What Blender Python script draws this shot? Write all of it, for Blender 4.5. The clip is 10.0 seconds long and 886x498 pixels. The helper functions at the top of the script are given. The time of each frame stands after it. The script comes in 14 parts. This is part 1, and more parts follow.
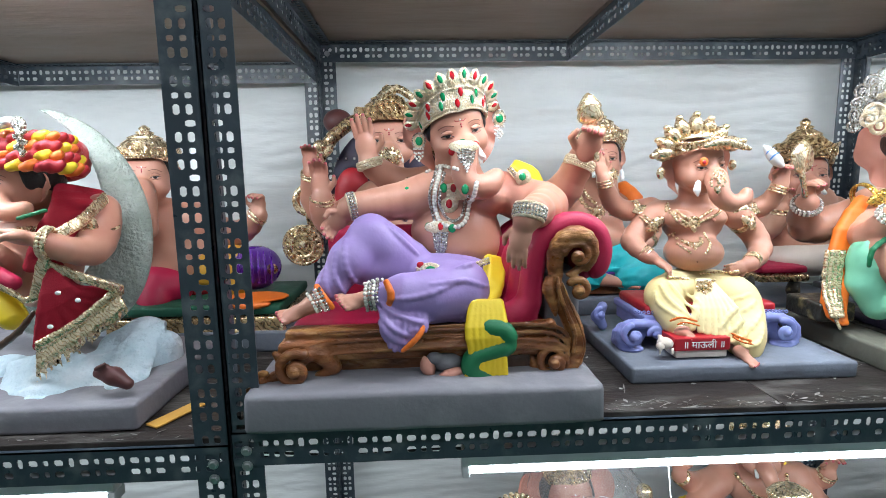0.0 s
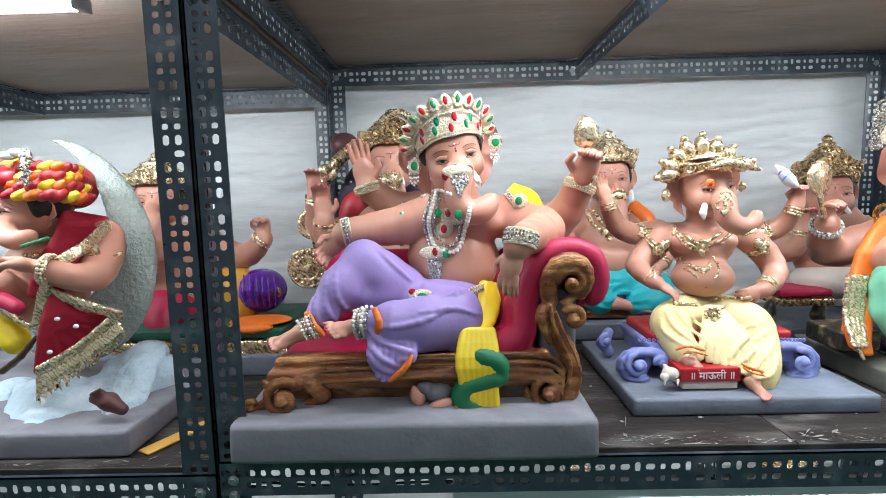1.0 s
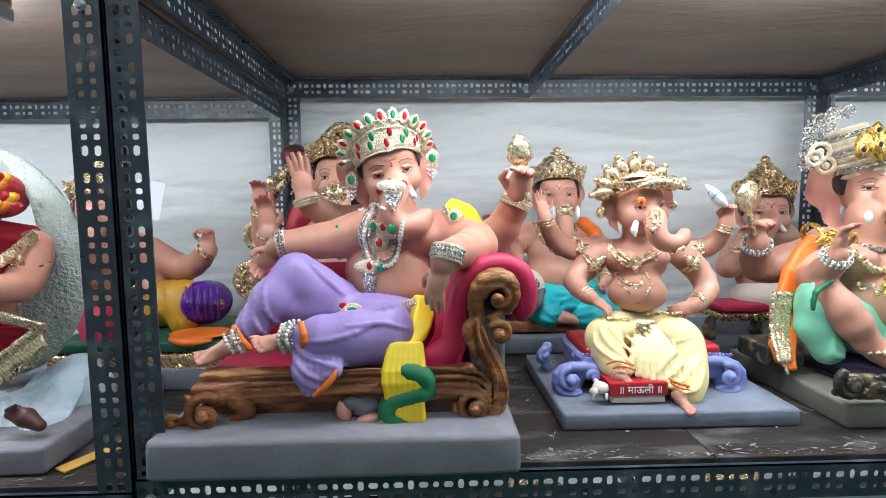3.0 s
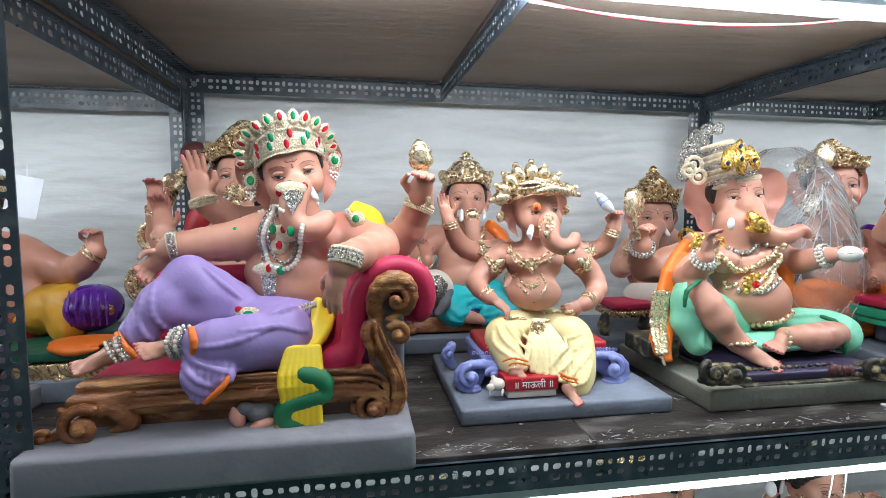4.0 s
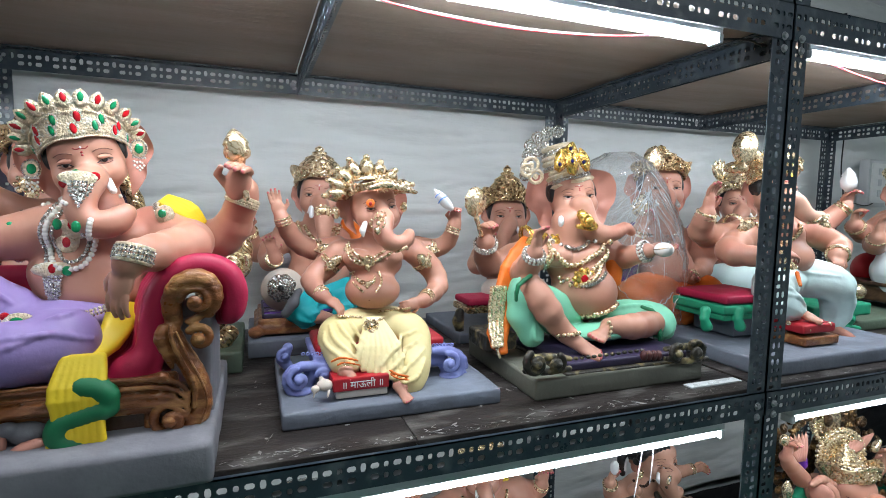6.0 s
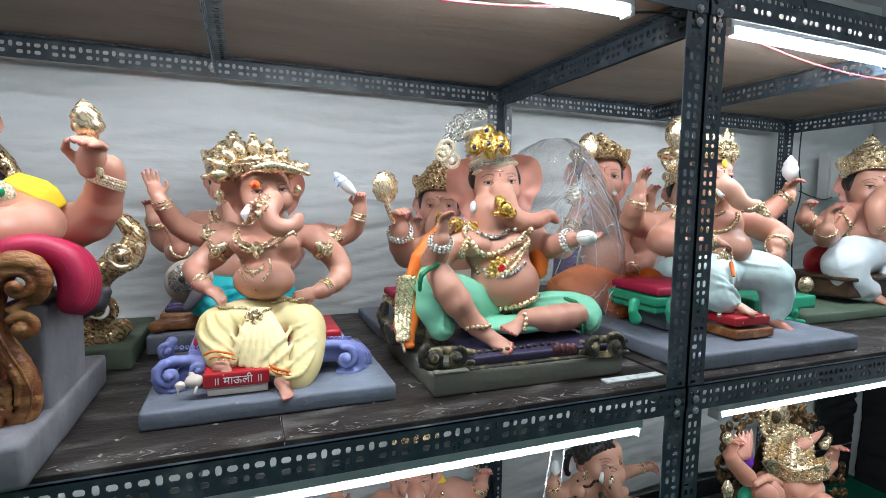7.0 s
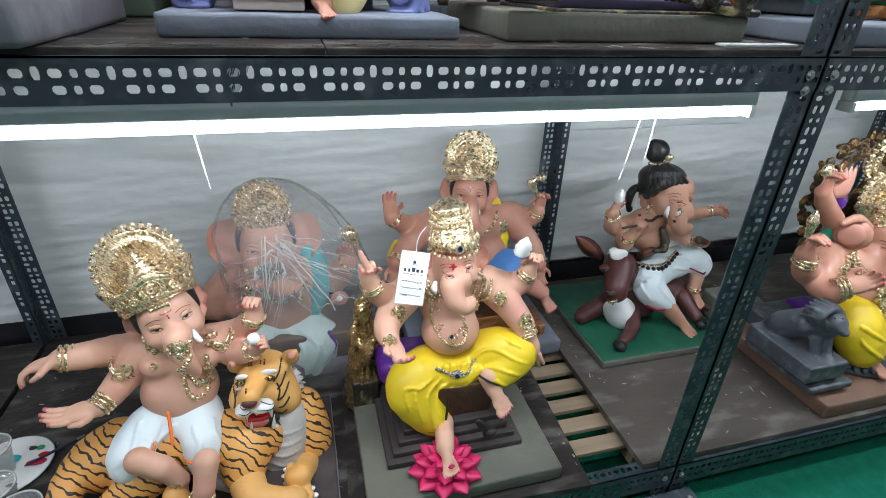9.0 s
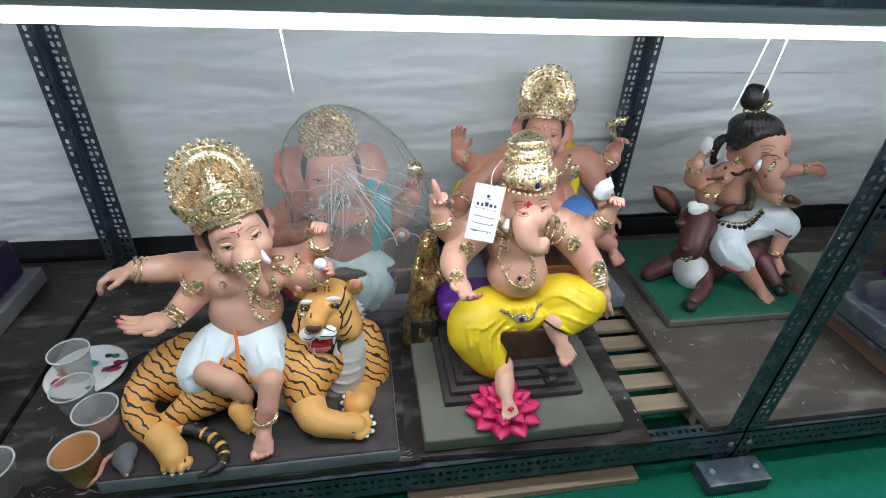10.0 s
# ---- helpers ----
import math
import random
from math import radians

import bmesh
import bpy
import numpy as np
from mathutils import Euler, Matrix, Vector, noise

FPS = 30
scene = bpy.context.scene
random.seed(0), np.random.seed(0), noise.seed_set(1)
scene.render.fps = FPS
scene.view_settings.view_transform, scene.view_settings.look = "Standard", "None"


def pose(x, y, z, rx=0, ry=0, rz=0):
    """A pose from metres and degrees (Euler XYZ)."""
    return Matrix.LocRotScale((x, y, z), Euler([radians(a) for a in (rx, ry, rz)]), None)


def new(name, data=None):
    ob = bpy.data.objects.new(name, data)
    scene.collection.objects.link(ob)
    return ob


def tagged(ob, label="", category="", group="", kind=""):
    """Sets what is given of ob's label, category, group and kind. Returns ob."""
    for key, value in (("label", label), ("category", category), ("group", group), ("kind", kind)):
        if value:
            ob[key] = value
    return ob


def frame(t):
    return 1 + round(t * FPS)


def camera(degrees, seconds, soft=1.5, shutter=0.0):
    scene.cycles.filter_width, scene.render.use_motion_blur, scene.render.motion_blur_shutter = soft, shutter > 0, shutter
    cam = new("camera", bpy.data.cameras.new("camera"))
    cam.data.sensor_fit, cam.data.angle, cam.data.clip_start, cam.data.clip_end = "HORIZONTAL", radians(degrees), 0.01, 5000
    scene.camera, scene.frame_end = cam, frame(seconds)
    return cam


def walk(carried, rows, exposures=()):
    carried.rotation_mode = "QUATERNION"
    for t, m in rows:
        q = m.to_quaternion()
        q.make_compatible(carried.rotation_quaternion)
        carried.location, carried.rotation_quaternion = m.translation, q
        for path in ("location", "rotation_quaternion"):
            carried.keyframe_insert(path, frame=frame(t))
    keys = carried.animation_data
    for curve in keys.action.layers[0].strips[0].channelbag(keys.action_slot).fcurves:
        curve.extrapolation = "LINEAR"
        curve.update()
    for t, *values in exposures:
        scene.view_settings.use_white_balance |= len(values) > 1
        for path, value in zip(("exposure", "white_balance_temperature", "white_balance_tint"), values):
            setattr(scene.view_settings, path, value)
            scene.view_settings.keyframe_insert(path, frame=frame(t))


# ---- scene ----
cam = camera(82.6, 10.0, 0.9)
METRES, EYE, TILT, LEAN, TURN = 1.0, 1.52, 0.0, 0.0, -2.3
ROWS = [
    (0.0, 0.0, 0.0, 0.0, -0.13, -8.26, 0.92),
    (0.5, 0.042, 0.0194, 0.0038, 2.61, -7.52, 1.34),
    (1.0, 0.0603, 0.0178, 0.0144, 2.99, -6.39, 1.42),
    (1.5, 0.066, 0.0136, 0.0184, 3.09, -5.41, 1.02),
    (2.0, 0.0789, 0.0189, 0.0186, 3.11, -5.17, 0.79),
    (3.5, 0.1685, 0.0088, 0.0204, -2.73, -5.12, 0.29),
    (4.0, 0.1848, -0.0034, 0.0241, -7.6, -5.11, -0.27),
    (4.5, 0.2012, -0.0203, 0.0226, -11.96, -5.05, -0.72),
    (5.0, 0.2093, -0.0382, 0.0239, -15.08, -5.01, -1.05),
    (6.5, 0.4357, -0.0082, 0.0127, -18.61, -5.08, -0.96),
    (7.0, 0.5338, -0.0134, -0.0122, -19.07, -5.01, -0.95),
    (7.5, 0.5723, -0.0006, -0.0992, -19.38, -10.48, -0.44),
    (8.0, 0.567, 0.0296, -0.2114, -18.27, -20.58, -0.67),
    (8.5, 0.5461, 0.059, -0.2623, -15.01, -25.75, -1.19),
    (9.0, 0.545, 0.0732, -0.2988, -12.76, -28.01, -1.98),
    (9.5, 0.5239, 0.0903, -0.3478, -10.38, -31.18, -2.55),
    (10.0, 0.492, 0.1027, -0.3687, -6.66, -33.07, -2.62),
]
walk(cam, [(t, pose(0, 0, EYE, TILT, LEAN, TURN) @ pose(METRES * x, METRES * y, METRES * z, 90 + pitch, roll, yaw)) for t, x, y, z, yaw, pitch, roll in ROWS],
     [(0.0, 0.12), (2.0, 0.1), (4.0, -0.06), (5.0, -0.14), (6.5, -0.28), (7.2, -0.2), (8.0, 0.06), (10.0, 0.06)])

# ---- world and light ----
world = bpy.data.worlds.new("world")
scene.world = world
world.use_nodes = True
world.node_tree.nodes["Background"].inputs[0].default_value = (0.75, 0.8, 0.9, 1)
world.node_tree.nodes["Background"].inputs[1].default_value = 0.05
TUBE_POWER = 106.0
LOW_POWER = 64.0
# strength of the assumed fill tubes over the aisle
AISLE_FILL_POWER = 95.0


# ---- materials ----
MATS = {}


def mat(name, col, rough=0.5, metal=0.0, col2=None, scale=12.0, mix=0.5, bump=0.15, bscale=80.0, stain=None,
        sscale=4.0, spec=0.5, coat=0.0, detail=6.0, bdist=0.002, stretch=(1, 1, 1)):
    """A painted or worn surface: two noises for colour, one for relief, one for roughness."""
    if name in MATS:
        return MATS[name]
    m = bpy.data.materials.new(name)
    m.use_nodes = True
    nt = m.node_tree
    b = nt.nodes["Principled BSDF"]
    tc = nt.nodes.new("ShaderNodeTexCoord")
    mp = nt.nodes.new("ShaderNodeMapping")
    mp.inputs["Scale"].default_value = stretch
    nt.links.new(tc.outputs["Object"], mp.inputs[0])
    col2 = col2 or tuple(c * 0.8 for c in col)

    def noise_tex(sc, det, lo, hi):
        n = nt.nodes.new("ShaderNodeTexNoise")
        n.inputs["Scale"].default_value, n.inputs["Detail"].default_value = sc, det
        nt.links.new(mp.outputs[0], n.inputs["Vector"])
        r = nt.nodes.new("ShaderNodeMapRange")
        r.inputs[1].default_value, r.inputs[2].default_value = lo, hi
        nt.links.new(n.outputs["Fac"], r.inputs[0])
        return r.outputs[0]

    def blend(fac, a, c):
        x = nt.nodes.new("ShaderNodeMix")
        x.data_type = "RGBA"
        for sock, v in ((x.inputs[0], fac), (x.inputs[6], a), (x.inputs[7], c)):
            if isinstance(v, (int, float)):
                sock.default_value = v
            elif isinstance(v, tuple):
                sock.default_value = (*v[:3], 1)
            else:
                nt.links.new(v, sock)
        return x.outputs[2]

    f = noise_tex(scale, detail, 0.5 - 0.35 * mix, 0.5 + 0.75 * (1.01 - mix))
    c = blend(f, col, col2)
    if stain:
        c = blend(noise_tex(sscale, 8.0, 0.52, 0.72), c, stain)
    nt.links.new(c, b.inputs["Base Color"])
    b.inputs["Metallic"].default_value = metal
    b.inputs["Specular IOR Level"].default_value = spec
    b.inputs["Coat Weight"].default_value = coat
    b.inputs["Coat Roughness"].default_value = 0.15
    rr = nt.nodes.new("ShaderNodeMapRange")
    rr.inputs[3].default_value, rr.inputs[4].default_value = max(0.03, rough - 0.1), min(1.0, rough + 0.1)
    nt.links.new(noise_tex(scale * 2.3, 4.0, 0.3, 0.7), rr.inputs[0])
    nt.links.new(rr.outputs[0], b.inputs["Roughness"])
    if bump:
        bp = nt.nodes.new("ShaderNodeBump")
        bp.inputs["Strength"].default_value, bp.inputs["Distance"].default_value = bump, bdist
        nt.links.new(noise_tex(bscale, 5.0, 0.25, 0.75), bp.inputs["Height"])
        nt.links.new(bp.outputs[0], b.inputs["Normal"])
    MATS[name] = m
    return m


def glow(name, col, strength):
    m = bpy.data.materials.new(name)
    m.use_nodes = True
    b = m.node_tree.nodes["Principled BSDF"]
    b.inputs["Base Color"].default_value = (0.85, 0.85, 0.85, 1)
    b.inputs["Emission Color"].default_value = (*col, 1)
    b.inputs["Emission Strength"].default_value = strength
    return m


STEEL = mat("blue_grey_enamel_steel", (0.036, 0.052, 0.068), 0.36, 0.0, (0.020, 0.030, 0.040), 9, 0.5, 0.25, 60,
            (0.10, 0.12, 0.13), 22, 0.6)
BOLT = mat("zinc_bolt", (0.45, 0.46, 0.47), 0.35, 0.9)
CLOTHWALL = mat("white_sheet", (0.77, 0.79, 0.775), 0.5, 0, (0.64, 0.665, 0.655), 2.6, 0.5, 0.45, 11, None, 4, 0.4, bdist=0.012, stretch=(0.32, 1, 1.5))
WALLPAINT = mat("white_wall_paint", (0.70, 0.71, 0.72), 0.7, 0, (0.6, 0.61, 0.62), 3, 0.5, 0.1, 40)
CEILPAINT = mat("ceiling_paint", (0.65, 0.65, 0.65), 0.8, 0, (0.55, 0.55, 0.55), 3, 0.5, 0.1, 40)
BOARD = mat("dark_worn_plywood", (0.040, 0.033, 0.030), 0.40, 0, (0.016, 0.013, 0.013), 5, 0.5, 0.6, 45,
            (0.13, 0.12, 0.11), 14, 0.2, stretch=(0.6, 1.5, 1))
DUSTYBOARD = mat("dusty_grey_plywood", (0.10, 0.084, 0.072), 0.55, 0, (0.045, 0.036, 0.032), 4, 0.5, 0.6, 45,
                 (0.19, 0.17, 0.15), 11, 0.2, stretch=(0.6, 1.5, 1))
BOARDUNDER = mat("brown_plywood_underside", (0.29, 0.225, 0.18), 0.6, 0, (0.15, 0.115, 0.09), 4, 0.5, 0.5, 30,
                 (0.25, 0.205, 0.17), 5, 0.3, stretch=(0.4, 1.8, 1))
CARPET = mat("green_carpet", (0.006, 0.125, 0.072), 0.95, 0, (0.004, 0.085, 0.05), 30, 0.5, 0.8, 400, None, 4, 0.1)
PINE = mat("raw_pine_slat", (0.33, 0.25, 0.17), 0.7, 0, (0.22, 0.16, 0.10), 8, 0.5, 0.3, 60, None, 4, 0.3, stretch=(0.3, 4, 4))
LAMPBODY = mat("white_lamp_body", (0.62, 0.63, 0.64), 0.4, 0, (0.55, 0.56, 0.57), 5, 0.5, 0.05)
TUBE = glow("tube_light_diffuser", (0.875, 0.965, 1.06), TUBE_POWER)
LOWTUBE = glow("lower_tube_diffuser", (0.875, 0.965, 1.06), LOW_POWER)
AISLEFILL = glow("aisle_fill_diffuser", (0.89, 0.968, 1.05), AISLE_FILL_POWER)


# ---- tools ----
def smooth(me, on=True):
    me.polygons.foreach_set("use_smooth", [on] * len(me.polygons))


def part(name, bm, material, parent=None, label="", soft=False):
    """Links a bmesh as one mesh object, under its thing where there is one."""
    me = bpy.data.meshes.new(name)
    bm.to_mesh(me)
    bm.free()
    me.materials.append(material)
    if soft:
        smooth(me)
    ob = new(name, me)
    if parent:
        ob.parent = parent
    if label:
        ob["label"] = label
    return ob


def thing(name, at, label, category, group="", kind=""):
    ob = new(name)
    ob.matrix_world = at
    ob.empty_display_size = 0.05
    return tagged(ob, label, category, group, kind)


def box_bm(bm, lo, hi, bevel=0.0, m=None):
    g = bmesh.ops.create_cube(bm, size=1)
    vs = g["verts"]
    lo, hi = Vector(lo), Vector(hi)
    for v in vs:
        v.co = Vector([(lo[i] + hi[i]) / 2 + v.co[i] * (hi[i] - lo[i]) for i in range(3)])
    if bevel:
        es = list({e for v in vs for e in v.link_edges})
        r = bmesh.ops.bevel(bm, geom=es, offset=bevel, segments=2, affect="EDGES", profile=0.6)
        vs = list({v for f in r["faces"] for v in f.verts} | {v for v in vs if v.is_valid})
    if m is not None:
        bmesh.ops.transform(bm, matrix=m, verts=vs)
    return bm


def box(name, lo, hi, material, parent=None, bevel=0.003, label="", m=None):
    return part(name, box_bm(bmesh.new(), lo, hi, bevel, m), material, parent, label)


def lathe_bm(bm, prof, seg=24, m=None, caps=True):
    rings = []
    for r, z in prof:
        rings.append([bm.verts.new((r * math.cos(2 * math.pi * i / seg), r * math.sin(2 * math.pi * i / seg), z)) for i in range(seg)])
    for a, b in zip(rings, rings[1:]):
        for i in range(seg):
            bm.faces.new((a[i], a[(i + 1) % seg], b[(i + 1) % seg], b[i]))
    for ring, flip in ((rings[0], True), (rings[-1], False)):
        if caps and prof[0 if flip else -1][0] > 1e-5:
            bm.faces.new(ring[::-1] if flip else ring)
    if m is not None:
        bmesh.ops.transform(bm, matrix=m, verts=[v for r in rings for v in r])
    return bm


def wire(name, pts, r, material, parent=None, label=""):
    cu = bpy.data.curves.new(name, "CURVE")
    cu.dimensions, cu.bevel_depth, cu.bevel_resolution, cu.resolution_u = "3D", r, 2, 6
    sp = cu.splines.new("BEZIER")
    sp.bezier_points.add(len(pts) - 1)
    for b, p in zip(sp.bezier_points, pts):
        b.co, b.handle_left_type, b.handle_right_type = p, "AUTO", "AUTO"
    tmp = bpy.data.objects.new(name, cu)
    me = bpy.data.meshes.new_from_object(tmp)
    bpy.data.objects.remove(tmp)
    me.materials.clear()
    me.materials.append(material)
    smooth(me)
    ob = new(name, me)
    if parent:
        ob.parent = parent
    if label:
        ob["label"] = label
    return ob


# ---- slotted steel angles ----
MODULE = 0.019
LONG_HOLE, SMALL_HOLE, TALL_HOLE = (0.0072, 0.0052), (0.0042, 0.0050), (0.0046, 0.0076)
ROUND8 = [(1, 0.45), (0.6, 1), (-0.6, 1), (-1, 0.45), (-1, -0.45), (-0.6, -1), (0.6, -1), (1, -0.45)]
SQUARE8 = [(1, 0.5), (0.5, 1), (-0.5, 1), (-1, 0.5), (-1, -0.5), (-0.5, -1), (0.5, -1), (1, -0.5)]


def plate_data(length, width, rows, thick, origin, along, across, normal, vs, fs, shift=0):
    """A perforated strip: each cell is a ring of quads round its hole, on both sides, with the hole's wall."""
    origin, along, across, normal = map(Vector, (origin, along, across, normal))
    n = max(1, int(length / MODULE))
    pitch = length / n
    edges = [0.0] + [(a + b) / 2 for a, b in zip(rows, rows[1:])] + [width]

    def P(u, v, w):
        return tuple(origin + along * u + across * v + normal * w)

    def quad(a, b, c, d):
        i = len(vs)
        vs.extend((a, b, c, d))
        fs.append((i, i + 1, i + 2, i + 3))

    for r, vc in enumerate(rows):
        v0, v1 = edges[r], edges[r + 1]
        for k in range(n):
            u0, u1 = k * pitch, (k + 1) * pitch
            uc = (u0 + u1) / 2
            j = (k + shift) % 4
            if j == 3 and r == 1 and len(rows) > 1:
                for w, s in ((0, 1), (-thick, -1)):
                    q = [P(u0, v0, w), P(u1, v0, w), P(u1, v1, w), P(u0, v1, w)]
                    quad(*(q if s > 0 else q[::-1]))
                continue
            hu, hv = (LONG_HOLE, SMALL_HOLE, LONG_HOLE, TALL_HOLE)[j]
            ring = [(uc + a * hu, vc + b * hv) for a, b in ROUND8]
            rim = []
            for a, b in SQUARE8:
                rim.append((uc + (u1 - u0) / 2 * a if abs(a) == 1 else uc + a * hu,
                            (v1 if b > 0 else v0) if abs(b) == 1 else vc + b * hv))
            # corners of the cell
            corner = {1: (u1, v1), 3: (u0, v1), 5: (u0, v0), 7: (u1, v0)}
            for i in range(8):
                i2 = (i + 1) % 8
                for w, s in ((0, 1), (-thick, -1)):
                    q = [P(*ring[i], w), P(*rim[i], w), P(*rim[i2], w), P(*ring[i2], w)]
                    quad(*(q if s > 0 else q[::-1]))
                    if i % 2 == 0:
                        cu, cv = corner[i + 1]
                        t = [P(*rim[i], w), P(cu, cv, w), P(*rim[i2], w)]
                        b0 = len(vs)
                        vs.extend(t if s > 0 else t[::-1])
                        fs.append((b0, b0 + 1, b0 + 2))
                quad(P(*ring[i], 0), P(*ring[i2], 0), P(*ring[i2], -thick), P(*ring[i], -thick))
    for v in (0, width):
        quad(P(0, v, 0), P(length, v, 0), P(length, v, -thick), P(0, v, -thick))
    for u in (0, length):
        quad(P(u, 0, 0), P(u, width, 0), P(u, width, -thick), P(u, 0, -thick))


def angle(name, corner, along, length, a, wa, b, wb, parent, shift=0):
    """An L-section of slotted angle: wide flange (two rows) towards a, narrow flange (one row) towards b."""
    vs, fs = [], []
    al, av, bv = Vector(along), Vector(a), Vector(b)
    rows2 = [wa * 0.34, wa * 0.68]
    plate_data(length, wa, rows2, 0.0022, corner, al, av, -bv, vs, fs, shift)
    plate_data(length, wb, [wb * 0.58], 0.0022, corner, al, bv, -av, vs, fs, shift)
    me = bpy.data.meshes.new(name)
    me.from_pydata(vs, [], fs)
    me.materials.append(STEEL)
    ob = new(name, me)
    ob.parent = parent
    return ob


def bolt(parent, at, normal):
    m = Matrix.Translation(at) @ Vector(normal).to_track_quat("Z", "Y").to_matrix().to_4x4()
    bm = bmesh.new()
    lathe_bm(bm, [(0.0085, 0), (0.0085, 0.001)], 16, m)
    lathe_bm(bm, [(0.0062, 0.001), (0.0062, 0.0045), (0.005, 0.0052)], 6, m)
    return part("bolt", bm, BOLT, parent)


# ---- the room ----
BACK = 1.66
box("floor", (-4.0, -3.0, -0.10), (4.6, 2.0, -0.004), WALLPAINT, bevel=0)
tagged(bpy.data.objects["floor"], "plain concrete floor under green carpet", "floor", kind="structure")
box("carpet", (-4.0, -3.0, -0.004), (4.6, 1.9, 0.0), CARPET, bevel=0)
tagged(bpy.data.objects["carpet"], "dark green felt carpet laid over the whole floor", "carpet", kind="structure")
for nm, lo, hi in (("wall_north", (-4.0, 1.90, 0), (4.6, 2.0, 3.0)), ("wall_south", (-4.0, -3.1, 0), (4.6, -3.0, 3.0)),
                   ("wall_west", (-4.1, -3.1, 0), (-4.0, 2.0, 3.0)), ("wall_east", (3.75, -3.1, 0), (3.85, 2.0, 3.0))):
    tagged(box(nm, lo, hi, WALLPAINT, bevel=0), "plain white painted wall", "wall", kind="structure")
tagged(box("ceiling", (-4.1, -3.1, 3.0), (4.6, 2.0, 3.1), CEILPAINT, bevel=0), "plain white ceiling", "ceiling", kind="structure")


def sheet(name, x0, x1, z0, z1, y, material, label, seed=0.0, depth=0.020):
    """A hanging sheet with slack horizontal and slanting folds."""
    bm = bmesh.new()
    nx, nz = int((x1 - x0) / 0.014), int((z1 - z0) / 0.008)
    grid = []
    for j in range(nz + 1):
        row = []
        for i in range(nx + 1):
            x, z = x0 + (x1 - x0) * i / nx, z0 + (z1 - z0) * j / nz
            w = noise.noise(Vector((x * 1.1 + seed, z * 4 + x * 0.9, seed)))
            for f, g, h in ((1.7, 11, 0.55), (3.5, 24, 0.22), (8.0, 30, 0.16)):
                n = noise.noise(Vector((x * f, z * g - x * f * 0.6 + seed, seed + g)))
                w += h * (1 - 2.2 * abs(n))
            row.append(bm.verts.new((x, y + depth * w, z)))
        grid.append(row)
    for j in range(nz):
        for i in range(nx):
            bm.faces.new((grid[j][i], grid[j][i + 1], grid[j + 1][i + 1], grid[j + 1][i]))
    ob = part(name, bm, material, soft=True)
    so = ob.modifiers.new("thick", "SOLIDIFY")
    so.thickness = 0.0015
    return tagged(ob, label, "sheet")


sheet("backdrop_sheet", -2.6, 1.42, 0.18, 2.6, BACK + 0.03, CLOTHWALL, "creased white plastic sheet hung behind the rack", 0.0)
sheet("backdrop_sheet", 1.41, 3.74, 0.75, 2.6, BACK + 0.05, CLOTHWALL, "creased white plastic sheet hung behind the rack", 3.0)

# ---- the rack ----
FRONT = 0.745           # the front face of the posts
POSTS = (-0.305, 1.400, 2.915)
LOW, MID, TOP = 0.135, 1.128, 1.925     # tops of the shelf beams
SHELF = 1.141
HALF = 0.047


def rack_bay(x0, x1, label, mids, top=TOP, drop=0.0):
    ob = thing("slotted_angle_rack", pose(x0, FRONT, 0), label, "rack", "rack bays")
    o = Vector((x0, FRONT, 0))
    L = x1 - x0
    rear = BACK - 0.03 - FRONT

    def A(name, c, al, ln, a, wa, b, wb, sh=0):
        return angle(name, c, al, ln, a, wa, b, wb, ob, sh)
    H = 2.45
    for x, s in ((0.002, 1), (L - 0.002, -1)):
        A("post", (x, 0, 0.001), (0, 0, 1), H, (0, 1, 0) if False else (s, 0, 0), HALF if s > 0 else HALF + 0.006, (0, 1, 0), 0.040)
        A("post", (x, rear, 0.0), (0, 0, 1), H, (s, 0, 0), HALF, (0, -1, 0), 0.040, 1)
    for z in (LOW, MID + drop, top):
        mid = z == MID + drop
        A("front_beam", (0.004, -0.003, z + (0.045 if z == top else 0.004 if mid else 0)), (1, 0, 0), L - 0.008, (0, 0, -1), 0.055 if mid else 0.075, (0, 1, 0), 0.035, 2)
        A("back_beam", (0.004, rear - 0.003, z), (1, 0, 0), L - 0.008, (0, 0, -1), 0.055, (0, -1, 0), 0.035, 1)
        for x, s in ((0.006, 1), (L - 0.006, -1)):
            A("side_beam", (x, 0.01, z - 0.004), (0, 1, 0), rear - 0.02, (0, 0, -1), 0.055, (s, 0, 0), 0.035)
        for mx in mids:
            A("cross_beam", (mx - x0, 0.012, z - 0.004), (0, 1, 0), rear - 0.024, (0, 0, -1), 0.055, (1, 0, 0), 0.035)
    for x in (0.025, L - 0.027):
        for z in (MID + drop - 0.025, MID + drop - 0.05, top - 0.025, top - 0.05, LOW - 0.04):
            bolt(ob, (x, -0.004, z), (0, -1, 0))
        bolt(ob, (x, rear - 0.006, top - 0.03), (0, -1, 0))
    for mx in mids:
        bolt(ob, (mx - x0 - 0.012, rear - 0.006, top - 0.028), (0, -1, 0))
    return ob


rack_bay(-2.1, POSTS[0], "dark blue-grey slotted steel angle rack bay", (-1.2,), TOP - 0.06, -0.02)
rack_bay(POSTS[0], POSTS[1], "dark blue-grey slotted steel angle rack bay with bolted corners", (0.46,))
rack_bay(POSTS[1], POSTS[2], "dark blue-grey slotted steel angle rack bay beside the corner", (2.09,))


def shelf_board(x0, x1, y0, y1, z, t, material, label, name="shelf_board", turn=0.0):
    cx, cy = (x0 + x1) / 2, (y0 + y1) / 2
    bm = bmesh.new()
    box_bm(bm, (x0 - cx, y0 - cy, 0), (x1 - cx, y1 - cy, t), 0.002)
    ob = part(name, bm, material)
    ob.matrix_world = pose(cx, cy, z, 0, 0, turn)
    return tagged(ob, label, "shelf board")


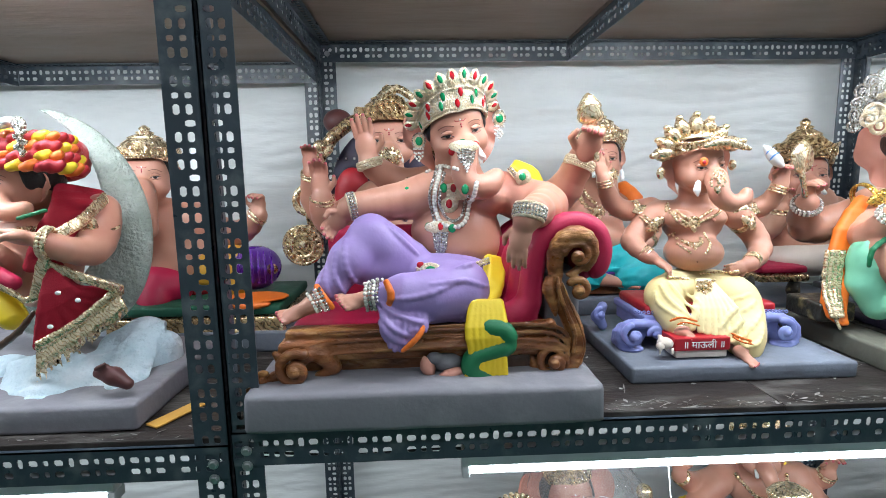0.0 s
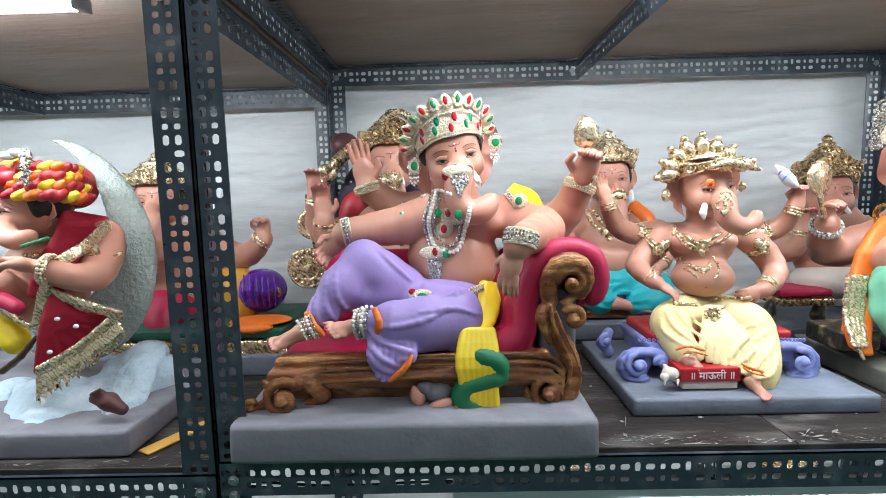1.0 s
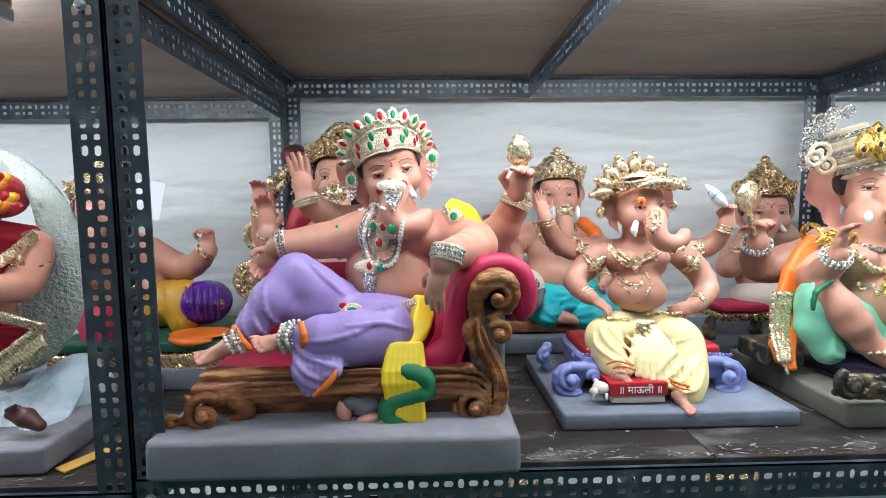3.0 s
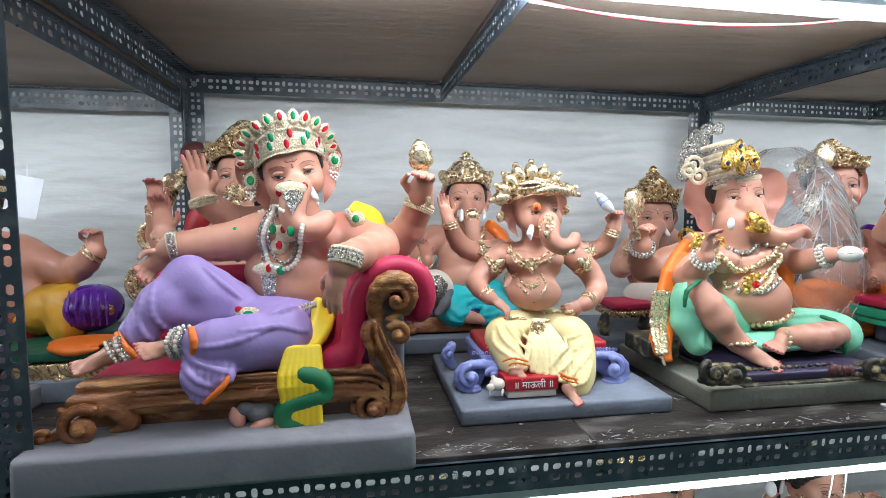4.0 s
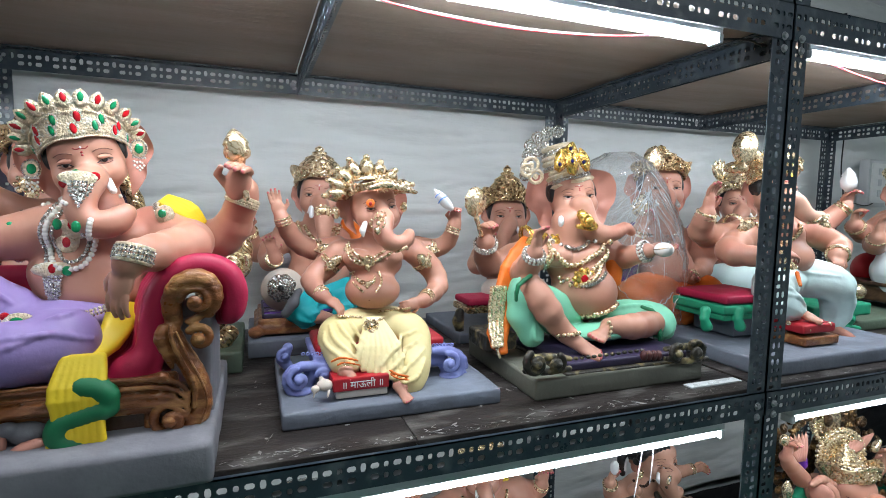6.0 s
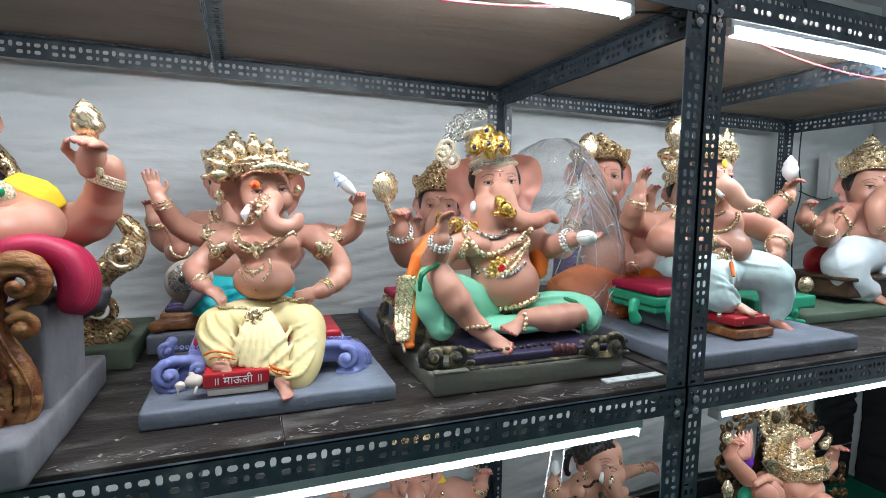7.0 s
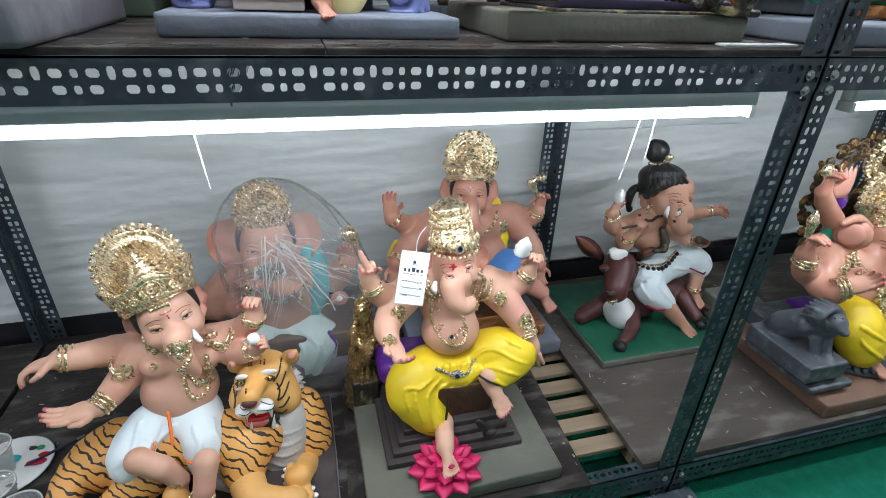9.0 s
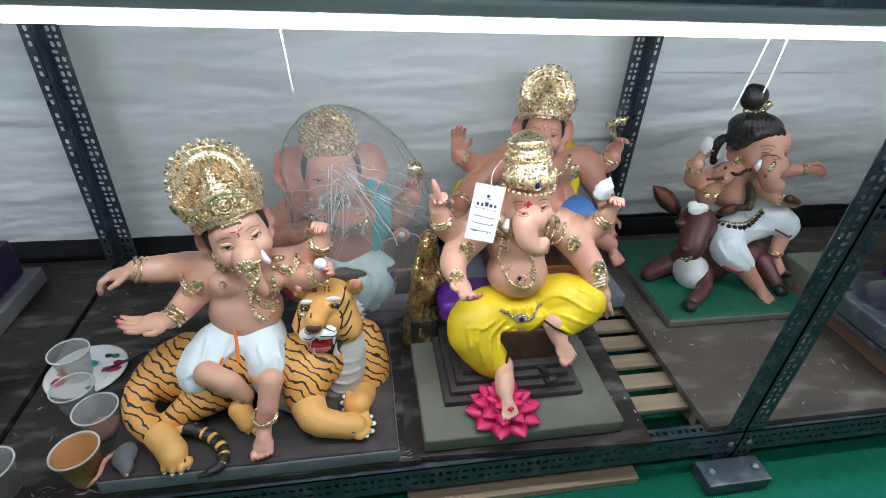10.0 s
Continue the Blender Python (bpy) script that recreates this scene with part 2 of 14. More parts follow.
UNDER = "stained brown plywood board lying on the rack beams"
for x0, x1, d in ((-2.08, -0.31, -0.06), (-0.30, 0.455, 0.0), (0.463, 1.395, 0.0), (1.405, 2.085, 0.0), (2.093, 2.91, 0.0)):
    shelf_board(x0, x1, FRONT + 0.005, BACK - 0.035, TOP + d + 0.003, 0.018, BOARDUNDER, UNDER)
for x0, x1, d in ((-2.08, -0.31, -0.02), (-0.30, 0.5835, 0.0), (0.585, 1.395, 0.0), (1.405, 2.91, 0.0)):
    shelf_board(x0, x1, FRONT + 0.006, BACK - 0.035, MID + d + 0.003, 0.010, BOARD, "dark scuffed plywood shelf board with chipped edges")


# ---- tube lights ----
def tube_light(x0, x1, y, z, tubemat=TUBE, label="white LED tube light fixed under the shelf beam"):
    ob = thing("tube_light", pose(x0, y, z), label, "tube light", "tube lights")
    L = x1 - x0
    bm = bmesh.new()
    box_bm(bm, (0, -0.014, 0.012), (L, 0.014, 0.040), 0.004)
    part("housing", bm, LAMPBODY, ob, "white lamp housing")
    bm = bmesh.new()
    prof = [(0.014 * math.cos(a), 0.012 + 0.017 * math.sin(a)) for a in [math.pi + math.pi * i / 10 for i in range(11)]]
    rows = [[bm.verts.new((x, p, q)) for p, q in prof] for x in (0.012, L - 0.012)]
    for i in range(10):
        bm.faces.new((rows[0][i], rows[0][i + 1], rows[1][i + 1], rows[1][i]))
    part("diffuser", bm, tubemat, ob, "glowing white diffuser", True)
    for x in (0.0, L - 0.012):
        box("end_cap", (x, -0.0155, -0.0065), (x + 0.012, 0.0155, 0.0125), LAMPBODY, ob, 0.003)
    return ob


tube_light(0.056, 1.305, 0.775, 1.036, LOWTUBE)
tube_light(1.52, 2.77, 0.775, 1.038, LOWTUBE)
tube_light(-1.75, -0.50, 0.775, 1.016, LOWTUBE)
tube_light(0.0, 1.243, 0.79, 1.885)
tube_light(1.50, 2.75, 0.79, 1.885)
tube_light(-1.72, -0.47, 0.79, 1.82)
# Assumed fill tubes on the unseen ceiling, added to brighten the statue fronts.
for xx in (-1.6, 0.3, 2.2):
    tube_light(xx - 0.6, xx + 0.6, -0.55, 2.945, AISLEFILL, "white LED tube light on the aisle ceiling")


# ---- painted plaster ----
SKIN = mat("peach_painted_plaster", (0.53, 0.268, 0.188), 0.38, 0, (0.46, 0.215, 0.148), 9, 0.5, 0.10, 70, (0.47, 0.175, 0.125), 7, 0.45)
FAIR = mat("light_peach_painted_plaster", (0.63, 0.365, 0.265), 0.40, 0, (0.56, 0.30, 0.21), 9, 0.5, 0.10, 70, (0.60, 0.28, 0.22), 7, 0.45)
TAN = mat("tan_painted_plaster", (0.55, 0.30, 0.21), 0.46, 0, (0.48, 0.245, 0.165), 7, 0.5, 0.06, 90, None, 5, 0.4)
PINKSKIN = mat("pink_painted_plaster", (0.57, 0.27, 0.2), 0.5, 0, (0.52, 0.22, 0.17), 9, 0.5, 0.05, 90)
NAIL = mat("rose_painted_nail", (0.62, 0.16, 0.17), 0.35, 0, (0.55, 0.13, 0.15), 9, 0.5, 0)
LILAC = mat("lilac_painted_cloth", (0.30, 0.215, 0.46), 0.5, 0, (0.25, 0.17, 0.41), 6, 0.5, 0.1, 120)
CREAM = mat("cream_painted_cloth", (0.74, 0.64, 0.36), 0.6, 0, (0.72, 0.56, 0.20), 8, 0.5, 0.1, 120)
MINT = mat("mint_painted_cloth", (0.22, 0.60, 0.40), 0.55, 0, (0.18, 0.53, 0.35), 8, 0.5, 0.1, 120)
DKGREEN = mat("dark_green_paint", (0.006, 0.16, 0.06), 0.5, 0, (0.004, 0.12, 0.045), 8)
WHITECLOTH = mat("white_painted_cloth", (0.70, 0.76, 0.78), 0.55, 0, (0.58, 0.68, 0.72), 8, 0.5, 0.1, 120)
PALEAQUA = mat("pale_aqua_painted_cloth", (0.60, 0.74, 0.72), 0.55, 0, (0.52, 0.68, 0.67), 8, 0.5, 0.1, 120)
AMBERCLOTH = mat("amber_painted_cloth", (0.60, 0.32, 0.03), 0.5, 0, (0.52, 0.26, 0.02), 8, 0.5, 0.1, 120)
YELLOW = mat("yellow_painted_cloth", (0.78, 0.57, 0.02), 0.5, 0, (0.74, 0.50, 0.015), 8, 0.5, 0.1, 120)
TEAL = mat("teal_painted_cloth", (0.01, 0.42, 0.46), 0.5, 0, (0.008, 0.34, 0.38), 8, 0.5, 0.1, 120)
ORANGE = mat("orange_painted_cloth", (0.75, 0.17, 0.015), 0.5, 0, (0.68, 0.13, 0.012), 8, 0.5, 0.1, 120)
RED = mat("deep_red_velvet", (0.34, 0.008, 0.025), 0.75, 0, (0.26, 0.006, 0.018), 20, 0.5, 0.5, 500, None, 4, 0.3)
REDPAINT = mat("red_paint", (0.42, 0.012, 0.022), 0.45, 0, (0.34, 0.01, 0.018), 12, 0.5, 0.1, 150)
CRIMSON = mat("crimson_painted_cushion", (0.42, 0.007, 0.055), 0.55, 0, (0.34, 0.005, 0.04), 8, 0.5, 0.1, 200)
MAGENTA = mat("magenta_paint", (0.66, 0.02, 0.13), 0.5, 0, (0.56, 0.015, 0.10), 12, 0.5, 0.1)
PURPLE = mat("purple_satin_paint", (0.10, 0.015, 0.28), 0.3, 0, (0.07, 0.01, 0.2), 8, 0.5, 0.2, 60)
DKPURPLE = mat("dark_purple_paint", (0.035, 0.025, 0.065), 0.5, 0, (0.025, 0.018, 0.045), 8)
BLUE = mat("blue_paint", (0.08, 0.25, 0.62), 0.5, 0, (0.06, 0.2, 0.52), 8)
WOOD = mat("carved_brown_wood_paint", (0.25, 0.082, 0.022), 0.36, 0, (0.060, 0.016, 0.006), 30, 0.5, 0.8, 90, (0.50, 0.25, 0.085), 24, 0.5, stretch=(0.6, 1.5, 1.5))
DKWOOD = mat("dark_brown_wood_paint", (0.07, 0.035, 0.02), 0.4, 0, (0.035, 0.018, 0.01), 26, 0.5, 0.7, 70, (0.13, 0.07, 0.03), 17, 0.5)
PERI = mat("periwinkle_paint", (0.22, 0.25, 0.53), 0.5, 0, (0.15, 0.17, 0.42), 22, 0.5, 0.3, 60, (0.30, 0.36, 0.66), 15)
GREENPAINT = mat("emerald_paint", (0.02, 0.34, 0.18), 0.45, 0, (0.015, 0.25, 0.13), 18, 0.5, 0.2, 60)


def gold_mat(name, col, groove, rough, metal, cell=34.0):
    """Gilded castings: bright worn scrollwork over a brown wash in the engraved lines."""
    m = mat(name, col, rough, metal, tuple(c * 0.82 for c in col), 40, 0.5, 0)
    nt = m.node_tree
    b = nt.nodes["Principled BSDF"]
    src = b.inputs["Base Color"].links[0].from_socket
    tc = nt.nodes.new("ShaderNodeTexCoord")
    v = nt.nodes.new("ShaderNodeTexWave")
    v.wave_type, v.bands_direction = "BANDS", "DIAGONAL"
    for k, q in (("Scale", cell), ("Distortion", 7.0), ("Detail", 1.0), ("Detail Scale", 1.6)):
        v.inputs[k].default_value = q
    nt.links.new(tc.outputs["Object"], v.inputs["Vector"])
    r = nt.nodes.new("ShaderNodeMapRange")
    r.inputs[1].default_value, r.inputs[2].default_value = 0.30, 0.0
    nt.links.new(v.outputs["Fac"], r.inputs[0])
    x = nt.nodes.new("ShaderNodeMix")
    x.data_type = "RGBA"
    nt.links.new(r.outputs[0], x.inputs[0])
    nt.links.new(src, x.inputs[6])
    x.inputs[7].default_value = (*groove, 1)
    nt.links.new(x.outputs[2], b.inputs["Base Color"])
    bp = nt.nodes.new("ShaderNodeBump")
    bp.inputs["Strength"].default_value, bp.inputs["Distance"].default_value = 0.22, 0.0009
    nt.links.new(v.outputs["Fac"], bp.inputs["Height"])
    nt.links.new(bp.outputs[0], b.inputs["Normal"])
    return m


GOLD = gold_mat("gold_metal_paint", (0.93, 0.77, 0.53), (0.50, 0.33, 0.16), 0.27, 0.84, 62.0)
RICHGOLD = gold_mat("rich_gold_paint", (0.88, 0.58, 0.14), (0.40, 0.22, 0.05), 0.26, 0.78, 40.0)
OLDGOLD = gold_mat("antique_gold_paint", (0.74, 0.54, 0.30), (0.20, 0.12, 0.05), 0.28, 0.78, 38.0)
DKGOLD = mat("dark_bronze_paint", (0.10, 0.055, 0.022), 0.35, 0.6, (0.03, 0.018, 0.01), 40, 0.5, 0.9, 120, (0.42, 0.24, 0.09), 30, bdist=0.004)
SILVER = mat("silver_bead_paint", (0.72, 0.70, 0.66), 0.25, 0.9, (0.42, 0.40, 0.37), 90, 0.5, 0.9, 260, None, 30, bdist=0.003)
PEARL = mat("pearl", (0.80, 0.77, 0.70), 0.22, 0.0, (0.72, 0.68, 0.60), 60, 0.5, 0, coat=0.6)
CREAMGOLD = mat("pale_gold_stone_paste", (0.85, 0.73, 0.53), 0.35, 0.35, (0.64, 0.49, 0.29), 120, 0.5, 1.0, 320, (0.88, 0.84, 0.74), 90, bdist=0.003)
GEMRED = mat("red_glass_stone", (0.50, 0.004, 0.012), 0.08, 0, (0.4, 0.003, 0.01), 30, 0.5, 0, coat=1.0)
GEMGREEN = mat("green_glass_stone", (0.004, 0.26, 0.09), 0.08, 0, (0.003, 0.2, 0.07), 30, 0.5, 0, coat=1.0)
GEMBLUE = mat("dark_blue_glass_stone", (0.01, 0.01, 0.08), 0.08, 0, (0.01, 0.008, 0.06), 30, 0.5, 0, coat=1.0)
BLACK = mat("black_paint", (0.012, 0.011, 0.011), 0.4, 0, (0.02, 0.018, 0.018), 30, 0.5, 0.5, 200)
EYEWHITE = mat("eye_white_paint", (0.52, 0.49, 0.46), 0.3, 0, (0.47, 0.43, 0.4), 60, 0.5, 0)
WHITE = mat("white_paint", (0.80, 0.80, 0.79), 0.4, 0, (0.72, 0.72, 0.71), 30, 0.5, 0.05)
GREYSLAB = mat("grey_painted_plaster", (0.205, 0.198, 0.222), 0.62, 0, (0.155, 0.15, 0.172), 5, 0.5, 0.35, 70, (0.27, 0.265, 0.28), 9, 0.35)
BLUESLAB = mat("blue_grey_painted_plaster", (0.165, 0.182, 0.22), 0.62, 0, (0.13, 0.145, 0.18), 5, 0.5, 0.35, 70, (0.21, 0.24, 0.30), 9, 0.35)
OLIVESLAB = mat("olive_grey_painted_plaster", (0.145, 0.145, 0.115), 0.6, 0, (0.11, 0.11, 0.088), 5, 0.5, 0.35, 70, (0.16, 0.16, 0.13), 9, 0.35)
GREENSLAB = mat("sage_painted_plaster", (0.11, 0.15, 0.105), 0.6, 0, (0.085, 0.12, 0.08), 5, 0.5, 0.35, 70, None, 9, 0.35)
BROWNSLAB = mat("brown_painted_plaster", (0.20, 0.115, 0.08), 0.6, 0, (0.16, 0.09, 0.062), 5, 0.5, 0.3, 70, None, 9, 0.35)
DARKSLAB = mat("umber_painted_plaster", (0.048, 0.038, 0.037), 0.6, 0, (0.034, 0.027, 0.027), 5, 0.5, 0.4, 70, (0.075, 0.062, 0.06), 9, 0.35)
GREENTOP = mat("bottle_green_painted_plaster", (0.008, 0.10, 0.055), 0.55, 0, (0.006, 0.07, 0.04), 6, 0.5, 0.4, 60, (0.02, 0.15, 0.09), 10)
AGEDGOLD = mat("aged_gold_paint", (0.52, 0.36, 0.17), 0.28, 0.75, (0.30, 0.18, 0.07), 60, 0.5, 0.3, 120)
STONE = mat("dark_slate_paint", (0.075, 0.085, 0.10), 0.42, 0, (0.045, 0.05, 0.06), 20, 0.5, 0.4, 80, (0.17, 0.19, 0.21), 22)
BLACKGOLD = mat("black_with_gold_rubbing", (0.028, 0.025, 0.02), 0.4, 0.2, (0.05, 0.044, 0.03), 30, 0.5, 0.8, 90, (0.42, 0.33, 0.15), 30)
CLOUD = mat("cloud_paint", (0.50, 0.60, 0.66), 0.65, 0, (0.30, 0.45, 0.52), 11, 0.5, 0.9, 38, (0.66, 0.71, 0.74), 10, bdist=0.008)
MOON = mat("pitted_moon_paint", (0.36, 0.41, 0.36), 0.7, 0, (0.26, 0.30, 0.26), 20, 0.5, 1.0, 120, (0.45, 0.5, 0.45), 14, bdist=0.006)
MOUSE = mat("grey_mouse_paint", (0.13, 0.13, 0.14), 0.5, 0, (0.09, 0.09, 0.10), 20, 0.5, 0.3, 150)
COW = mat("maroon_brown_paint", (0.105, 0.032, 0.030), 0.45, 0, (0.06, 0.018, 0.018), 14, 0.5, 0.2, 90)
BROWNLINE = mat("brown_liner_paint", (0.16, 0.06, 0.035), 0.5, 0, (0.14, 0.05, 0.03), 20, 0.5, 0)
LINEN = mat("cream_white_paint", (0.62, 0.55, 0.48), 0.55, 0, (0.52, 0.43, 0.37), 14, 0.5, 0.2, 90)


def tiger_mat():
    m = mat("striped_tiger_paint", (0.68, 0.34, 0.09), 0.5, 0, (0.62, 0.26, 0.05), 10, 0.5, 0.2, 160)
    nt = m.node_tree
    b = nt.nodes["Principled BSDF"]
    src = b.inputs["Base Color"].links[0].from_socket
    w = nt.nodes.new("ShaderNodeTexWave")
    w.wave_type, w.bands_direction = "BANDS", "DIAGONAL"
    for k, v in (("Scale", 21.0), ("Distortion", 6.5), ("Detail", 2.0), ("Detail Scale", 1.2)):
        w.inputs[k].default_value = v
    tc = nt.nodes.new("ShaderNodeTexCoord")
    nt.links.new(tc.outputs["Object"], w.inputs["Vector"])
    r = nt.nodes.new("ShaderNodeMapRange")
    r.inputs[1].default_value, r.inputs[2].default_value = 0.83, 0.89
    nt.links.new(w.outputs["Fac"], r.inputs[0])
    x = nt.nodes.new("ShaderNodeMix")
    x.data_type = "RGBA"
    nt.links.new(r.outputs[0], x.inputs[0])
    nt.links.new(src, x.inputs[6])
    x.inputs[7].default_value = (0.018, 0.012, 0.01, 1)
    nt.links.new(x.outputs[2], b.inputs["Base Color"])
    return m


TIGER = tiger_mat()
PALEFUR = mat("pale_grey_fur_paint", (0.46, 0.44, 0.41), 0.55, 0, (0.36, 0.34, 0.32), 14, 0.5, 0.4, 120)
TIGERPLAIN = mat("tiger_orange_paint", (0.68, 0.34, 0.09), 0.5, 0, (0.72, 0.42, 0.15), 10, 0.5, 0.2, 160)


# ---- modelling in soft solids ----
def net(D, o, v):
    """The zero surface of the field D (spacing v, first corner o) as vertices and quads."""
    S = D < 0
    a = S[:-1, :-1, :-1]
    cnt = np.zeros(a.shape, np.int8)
    for dx in (0, 1):
        for dy in (0, 1):
            for dz in (0, 1):
                cnt += S[dx:dx + a.shape[0], dy:dy + a.shape[1], dz:dz + a.shape[2]]
    act = (cnt > 0) & (cnt < 8)
    I, J, K = np.nonzero(act)
    if len(I) == 0:
        return np.zeros((0, 3)), np.zeros((0, 4), int)
    idx = np.full(a.shape, -1, np.int64)
    idx[I, J, K] = np.arange(len(I))
    acc, num = np.zeros((len(I), 3)), np.zeros(len(I))
    cs = [(0, 0, 0), (1, 0, 0), (0, 1, 0), (1, 1, 0), (0, 0, 1), (1, 0, 1), (0, 1, 1), (1, 1, 1)]
    val = {c: D[I + c[0], J + c[1], K + c[2]].astype(float) for c in cs}
    for c in cs:
        for ax in range(3):
            if c[ax]:
                continue
            e = list(c)
            e[ax] = 1
            va, vb = val[c], val[tuple(e)]
            cr = (va < 0) != (vb < 0)
            t = np.where(cr, va / np.where(cr, va - vb, 1), 0)
            p = np.array(c, float)[None, :].repeat(len(I), 0)
            p[:, ax] += t
            acc[cr] += p[cr]
            num += cr
    V = (acc / num[:, None] + np.stack([I, J, K], 1)) * v + np.array(o)
    F = []
    for ax in range(3):
        s0 = [slice(None)] * 3
        s1 = [slice(None)] * 3
        s0[ax], s1[ax] = slice(0, -1), slice(1, None)
        ch = S[tuple(s0)] != S[tuple(s1)]
        flip = S[tuple(s0)]
        i = np.stack(np.nonzero(ch), 1)
        u, w = (ax + 1) % 3, (ax + 2) % 3
        sh = np.array(a.shape)
        ok = (i[:, u] > 0) & (i[:, w] > 0) & (i[:, u] < sh[u]) & (i[:, w] < sh[w])
        i = i[ok]
        f = flip[i[:, 0], i[:, 1], i[:, 2]]
        q = []
        for du, dw in ((1, 1), (0, 1), (0, 0), (1, 0)):
            j = i.copy()
            j[:, u] -= du
            j[:, w] -= dw
            q.append(idx[j[:, 0], j[:, 1], j[:, 2]])
        q = np.stack(q, 1)
        q[~f] = q[~f][:, ::-1]
        F.append(q)
    return V, np.concatenate(F)


def eul(r):
    return np.array(Euler([radians(x) for x in r]).to_matrix())


def spline(pts, n):
    """n points along a smooth curve through pts."""
    pts = np.array(pts, float)
    ext = np.vstack([2 * pts[0] - pts[1], pts, 2 * pts[-1] - pts[-2]])
    out = []
    for t in np.linspace(0, len(pts) - 1 - 1e-6, n):
        i, f = int(t), t - int(t)
        p0, p1, p2, p3 = ext[i], ext[i + 1], ext[i + 2], ext[i + 3]
        out.append(0.5 * (2 * p1 + (p2 - p0) * f + (2 * p0 - 5 * p1 + 4 * p2 - p3) * f * f + (3 * p1 - p0 - 3 * p2 + p3) * f ** 3))
    return np.array(out)


def solid(p, X, Y, Z):
    """Distance from the soft solid p, its melt and whether it cuts."""
    if p[0] == "c":
        A, B, k = p[1], p[2], p[5]
        ba = B - A
        q = float(ba @ ba) + 1e-12
        px, py, pz = X - A[0], Y - A[1], Z - A[2]
        t = np.clip((px * ba[0] + py * ba[1] + pz * ba[2]) / q, 0, 1)
        ux, uy, uz = px - ba[0] * t, py - ba[1] * t, pz - ba[2] * t
        d = np.sqrt(ux * ux + uy * uy + uz * uz) - (p[3] + (p[4] - p[3]) * t)
        if p[6]:
            amp, m = p[6][0], p[6][1]
            ax = ba / math.sqrt(q)
            e1 = np.cross(ax, (0, 0.3, 1) if abs(ax[2]) < 0.8 else (0, 1, 0))
            e1 /= np.linalg.norm(e1)
            e2 = np.cross(ax, e1)
            th = np.arctan2(ux * e2[0] + uy * e2[1] + uz * e2[2], ux * e1[0] + uy * e1[1] + uz * e1[2])
            d = d + amp * (np.sin(th * m + 3.0 * t + (p[6][2] if len(p[6]) > 2 else 0)) + 0.5 * np.sin(th * m * 1.7 - 4 * t + 1))
        cut = False
    else:
        c, h, R, k, cut = p[1], p[2], p[3], p[4], p[5]
        px, py, pz = X - c[0], Y - c[1], Z - c[2]
        lx = px * R[0, 0] + py * R[1, 0] + pz * R[2, 0]
        ly = px * R[0, 1] + py * R[1, 1] + pz * R[2, 1]
        lz = px * R[0, 2] + py * R[1, 2] + pz * R[2, 2]
        if p[0] == "b":
            k0 = np.sqrt((lx / h[0]) ** 2 + (ly / h[1]) ** 2 + (lz / h[2]) ** 2)
            k1 = np.sqrt((lx / h[0] ** 2) ** 2 + (ly / h[1] ** 2) ** 2 + (lz / h[2] ** 2) ** 2)
            d = k0 * (k0 - 1) / (k1 + 1e-6)
        else:
            rd = p[6]
            qx, qy, qz = np.abs(lx) - h[0] + rd, np.abs(ly) - h[1] + rd, np.abs(lz) - h[2] + rd
            d = np.sqrt(np.maximum(qx, 0) ** 2 + np.maximum(qy, 0) ** 2 + np.maximum(qz, 0) ** 2) + np.minimum(np.maximum(qx, np.maximum(qy, qz)), 0) - rd
    return d, k, cut


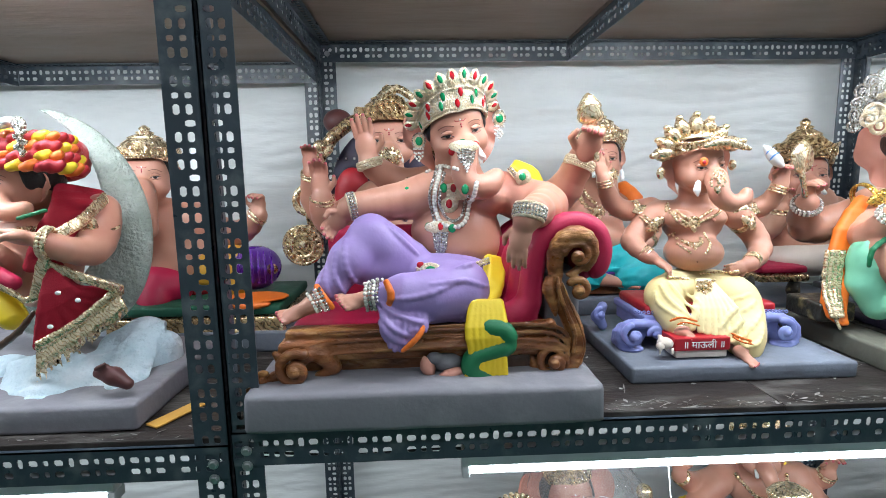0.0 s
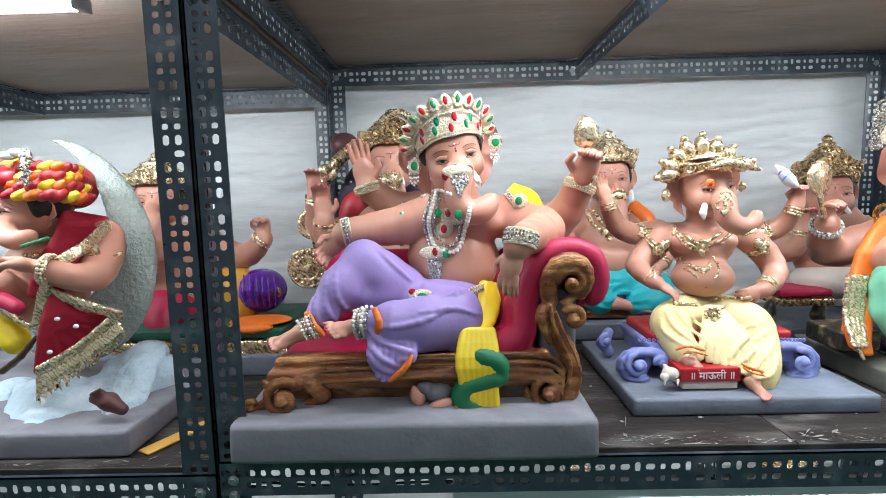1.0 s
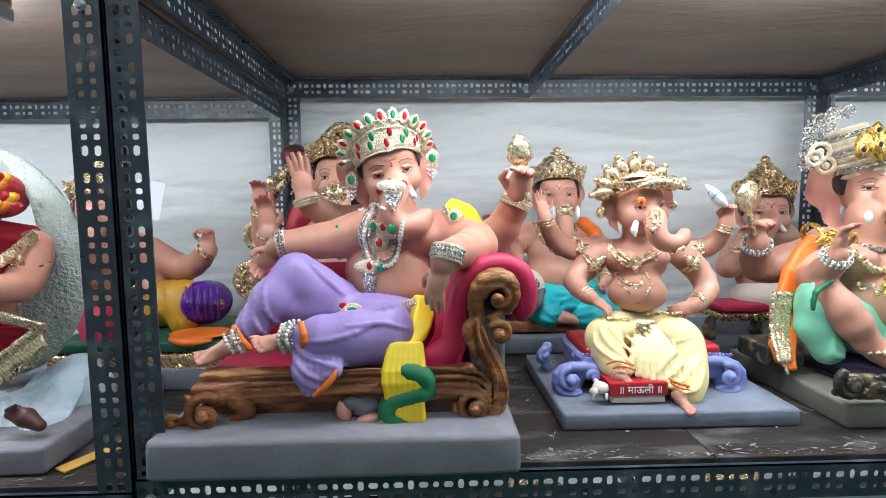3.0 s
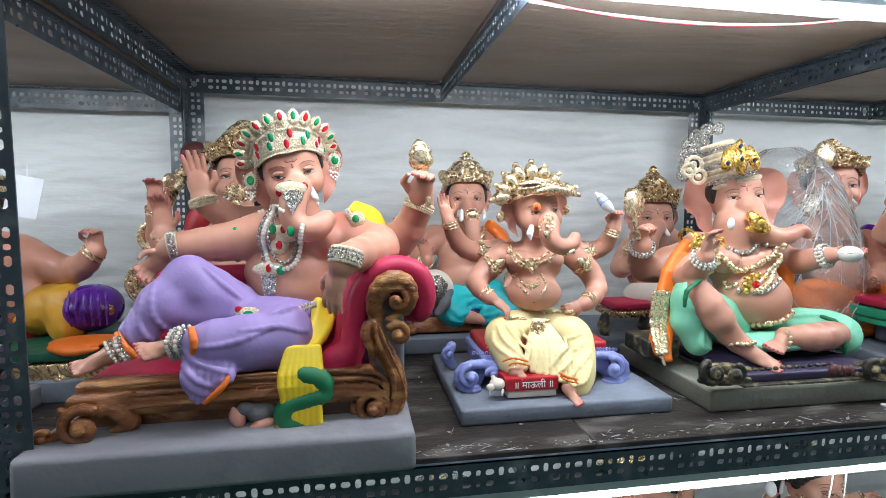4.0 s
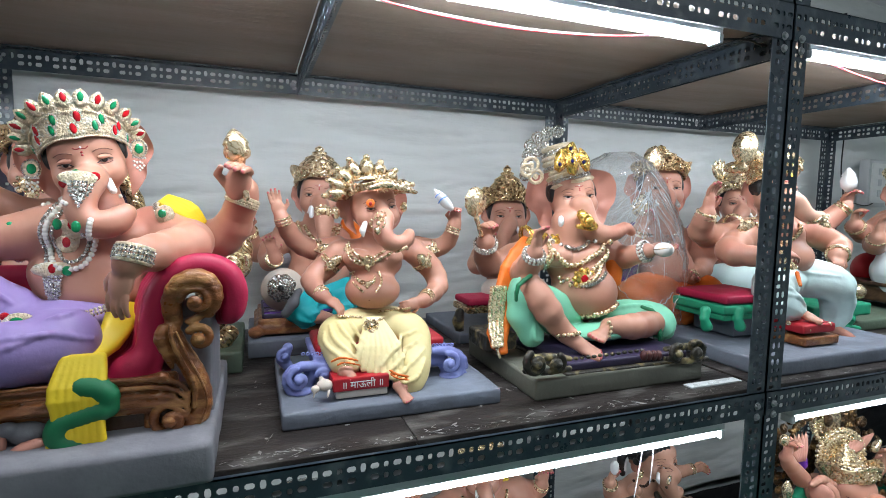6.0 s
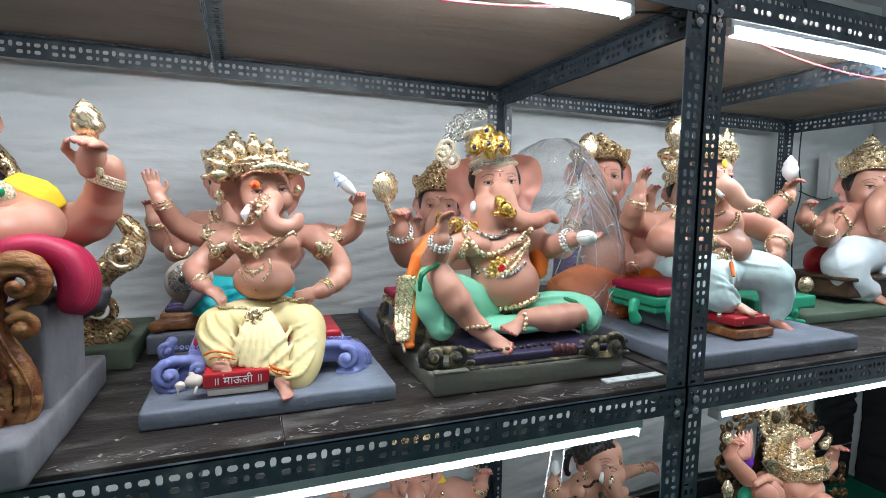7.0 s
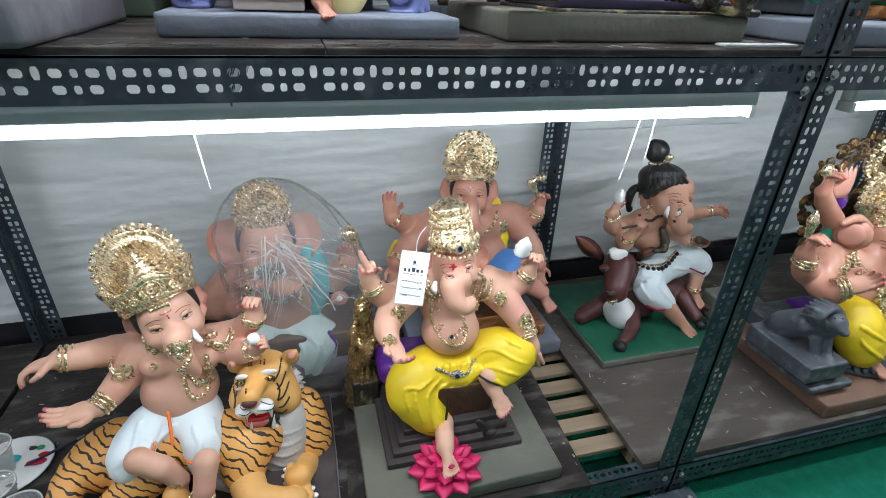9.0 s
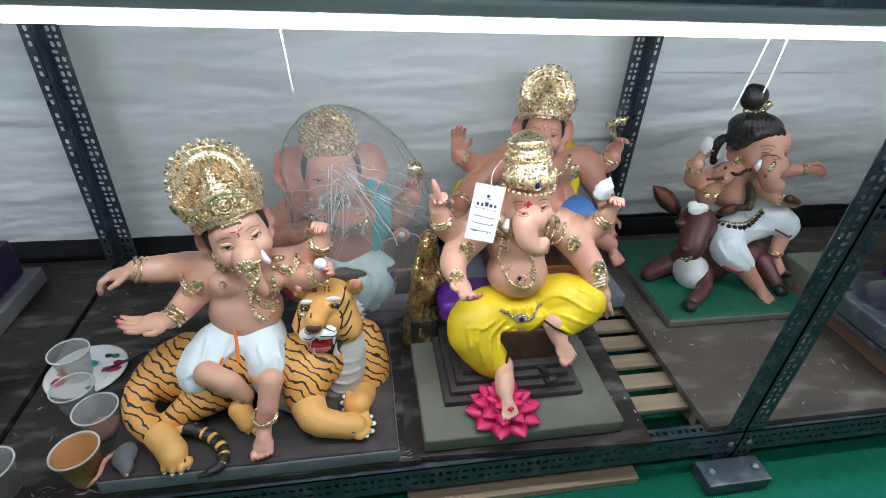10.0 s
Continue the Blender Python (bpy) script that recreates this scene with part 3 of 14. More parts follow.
class Idol:
    """A cast statue, modelled in soft solids that melt into one another material by material, and kept as one mesh."""

    def __init__(s, name, at, label, voxel=0.005, category="statue", group="painted idols"):
        s.name, s.at, s.label, s.v, s.cat, s.grp = name, at, label, voxel, category, group
        s.g, s.x = {}, []

    # soft solids
    def C(s, m, p, q, r0, r1=None, k=0.012, rip=None):
        s.g.setdefault(m, []).append(("c", np.array(p, float), np.array(q, float), r0, r0 if r1 is None else r1, k * 0.7, rip))

    def B(s, m, c, r, rot=(0, 0, 0), k=0.012, cut=False):
        r = (r, r, r) if isinstance(r, (int, float)) else r
        s.g.setdefault(m, []).append(("b", np.array(c, float), np.array(r, float), eul(rot), k * 0.7, cut))

    def Q(s, m, c, h, rot=(0, 0, 0), rd=0.006, k=0.006, cut=False):
        s.g.setdefault(m, []).append(("q", np.array(c, float), np.array(h, float), eul(rot), k, cut, rd))

    def T(s, m, pts, rs, k=0.010, n=0, rip=None):
        """A limb or tube through pts with radii rs."""
        if n:
            f = np.linspace(0, len(rs) - 1, n)
            rs = np.interp(f, range(len(rs)), rs)
            pts = spline(pts, n)
        for i in range(len(pts) - 1):
            s.C(m, pts[i], pts[i + 1], rs[i], rs[i + 1], k, rip)

    def spiral(s, m, c, R, turns, a0, th, flip=1, depth=0.0, n=22, end=0.25):
        """A carved scroll in the upright plane, ending in an eye."""
        c = np.array(c, float)
        pts, rs = [], []
        for i in range(n):
            f = i / (n - 1)
            a = radians(a0) + flip * f * turns * 2 * math.pi
            r = R * (1 - f * 0.86)
            pts.append(c + np.array([r * math.cos(a), -depth * f, r * math.sin(a)]))
            rs.append(th * (1 - f * (1 - end) * 0.5))
        s.T(m, pts, rs, 0.002)
        s.B(m, c + np.array([0, -depth, 0]), th * 1.25, k=0.002)

    # plain pieces
    def add(s, m, V, F, flat=False):
        s.x.append((m, np.array(V, float), F, flat))

    def ell(s, m, c, r, rot=(0, 0, 0), nu=10, nv=6):
        r = np.array((r, r, r) if isinstance(r, (int, float)) else r, float)
        V = [(0, 0, 1)]
        for j in range(1, nv):
            for i in range(nu):
                a, b = 2 * math.pi * i / nu, math.pi * j / nv
                V.append((math.cos(a) * math.sin(b), math.sin(a) * math.sin(b), math.cos(b)))
        V.append((0, 0, -1))
        F = [(0, 1 + i, 1 + (i + 1) % nu) for i in range(nu)]
        for j in range(nv - 2):
            F += [(1 + j * nu + i, 1 + (j + 1) * nu + i, 1 + (j + 1) * nu + (i + 1) % nu, 1 + j * nu + (i + 1) % nu) for i in range(nu)]
        e = len(V) - 1
        F += [(e, e - nu + (i + 1) % nu, e - nu + i) for i in range(nu)]
        s.add(m, np.array(V) * r @ eul(rot).T + np.array(c), F, m in (GEMRED, GEMGREEN, GEMBLUE))

    def ring(s, m, c, nrm, R, r, seg=22, q=7):
        z = np.array(nrm, float)
        z /= np.linalg.norm(z)
        t = np.array((1, 0, 0) if abs(z[0]) < 0.8 else (0, 1, 0), float)
        x = np.cross(t, z)
        x /= np.linalg.norm(x)
        y = np.cross(z, x)
        V, F = [], []
        for i in range(seg):
            a = 2 * math.pi * i / seg
            d = x * math.cos(a) + y * math.sin(a)
            for j in range(q):
                b = 2 * math.pi * j / q
                V.append(np.array(c) + d * (R + r * math.cos(b)) + z * r * math.sin(b))
        for i in range(seg):
            for j in range(q):
                F.append((i * q + j, ((i + 1) % seg) * q + j, ((i + 1) % seg) * q + (j + 1) % q, i * q + (j + 1) % q))
        s.add(m, V, F)

    def bangle(s, c, nrm, R, r=0.004, m=None, rows=2, beads=None):
        """Stacked rings round a limb, with a row of beads between them."""
        z = np.array(nrm, float)
        z /= np.linalg.norm(z)
        for i in range(rows):
            s.ring(m or GOLD, np.array(c) + z * (i - (rows - 1) / 2) * r * 2.6, z, R, r)
        if beads is not None:
            t = np.array((1, 0, 0) if abs(z[0]) < 0.8 else (0, 1, 0), float)
            x = np.cross(t, z)
            x /= np.linalg.norm(x)
            y = np.cross(z, x)
            n = max(10, int(2 * math.pi * R / (r * 1.75)))
            for i in range(n * rows):
                a = 2 * math.pi * i / n
                o = (i // n - (rows - 1) / 2) * r * 1.7
                s.ell(beads, np.array(c) + z * o + (x * math.cos(a) + y * math.sin(a)) * (R + r * 0.75), r * 0.85, nu=6, nv=4)

    def string(s, m, pts, r, gap=2.0):
        """A string of beads along a curve."""
        fine = spline(pts, 60)
        L = np.concatenate([[0], np.cumsum(np.linalg.norm(np.diff(fine, axis=0), axis=1))])
        n = max(2, int(L[-1] / (r * gap)))
        for d in np.linspace(0, L[-1], n):
            s.ell(m, [np.interp(d, L, fine[:, i]) for i in range(3)], r, nu=6, nv=4)

    def rope(s, m, pts, r, n=24, q=6):
        """A thin cord or trim along a curve."""
        P = spline(pts, n)
        V, F = [], []
        for i in range(n):
            d = P[min(i + 1, n - 1)] - P[max(i - 1, 0)]
            d /= np.linalg.norm(d) + 1e-9
            t = np.array((0, 0, 1) if abs(d[2]) < 0.8 else (1, 0, 0), float)
            x = np.cross(t, d)
            x /= np.linalg.norm(x)
            y = np.cross(d, x)
            for j in range(q):
                b = 2 * math.pi * j / q
                V.append(P[i] + (x * math.cos(b) + y * math.sin(b)) * r)
        for i in range(n - 1):
            for j in range(q):
                F.append((i * q + j, i * q + (j + 1) % q, (i + 1) * q + (j + 1) % q, (i + 1) * q + j))
        s.add(m, V, F)

    def slab(s, m, lo, hi, bevel=0.006, rot=0.0, rough=0.0015):
        """A hand-cast base block with softened, slightly uneven edges."""
        bm = bmesh.new()
        lo, hi = Vector(lo), Vector(hi)
        c = (lo + hi) / 2
        box_bm(bm, lo - c, hi - c, 0)
        bmesh.ops.bevel(bm, geom=bm.edges[:], offset=bevel, segments=2, affect="EDGES", profile=0.6)
        bmesh.ops.subdivide_edges(bm, edges=[e for e in bm.edges if e.calc_length() > 0.1], cuts=11, use_grid_fill=True)
        M = pose(*c, 0, 0, rot)
        for v in bm.verts:
            n = noise.noise_vector(v.co * 17 + Vector((c.x * 9, c.y * 7, 0)))
            v.co = M @ (v.co + n * rough)
        bm.verts.index_update()
        s.add(m, [tuple(v.co) for v in bm.verts], [tuple(x.index for x in f.verts) for f in bm.faces], False)
        bm.free()

    def block(s, m, lo, hi, bevel=0.003, rot=0.0):
        bm = bmesh.new()
        lo, hi = Vector(lo), Vector(hi)
        c = (lo + hi) / 2
        box_bm(bm, lo - c, hi - c, bevel, pose(*c, 0, 0, rot))
        bm.verts.index_update()
        s.add(m, [tuple(v.co) for v in bm.verts], [tuple(x.index for x in f.verts) for f in bm.faces], True)
        bm.free()

    def lathe(s, m, c, prof, seg=24, rot=(0, 0, 0), sc=(1, 1, 1), wave=None):
        """A turned shape; wave=(amount, lobes) gives it a lobed outline."""
        V, F = [], []
        for r, z in prof:
            for i in range(seg):
                a = 2 * math.pi * i / seg
                rr = r * (1 + (wave[0] * abs(math.sin(a * wave[1] / 2)) if wave else 0))
                V.append((rr * math.cos(a), rr * math.sin(a), z))
        for j in range(len(prof) - 1):
            F += [(j * seg + i, j * seg + (i + 1) % seg, (j + 1) * seg + (i + 1) % seg, (j + 1) * seg + i) for i in range(seg)]
        F.append(tuple(range(seg))[::-1])
        F.append(tuple((len(prof) - 1) * seg + i for i in range(seg)))
        s.add(m, np.array(V) * np.array(sc) @ eul(rot).T + np.array(c), F)

    def petal(s, m, base, tip, width, thick, nrm):
        """A pointed leaf from base to tip, domed towards nrm."""
        b, t, n = np.array(base, float), np.array(tip, float), np.array(nrm, float)
        d = t - b
        n = n - d * (n @ d) / (d @ d)
        n /= np.linalg.norm(n)
        w = np.cross(d, n)
        w /= np.linalg.norm(w)
        prof = [(0, 0.45), (0.25, 0.85), (0.5, 1.0), (0.75, 0.75), (0.92, 0.32), (1, 0.02)]
        V, F = [], []
        for f, h in prof:
            p = b + d * f
            V += [p - w * h * width, p - w * h * width * 0.5 + n * thick * h, p + n * thick * 1.2 * h, p + w * h * width * 0.5 + n * thick * h, p + w * h * width, p - n * thick * 0.5]
        for i in range(len(prof) - 1):
            F += [(i * 6 + j, i * 6 + (j + 1) % 6, i * 6 + 6 + (j + 1) % 6, i * 6 + 6 + j) for j in range(6)]
        F.append(tuple(range(6))[::-1])
        s.add(m, V, F)

    def front(s, pts, ms, lift=0.0, far=0.16, back=0.10, only=False):
        """Moves points in depth until they lie on the front of the solids of the materials ms."""
        P = np.array(pts, float)
        lo, hi = P.min(0) - 0.03, P.max(0) + 0.03
        use = []
        for m in ms:
            for p in s.g.get(m, []):
                if p[0] == "c":
                    R = max(p[3], p[4]) + 0.01
                    a, b = np.minimum(p[1], p[2]) - R, np.maximum(p[1], p[2]) + R
                else:
                    R = np.max(p[2]) + 0.01
                    a, b = p[1] - R, p[1] + R
                if a[0] < hi[0] and b[0] > lo[0] and a[2] < hi[2] and b[2] > lo[2]:
                    use.append(p)
        if not use:
            return P[:0] if only else P
        y = P[:, 1] - far
        X, Z = P[:, 0], P[:, 2]
        done = np.zeros(len(P), bool)
        for _ in range(28):
            D = np.full(len(P), 0.3)
            for p in use:
                d, k, cut = solid(p, X, y, Z)
                if cut:
                    h = np.clip(0.5 - 0.5 * (D + d) / k, 0, 1)
                    D = D + (-d - D) * h + k * h * (1 - h)
                else:
                    h = np.clip(0.5 + 0.5 * (D - d) / k, 0, 1)
                    D = D + (d - D) * h - k * h * (1 - h)
            y = y + np.where(done, 0, np.minimum(D, 0.03))
            done |= (D < 0.0008)
        ok = done & (y < P[:, 1] + back)
        Q = P.copy()
        Q[ok, 1] = y[ok] - lift
        return Q[ok] if only else Q

    def drape(s, m, pts, r, on=None, gap=1.45, sink=0.2):
        """A string of beads laid on the body."""
        fine = spline(pts, 60)
        L = np.concatenate([[0], np.cumsum(np.linalg.norm(np.diff(fine, axis=0), axis=1))])
        n = max(2, int(L[-1] / (r * gap)))
        Q = np.array([[np.interp(d, L, fine[:, i]) for i in range(3)] for d in np.linspace(0, L[-1], n)])
        for q in s.front(Q, on or (SKIN, FAIR, TAN), r * (1 - sink), only=True):
            s.ell(m, q, r, nu=6, nv=4)

    def fold(s, m, pts, r, n=9, k=0.005, h=0.38):
        """A raised ridge along a curve on the front of the cloth m, sunk by h of its radius."""
        Q = s.front(spline(pts, n), (m,), -h * r, 0.16, 0.16, True)
        n = len(Q)
        if n < 3 or np.max(np.abs(np.diff(Q[:, 1]))) > 0.05:
            return
        f = np.sin(np.linspace(0.25, math.pi - 0.25, n))
        s.T(m, Q, r * (0.45 + 0.55 * f), k)

    def gem(s, m, c, r, on=None, rot=(0, 0, 0), lift=0.001):
        """A flat stone or plaque laid on the body."""
        q = s.front([c], on or (SKIN, FAIR, TAN), lift)[0]
        s.ell(m, q, r, rot)
        return q

    def armlet(s, c, z, R, m):
        """Two rings round the arm and a leaf-shaped plaque on its front."""
        s.bangle(c, z, R, 0.0028, m, 2)
        c, z = np.array(c, float), np.array(z, float)
        z = z / np.linalg.norm(z) * (1 if z[2] >= 0 else -1)
        f = np.array((0, -1, 0)) - z * -z[1]
        f /= np.linalg.norm(f)
        q = c + f * R * 1.0
        s.petal(m, q - z * R * 0.3, q + z * R * 1.25, R * 0.52, 0.005, f)
        s.petal(m, q + z * R * 0.3, q - z * R * 0.8, R * 0.42, 0.005, f)
        s.ring(m, q + f * 0.004, f, R * 0.34, 0.0025, 14, 5)
        s.ell(m, q + f * 0.004, R * 0.2, nu=8, nv=5)

    def moon(s, m, c, R, on=None):
        """A crescent pendant laid on the belly."""
        c = np.array(c, float)
        for i in range(13):
            a = math.pi * (1.12 + 0.76 * i / 12)
            w = R * (0.10 + 0.20 * math.sin(math.pi * i / 12))
            s.gem(m, c + np.array((R * math.cos(a), 0, R * math.sin(a))), (w, 0.005, w), on)
        q = s.gem(m, c + np.array((0, 0, -R)), (R * 0.3, 0.007, R * 0.3), on)
        s.boss(m, q, R * 0.3)

    def boss(s, m, q, r, stone=None):
        """A jewelled pendant round the plaque at q: petals, beads and a drop."""
        for i in range(10):
            a = i * math.pi / 5
            s.ell(m, q + np.array((r * 1.08 * math.cos(a), -0.002, r * 0.88 * math.sin(a))), r * 0.24, nu=6, nv=4)
        s.petal(m, q + np.array((0, -0.002, -r * 0.5)), q + np.array((0, -0.004, -r * 1.8)), r * 0.55, 0.004, (0, -1, 0))
        s.ell(stone or m, q + np.array((0, -0.006, 0)), (r * 0.4, 0.004, r * 0.38), nu=8, nv=5)

    # anatomy
    def ear(s, m, inner, L, r, q, size, yaw):
        """A broad fan of an ear with a rolled rim and soft radial folds."""
        V, F = [], []
        cy, sy = math.cos(radians(yaw)), math.sin(radians(yaw))
        nu, nv = 26, 8
        for side in (-1, 1):
            for j in range(nv + 1):
                p = j / nv
                for i in range(nu + 1):
                    t = i / nu
                    a = radians(112 - 206 * t)
                    rad = (0.86 + 0.22 * math.sin(math.pi * min(1, t * 1.6)) - 0.16 * math.sin(math.pi * max(0, t - 0.45) / 0.45) + 0.14 * max(0, t - 0.85) / 0.15) * size
                    rad *= 1 + 0.035 * math.sin(t * 25)
                    x, z = rad * p * math.cos(a) * 0.92, rad * p * math.sin(a)
                    y = 0.16 * size * math.sin(math.pi * p) - 0.10 * size * p ** 2 + 0.05 * size * p * p * math.sin(t * 25 + 1) - 0.16 * size * max(0, p - 0.72) / 0.28 * max(0, 1 - t * 1.5)
                    y += side * 0.045 * (1.1 - p)
                    V.append(L(q * (0.80 + x * cy + y * sy), 0.16 + x * sy * 1.0 + y * cy, -0.02 - 0.2 * max(0, size - 0.6) + z))
        n = (nu + 1) * (nv + 1)
        for k in (0, n):
            G = [(k + j * (nu + 1) + i, k + j * (nu + 1) + i + 1, k + (j + 1) * (nu + 1) + i + 1, k + (j + 1) * (nu + 1) + i) for j in range(nv) for i in range(nu)]
            F.append([f if (q > 0) == (k == 0) else f[::-1] for f in G])
        rim = [((nv * (nu + 1)) + i, (nv * (nu + 1)) + i + 1, n + nv * (nu + 1) + i + 1, n + nv * (nu + 1) + i) for i in range(nu)]
        s.add(inner, V[:n], F[0])
        s.add(m, V, F[1] + rim)

    def head(s, c, r, yaw=0.0, pitch=0.0, roll=0.0, skin=None, trunk=None, tr=(0.36, 0.30, 0.24, 0.2), ear=1.0, earyaw=25,
             tusk=(1, 1), hair=True, pink=False, tilak=True, eyes=True, ears=(1, 1), open_eyes=0.5, earpink=True, low=0.18):
        """An elephant's head on a child's round face. trunk: points in the statue's own space."""
        sk = skin or SKIN
        E = eul((pitch, roll, yaw))
        c = np.array(c, float) - E @ np.array((0, 0, low * r))

        def L(x, y, z):
            return c + E @ (np.array((x, y, z)) * r)

        def Bl(m, x, y, z, rx, ry, rz, rot=(0, 0, 0), k=0.2, cut=False):
            R = E @ eul(rot)
            s.g.setdefault(m, []).append(("b", L(x, y, z), np.array((rx, ry, rz)) * r, R, k * r, cut))

        def El(m, x, y, z, rx, ry, rz, rot=(0, 0, 0)):
            R = E @ eul(rot)
            e = Matrix(R.tolist()).to_euler()
            s.ell(m, L(x, y, z), np.array((rx, ry, rz)) * r, [math.degrees(a) for a in e])
        first = len(s.g.setdefault(sk, []))
        Bl(sk, 0, 0.08, 0.15, 0.90, 0.88, 1.0)
        for q in (-1, 1):
            Bl(sk, q * 0.26, -0.44, 0.42, 0.42, 0.36, 0.40, k=0.22)
            Bl(sk, q * 0.42, -0.42, -0.30, 0.42, 0.42, 0.42, k=0.22)
        Bl(sk, 0, -0.25, -0.60, 0.44, 0.44, 0.36, k=0.22)
        s.C(sk, L(0, -0.70, 0.20), L(0, -0.90, -0.36), 0.15 * r, 0.30 * r, 0.24 * r)
        for q in (-1, 1):
            Bl(sk, q * 0.44, -0.98, 0.06, 0.2, 0.16, 0.11, (0, 0, q * 24), 0.12, True)
        if trunk:
            s.T(sk, [tuple(L(0, -0.92, -0.35))] + list(trunk), [q * r for q in tr], 0.1 * r, 14)
        for q, on in zip((-1, 1), ears):
            if not on:
                continue
            s.ear(sk, PINKSKIN if earpink else sk, L, r, q, ear, earyaw)
        for q, on in zip((-1, 1), tusk):
            if on:
                s.T(WHITE, [L(q * 0.34, -0.82, -0.48), L(q * 0.42, -1.12, -0.72), L(q * 0.40, -1.3, -0.66)], [0.11 * r, 0.09 * r, 0.02 * r], 0.01 * r)
        fwd = E @ np.array((0, -1, 0))
        mine = s.g[sk][first:]

        def on_face(u, w, lift=0.0):
            """The point of the face at u, w of its own front view."""
            q = np.array(L(u, -1.7, w))
            for _ in range(24):
                D = 1.0
                for p in mine:
                    d, k, cut = solid(p, q[0], q[1], q[2])
                    if cut:
                        h = min(1, max(0, 0.5 - 0.5 * (D + d) / k))
                        D = D + (-d - D) * h + k * h * (1 - h)
                    else:
                        h = min(1, max(0, 0.5 + 0.5 * (D - d) / k))
                        D = D + (d - D) * h - k * h * (1 - h)
                if D < 0.0004:
                    break
                q = q - fwd * min(D, 0.5 * r)
            return q + fwd * lift * r
        if eyes:
            ang = [math.degrees(x) for x in Matrix(E.tolist()).to_euler()]
            for q in (-1, 1):
                x0, z0 = q * 0.43, 0.06
                p0, turn = on_face(x0, z0), (ang[0], ang[1], ang[2] + q * 24)
                up = E @ np.array((0, 0, 1)) * r
                s.ell(EYEWHITE, p0 - fwd * 0.02 * r - up * 0.02, (0.125 * r, 0.05 * r, 0.055 * r), turn)
                s.ell(BLACK, p0 + fwd * 0.016 * r - up * 0.01, (0.072 * r, 0.035 * r, 0.058 * r), turn)
                s.ell(sk, p0 + fwd * 0.005 * r + up * (0.066 + 0.04 * open_eyes), (0.17 * r, 0.07 * r, 0.07 * r), turn, 14, 8)
                s.rope(BLACK, [on_face(x0 + q * (-0.17 + 0.09 * i), z0 + (-0.06, -0.005, 0.014, 0.012, -0.01)[i] + 0.03 * open_eyes, 0.05) for i in range(5)], 0.013 * r, 9, 5)
                s.rope(BROWNLINE, [on_face(x0 + q * (-0.15 + 0.08 * i), z0 - (0.065, 0.09, 0.095, 0.085, 0.06)[i], 0.004) for i in range(5)], 0.009 * r, 9, 5)
                s.rope(BROWNLINE, [on_face(x0 + q * (-0.15 + 0.08 * i), z0 + (0.10, 0.15, 0.165, 0.145, 0.09)[i], 0.012) for i in range(5)], 0.009 * r, 9, 5)
                s.rope(BROWNLINE, [on_face(x0 + q * (-0.22 + 0.11 * i), z0 + 0.235 + (0.0, 0.045, 0.055, 0.03, -0.035)[i], -0.004) for i in range(5)], 0.013 * r, 9, 5)
        if tilak:
            s.rope(REDPAINT, [on_face(x, z, 0.0) for x, z in ((-0.17, 0.46), (-0.1, 0.41), (0, 0.43), (0.1, 0.41), (0.17, 0.46))], 0.012 * r, 12, 5)
            for x, z, m in ((0, 0.45, WHITE), (0, 0.33, REDPAINT), (0, 0.26, REDPAINT)):
                s.ell(m, on_face(x, z, 0.0), 0.03 * r, nu=8, nv=5)
        if hair:
            Bl(BLACK, 0, 0.20, 0.34, 0.98, 0.88, 0.86, k=0.05)
            for q in (-1, 1):
                Bl(BLACK, q * 0.86, -0.08, 0.16, 0.10, 0.16, 0.26, k=0.08)
        return L

    def hand(s, w, d, n, size=0.05, curl=0.2, thumb=1, skin=None, spread=0.10, point=False, tips=True):
        """A hand at the wrist w: fingers towards d, palm facing n. curl in turns: 0 flat, 1 a fist."""
        sk = skin or SKIN
        d, n = np.array(d, float), np.array(n, float)
        d /= np.linalg.norm(d)
        n -= d * (n @ d)
        n /= np.linalg.norm(n)
        x = np.cross(d, n) * thumb
        w = np.array(w, float)
        R = np.stack([x, n, d], 1)
        s.g.setdefault(sk, []).append(("b", w + d * size * 0.5, np.array((0.40, 0.22, 0.56)) * size, R, size * 0.12, False))
        for i, off in enumerate((-0.27, -0.09, 0.09, 0.27)):
            ln = (0.40, 0.48, 0.46, 0.34)[i] * size
            p = w + d * size * 0.92 + x * off * size
            a = curl * 1.5 * (0.25 if point and i == 3 else 1)
            dd = d + x * off * spread * 3
            for j in range(3):
                dd = dd * math.cos(a) + n * math.sin(a)
                dd /= np.linalg.norm(dd)
                q = p + dd * ln * (0.62, 0.52, 0.40)[j]
                s.C(sk, p, q, size * (0.108, 0.096, 0.085)[j], size * (0.098, 0.088, 0.072)[j], size * 0.03)
                p = q
                n2 = n * math.cos(a) - d * math.sin(a)
                d2 = dd
                dd = d2 * math.cos(a * 0.9) + (n2 - d2 * (n2 @ d2)) * math.sin(a * 0.9)
                dd /= np.linalg.norm(dd)
            if tips:
                s.ell(NAIL, p, size * 0.075, nu=6, nv=4)
        t0 = w + d * size * 0.35 + x * size * 0.34
        t1 = t0 + (d * 0.5 + x * 0.55 + n * (0.25 + curl * 0.4)) * size * 0.42
        t2 = t1 + (d * 0.75 + x * (0.1 - curl * 0.6) + n * (0.2 + curl * 0.5)) * size * 0.34
        s.C(sk, t0, t1, size * 0.15, size * 0.11, size * 0.05)
        s.C(sk, t1, t2, size * 0.11, size * 0.085, size * 0.03)
        if tips:
            s.ell(NAIL, t2, size * 0.08, nu=6, nv=4)

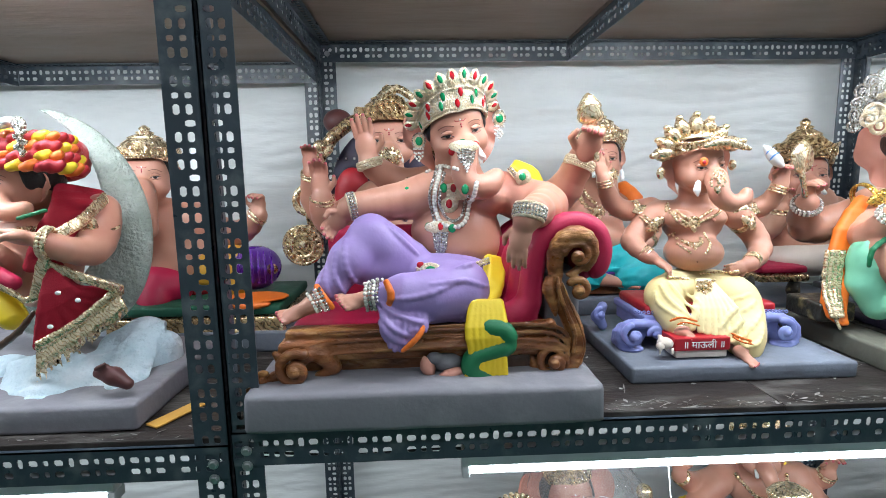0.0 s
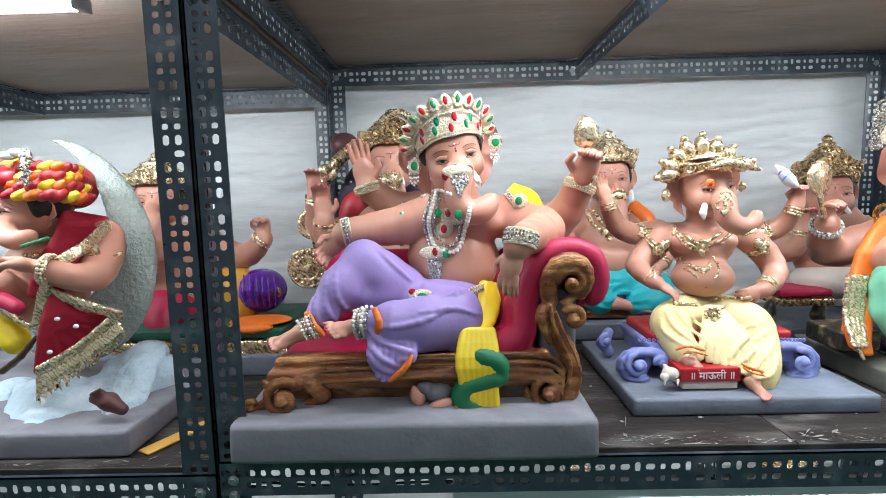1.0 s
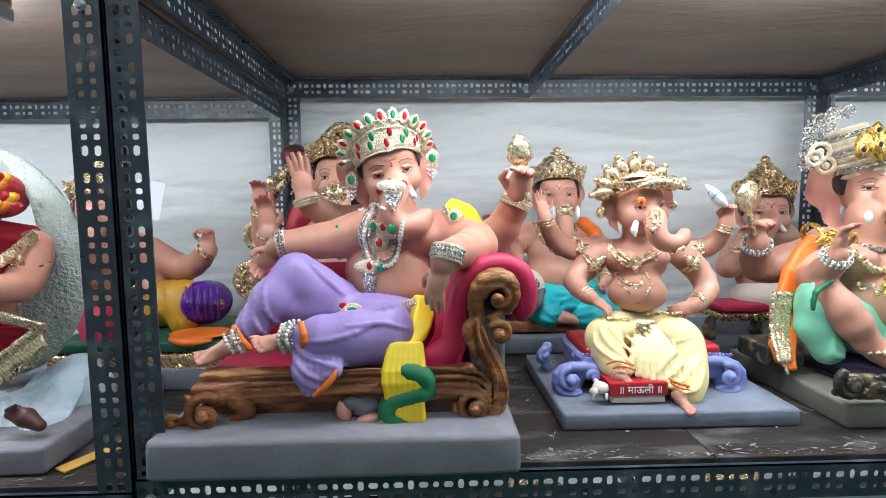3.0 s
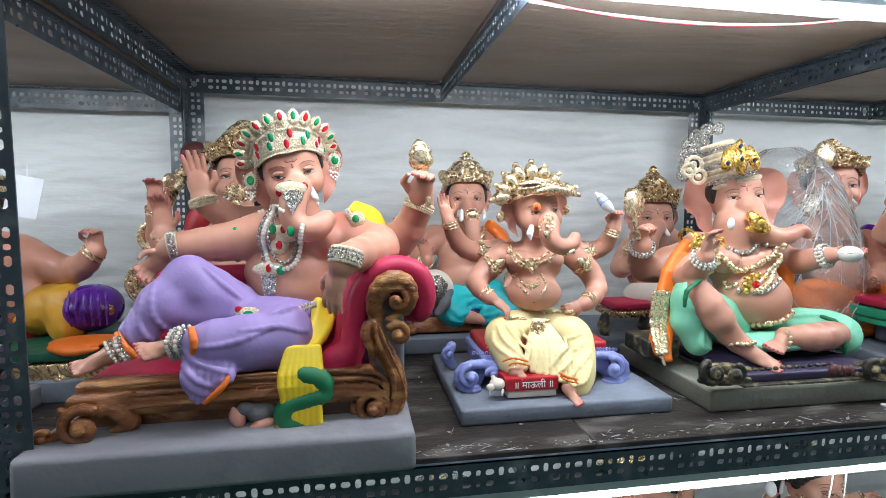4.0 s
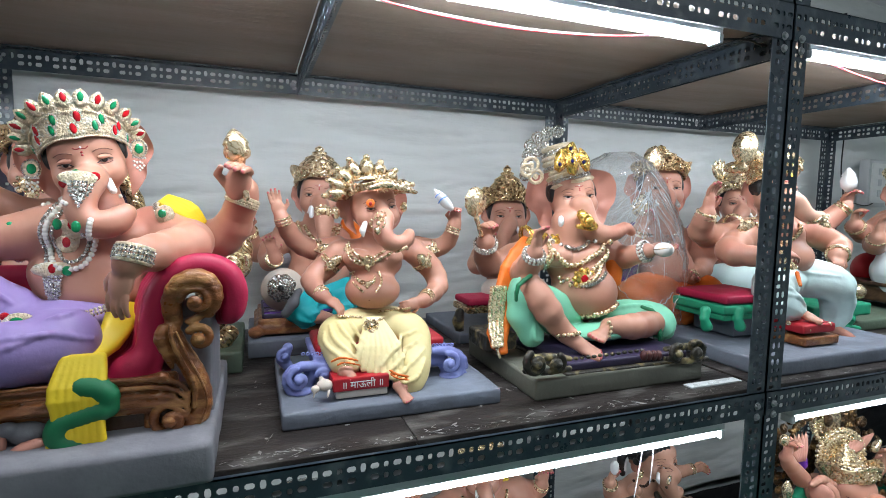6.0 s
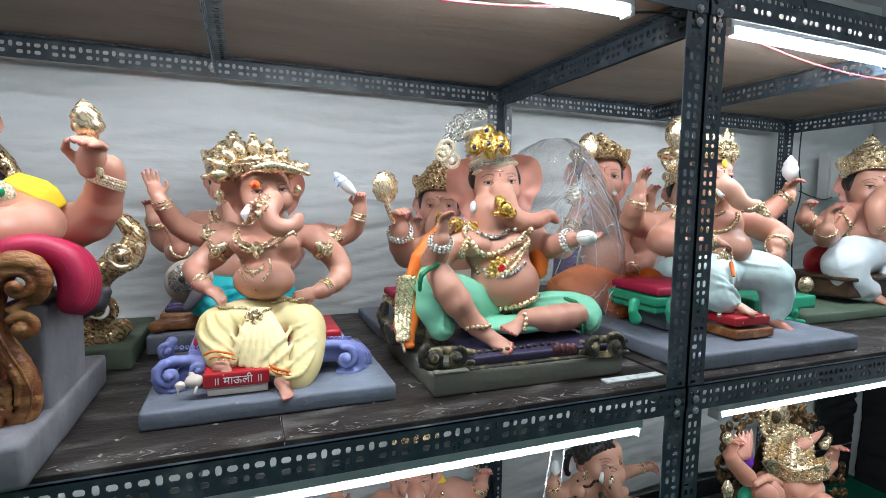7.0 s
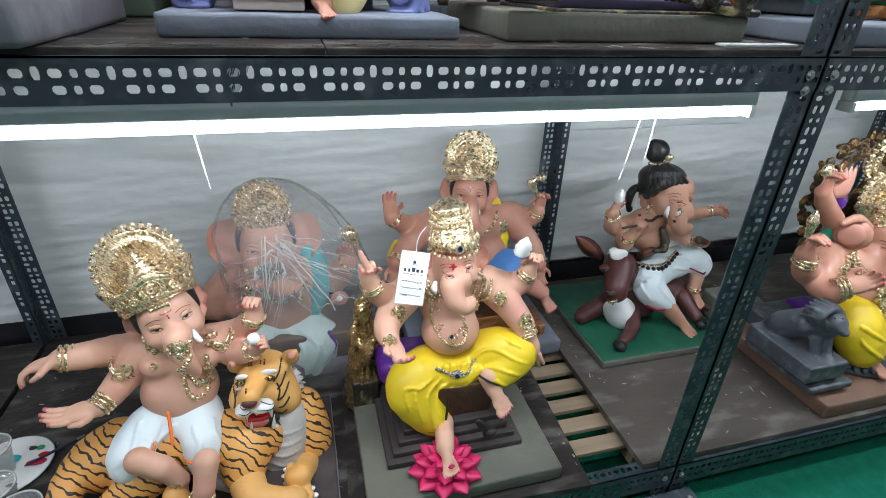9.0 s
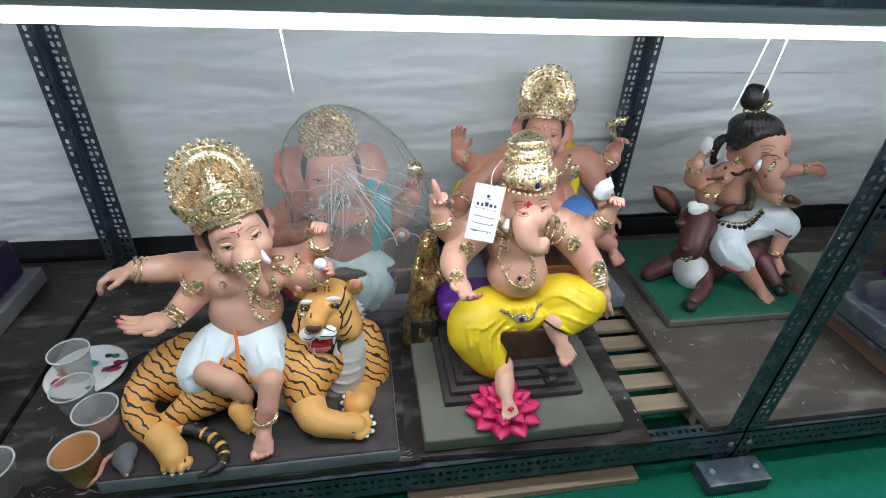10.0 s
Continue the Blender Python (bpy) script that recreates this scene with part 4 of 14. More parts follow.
    def foot(s, a, d, up, size=0.07, skin=None):
        """A bare foot from the ankle a towards d, with five toes."""
        sk = skin or SKIN
        d, up, a = np.array(d, float), np.array(up, float), np.array(a, float)
        d /= np.linalg.norm(d)
        up -= d * (up @ d)
        up /= np.linalg.norm(up)
        x = np.cross(d, up)
        s.C(sk, a - d * size * 0.12, a + d * size * 0.5 - up * size * 0.16, size * 0.26, size * 0.23, size * 0.1)
        R = np.stack([x, d, up], 1)
        s.g.setdefault(sk, []).append(("b", a + d * size * 0.66 - up * size * 0.2, np.array((0.33, 0.3, 0.15)) * size, R, size * 0.1, False))
        for i, o in enumerate((-0.26, -0.13, 0, 0.13, 0.27)):
            r = size * (0.075, 0.08, 0.085, 0.09, 0.115)[i]
            p = a + d * size * (0.92, 0.97, 1.0, 1.02, 1.0)[i] + x * o * size - up * size * 0.24
            s.C(sk, p - d * size * 0.12, p, r, r, size * 0.02)
            s.ell(NAIL, p + d * r * 0.75 + up * r * 0.5, r * 0.55, nu=6, nv=4)

    # goldwork
    def crown(s, L, r, kind="cone", m=None, h=1.0, back=0.0):
        """A crown on a head placed by head(): cone, halo, tiara or fan."""
        m = m or GOLD
        E = np.stack([(L(1, 0, 0) - L(0, 0, 0)) / r, (L(0, 1, 0) - L(0, 0, 0)) / r, (L(0, 0, 1) - L(0, 0, 0)) / r], 1)
        e = [math.degrees(a) for a in Matrix(E.tolist()).to_euler()]

        def lat(z, prof, seg=28, wave=None, y=0.08, mm=None):
            s.lathe(mm or m, L(0, y, z), [(p * r, q * r * h) for p, q in prof], seg, e, (1, 0.95, 1), wave)
        n, cols, rows = np.array, 48, 10

        def brow(a, v, out=0.0):
            """A point of the swept brow plate: a in degrees round the head, v from brim to upper edge."""
            t, g = radians(a), abs(a) / 100
            zl = 0.47 + 0.36 * math.cos(t) - 0.06 * math.exp(-(a / 14) ** 2)
            zu = 0.82 + h * ((0.60 if kind == "halo" else 0.46) + 0.34 * math.exp(-(a / 22) ** 2) + (0.24 if kind == "halo" else 0.16) * math.exp(-((g - 0.68) / 0.2) ** 2) - 0.12 * max(0, g - 0.85) / 0.15)
            rho = 1.03 + (0.30 if kind == "halo" else 0.20) * v + out
            return L(rho * math.sin(t) * 0.98, 0.08 - rho * math.cos(t) * 0.96, zl + (zu - zl) * v)
        V, F = [], []
        for o in (0, -0.09):
            for k in range(rows + 1):
                for i in range(cols + 1):
                    a, v = -100 + 200 * i / cols, k / rows
                    rel = 0.03 * math.sin(v * 9.5) + (0.05 if 0.08 < v < 0.22 or v > 0.86 else 0)
                    V.append(brow(a, v, o + (rel if o == 0 else 0)))
        w = cols + 1
        N = w * (rows + 1)
        for k in range(rows):
            for i in range(cols):
                f = (k * w + i, k * w + i + 1, (k + 1) * w + i + 1, (k + 1) * w + i)
                F += [f, tuple(x + N for x in f[::-1])]
        F += [(rows * w + i, rows * w + i + 1, N + rows * w + i + 1, N + rows * w + i) for i in range(cols)]
        F += [(i + 1, i, N + i, N + i + 1) for i in range(cols)]
        s.add(m, V, F)
        for v, q in ((0.03, 0.035), (0.28, 0.022), (0.80, 0.022), (1.0, 0.04)):
            s.rope(m, [brow(a, v, 0.03) for a in range(-100, 101, 10)], q * r, 42, 6)
        s.string(m, [brow(a, 0.15, 0.05) for a in range(-95, 96, 19)], 0.036 * r, 2.4)
        # medallion, side scrolls and leaves
        for a, v, R in ((0, 0.56, 0.25), (-52, 0.55, 0.15), (52, 0.55, 0.15), (-27, 0.5, 0.11), (27, 0.5, 0.11)):
            c0 = brow(a, v, 0.06)
            nn = E @ n((math.sin(radians(a)), -math.cos(radians(a)), 0.15))
            s.ring(m, c0, nn, R * r, 0.045 * r, 18, 6)
            s.ell(m, c0, 0.10 * r if a == 0 else 0.06 * r, nu=9, nv=6)
            if a == 0:
                s.ring(m, c0, nn, 0.14 * r, 0.03 * r, 14, 5)
                for i in range(12):
                    b = 2 * math.pi * i / 12
                    s.ell(m, c0 + E @ n((math.cos(b), -0.1, math.sin(b))) * R * 1.25 * r, 0.045 * r, nu=6, nv=4)
        for a in (-78, -65, -40, -14, 14, 40, 65, 78):
            s.petal(m, brow(a * 0.97, 0.32, 0.03), brow(a, 0.80, 0.03), 0.07 * r, 0.05 * r, E @ n((math.sin(radians(a)), -math.cos(radians(a)), 0)))
        if kind == "cone":
            lat(1.12 + 0.02 * h, [(0.98, 0), (0.97, 0.18), (0.84, 0.3), (0.86, 0.36), (0.72, 0.52), (0.60, 0.66), (0.63, 0.72), (0.46, 0.84),
                                  (0.28, 0.95), (0.32, 1.0), (0.32, 1.06), (0.16, 1.12), (0.2, 1.2), (0.2, 1.28), (0.04, 1.44)], 26, (0.05, 18))
        elif kind == "halo":
            lat(1.2 + 0.02 * h, [(0.9, 0), (0.72, 0.12), (0.62, 0.2), (0.66, 0.3), (0.5, 0.38), (0.54, 0.48), (0.4, 0.56), (0.42, 0.66), (0.28, 0.74), (0.3, 0.84), (0.14, 0.92), (0.16, 1.0), (0.03, 1.15)], 26)
            for p, q, k in ((0.64, 0.25, 18), (0.53, 0.43, 16), (0.42, 0.61, 13), (0.30, 0.79, 10)):
                for i in range(k):
                    a = radians(-95 + 190 * i / (k - 1))
                    s.ell(m, L(p * math.sin(a), 0.08 - p * math.cos(a), 1.22 + q * h), 0.05 * r, nu=7, nv=5)
            zc, R = 1.78 * h, 1.18 * r
            cc = L(0, 0.30 - back, zc)
            ea = [math.degrees(a) for a in Matrix((E @ eul((-90, 0, 0))).tolist()).to_euler()]
            s.lathe(m, cc, [(R * q, p * r) for q, p in ((0.98, 0.05), (1.0, -0.04), (0.93, -0.10), (0.87, -0.04), (0.74, -0.04), (0.70, -0.10), (0.64, -0.03), (0.05, -0.03))], 44, ea)
            for i in range(34):
                a = 2 * math.pi * i / 34
                d = E @ n((math.cos(a), 0, math.sin(a)))
                s.ell(m, cc + d * R * 1.02, 0.10 * r, nu=8, nv=5)
                s.ell(m, cc + d * R * 0.80 + E @ n((0, -0.06 * r, 0)), 0.045 * r, nu=6, nv=4)
                s.petal(m, cc + d * R * 0.50 + E @ n((0, -0.05 * r, 0)), cc + d * R * 0.66 + E @ n((0, -0.06 * r, 0)), 0.05 * r, 0.03 * r, E @ n((0, -1, 0)))
                s.ring(m, cc + d * R * 0.99 + E @ n((0, -0.05 * r, 0)), E @ n((0, 1, 0)), 0.062 * r, 0.026 * r, 9, 5)
        elif kind == "fan":
            lat(1.02, [(0.98, 0), (1.0, 0.12), (0.92, 0.16), (0.95, 0.28), (0.85, 0.33), (0.86, 0.45), (0.72, 0.5), (0.7, 0.6), (0.5, 0.66), (0.2, 0.8), (0.03, 0.85)], 26)
            for i in range(7):
                a = radians(-84 + 28 * i)
                x, y = math.sin(a), -math.cos(a)
                top = 1.55 + 0.28 * math.cos(a) + (0.12 if i % 2 == 0 else -0.05)
                b0 = L(x * 0.95, 0.1 + y * 0.6, 1.02)
                t0 = L(x * 1.3, 0.12 + y * 0.66, 0.8 + top * 0.78 * h)
                nn = E @ n((x * 0.7, y, 0.15))
                s.petal(m, b0, t0, 0.30 * r, 0.09 * r, nn)
                s.petal(m, b0 + (t0 - b0) * 0.1 + nn * 0.06 * r, b0 + (t0 - b0) * 0.85 + nn * 0.09 * r, 0.14 * r, 0.06 * r, nn)
                s.ell(m, t0 - (t0 - b0) * 0.06, 0.07 * r, nu=8, nv=6)

    def tiara(s, L, r, m):
        """A tall fan-shaped head plate of stone paste, edged with leaf points and set with drop stones."""
        E = np.stack([(L(1, 0, 0) - L(0, 0, 0)) / r, (L(0, 1, 0) - L(0, 0, 0)) / r, (L(0, 0, 1) - L(0, 0, 0)) / r], 1)
        n, cols, rows = np.array, 40, 8

        def at(a, v, out=0.0):
            t = radians(a)
            zl = 0.16 + 0.56 * math.cos(t) - 0.05 * math.exp(-(a / 10) ** 2)
            zu = 0.40 + 1.20 * math.cos(t * 0.92)
            rho = 1.0 + 0.10 * v + out
            return L(rho * math.sin(t) * 1.0, 0.04 - rho * math.cos(t) * 0.92 + 0.14 * v * math.cos(t), zl + (zu - zl) * v)
        V, F = [], []
        for o in (0, -0.06):
            for k in range(rows + 1):
                V += [at(-92 + 184 * i / cols, k / rows, o) for i in range(cols + 1)]
        w = cols + 1
        N = w * (rows + 1)
        for k in range(rows):
            for i in range(cols):
                f = (k * w + i, k * w + i + 1, (k + 1) * w + i + 1, (k + 1) * w + i)
                F += [f, tuple(x + N for x in f[::-1])]
        F += [(rows * w + i, rows * w + i + 1, N + rows * w + i + 1, N + rows * w + i) for i in range(cols)]
        s.add(m, V, F)

        def nor(a):
            return E @ n((math.sin(radians(a)), -math.cos(radians(a)), 0.1))

        def drop(a, v, R, g, out=0.035):
            c0, d = at(a, v, out), at(a, v + 0.1, out) - at(a, v, out)
            d = d / np.linalg.norm(d) * R * r
            s.petal(g, c0 - d * 0.9, c0 + d * 1.3, R * r * 0.62, 0.03 * r, nor(a))
            for i in range(11):
                b = 2 * math.pi * i / 11
                u = np.cross(d / (R * r), nor(a))
                s.ell(PEARL, c0 + (u * math.cos(b) * 0.86 + d / (R * r) * (math.sin(b) * 1.15 + 0.12)) * R * r, 0.024 * r, nu=6, nv=4)
        for v, q in ((0.02, 0.03), (0.16, 0.018), (0.72, 0.03), (0.98, 0.03)):
            s.string(m, [at(a, v, 0.03) for a in range(-90, 91, 10)], q * r, 1.5)
        for i, a in enumerate(range(-78, 79, 26)):
            drop(a, 0.30 if abs(a) > 20 else 0.26, 0.13, (GEMGREEN, GEMRED)[i % 2])
        for i, a in enumerate((-48, -20, 8, 36, 60)):
            drop(a, 0.56, 0.135, (GEMRED, GEMGREEN)[i % 2])
        for i in range(13):
            a = -92 + 184 * i / 12
            b0 = at(a, 0.82, 0.02)
            d = E @ n((math.sin(radians(a)) * 0.95, 0.12, 0.22 + 0.8 * math.cos(radians(a)))) * 0.44 * r
            s.petal(m, b0, b0 + d, 0.19 * r, 0.035 * r, nor(a * 0.6))
            s.petal((GEMRED, GEMGREEN)[i % 2], b0 + d * 0.30 + nor(a * 0.6) * 0.035 * r, b0 + d * 0.84 + nor(a * 0.6) * 0.035 * r, 0.075 * r, 0.022 * r, nor(a * 0.6))

    def field(s, prims, v):
        lo, hi = np.full(3, 1e9), np.full(3, -1e9)
        boxes = []
        for p in prims:
            if p[0] == "c":
                R = max(p[3], p[4]) + p[5]
                a, b = np.minimum(p[1], p[2]) - R, np.maximum(p[1], p[2]) + R
            elif p[0] == "b":
                ext = np.sqrt(((p[3] * p[2][None, :]) ** 2).sum(1)) + p[4]
                a, b = p[1] - ext, p[1] + ext
            else:
                ext = (np.abs(p[3]) * p[2][None, :]).sum(1) + p[4]
                a, b = p[1] - ext, p[1] + ext
            boxes.append((a, b))
            if not (p[0] != "c" and p[5]):
                lo, hi = np.minimum(lo, a), np.maximum(hi, b)
        lo, hi = lo - 2.5 * v, hi + 2.5 * v
        n = np.maximum(4, np.ceil((hi - lo) / v).astype(int) + 1)
        D = np.full(n, 0.05, np.float32)
        for p, (a, b) in zip(prims, boxes):
            i0 = np.clip(np.floor((a - 2 * v - lo) / v).astype(int), 0, n)
            i1 = np.clip(np.ceil((b + 2 * v - lo) / v).astype(int) + 1, 0, n)
            if np.any(i1 <= i0):
                continue
            X = (lo[0] + v * np.arange(i0[0], i1[0], dtype=np.float32))[:, None, None]
            Y = (lo[1] + v * np.arange(i0[1], i1[1], dtype=np.float32))[None, :, None]
            Z = (lo[2] + v * np.arange(i0[2], i1[2], dtype=np.float32))[None, None, :]
            sl = tuple(slice(x, y) for x, y in zip(i0, i1))
            d, k, cut = solid(p, X, Y, Z)
            o = D[sl]
            if cut:
                hh = np.clip(0.5 - 0.5 * (o + d) / k, 0, 1)
                D[sl] = o + (-d - o) * hh + k * hh * (1 - hh)
            else:
                hh = np.clip(0.5 + 0.5 * (o - d) / k, 0, 1)
                D[sl] = o + (d - o) * hh - k * hh * (1 - hh)
        return D, lo

    def done(s):
        mats, V, F, Mi, Sm = [], [], [], [], []
        base = 0

        def slot(m):
            if m not in mats:
                mats.append(m)
            return mats.index(m)
        loops, starts, totals = [], [], []
        for m, prims in s.g.items():
            D, lo = s.field(prims, s.v)
            vv, ff = net(D, lo, s.v)
            if len(vv) == 0:
                continue
            V.append(vv)
            loops.append((ff + base).ravel())
            totals.append(np.full(len(ff), 4))
            Mi.append(np.full(len(ff), slot(m)))
            Sm.append(np.ones(len(ff), bool))
            base += len(vv)
        for m, vv, ff, flat in s.x:
            V.append(vv)
            loops.append(np.array([i + base for f in ff for i in f]))
            totals.append(np.array([len(f) for f in ff]))
            Mi.append(np.full(len(ff), slot(m)))
            Sm.append(np.full(len(ff), not flat))
            base += len(vv)
        V, loops, totals = np.concatenate(V), np.concatenate(loops), np.concatenate(totals)
        Mi, Sm = np.concatenate(Mi), np.concatenate(Sm)
        me = bpy.data.meshes.new(s.name)
        me.vertices.add(len(V))
        me.vertices.foreach_set("co", V.astype(np.float32).ravel())
        me.loops.add(len(loops))
        me.loops.foreach_set("vertex_index", loops.astype(np.int32))
        me.polygons.add(len(totals))
        me.polygons.foreach_set("loop_start", np.concatenate([[0], np.cumsum(totals)[:-1]]).astype(np.int32))
        me.polygons.foreach_set("material_index", Mi.astype(np.int32))
        me.polygons.foreach_set("use_smooth", Sm)
        for m in mats:
            me.materials.append(m)
        me.update(calc_edges=True)
        me.validate()
        ob = new(s.name, me)
        ob.location = s.at
        return tagged(ob, s.label, s.cat, s.grp)


def letter(I, text, at, size, m):
    """Lettering from the built-in font, raised on the statue."""
    cu = bpy.data.curves.new("letters", "FONT")
    cu.body, cu.size, cu.align_x, cu.align_y, cu.extrude = text, size, "CENTER", "CENTER", 0.0006
    tmp = bpy.data.objects.new("letters", cu)
    scene.collection.objects.link(tmp)
    bpy.context.view_layer.update()
    me = bpy.data.meshes.new_from_object(tmp.evaluated_get(bpy.context.evaluated_depsgraph_get()))
    bpy.data.objects.remove(tmp)
    V = np.array([(v.co.x, -v.co.z, v.co.y) for v in me.vertices])
    if len(V):
        I.add(m, V + np.array(at), [tuple(p.vertices) for p in me.polygons], True)
    bpy.data.meshes.remove(me)

I = Idol('tiger_riding_elephant_idol', (.24, .98, .157), 'elephant-headed idol in white shorts riding a snarling striped tiger', 0.003)
I.slab(DARKSLAB, (-.285, -.225, .004), (.31, .15, .045), 0.006)
I.slab(GREYSLAB, (-.287, -.227, 0), (.312, .152, .04), 0.005)
I.T(TIGER, [(-.177, -.016, .1), (-.084, -.016, .115), (.05, -.017, .12), (.146, -.02, .115)], [.059, .059, .0628, .0576], .03, 6)
I.T(TIGER, [(-.155, .024, .125), (-.209, -.008, .115), (-.239, -.068, .1), (-.227, -.113, .08), (-.184, -.147, .07)], [.0524, .0434, .0306, .0276, .0295], 0.012, 10)
I.T(TIGER, [(-.075, -.077, .11), (-.132, -.103, .09), (-.179, -.125, .07)], [.0446, .0305, .018], 0.012, 8)
I.T(TIGERPLAIN, [(-.181, -.151, .07), (-.148, -.191, .064), (-.142, -.204, .06)], [.0306, .0276, .0251], 0.01)
I.B(TIGERPLAIN, (-.156, -.218, .056), (.0085, .0124, .009), k=0.004)
I.ell(WHITE, (-.156, -.225, .05), (.0041, .0068, .0045))
I.B(TIGERPLAIN, (-.14, -.223, .056), (.0084, .0124, .009), k=0.004)
I.ell(WHITE, (-.14, -.231, .05), (.004, .0067, .0045))
I.B(TIGERPLAIN, (-.124, -.223, .056), (.0085, .0124, .009), k=0.004)
I.ell(WHITE, (-.124, -.23, .05), (.0041, .0068, .0045))
I.B(TIGERPLAIN, (-.113, -.213, .056), (.0086, .0125, .0091), k=0.004)
I.ell(WHITE, (-.113, -.22, .05), (.0041, .0068, .0046))
for q in ([(-.149, -.209, .068), (-.148, -.219, .056)],
          [(-.133, -.211, .068), (-.132, -.221, .056)],
          [(-.118, -.213, .068), (-.117, -.223, .056)]):
    I.rope(BLACK, q, .0016)
I.T(TIGERPLAIN, [(-.024, -.12, .09), (-.007, -.139, .068)], [.0244, .0207], 0.01)
I.B(TIGERPLAIN, (-.023, -.137, .06), (.0086, .0122, .0086), k=0.004)
I.ell(WHITE, (-.023, -.143, .055), (.0037, .0061, .0043))
I.B(TIGERPLAIN, (-.007, -.147, .06), (.0085, .0122, .0085), k=0.004)
I.ell(WHITE, (-.007, -.154, .055), (.0036, .0061, .0043))
I.B(TIGERPLAIN, (.009, -.152, .06), (.0085, .0122, .0085), k=0.004)
I.ell(WHITE, (.009, -.158, .055), (.0036, .0061, .0042))
I.B(TIGERPLAIN, (.021, -.148, .06), (.0086, .0122, .0086), k=0.004)
I.ell(WHITE, (.021, -.154, .055), (.0037, .0061, .0043))
I.T(TIGERPLAIN, [(-.145, -.131, .066), (-.111, -.142, .062), (-.075, -.165, .06), (-.048, -.199, .058), (-.049, -.23, .056), (-.066, -.241, .055)], [.0145, .0132, .0125, .0111, .0097, .0079], 0.004, 14)
P = spline([(-.145, -.131, .066), (-.111, -.142, .062), (-.075, -.165, .06), (-.048, -.199, .058), (-.049, -.23, .056), (-.066, -.241, .055)], 26)
for q in range(2, 24, 3):
    I.C(BLACK, P[q], P[q + 1], .0162 - .00026 * q, k=.002)
I.T(BLACK, [P[23], P[25], P[25] + np.array((-.02, -.008, 0))], [.0098, .0095, .004], .003)
I.T(TIGER, [(.133, 0, .114), (.117, -.05, .12), (.111, -.1, .093)], [.0672, .0568, .0429], 0.014, 8)
I.T(TIGERPLAIN, [(.113, -.1, .084), (.136, -.161, .085), (.185, -.17, .07), (.219, -.174, .066)], [.0393, .0304, .0257, .0258], 0.012, 8)
I.B(TIGERPLAIN, (.239, -.147, .062), (.0138, .0126, .0088), k=0.004)
I.ell(WHITE, (.252, -.147, .058), (.0076, .0063, .0045))
I.B(TIGERPLAIN, (.244, -.166, .062), (.0137, .0124, .0087), k=0.004)
I.ell(WHITE, (.258, -.166, .058), (.0075, .0062, .0045))
I.B(TIGERPLAIN, (.241, -.185, .062), (.0135, .0122, .0086), k=0.004)
I.ell(WHITE, (.254, -.185, .058), (.0074, .0061, .0044))
I.B(TIGERPLAIN, (.229, -.195, .062), (.0133, .0121, .0085), k=0.004)
I.ell(WHITE, (.242, -.195, .058), (.0073, .0061, .0044))
for q in ([(.212, -.166, .078), (.233, -.164, .068)],
          [(.212, -.182, .078), (.233, -.18, .068)],
          [(.212, -.198, .078), (.233, -.196, .068)]):
    I.rope(BLACK, q, .0016)
I.T(TIGER, [(.24, .04, .12), (.257, 0, .051), (.245, -.03, .005)], [.0503, .0464, .0351], 0.014, 8)
I.T(TIGERPLAIN, [(.248, -.03, .014), (.23, -.121, .075), (.217, -.12, .072)], [.0321, .0242, .0229], 0.01)
I.B(TIGERPLAIN, (.207, -.088, .066), (.0104, .0131, .0091), k=0.004)
I.ell(WHITE, (.196, -.085, .06), (.0066, .0052, .0045))
I.B(TIGERPLAIN, (.203, -.105, .066), (.0103, .0129, .009), k=0.004)
I.ell(WHITE, (.192, -.102, .06), (.0065, .0052, .0044))
I.B(TIGERPLAIN, (.207, -.125, .066), (.0102, .0127, .0089), k=0.004)
I.ell(WHITE, (.196, -.122, .06), (.0064, .0051, .0043))
I.T(PALEFUR, [(.201, .03, .114), (.189, 0, .059), (.176, -.02, .002)], [.0664, .0638, .0505], 0.02, 6)
for q in ([(.148, -.05, .144), (.187, -.06, .128), (.239, -.04, .123)],
          [(.149, -.05, .122), (.188, -.06, .104), (.235, -.04, .101)],
          [(.149, -.05, .1), (.189, -.06, .079), (.231, -.04, .079)],
          [(.15, -.05, .077), (.19, -.06, .054), (.228, -.04, .056)],
          [(.151, -.05, .054), (.191, -.06, .028), (.224, -.04, .033)]):
    I.fold(PALEFUR, q, .0038, h=0.3)
I.T(PALEFUR, [(.045, -.08, .07), (.084, -.096, .07), (.133, -.082, .07)], [.0231, .0229, .0207], 0.01)
I.B(TIGERPLAIN, (.166, .03, .222), (.0682, .063, .063), k=0.02)
I.B(TIGERPLAIN, (.171, .03, .271), (.0539, .0513, .0308), k=0.02)
I.B(TIGERPLAIN, (.123, .005, .21), (.0348, .0361, .0335), k=0.02)
I.B(TIGERPLAIN, (.207, .015, .19), (.0384, .0398, .0424), k=0.02)
I.T(TIGERPLAIN, [(.156, -.02, .271), (.146, -.055, .27), (.143, -.06, .262)], [.0222, .0204, .018], 0.015)
I.B(WHITE, (.128, -.055, .233), (.0183, .0195, .0134), k=0.006)
I.B(WHITE, (.165, -.055, .236), (.0257, .0196, .0135), k=0.006)
I.B(PALEFUR, (.149, -.03, .134), (.0327, .0235, .0131), k=0.006)
I.B(BLACK, (.154, -.03, .171), (.0411, .0206, .0219), k=0.004)
I.B(NAIL, (.148, -.042, .18), (.0266, .0152, .0114), k=0.004)
I.B(GEMRED, (.151, -.04, .19), (.0278, .0126, .0089), k=0.003)
I.B(COW, (.144, -.073, .266), (.0166, .0095, .0107), k=0.004)
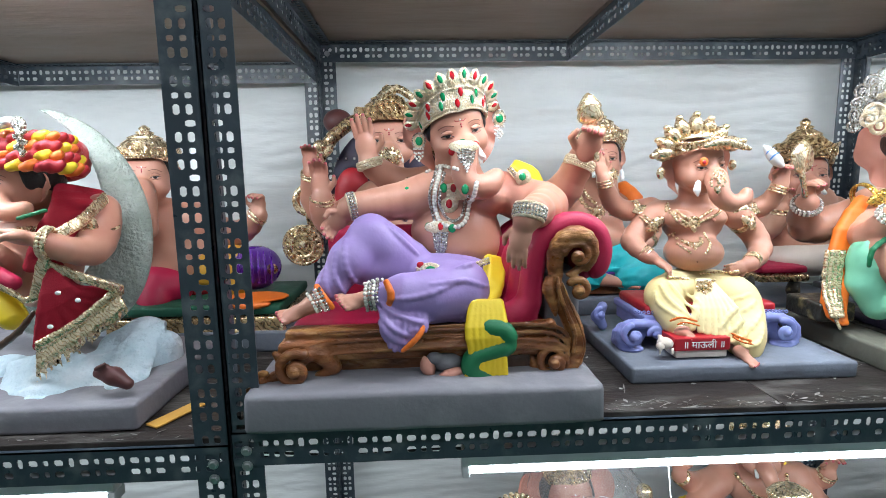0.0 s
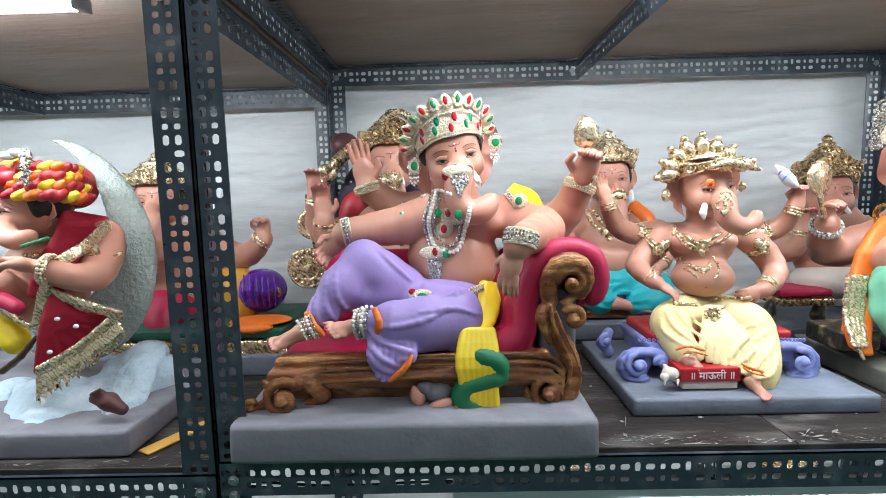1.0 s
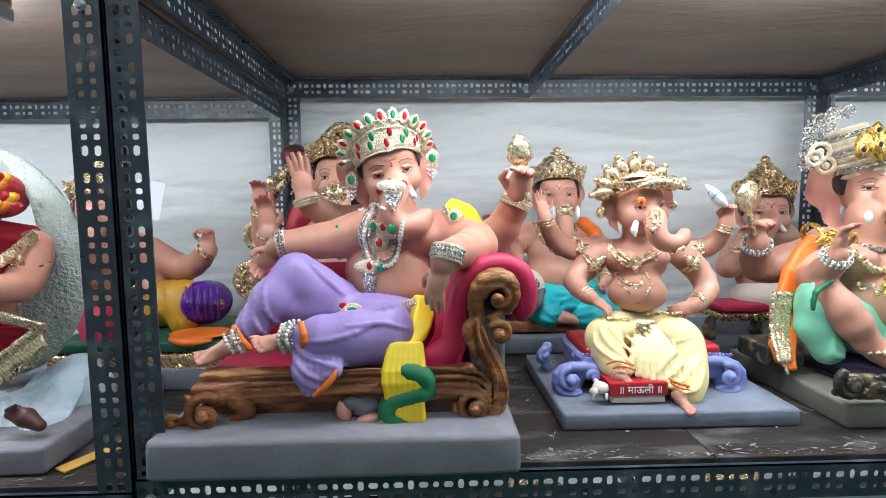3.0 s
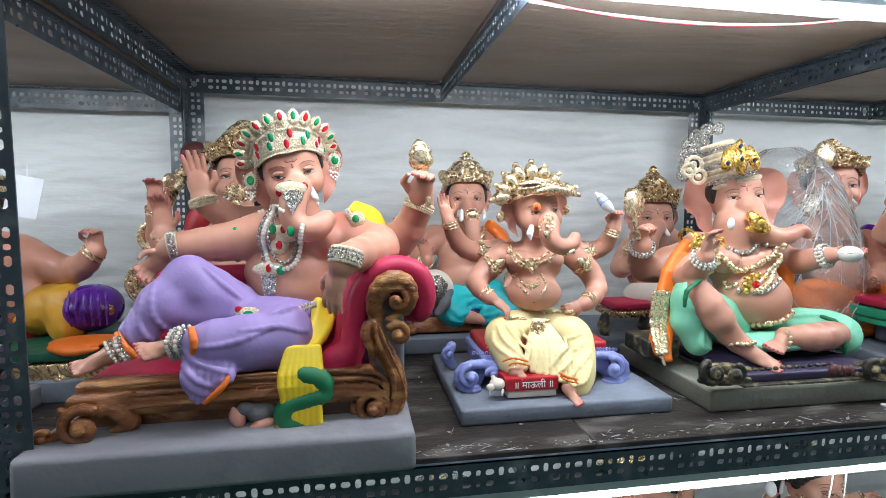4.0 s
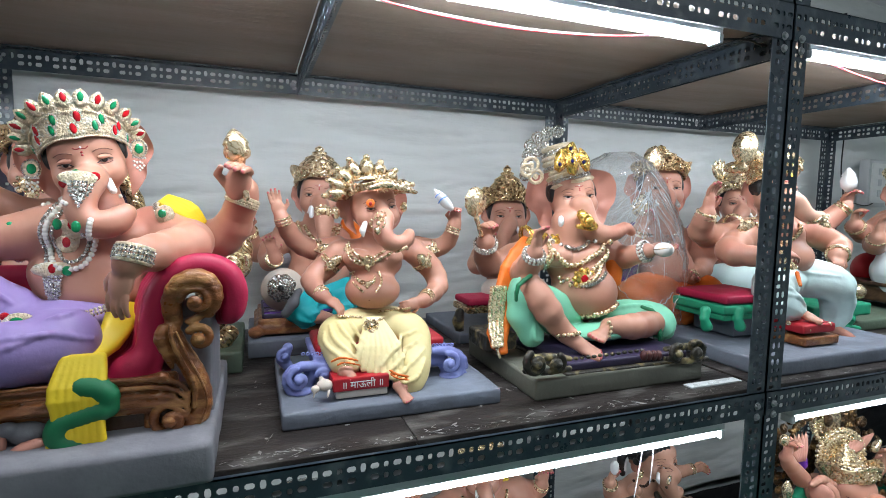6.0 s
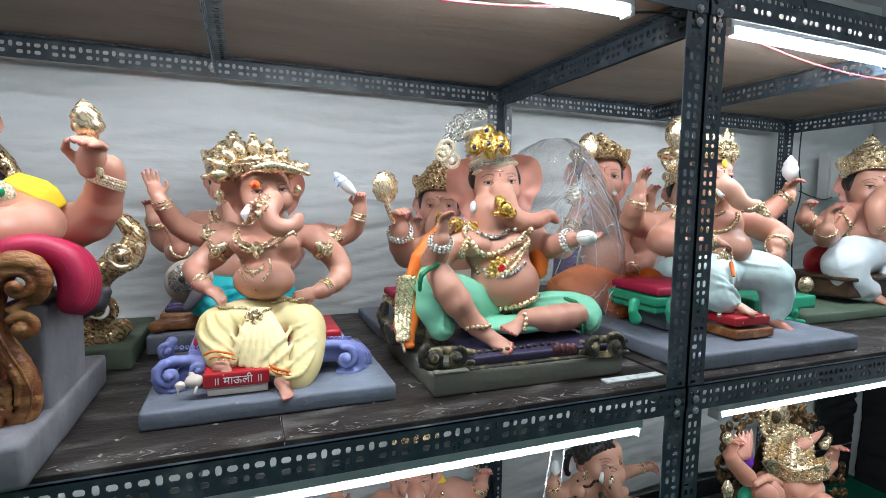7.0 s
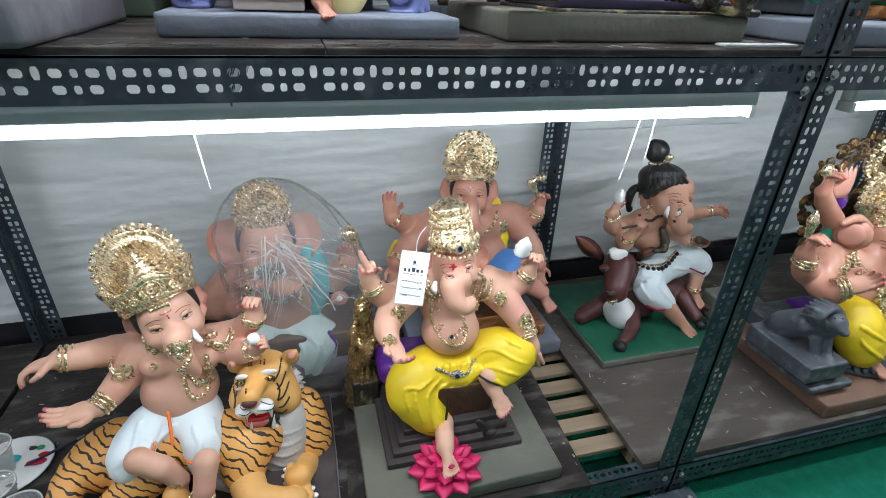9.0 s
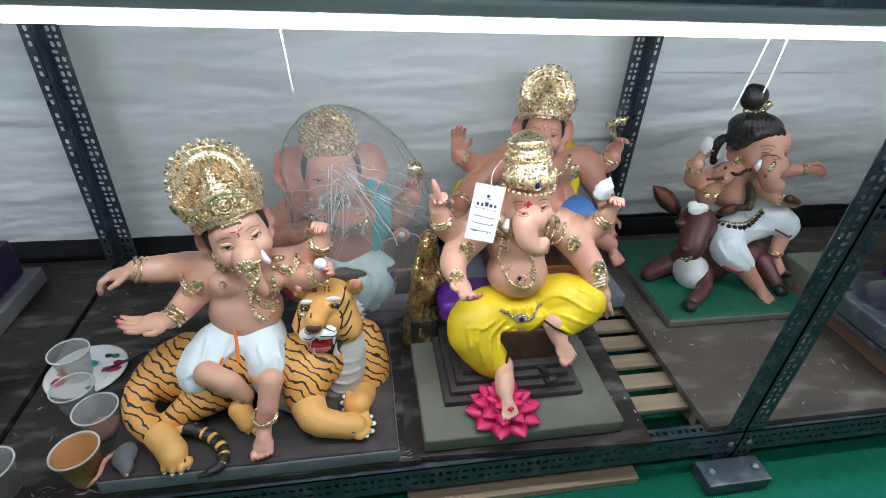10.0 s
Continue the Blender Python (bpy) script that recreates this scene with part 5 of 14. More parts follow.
I.C(WHITE, (.133, -.066, .226), (.132, -.068, .207), .0041, .0008, k=.001)
I.C(WHITE, (.182, -.062, .224), (.182, -.064, .199), .0049, .0008, k=.001)
I.C(WHITE, (.136, -.058, .178), (.14, -.062, .207), .0038, .0008, k=.001)
I.C(WHITE, (.181, -.05, .165), (.187, -.054, .206), .0057, .0008, k=.001)
I.C(WHITE, (.153, -.066, .226), (.152, -.067, .217), .0029, .0008, k=.001)
I.C(WHITE, (.165, -.066, .227), (.164, -.067, .218), .0029, .0008, k=.001)
I.ell(WHITE, (.127, -.008, .284), (.0148, .0037, .0074))
I.ell(WHITE, (.122, -.01, .253), (.0125, .0037, .005))
I.ell(BLACK, (.125, -.014, .272), (.0136, .0062, .0068))
I.ell(RICHGOLD, (.125, -.018, .275), (.0074, .0049, .0049))
I.ell(BLACK, (.126, -.022, .279), (.0032, .0029, .0037))
I.ell(WHITE, (.184, -.012, .291), (.0178, .0037, .0074))
I.ell(WHITE, (.18, -.014, .259), (.015, .0038, .005))
I.ell(BLACK, (.182, -.018, .278), (.0163, .0062, .0068))
I.ell(RICHGOLD, (.182, -.022, .282), (.0089, .0049, .0049))
I.ell(BLACK, (.183, -.026, .285), (.0032, .0029, .0037))
I.petal(TIGERPLAIN, (.118, .02, .287), (.103, .025, .309), .0176, .012, (0, -1, .1))
I.petal(PINKSKIN, (.117, .008, .301), (.106, .013, .315), .0109, .004, (0, -1, .1))
I.B(TIGERPLAIN, (.112, .028, .288), (.0176, .0126, .0176), k=0.008)
I.petal(TIGERPLAIN, (.223, .02, .287), (.245, .025, .313), .0204, .012, (0, -1, .1))
I.petal(PINKSKIN, (.228, .008, .302), (.243, .013, .319), .0126, .004, (0, -1, .1))
I.B(TIGERPLAIN, (.229, .028, .29), (.0205, .0128, .0205), k=0.008)
for q in ([(.16, -.01, .333), (.163, -.01, .319), (.157, -.01, .304)],
          [(.171, -.01, .338), (.173, -.01, .321), (.167, -.01, .3)],
          [(.184, -.01, .339), (.182, -.01, .321), (.175, -.01, .299)],
          [(.196, -.01, .333), (.193, -.01, .318), (.185, -.01, .305)],
          [(.147, -.01, .326), (.151, -.01, .311), (.147, -.01, .297)],
          [(.137, -.01, .315), (.142, -.01, .302), (.14, -.01, .29)],
          [(.207, -.01, .325), (.203, -.01, .31), (.197, -.01, .301)],
          [(.212, -.01, .297), (.204, -.01, .281), (.193, -.01, .269)],
          [(.218, -.01, .271), (.207, -.01, .252), (.198, -.01, .246)],
          [(.222, -.01, .244), (.209, -.01, .225), (.198, -.01, .219)],
          [(.22, -.01, .214), (.206, -.01, .198), (.196, -.01, .196)],
          [(.198, -.01, .259), (.202, -.01, .242), (.196, -.01, .22)],
          [(.109, -.01, .27), (.114, -.01, .257), (.109, -.01, .238)],
          [(.101, -.01, .248), (.107, -.01, .234), (.103, -.01, .215)],
          [(.211, -.01, .184), (.2, -.01, .174), (.192, -.01, .175)]):
    I.drape(BLACK, q, .0022, gap=0.6, sink=.7, on=(TIGERPLAIN,))
for q in ([(.119, -.07, .248), (.13, -.07, .244), (.143, -.07, .245)],
          [(.121, -.07, .238), (.132, -.07, .235), (.142, -.07, .236)],
          [(.155, -.07, .251), (.172, -.07, .249), (.19, -.07, .241)],
          [(.156, -.07, .241), (.173, -.07, .239), (.192, -.07, .231)]):
    I.drape(BLACK, q, .001, gap=0.6, sink=.7, on=(WHITE,))
c = np.array((.163, .055, .187))
for q in range(40):
    t = radians(48 - 4.2 * q if q < 28 else 186 + 5 * (q - 28))
    w = 1 + .25 * math.sin(q * 2.4)
    d = np.array((math.cos(t), 0, math.sin(t)))
    for k in (0, 1):
        I.C((WHITE, PALEFUR)[q % 4 == 3], c + d * (.07 - .008 * k) + np.array((0, -.03 * k, 0)), c + d * (.07 - .008 * k + .02 * w) + np.array((0, .012 - .03 * k, -.013 * w)), .0075, .0012, k=.001)
for q in range(9):
    c = np.array((.138, -.045, .151)) + np.array((.0058 * q, .001 * q, 0))
    I.C(WHITE, c, c + np.array((-.004 + .001 * q, .004, -.014 - .005 * math.sin(q * 2))), .006, .0012, k=.001)
I.rope(MOUSE, [(.183, 0, .07), (.213, 0, .086), (.236, .02, .033)], .0018, 8)
I.rope(MOUSE, [(.175, -.01, .038), (.209, -.02, .06), (.235, 0, .007)], .0018, 8)
I.rope(MOUSE, [(.168, -.02, .006), (.2, -.03, .025), (.224, -.01, -.026)], .0018, 8)
I.B(FAIR, (-.016, .055, .227), (.0817, .0743, .0637), k=.03)
I.B(FAIR, (-.014, .075, .291), (.0837, .0583, .053), k=.025)
I.T(FAIR, [(-.084, .085, .328), (.065, .085, .329)], [.034, .034], .02)
I.T(FAIR, [(-.015, .075, .343), (-.013, .075, .374)], [.0378, .0378], .02)
I.B(FAIR, (-.044, .04, .313), (.034, .0319, .0266), k=.015)
I.B(FAIR, (.053, .045, .315), (.0308, .0319, .0244), k=.015)
L = I.head((-.005, .06, .431), .0682, yaw=22, pitch=-14, roll=-12, trunk=[(.021, -.015, .404), (.028, -.025, .38), (.038, -.03, .357), (.047, -.025, .332)], tr=(.37, .34, .29, .22, .16), ear=.6, skin=FAIR)
I.crown(L, .0643, 'halo', GOLD, 1)
I.ell(GOLD, (-.008, -.015, .484), (.0048, .0032, .0058), (0, 0, 0))
I.ell(GOLD, (.0, -.015, .487), (.0048, .0032, .0058), (0, 0, 0))
I.ell(GOLD, (.008, -.015, .49), (.0048, .0032, .0058), (0, 0, 0))
I.ell(GOLD, (.016, -.015, .493), (.0048, .0032, .0058), (0, 0, 0))
I.ell(GOLD, (.024, -.015, .495), (.0048, .0032, .0058), (0, 0, 0))
q = I.gem(GOLD, (.03, -.025, .407), (.019, .0064, .0153), on=(FAIR,))
I.boss(GOLD, q, 0.0178, None)
I.T(GOLD, [(.004, -.02, .401), (.031, -.033, .403), (.05, -.025, .41)], [.0047, .0056, .0047], .003)
I.T(FAIR, [(-.083, .095, .321), (-.136, .095, .324), (-.172, .048, .353), (-.209, .037, .36)], [.0338, .0318, .0269, .0226], .012, n=7)
I.hand((-.209, .037, .36), (-1, -.2, -.1), (0, -.3, -1), .0585, .3, 1, skin=FAIR)
I.bangle((-.201, .04, .359), (-.94, -.27, .19), .0249, .004, GOLD, 3)
I.T(FAIR, [(-.079, .075, .316), (-.115, .055, .282), (-.137, .015, .269), (-.142, -.033, .282)], [.0355, .0316, .0254, .02], .012, n=7)
I.hand((-.142, -.033, .282), (-1, -.3, .05), (0, -.3, 1), .0579, .12, -1, skin=FAIR)
I.bangle((-.137, -.027, .285), (-.6, -.75, -.3), .022, .0035, GOLD, 3)
I.T(FAIR, [(.064, .095, .322), (.116, .095, .331), (.153, .065, .377), (.164, .055, .401)], [.0343, .0301, .0238, .0206], .012, n=7)
I.hand((.164, .055, .401), (.1, -.1, 1), (-.2, -1, 0), .0473, .7, -1, skin=FAIR)
I.bangle((.162, .057, .394), (.37, -.37, .85), .023, .0035, GOLD, 3)
I.T(FAIR, [(.072, .075, .325), (.107, .055, .308), (.144, .015, .335), (.159, .005, .347)], [.0337, .0299, .0226, .0194], .012, n=7)
I.hand((.159, .005, .347), (.6, -.3, .5), (-.2, -.6, .6), .0429, .55, -1, skin=FAIR)
I.bangle((.155, .008, .343), (.69, -.49, .54), .0218, .0035, GOLD, 3)
I.B(WHITE, (.166, -.02, .391), (.0132, .0128, .0132), k=.004)
I.armlet((-.109, .055, .311), (.7, -.1, .7), .0329, GOLD)
I.armlet((.097, .065, .336), (.8, 0, -.5), .0291, GOLD)
I.drape(GOLD, [(-.044, .035, .396), (-.033, .015, .367), (-.006, -.005, .344), (.028, -.005, .36), (.051, .035, .39)], .0065, on=(FAIR,))
I.drape(GOLD, [(-.057, .035, .385), (-.054, .015, .351)], .0086, on=(FAIR,))
I.drape(GOLD, [(.069, .045, .394), (.076, .025, .359)], .0086, on=(FAIR,))
I.drape(GOLD, [(.015, -.015, .326), (.009, -.025, .278), (.033, -.025, .243), (.064, -.015, .264), (.063, .005, .319)], .0065, on=(FAIR,))
I.drape(GOLD, [(.024, -.015, .319), (.022, -.025, .283), (.038, -.025, .262), (.056, -.015, .278), (.055, .005, .307)], .005, on=(FAIR,))
q = I.gem(GOLD, (.038, -.025, .262), (.0159, .0064, .0127), on=(FAIR,))
I.boss(GOLD, q, 0.0149, None)
I.drape(GOLD, [(-.05, .035, .39), (-.043, .015, .368), (-.042, .005, .331)], .008, on=(FAIR,))
I.drape(GOLD, [(.056, .045, .383), (.065, .025, .36), (.06, .005, .332)], .008, on=(FAIR,))
I.T(WHITECLOTH, [(-.052, .033, .171), (-.093, -.024, .164), (-.11, -.064, .151), (-.099, -.07, .13)], [.0555, .0487, .0382, .0326], .018, n=6, rip=(.001, 6))
I.T(WHITECLOTH, [(.01, .029, .168), (.032, -.038, .151), (.033, -.06, .107)], [.0553, .0467, .0365], .018, n=5, rip=(.001, 6))
I.B(WHITECLOTH, (-.02, .022, .17), (.085, .0615, .04), k=.02)
I.fold(WHITECLOTH, [(-.086, -.005, .216), (-.091, -.052, .192), (-.126, -.08, .17)], .0062)
I.fold(WHITECLOTH, [(-.047, -.015, .208), (-.061, -.063, .186), (-.096, -.099, .158)], .0062)
I.fold(WHITECLOTH, [(.02, -.015, .201), (.034, -.066, .179), (.025, -.097, .156)], .0061)
I.fold(WHITECLOTH, [(.058, .001, .197), (.066, -.059, .168), (.063, -.098, .152)], .0061)
I.fold(WHITECLOTH, [(-.019, -.02, .195), (-.033, -.055, .189), (-.06, -.076, .178)], .0062)
I.T(ORANGE, [(-.029, -.02, .227), (-.024, -.048, .195), (-.022, -.066, .178)], [.0038, .0041, .0036], .003)
I.T(ORANGE, [(-.052, -.066, .192), (-.059, -.091, .173), (-.072, -.11, .154)], [.0035, .0035, .0035], .003)
I.T(ORANGE, [(.006, -.096, .157), (.04, -.115, .145), (.074, -.1, .145)], [.0034, .0034, .0034], .003)
I.T(FAIR, [(-.079, -.096, .181), (-.039, -.105, .158), (-.012, -.106, .115)], [.027, .0233, .0192], .012)
I.foot((-.012, -.105, .105), (.05, -.6, -.6), (.3, -.6, .8), .0555, skin=FAIR)
I.T(FAIR, [(.05, -.121, .171), (.042, -.148, .125), (.033, -.157, .1)], [.0262, .0196, .0178], .012)
I.foot((.031, -.16, .09), (0, -.9, -.25), (0, -.3, 1), .0654, skin=FAIR)
I.bangle((.035, -.157, .107), (-.1, -.2, 1), .0238, .003, GOLD, 2)
I.bangle((-.018, -.103, .12), (-.8, -.1, -.6), .0218, .003, GOLD, 2)
I.done()

I = Idol('lotus_footed_elephant_idol', (.84, .98, .157), 'elephant-headed idol in yellow dhoti resting a foot on a pink lotus', 0.0028)
I.slab(OLIVESLAB, (-.232, -.215, 0), (.235, .1, .042), 0.006)
I.block(DARKSLAB, (-.175, -.13, .042), (.165, .12, .06), 0.004)
I.block(DARKSLAB, (-.159, -.114, .058), (.149, .11, .076), 0.004)
I.block(DARKSLAB, (-.143, -.098, .074), (.133, .1, .092), 0.004)
I.block(DARKSLAB, (-.127, -.082, .09), (.117, .09, .108), 0.004)
I.block(DKWOOD, (-.1, -.06, .1), (.1, .11, .2), 0.006)
I.Q(PURPLE, (-.02, .06, .21), (.15, .06, .03), rd=0.02)
I.B(FAIR, (.011, .03, .308), (.0722, .0668, .0615), k=0.03)
I.B(FAIR, (.012, .06, .369), (.0744, .0584, .0505), k=0.025)
I.T(FAIR, [(-.083, .065, .424), (.11, .065, .415)], [.0359, .037], 0.02)
I.T(FAIR, [(.015, .06, .415), (.013, .06, .459)], [.039, .0382], 0.02)
I.ell(BROWNLINE, (-.006, -.018, .285), (.0039, .0026, .0039))
I.T(FAIR, [(-.078, .07, .413), (-.126, .06, .403), (-.163, .04, .432), (-.186, .02, .486)], [.0336, .0295, .026, .019], 0.012, 8)
I.hand((-.186, .02, .481), (-.1, -.15, 1), (.15, -1, 0), .0475, 0.72, 1, skin=FAIR)
I.bangle((-.179, .025, .461), (-.3, -.3, 1), .0229, .0029, GOLD, 3)
I.T(FAIR, [(-.19, -.01, .531), (-.198, -.012, .551), (-.204, -.012, .567)], [.0073, .0067, .0055], 0.003)
I.T(FAIR, [(.115, .07, .412), (.175, .06, .395), (.201, .045, .422), (.202, .03, .459)], [.0345, .0308, .025, .0192], 0.012, 8)
I.hand((.204, .03, .453), (.1, -.15, 1), (-.25, -1, 0), .0487, 0.65, -1, skin=FAIR)
I.bangle((.201, .035, .439), (.5, -.3, 1), .022, .0031, GOLD, 3)
I.lathe(WHITE, (.173, .015, .522), [(.004, -.024), (.014, -.018), (.019, -.008), (.015, -.002), (.02, .004), (.015, .012), (.016, .016), (.009, .024), (.002, .034)], 18, (10, 8, 0), (1, .8, 1), (.12, 5))
I.T(FAIR, [(-.084, .055, .41), (-.13, .03, .38), (-.153, -.01, .366), (-.151, -.045, .358)], [.0359, .033, .0272, .0206], 0.012, 8)
I.hand((-.151, -.045, .361), (.25, -.75, -.35), (.35, -.4, .85), .0531, 0.3, 1, skin=FAIR)
I.T(FAIR, [(.111, .055, .406), (.155, .03, .364), (.183, 0, .327), (.195, -.02, .299)], [.0369, .0345, .0292, .0226], 0.012, 8)
I.hand((.195, -.02, .299), (.25, -.3, -1), (.45, .85, 0), .0637, 0.1, -1, skin=FAIR)
I.bangle((.193, -.014, .308), (.3, -.4, -1), .0252, .0029, GOLD, 4)
I.gem(GOLD, (-.155, -.05, .371), (.0155, 0.006, .0191), lift=0.002, on=(FAIR,))
I.boss(GOLD, I.front([(-.155, -.05, .371)], (FAIR,), .006)[0], .0124)
I.gem(GOLD, (-.124, 0, .399), (.0184, 0.006, .0197), lift=0.002, on=(FAIR,))
I.boss(GOLD, I.front([(-.124, 0, .399)], (FAIR,), .006)[0], .0148)
I.gem(GOLD, (.181, -.01, .345), (.017, 0.006, .0261), lift=0.002, on=(FAIR,))
I.boss(GOLD, I.front([(.181, -.01, .345)], (FAIR,), .006)[0], .0136)
I.gem(GOLD, (.125, .03, .397), (.0169, 0.006, .0221), lift=0.002, on=(FAIR,))
I.boss(GOLD, I.front([(.125, .03, .397)], (FAIR,), .006)[0], .0135)
L = I.head((.024, .06, .47), .0583, trunk=[(-.002, -.01, .464), (.001, -.03, .433), (.023, -.035, .414), (.036, -.035, .428)], tr=(.5, .46, .38, .3, .22), yaw=-6, pitch=-14, roll=-6, ear=.8, earyaw=8, skin=FAIR, low=0, tilak=False, hair=False, open_eyes=.25, tusk=(0, 0))
I.ell(REDPAINT, (-.001, -.008, .507), (.0035, .0024, .0094))
I.ell(REDPAINT, (-.001, -.008, .507), (.0094, .0024, .0029))
I.T(WHITE, [(-.039, 0, .466), (-.044, -.008, .455), (-.04, -.01, .442)], [.0048, .0072, .0024], 0.003)
I.lathe(GOLD, (.016, .06, .531), [(.054, -.006), (.057, 0), (.054, .006), (.056, .012), (.05, .02), (.049, .034), (.046, .038), (.044, .046), (.047, .05), (.047, .06), (.043, .064), (.041, .074), (.044, .078), (.044, .086), (.036, .092), (.024, .1), (.004, .108)], 36, (-14, -6, 0), (1, .95, 1), (.025, 26))
c = np.array((.016, .06, .531))
for q in range(15):
    t = radians(-90 + 12 * (q - 7))
    d = np.array((math.cos(t), math.sin(t), 0))
    I.petal(GOLD, c + d * .055 + np.array((0, 0, .002)), c + d * .055 + np.array((0, .004, (.026, .034)[q % 2])), .0075, .006, d)
    I.ell(GOLD, c + d * .058 + np.array((0, -.002, -.008)), .0048, nu=7, nv=5)
for p, z, n in ((.05, .042, 22), (.048, .056, 22), (.045, .07, 20), (.045, .083, 20)):
    for q in range(n):
        t = radians(-180 + 180 * q / (n - 1))
        I.ell(GOLD, c + np.array((p * math.cos(t) - .1 * z, p * math.sin(t) + .24 * z, z)), .0036, nu=6, nv=4)
I.ring(GOLD, c + np.array((0, -.056, .014)), (0, 1, -.2), .011, .0032, 18, 6)
I.ell(GEMBLUE, c + np.array((0, -.058, .014)), (.006, .005, .008))
for q in ([(-.056, .02, .459), (-.053, 0, .432), (-.025, -.01, .4)],
          [(-.048, .02, .461), (-.043, 0, .436), (-.02, -.01, .412)],
          [(-.063, .02, .453), (-.059, 0, .418), (-.027, -.01, .383)],
          [(.076, .02, .457), (.068, 0, .43), (.062, 0, .389)],
          [(.09, .02, .452), (.083, 0, .418), (.07, 0, .37)],
          [(.107, .03, .437), (.099, 0, .402), (.078, 0, .354)]):
    I.drape(GOLD, q, .0039, gap=1.3)
for q in ([(.034, .02, .459), (.065, .02, .468), (.089, .02, .442), (.083, .01, .419)],):
    I.rope(GOLD, q, .0043)
for q in ((-.029, 0, .348), (-.001, 0, .334), (.025, 0, .345)):
    I.boss(GOLD, I.front([q], (FAIR,), .004)[0], .010)
for q in ([(-.038, -.01, .401), (-.042, -.01, .356), (-.019, -.01, .32), (.019, -.01, .314), (.032, -.01, .351), (.016, -.01, .391)],):
    I.drape(GOLD, q, .0042, gap=1.3)
I.gem(GEMBLUE, (-.005, -.01, .335), (.0051, 0.004, .0064), lift=0.006, on=(FAIR,))
I.T(YELLOW, [(-.011, .03, .198), (-.088, -.02, .22), (-.105, -.045, .191), (-.065, -.06, .129), (-.031, -.065, .092)], [.0616, .0557, .0528, .0432, .0302], 0.018, 9)
I.T(YELLOW, [(.068, .03, .21), (.131, 0, .246), (.169, -.03, .25), (.133, -.045, .222), (.105, -.05, .211)], [.0591, .0547, .0457, .0376, .0321], 0.018, 9)
I.B(YELLOW, (.022, .01, .212), (.0855, .069, .0414), k=0.02)
for q in ([(-.05, -.035, .25), (-.033, -.05, .207), (.002, -.045, .213)],
          [(-.034, -.035, .25), (-.019, -.05, .191), (.015, -.045, .217)],
          [(-.017, -.035, .249), (-.005, -.05, .183), (.029, -.045, .221)],
          [(-.001, -.035, .248), (.008, -.05, .181), (.042, -.045, .225)],
          [(.015, -.035, .248), (.019, -.05, .187), (.055, -.045, .229)],
          [(.032, -.035, .247), (.03, -.05, .201), (.068, -.045, .233)]):
    I.T(YELLOW, q, [.0078, .0091, .0078], 0.0015, 7)
for q in ([(-.059, -.02, .243), (-.102, -.06, .231), (-.087, -.06, .153)],
          [(-.034, -.02, .229), (-.073, -.06, .211), (-.057, -.06, .124)],
          [(-.015, -.02, .214), (-.047, -.06, .191), (-.032, -.06, .106)],
          [(-.003, -.02, .198), (-.023, -.06, .17), (-.015, -.06, .104)],
          [(-.08, -.02, .24), (-.123, -.06, .238), (-.117, -.06, .189)],
          [(.049, -.02, .277), (.091, -.04, .309), (.163, -.04, .292)],
          [(.055, -.02, .251), (.103, -.04, .28), (.177, -.04, .257)],
          [(.064, -.02, .224), (.102, -.04, .246), (.162, -.04, .229)],
          [(.074, -.02, .206), (.096, -.05, .221), (.128, -.05, .2)]):
    I.fold(YELLOW, q, .0045, h=0.1)
for q in ([(-.104, -.085, .131), (-.073, -.1, .115), (-.041, -.1, .115), (-.026, -.09, .136), (-.02, -.075, .184)],
          [(.055, -.075, .241), (.083, -.085, .223), (.124, -.08, .201), (.183, -.06, .191)]):
    I.rope(BLACK, q, .0029)
for q in ([(-.042, -.01, .256), (-.008, -.02, .237), (.028, -.02, .231), (.059, -.01, .251)],):
    I.drape(SILVER, q, .0045, on=(FAIR, YELLOW))
I.gem(SILVER, (.007, -.02, .233), (.0174, 0.005, .0147), lift=0.004, on=(FAIR, YELLOW))
I.gem(GEMBLUE, (.007, -.02, .233), (.0067, 0.004, .0067), lift=0.01, on=(FAIR, YELLOW))
I.T(FAIR, [(-.028, -.075, .106), (-.038, -.126, .116), (-.042, -.146, .105)], [.0258, .0208, .0219], 0.01)
I.foot((-.044, -.151, .111), (.08, -1, -.25), (0, -.2, 1), .0589, skin=FAIR)
I.T(FAIR, [(.092, -.055, .213), (.1, -.07, .185)], [.0293, .0214], 0.01)
I.foot((.093, -.07, .198), (.4, -.8, -.5), (0, -.4, 1), .0689, skin=FAIR)
c = np.array((-.043, -.156, 0))
for n, r0, r1, z0, z1, w, o in ((10, .022, .09, .05, .058, .026, 0), (9, .016, .07, .062, .08, .0205, .35), (8, .01, .045, .074, .1, .015, .1)):
    for q in range(n):
        t = 2 * math.pi * (q + o) / n
        d = np.array((math.cos(t), math.sin(t), 0))
        I.petal(MAGENTA, c + d * r0 + np.array((0, 0, z0)), c + d * r1 + np.array((0, 0, z1)), w, .008, d * .25 + np.array((0, 0, 1)))
I.B(MAGENTA, c + np.array((0, 0, .065)), (.04, .04, .022), k=.004)
I.B(BLACK, (.074, -.13, .106), (.0185, .0132, .0132), k=0.008)
I.T(BLACK, [(.056, -.13, .131), (.037, -.135, .157)], [.0117, .0064], 0.006)
I.done()

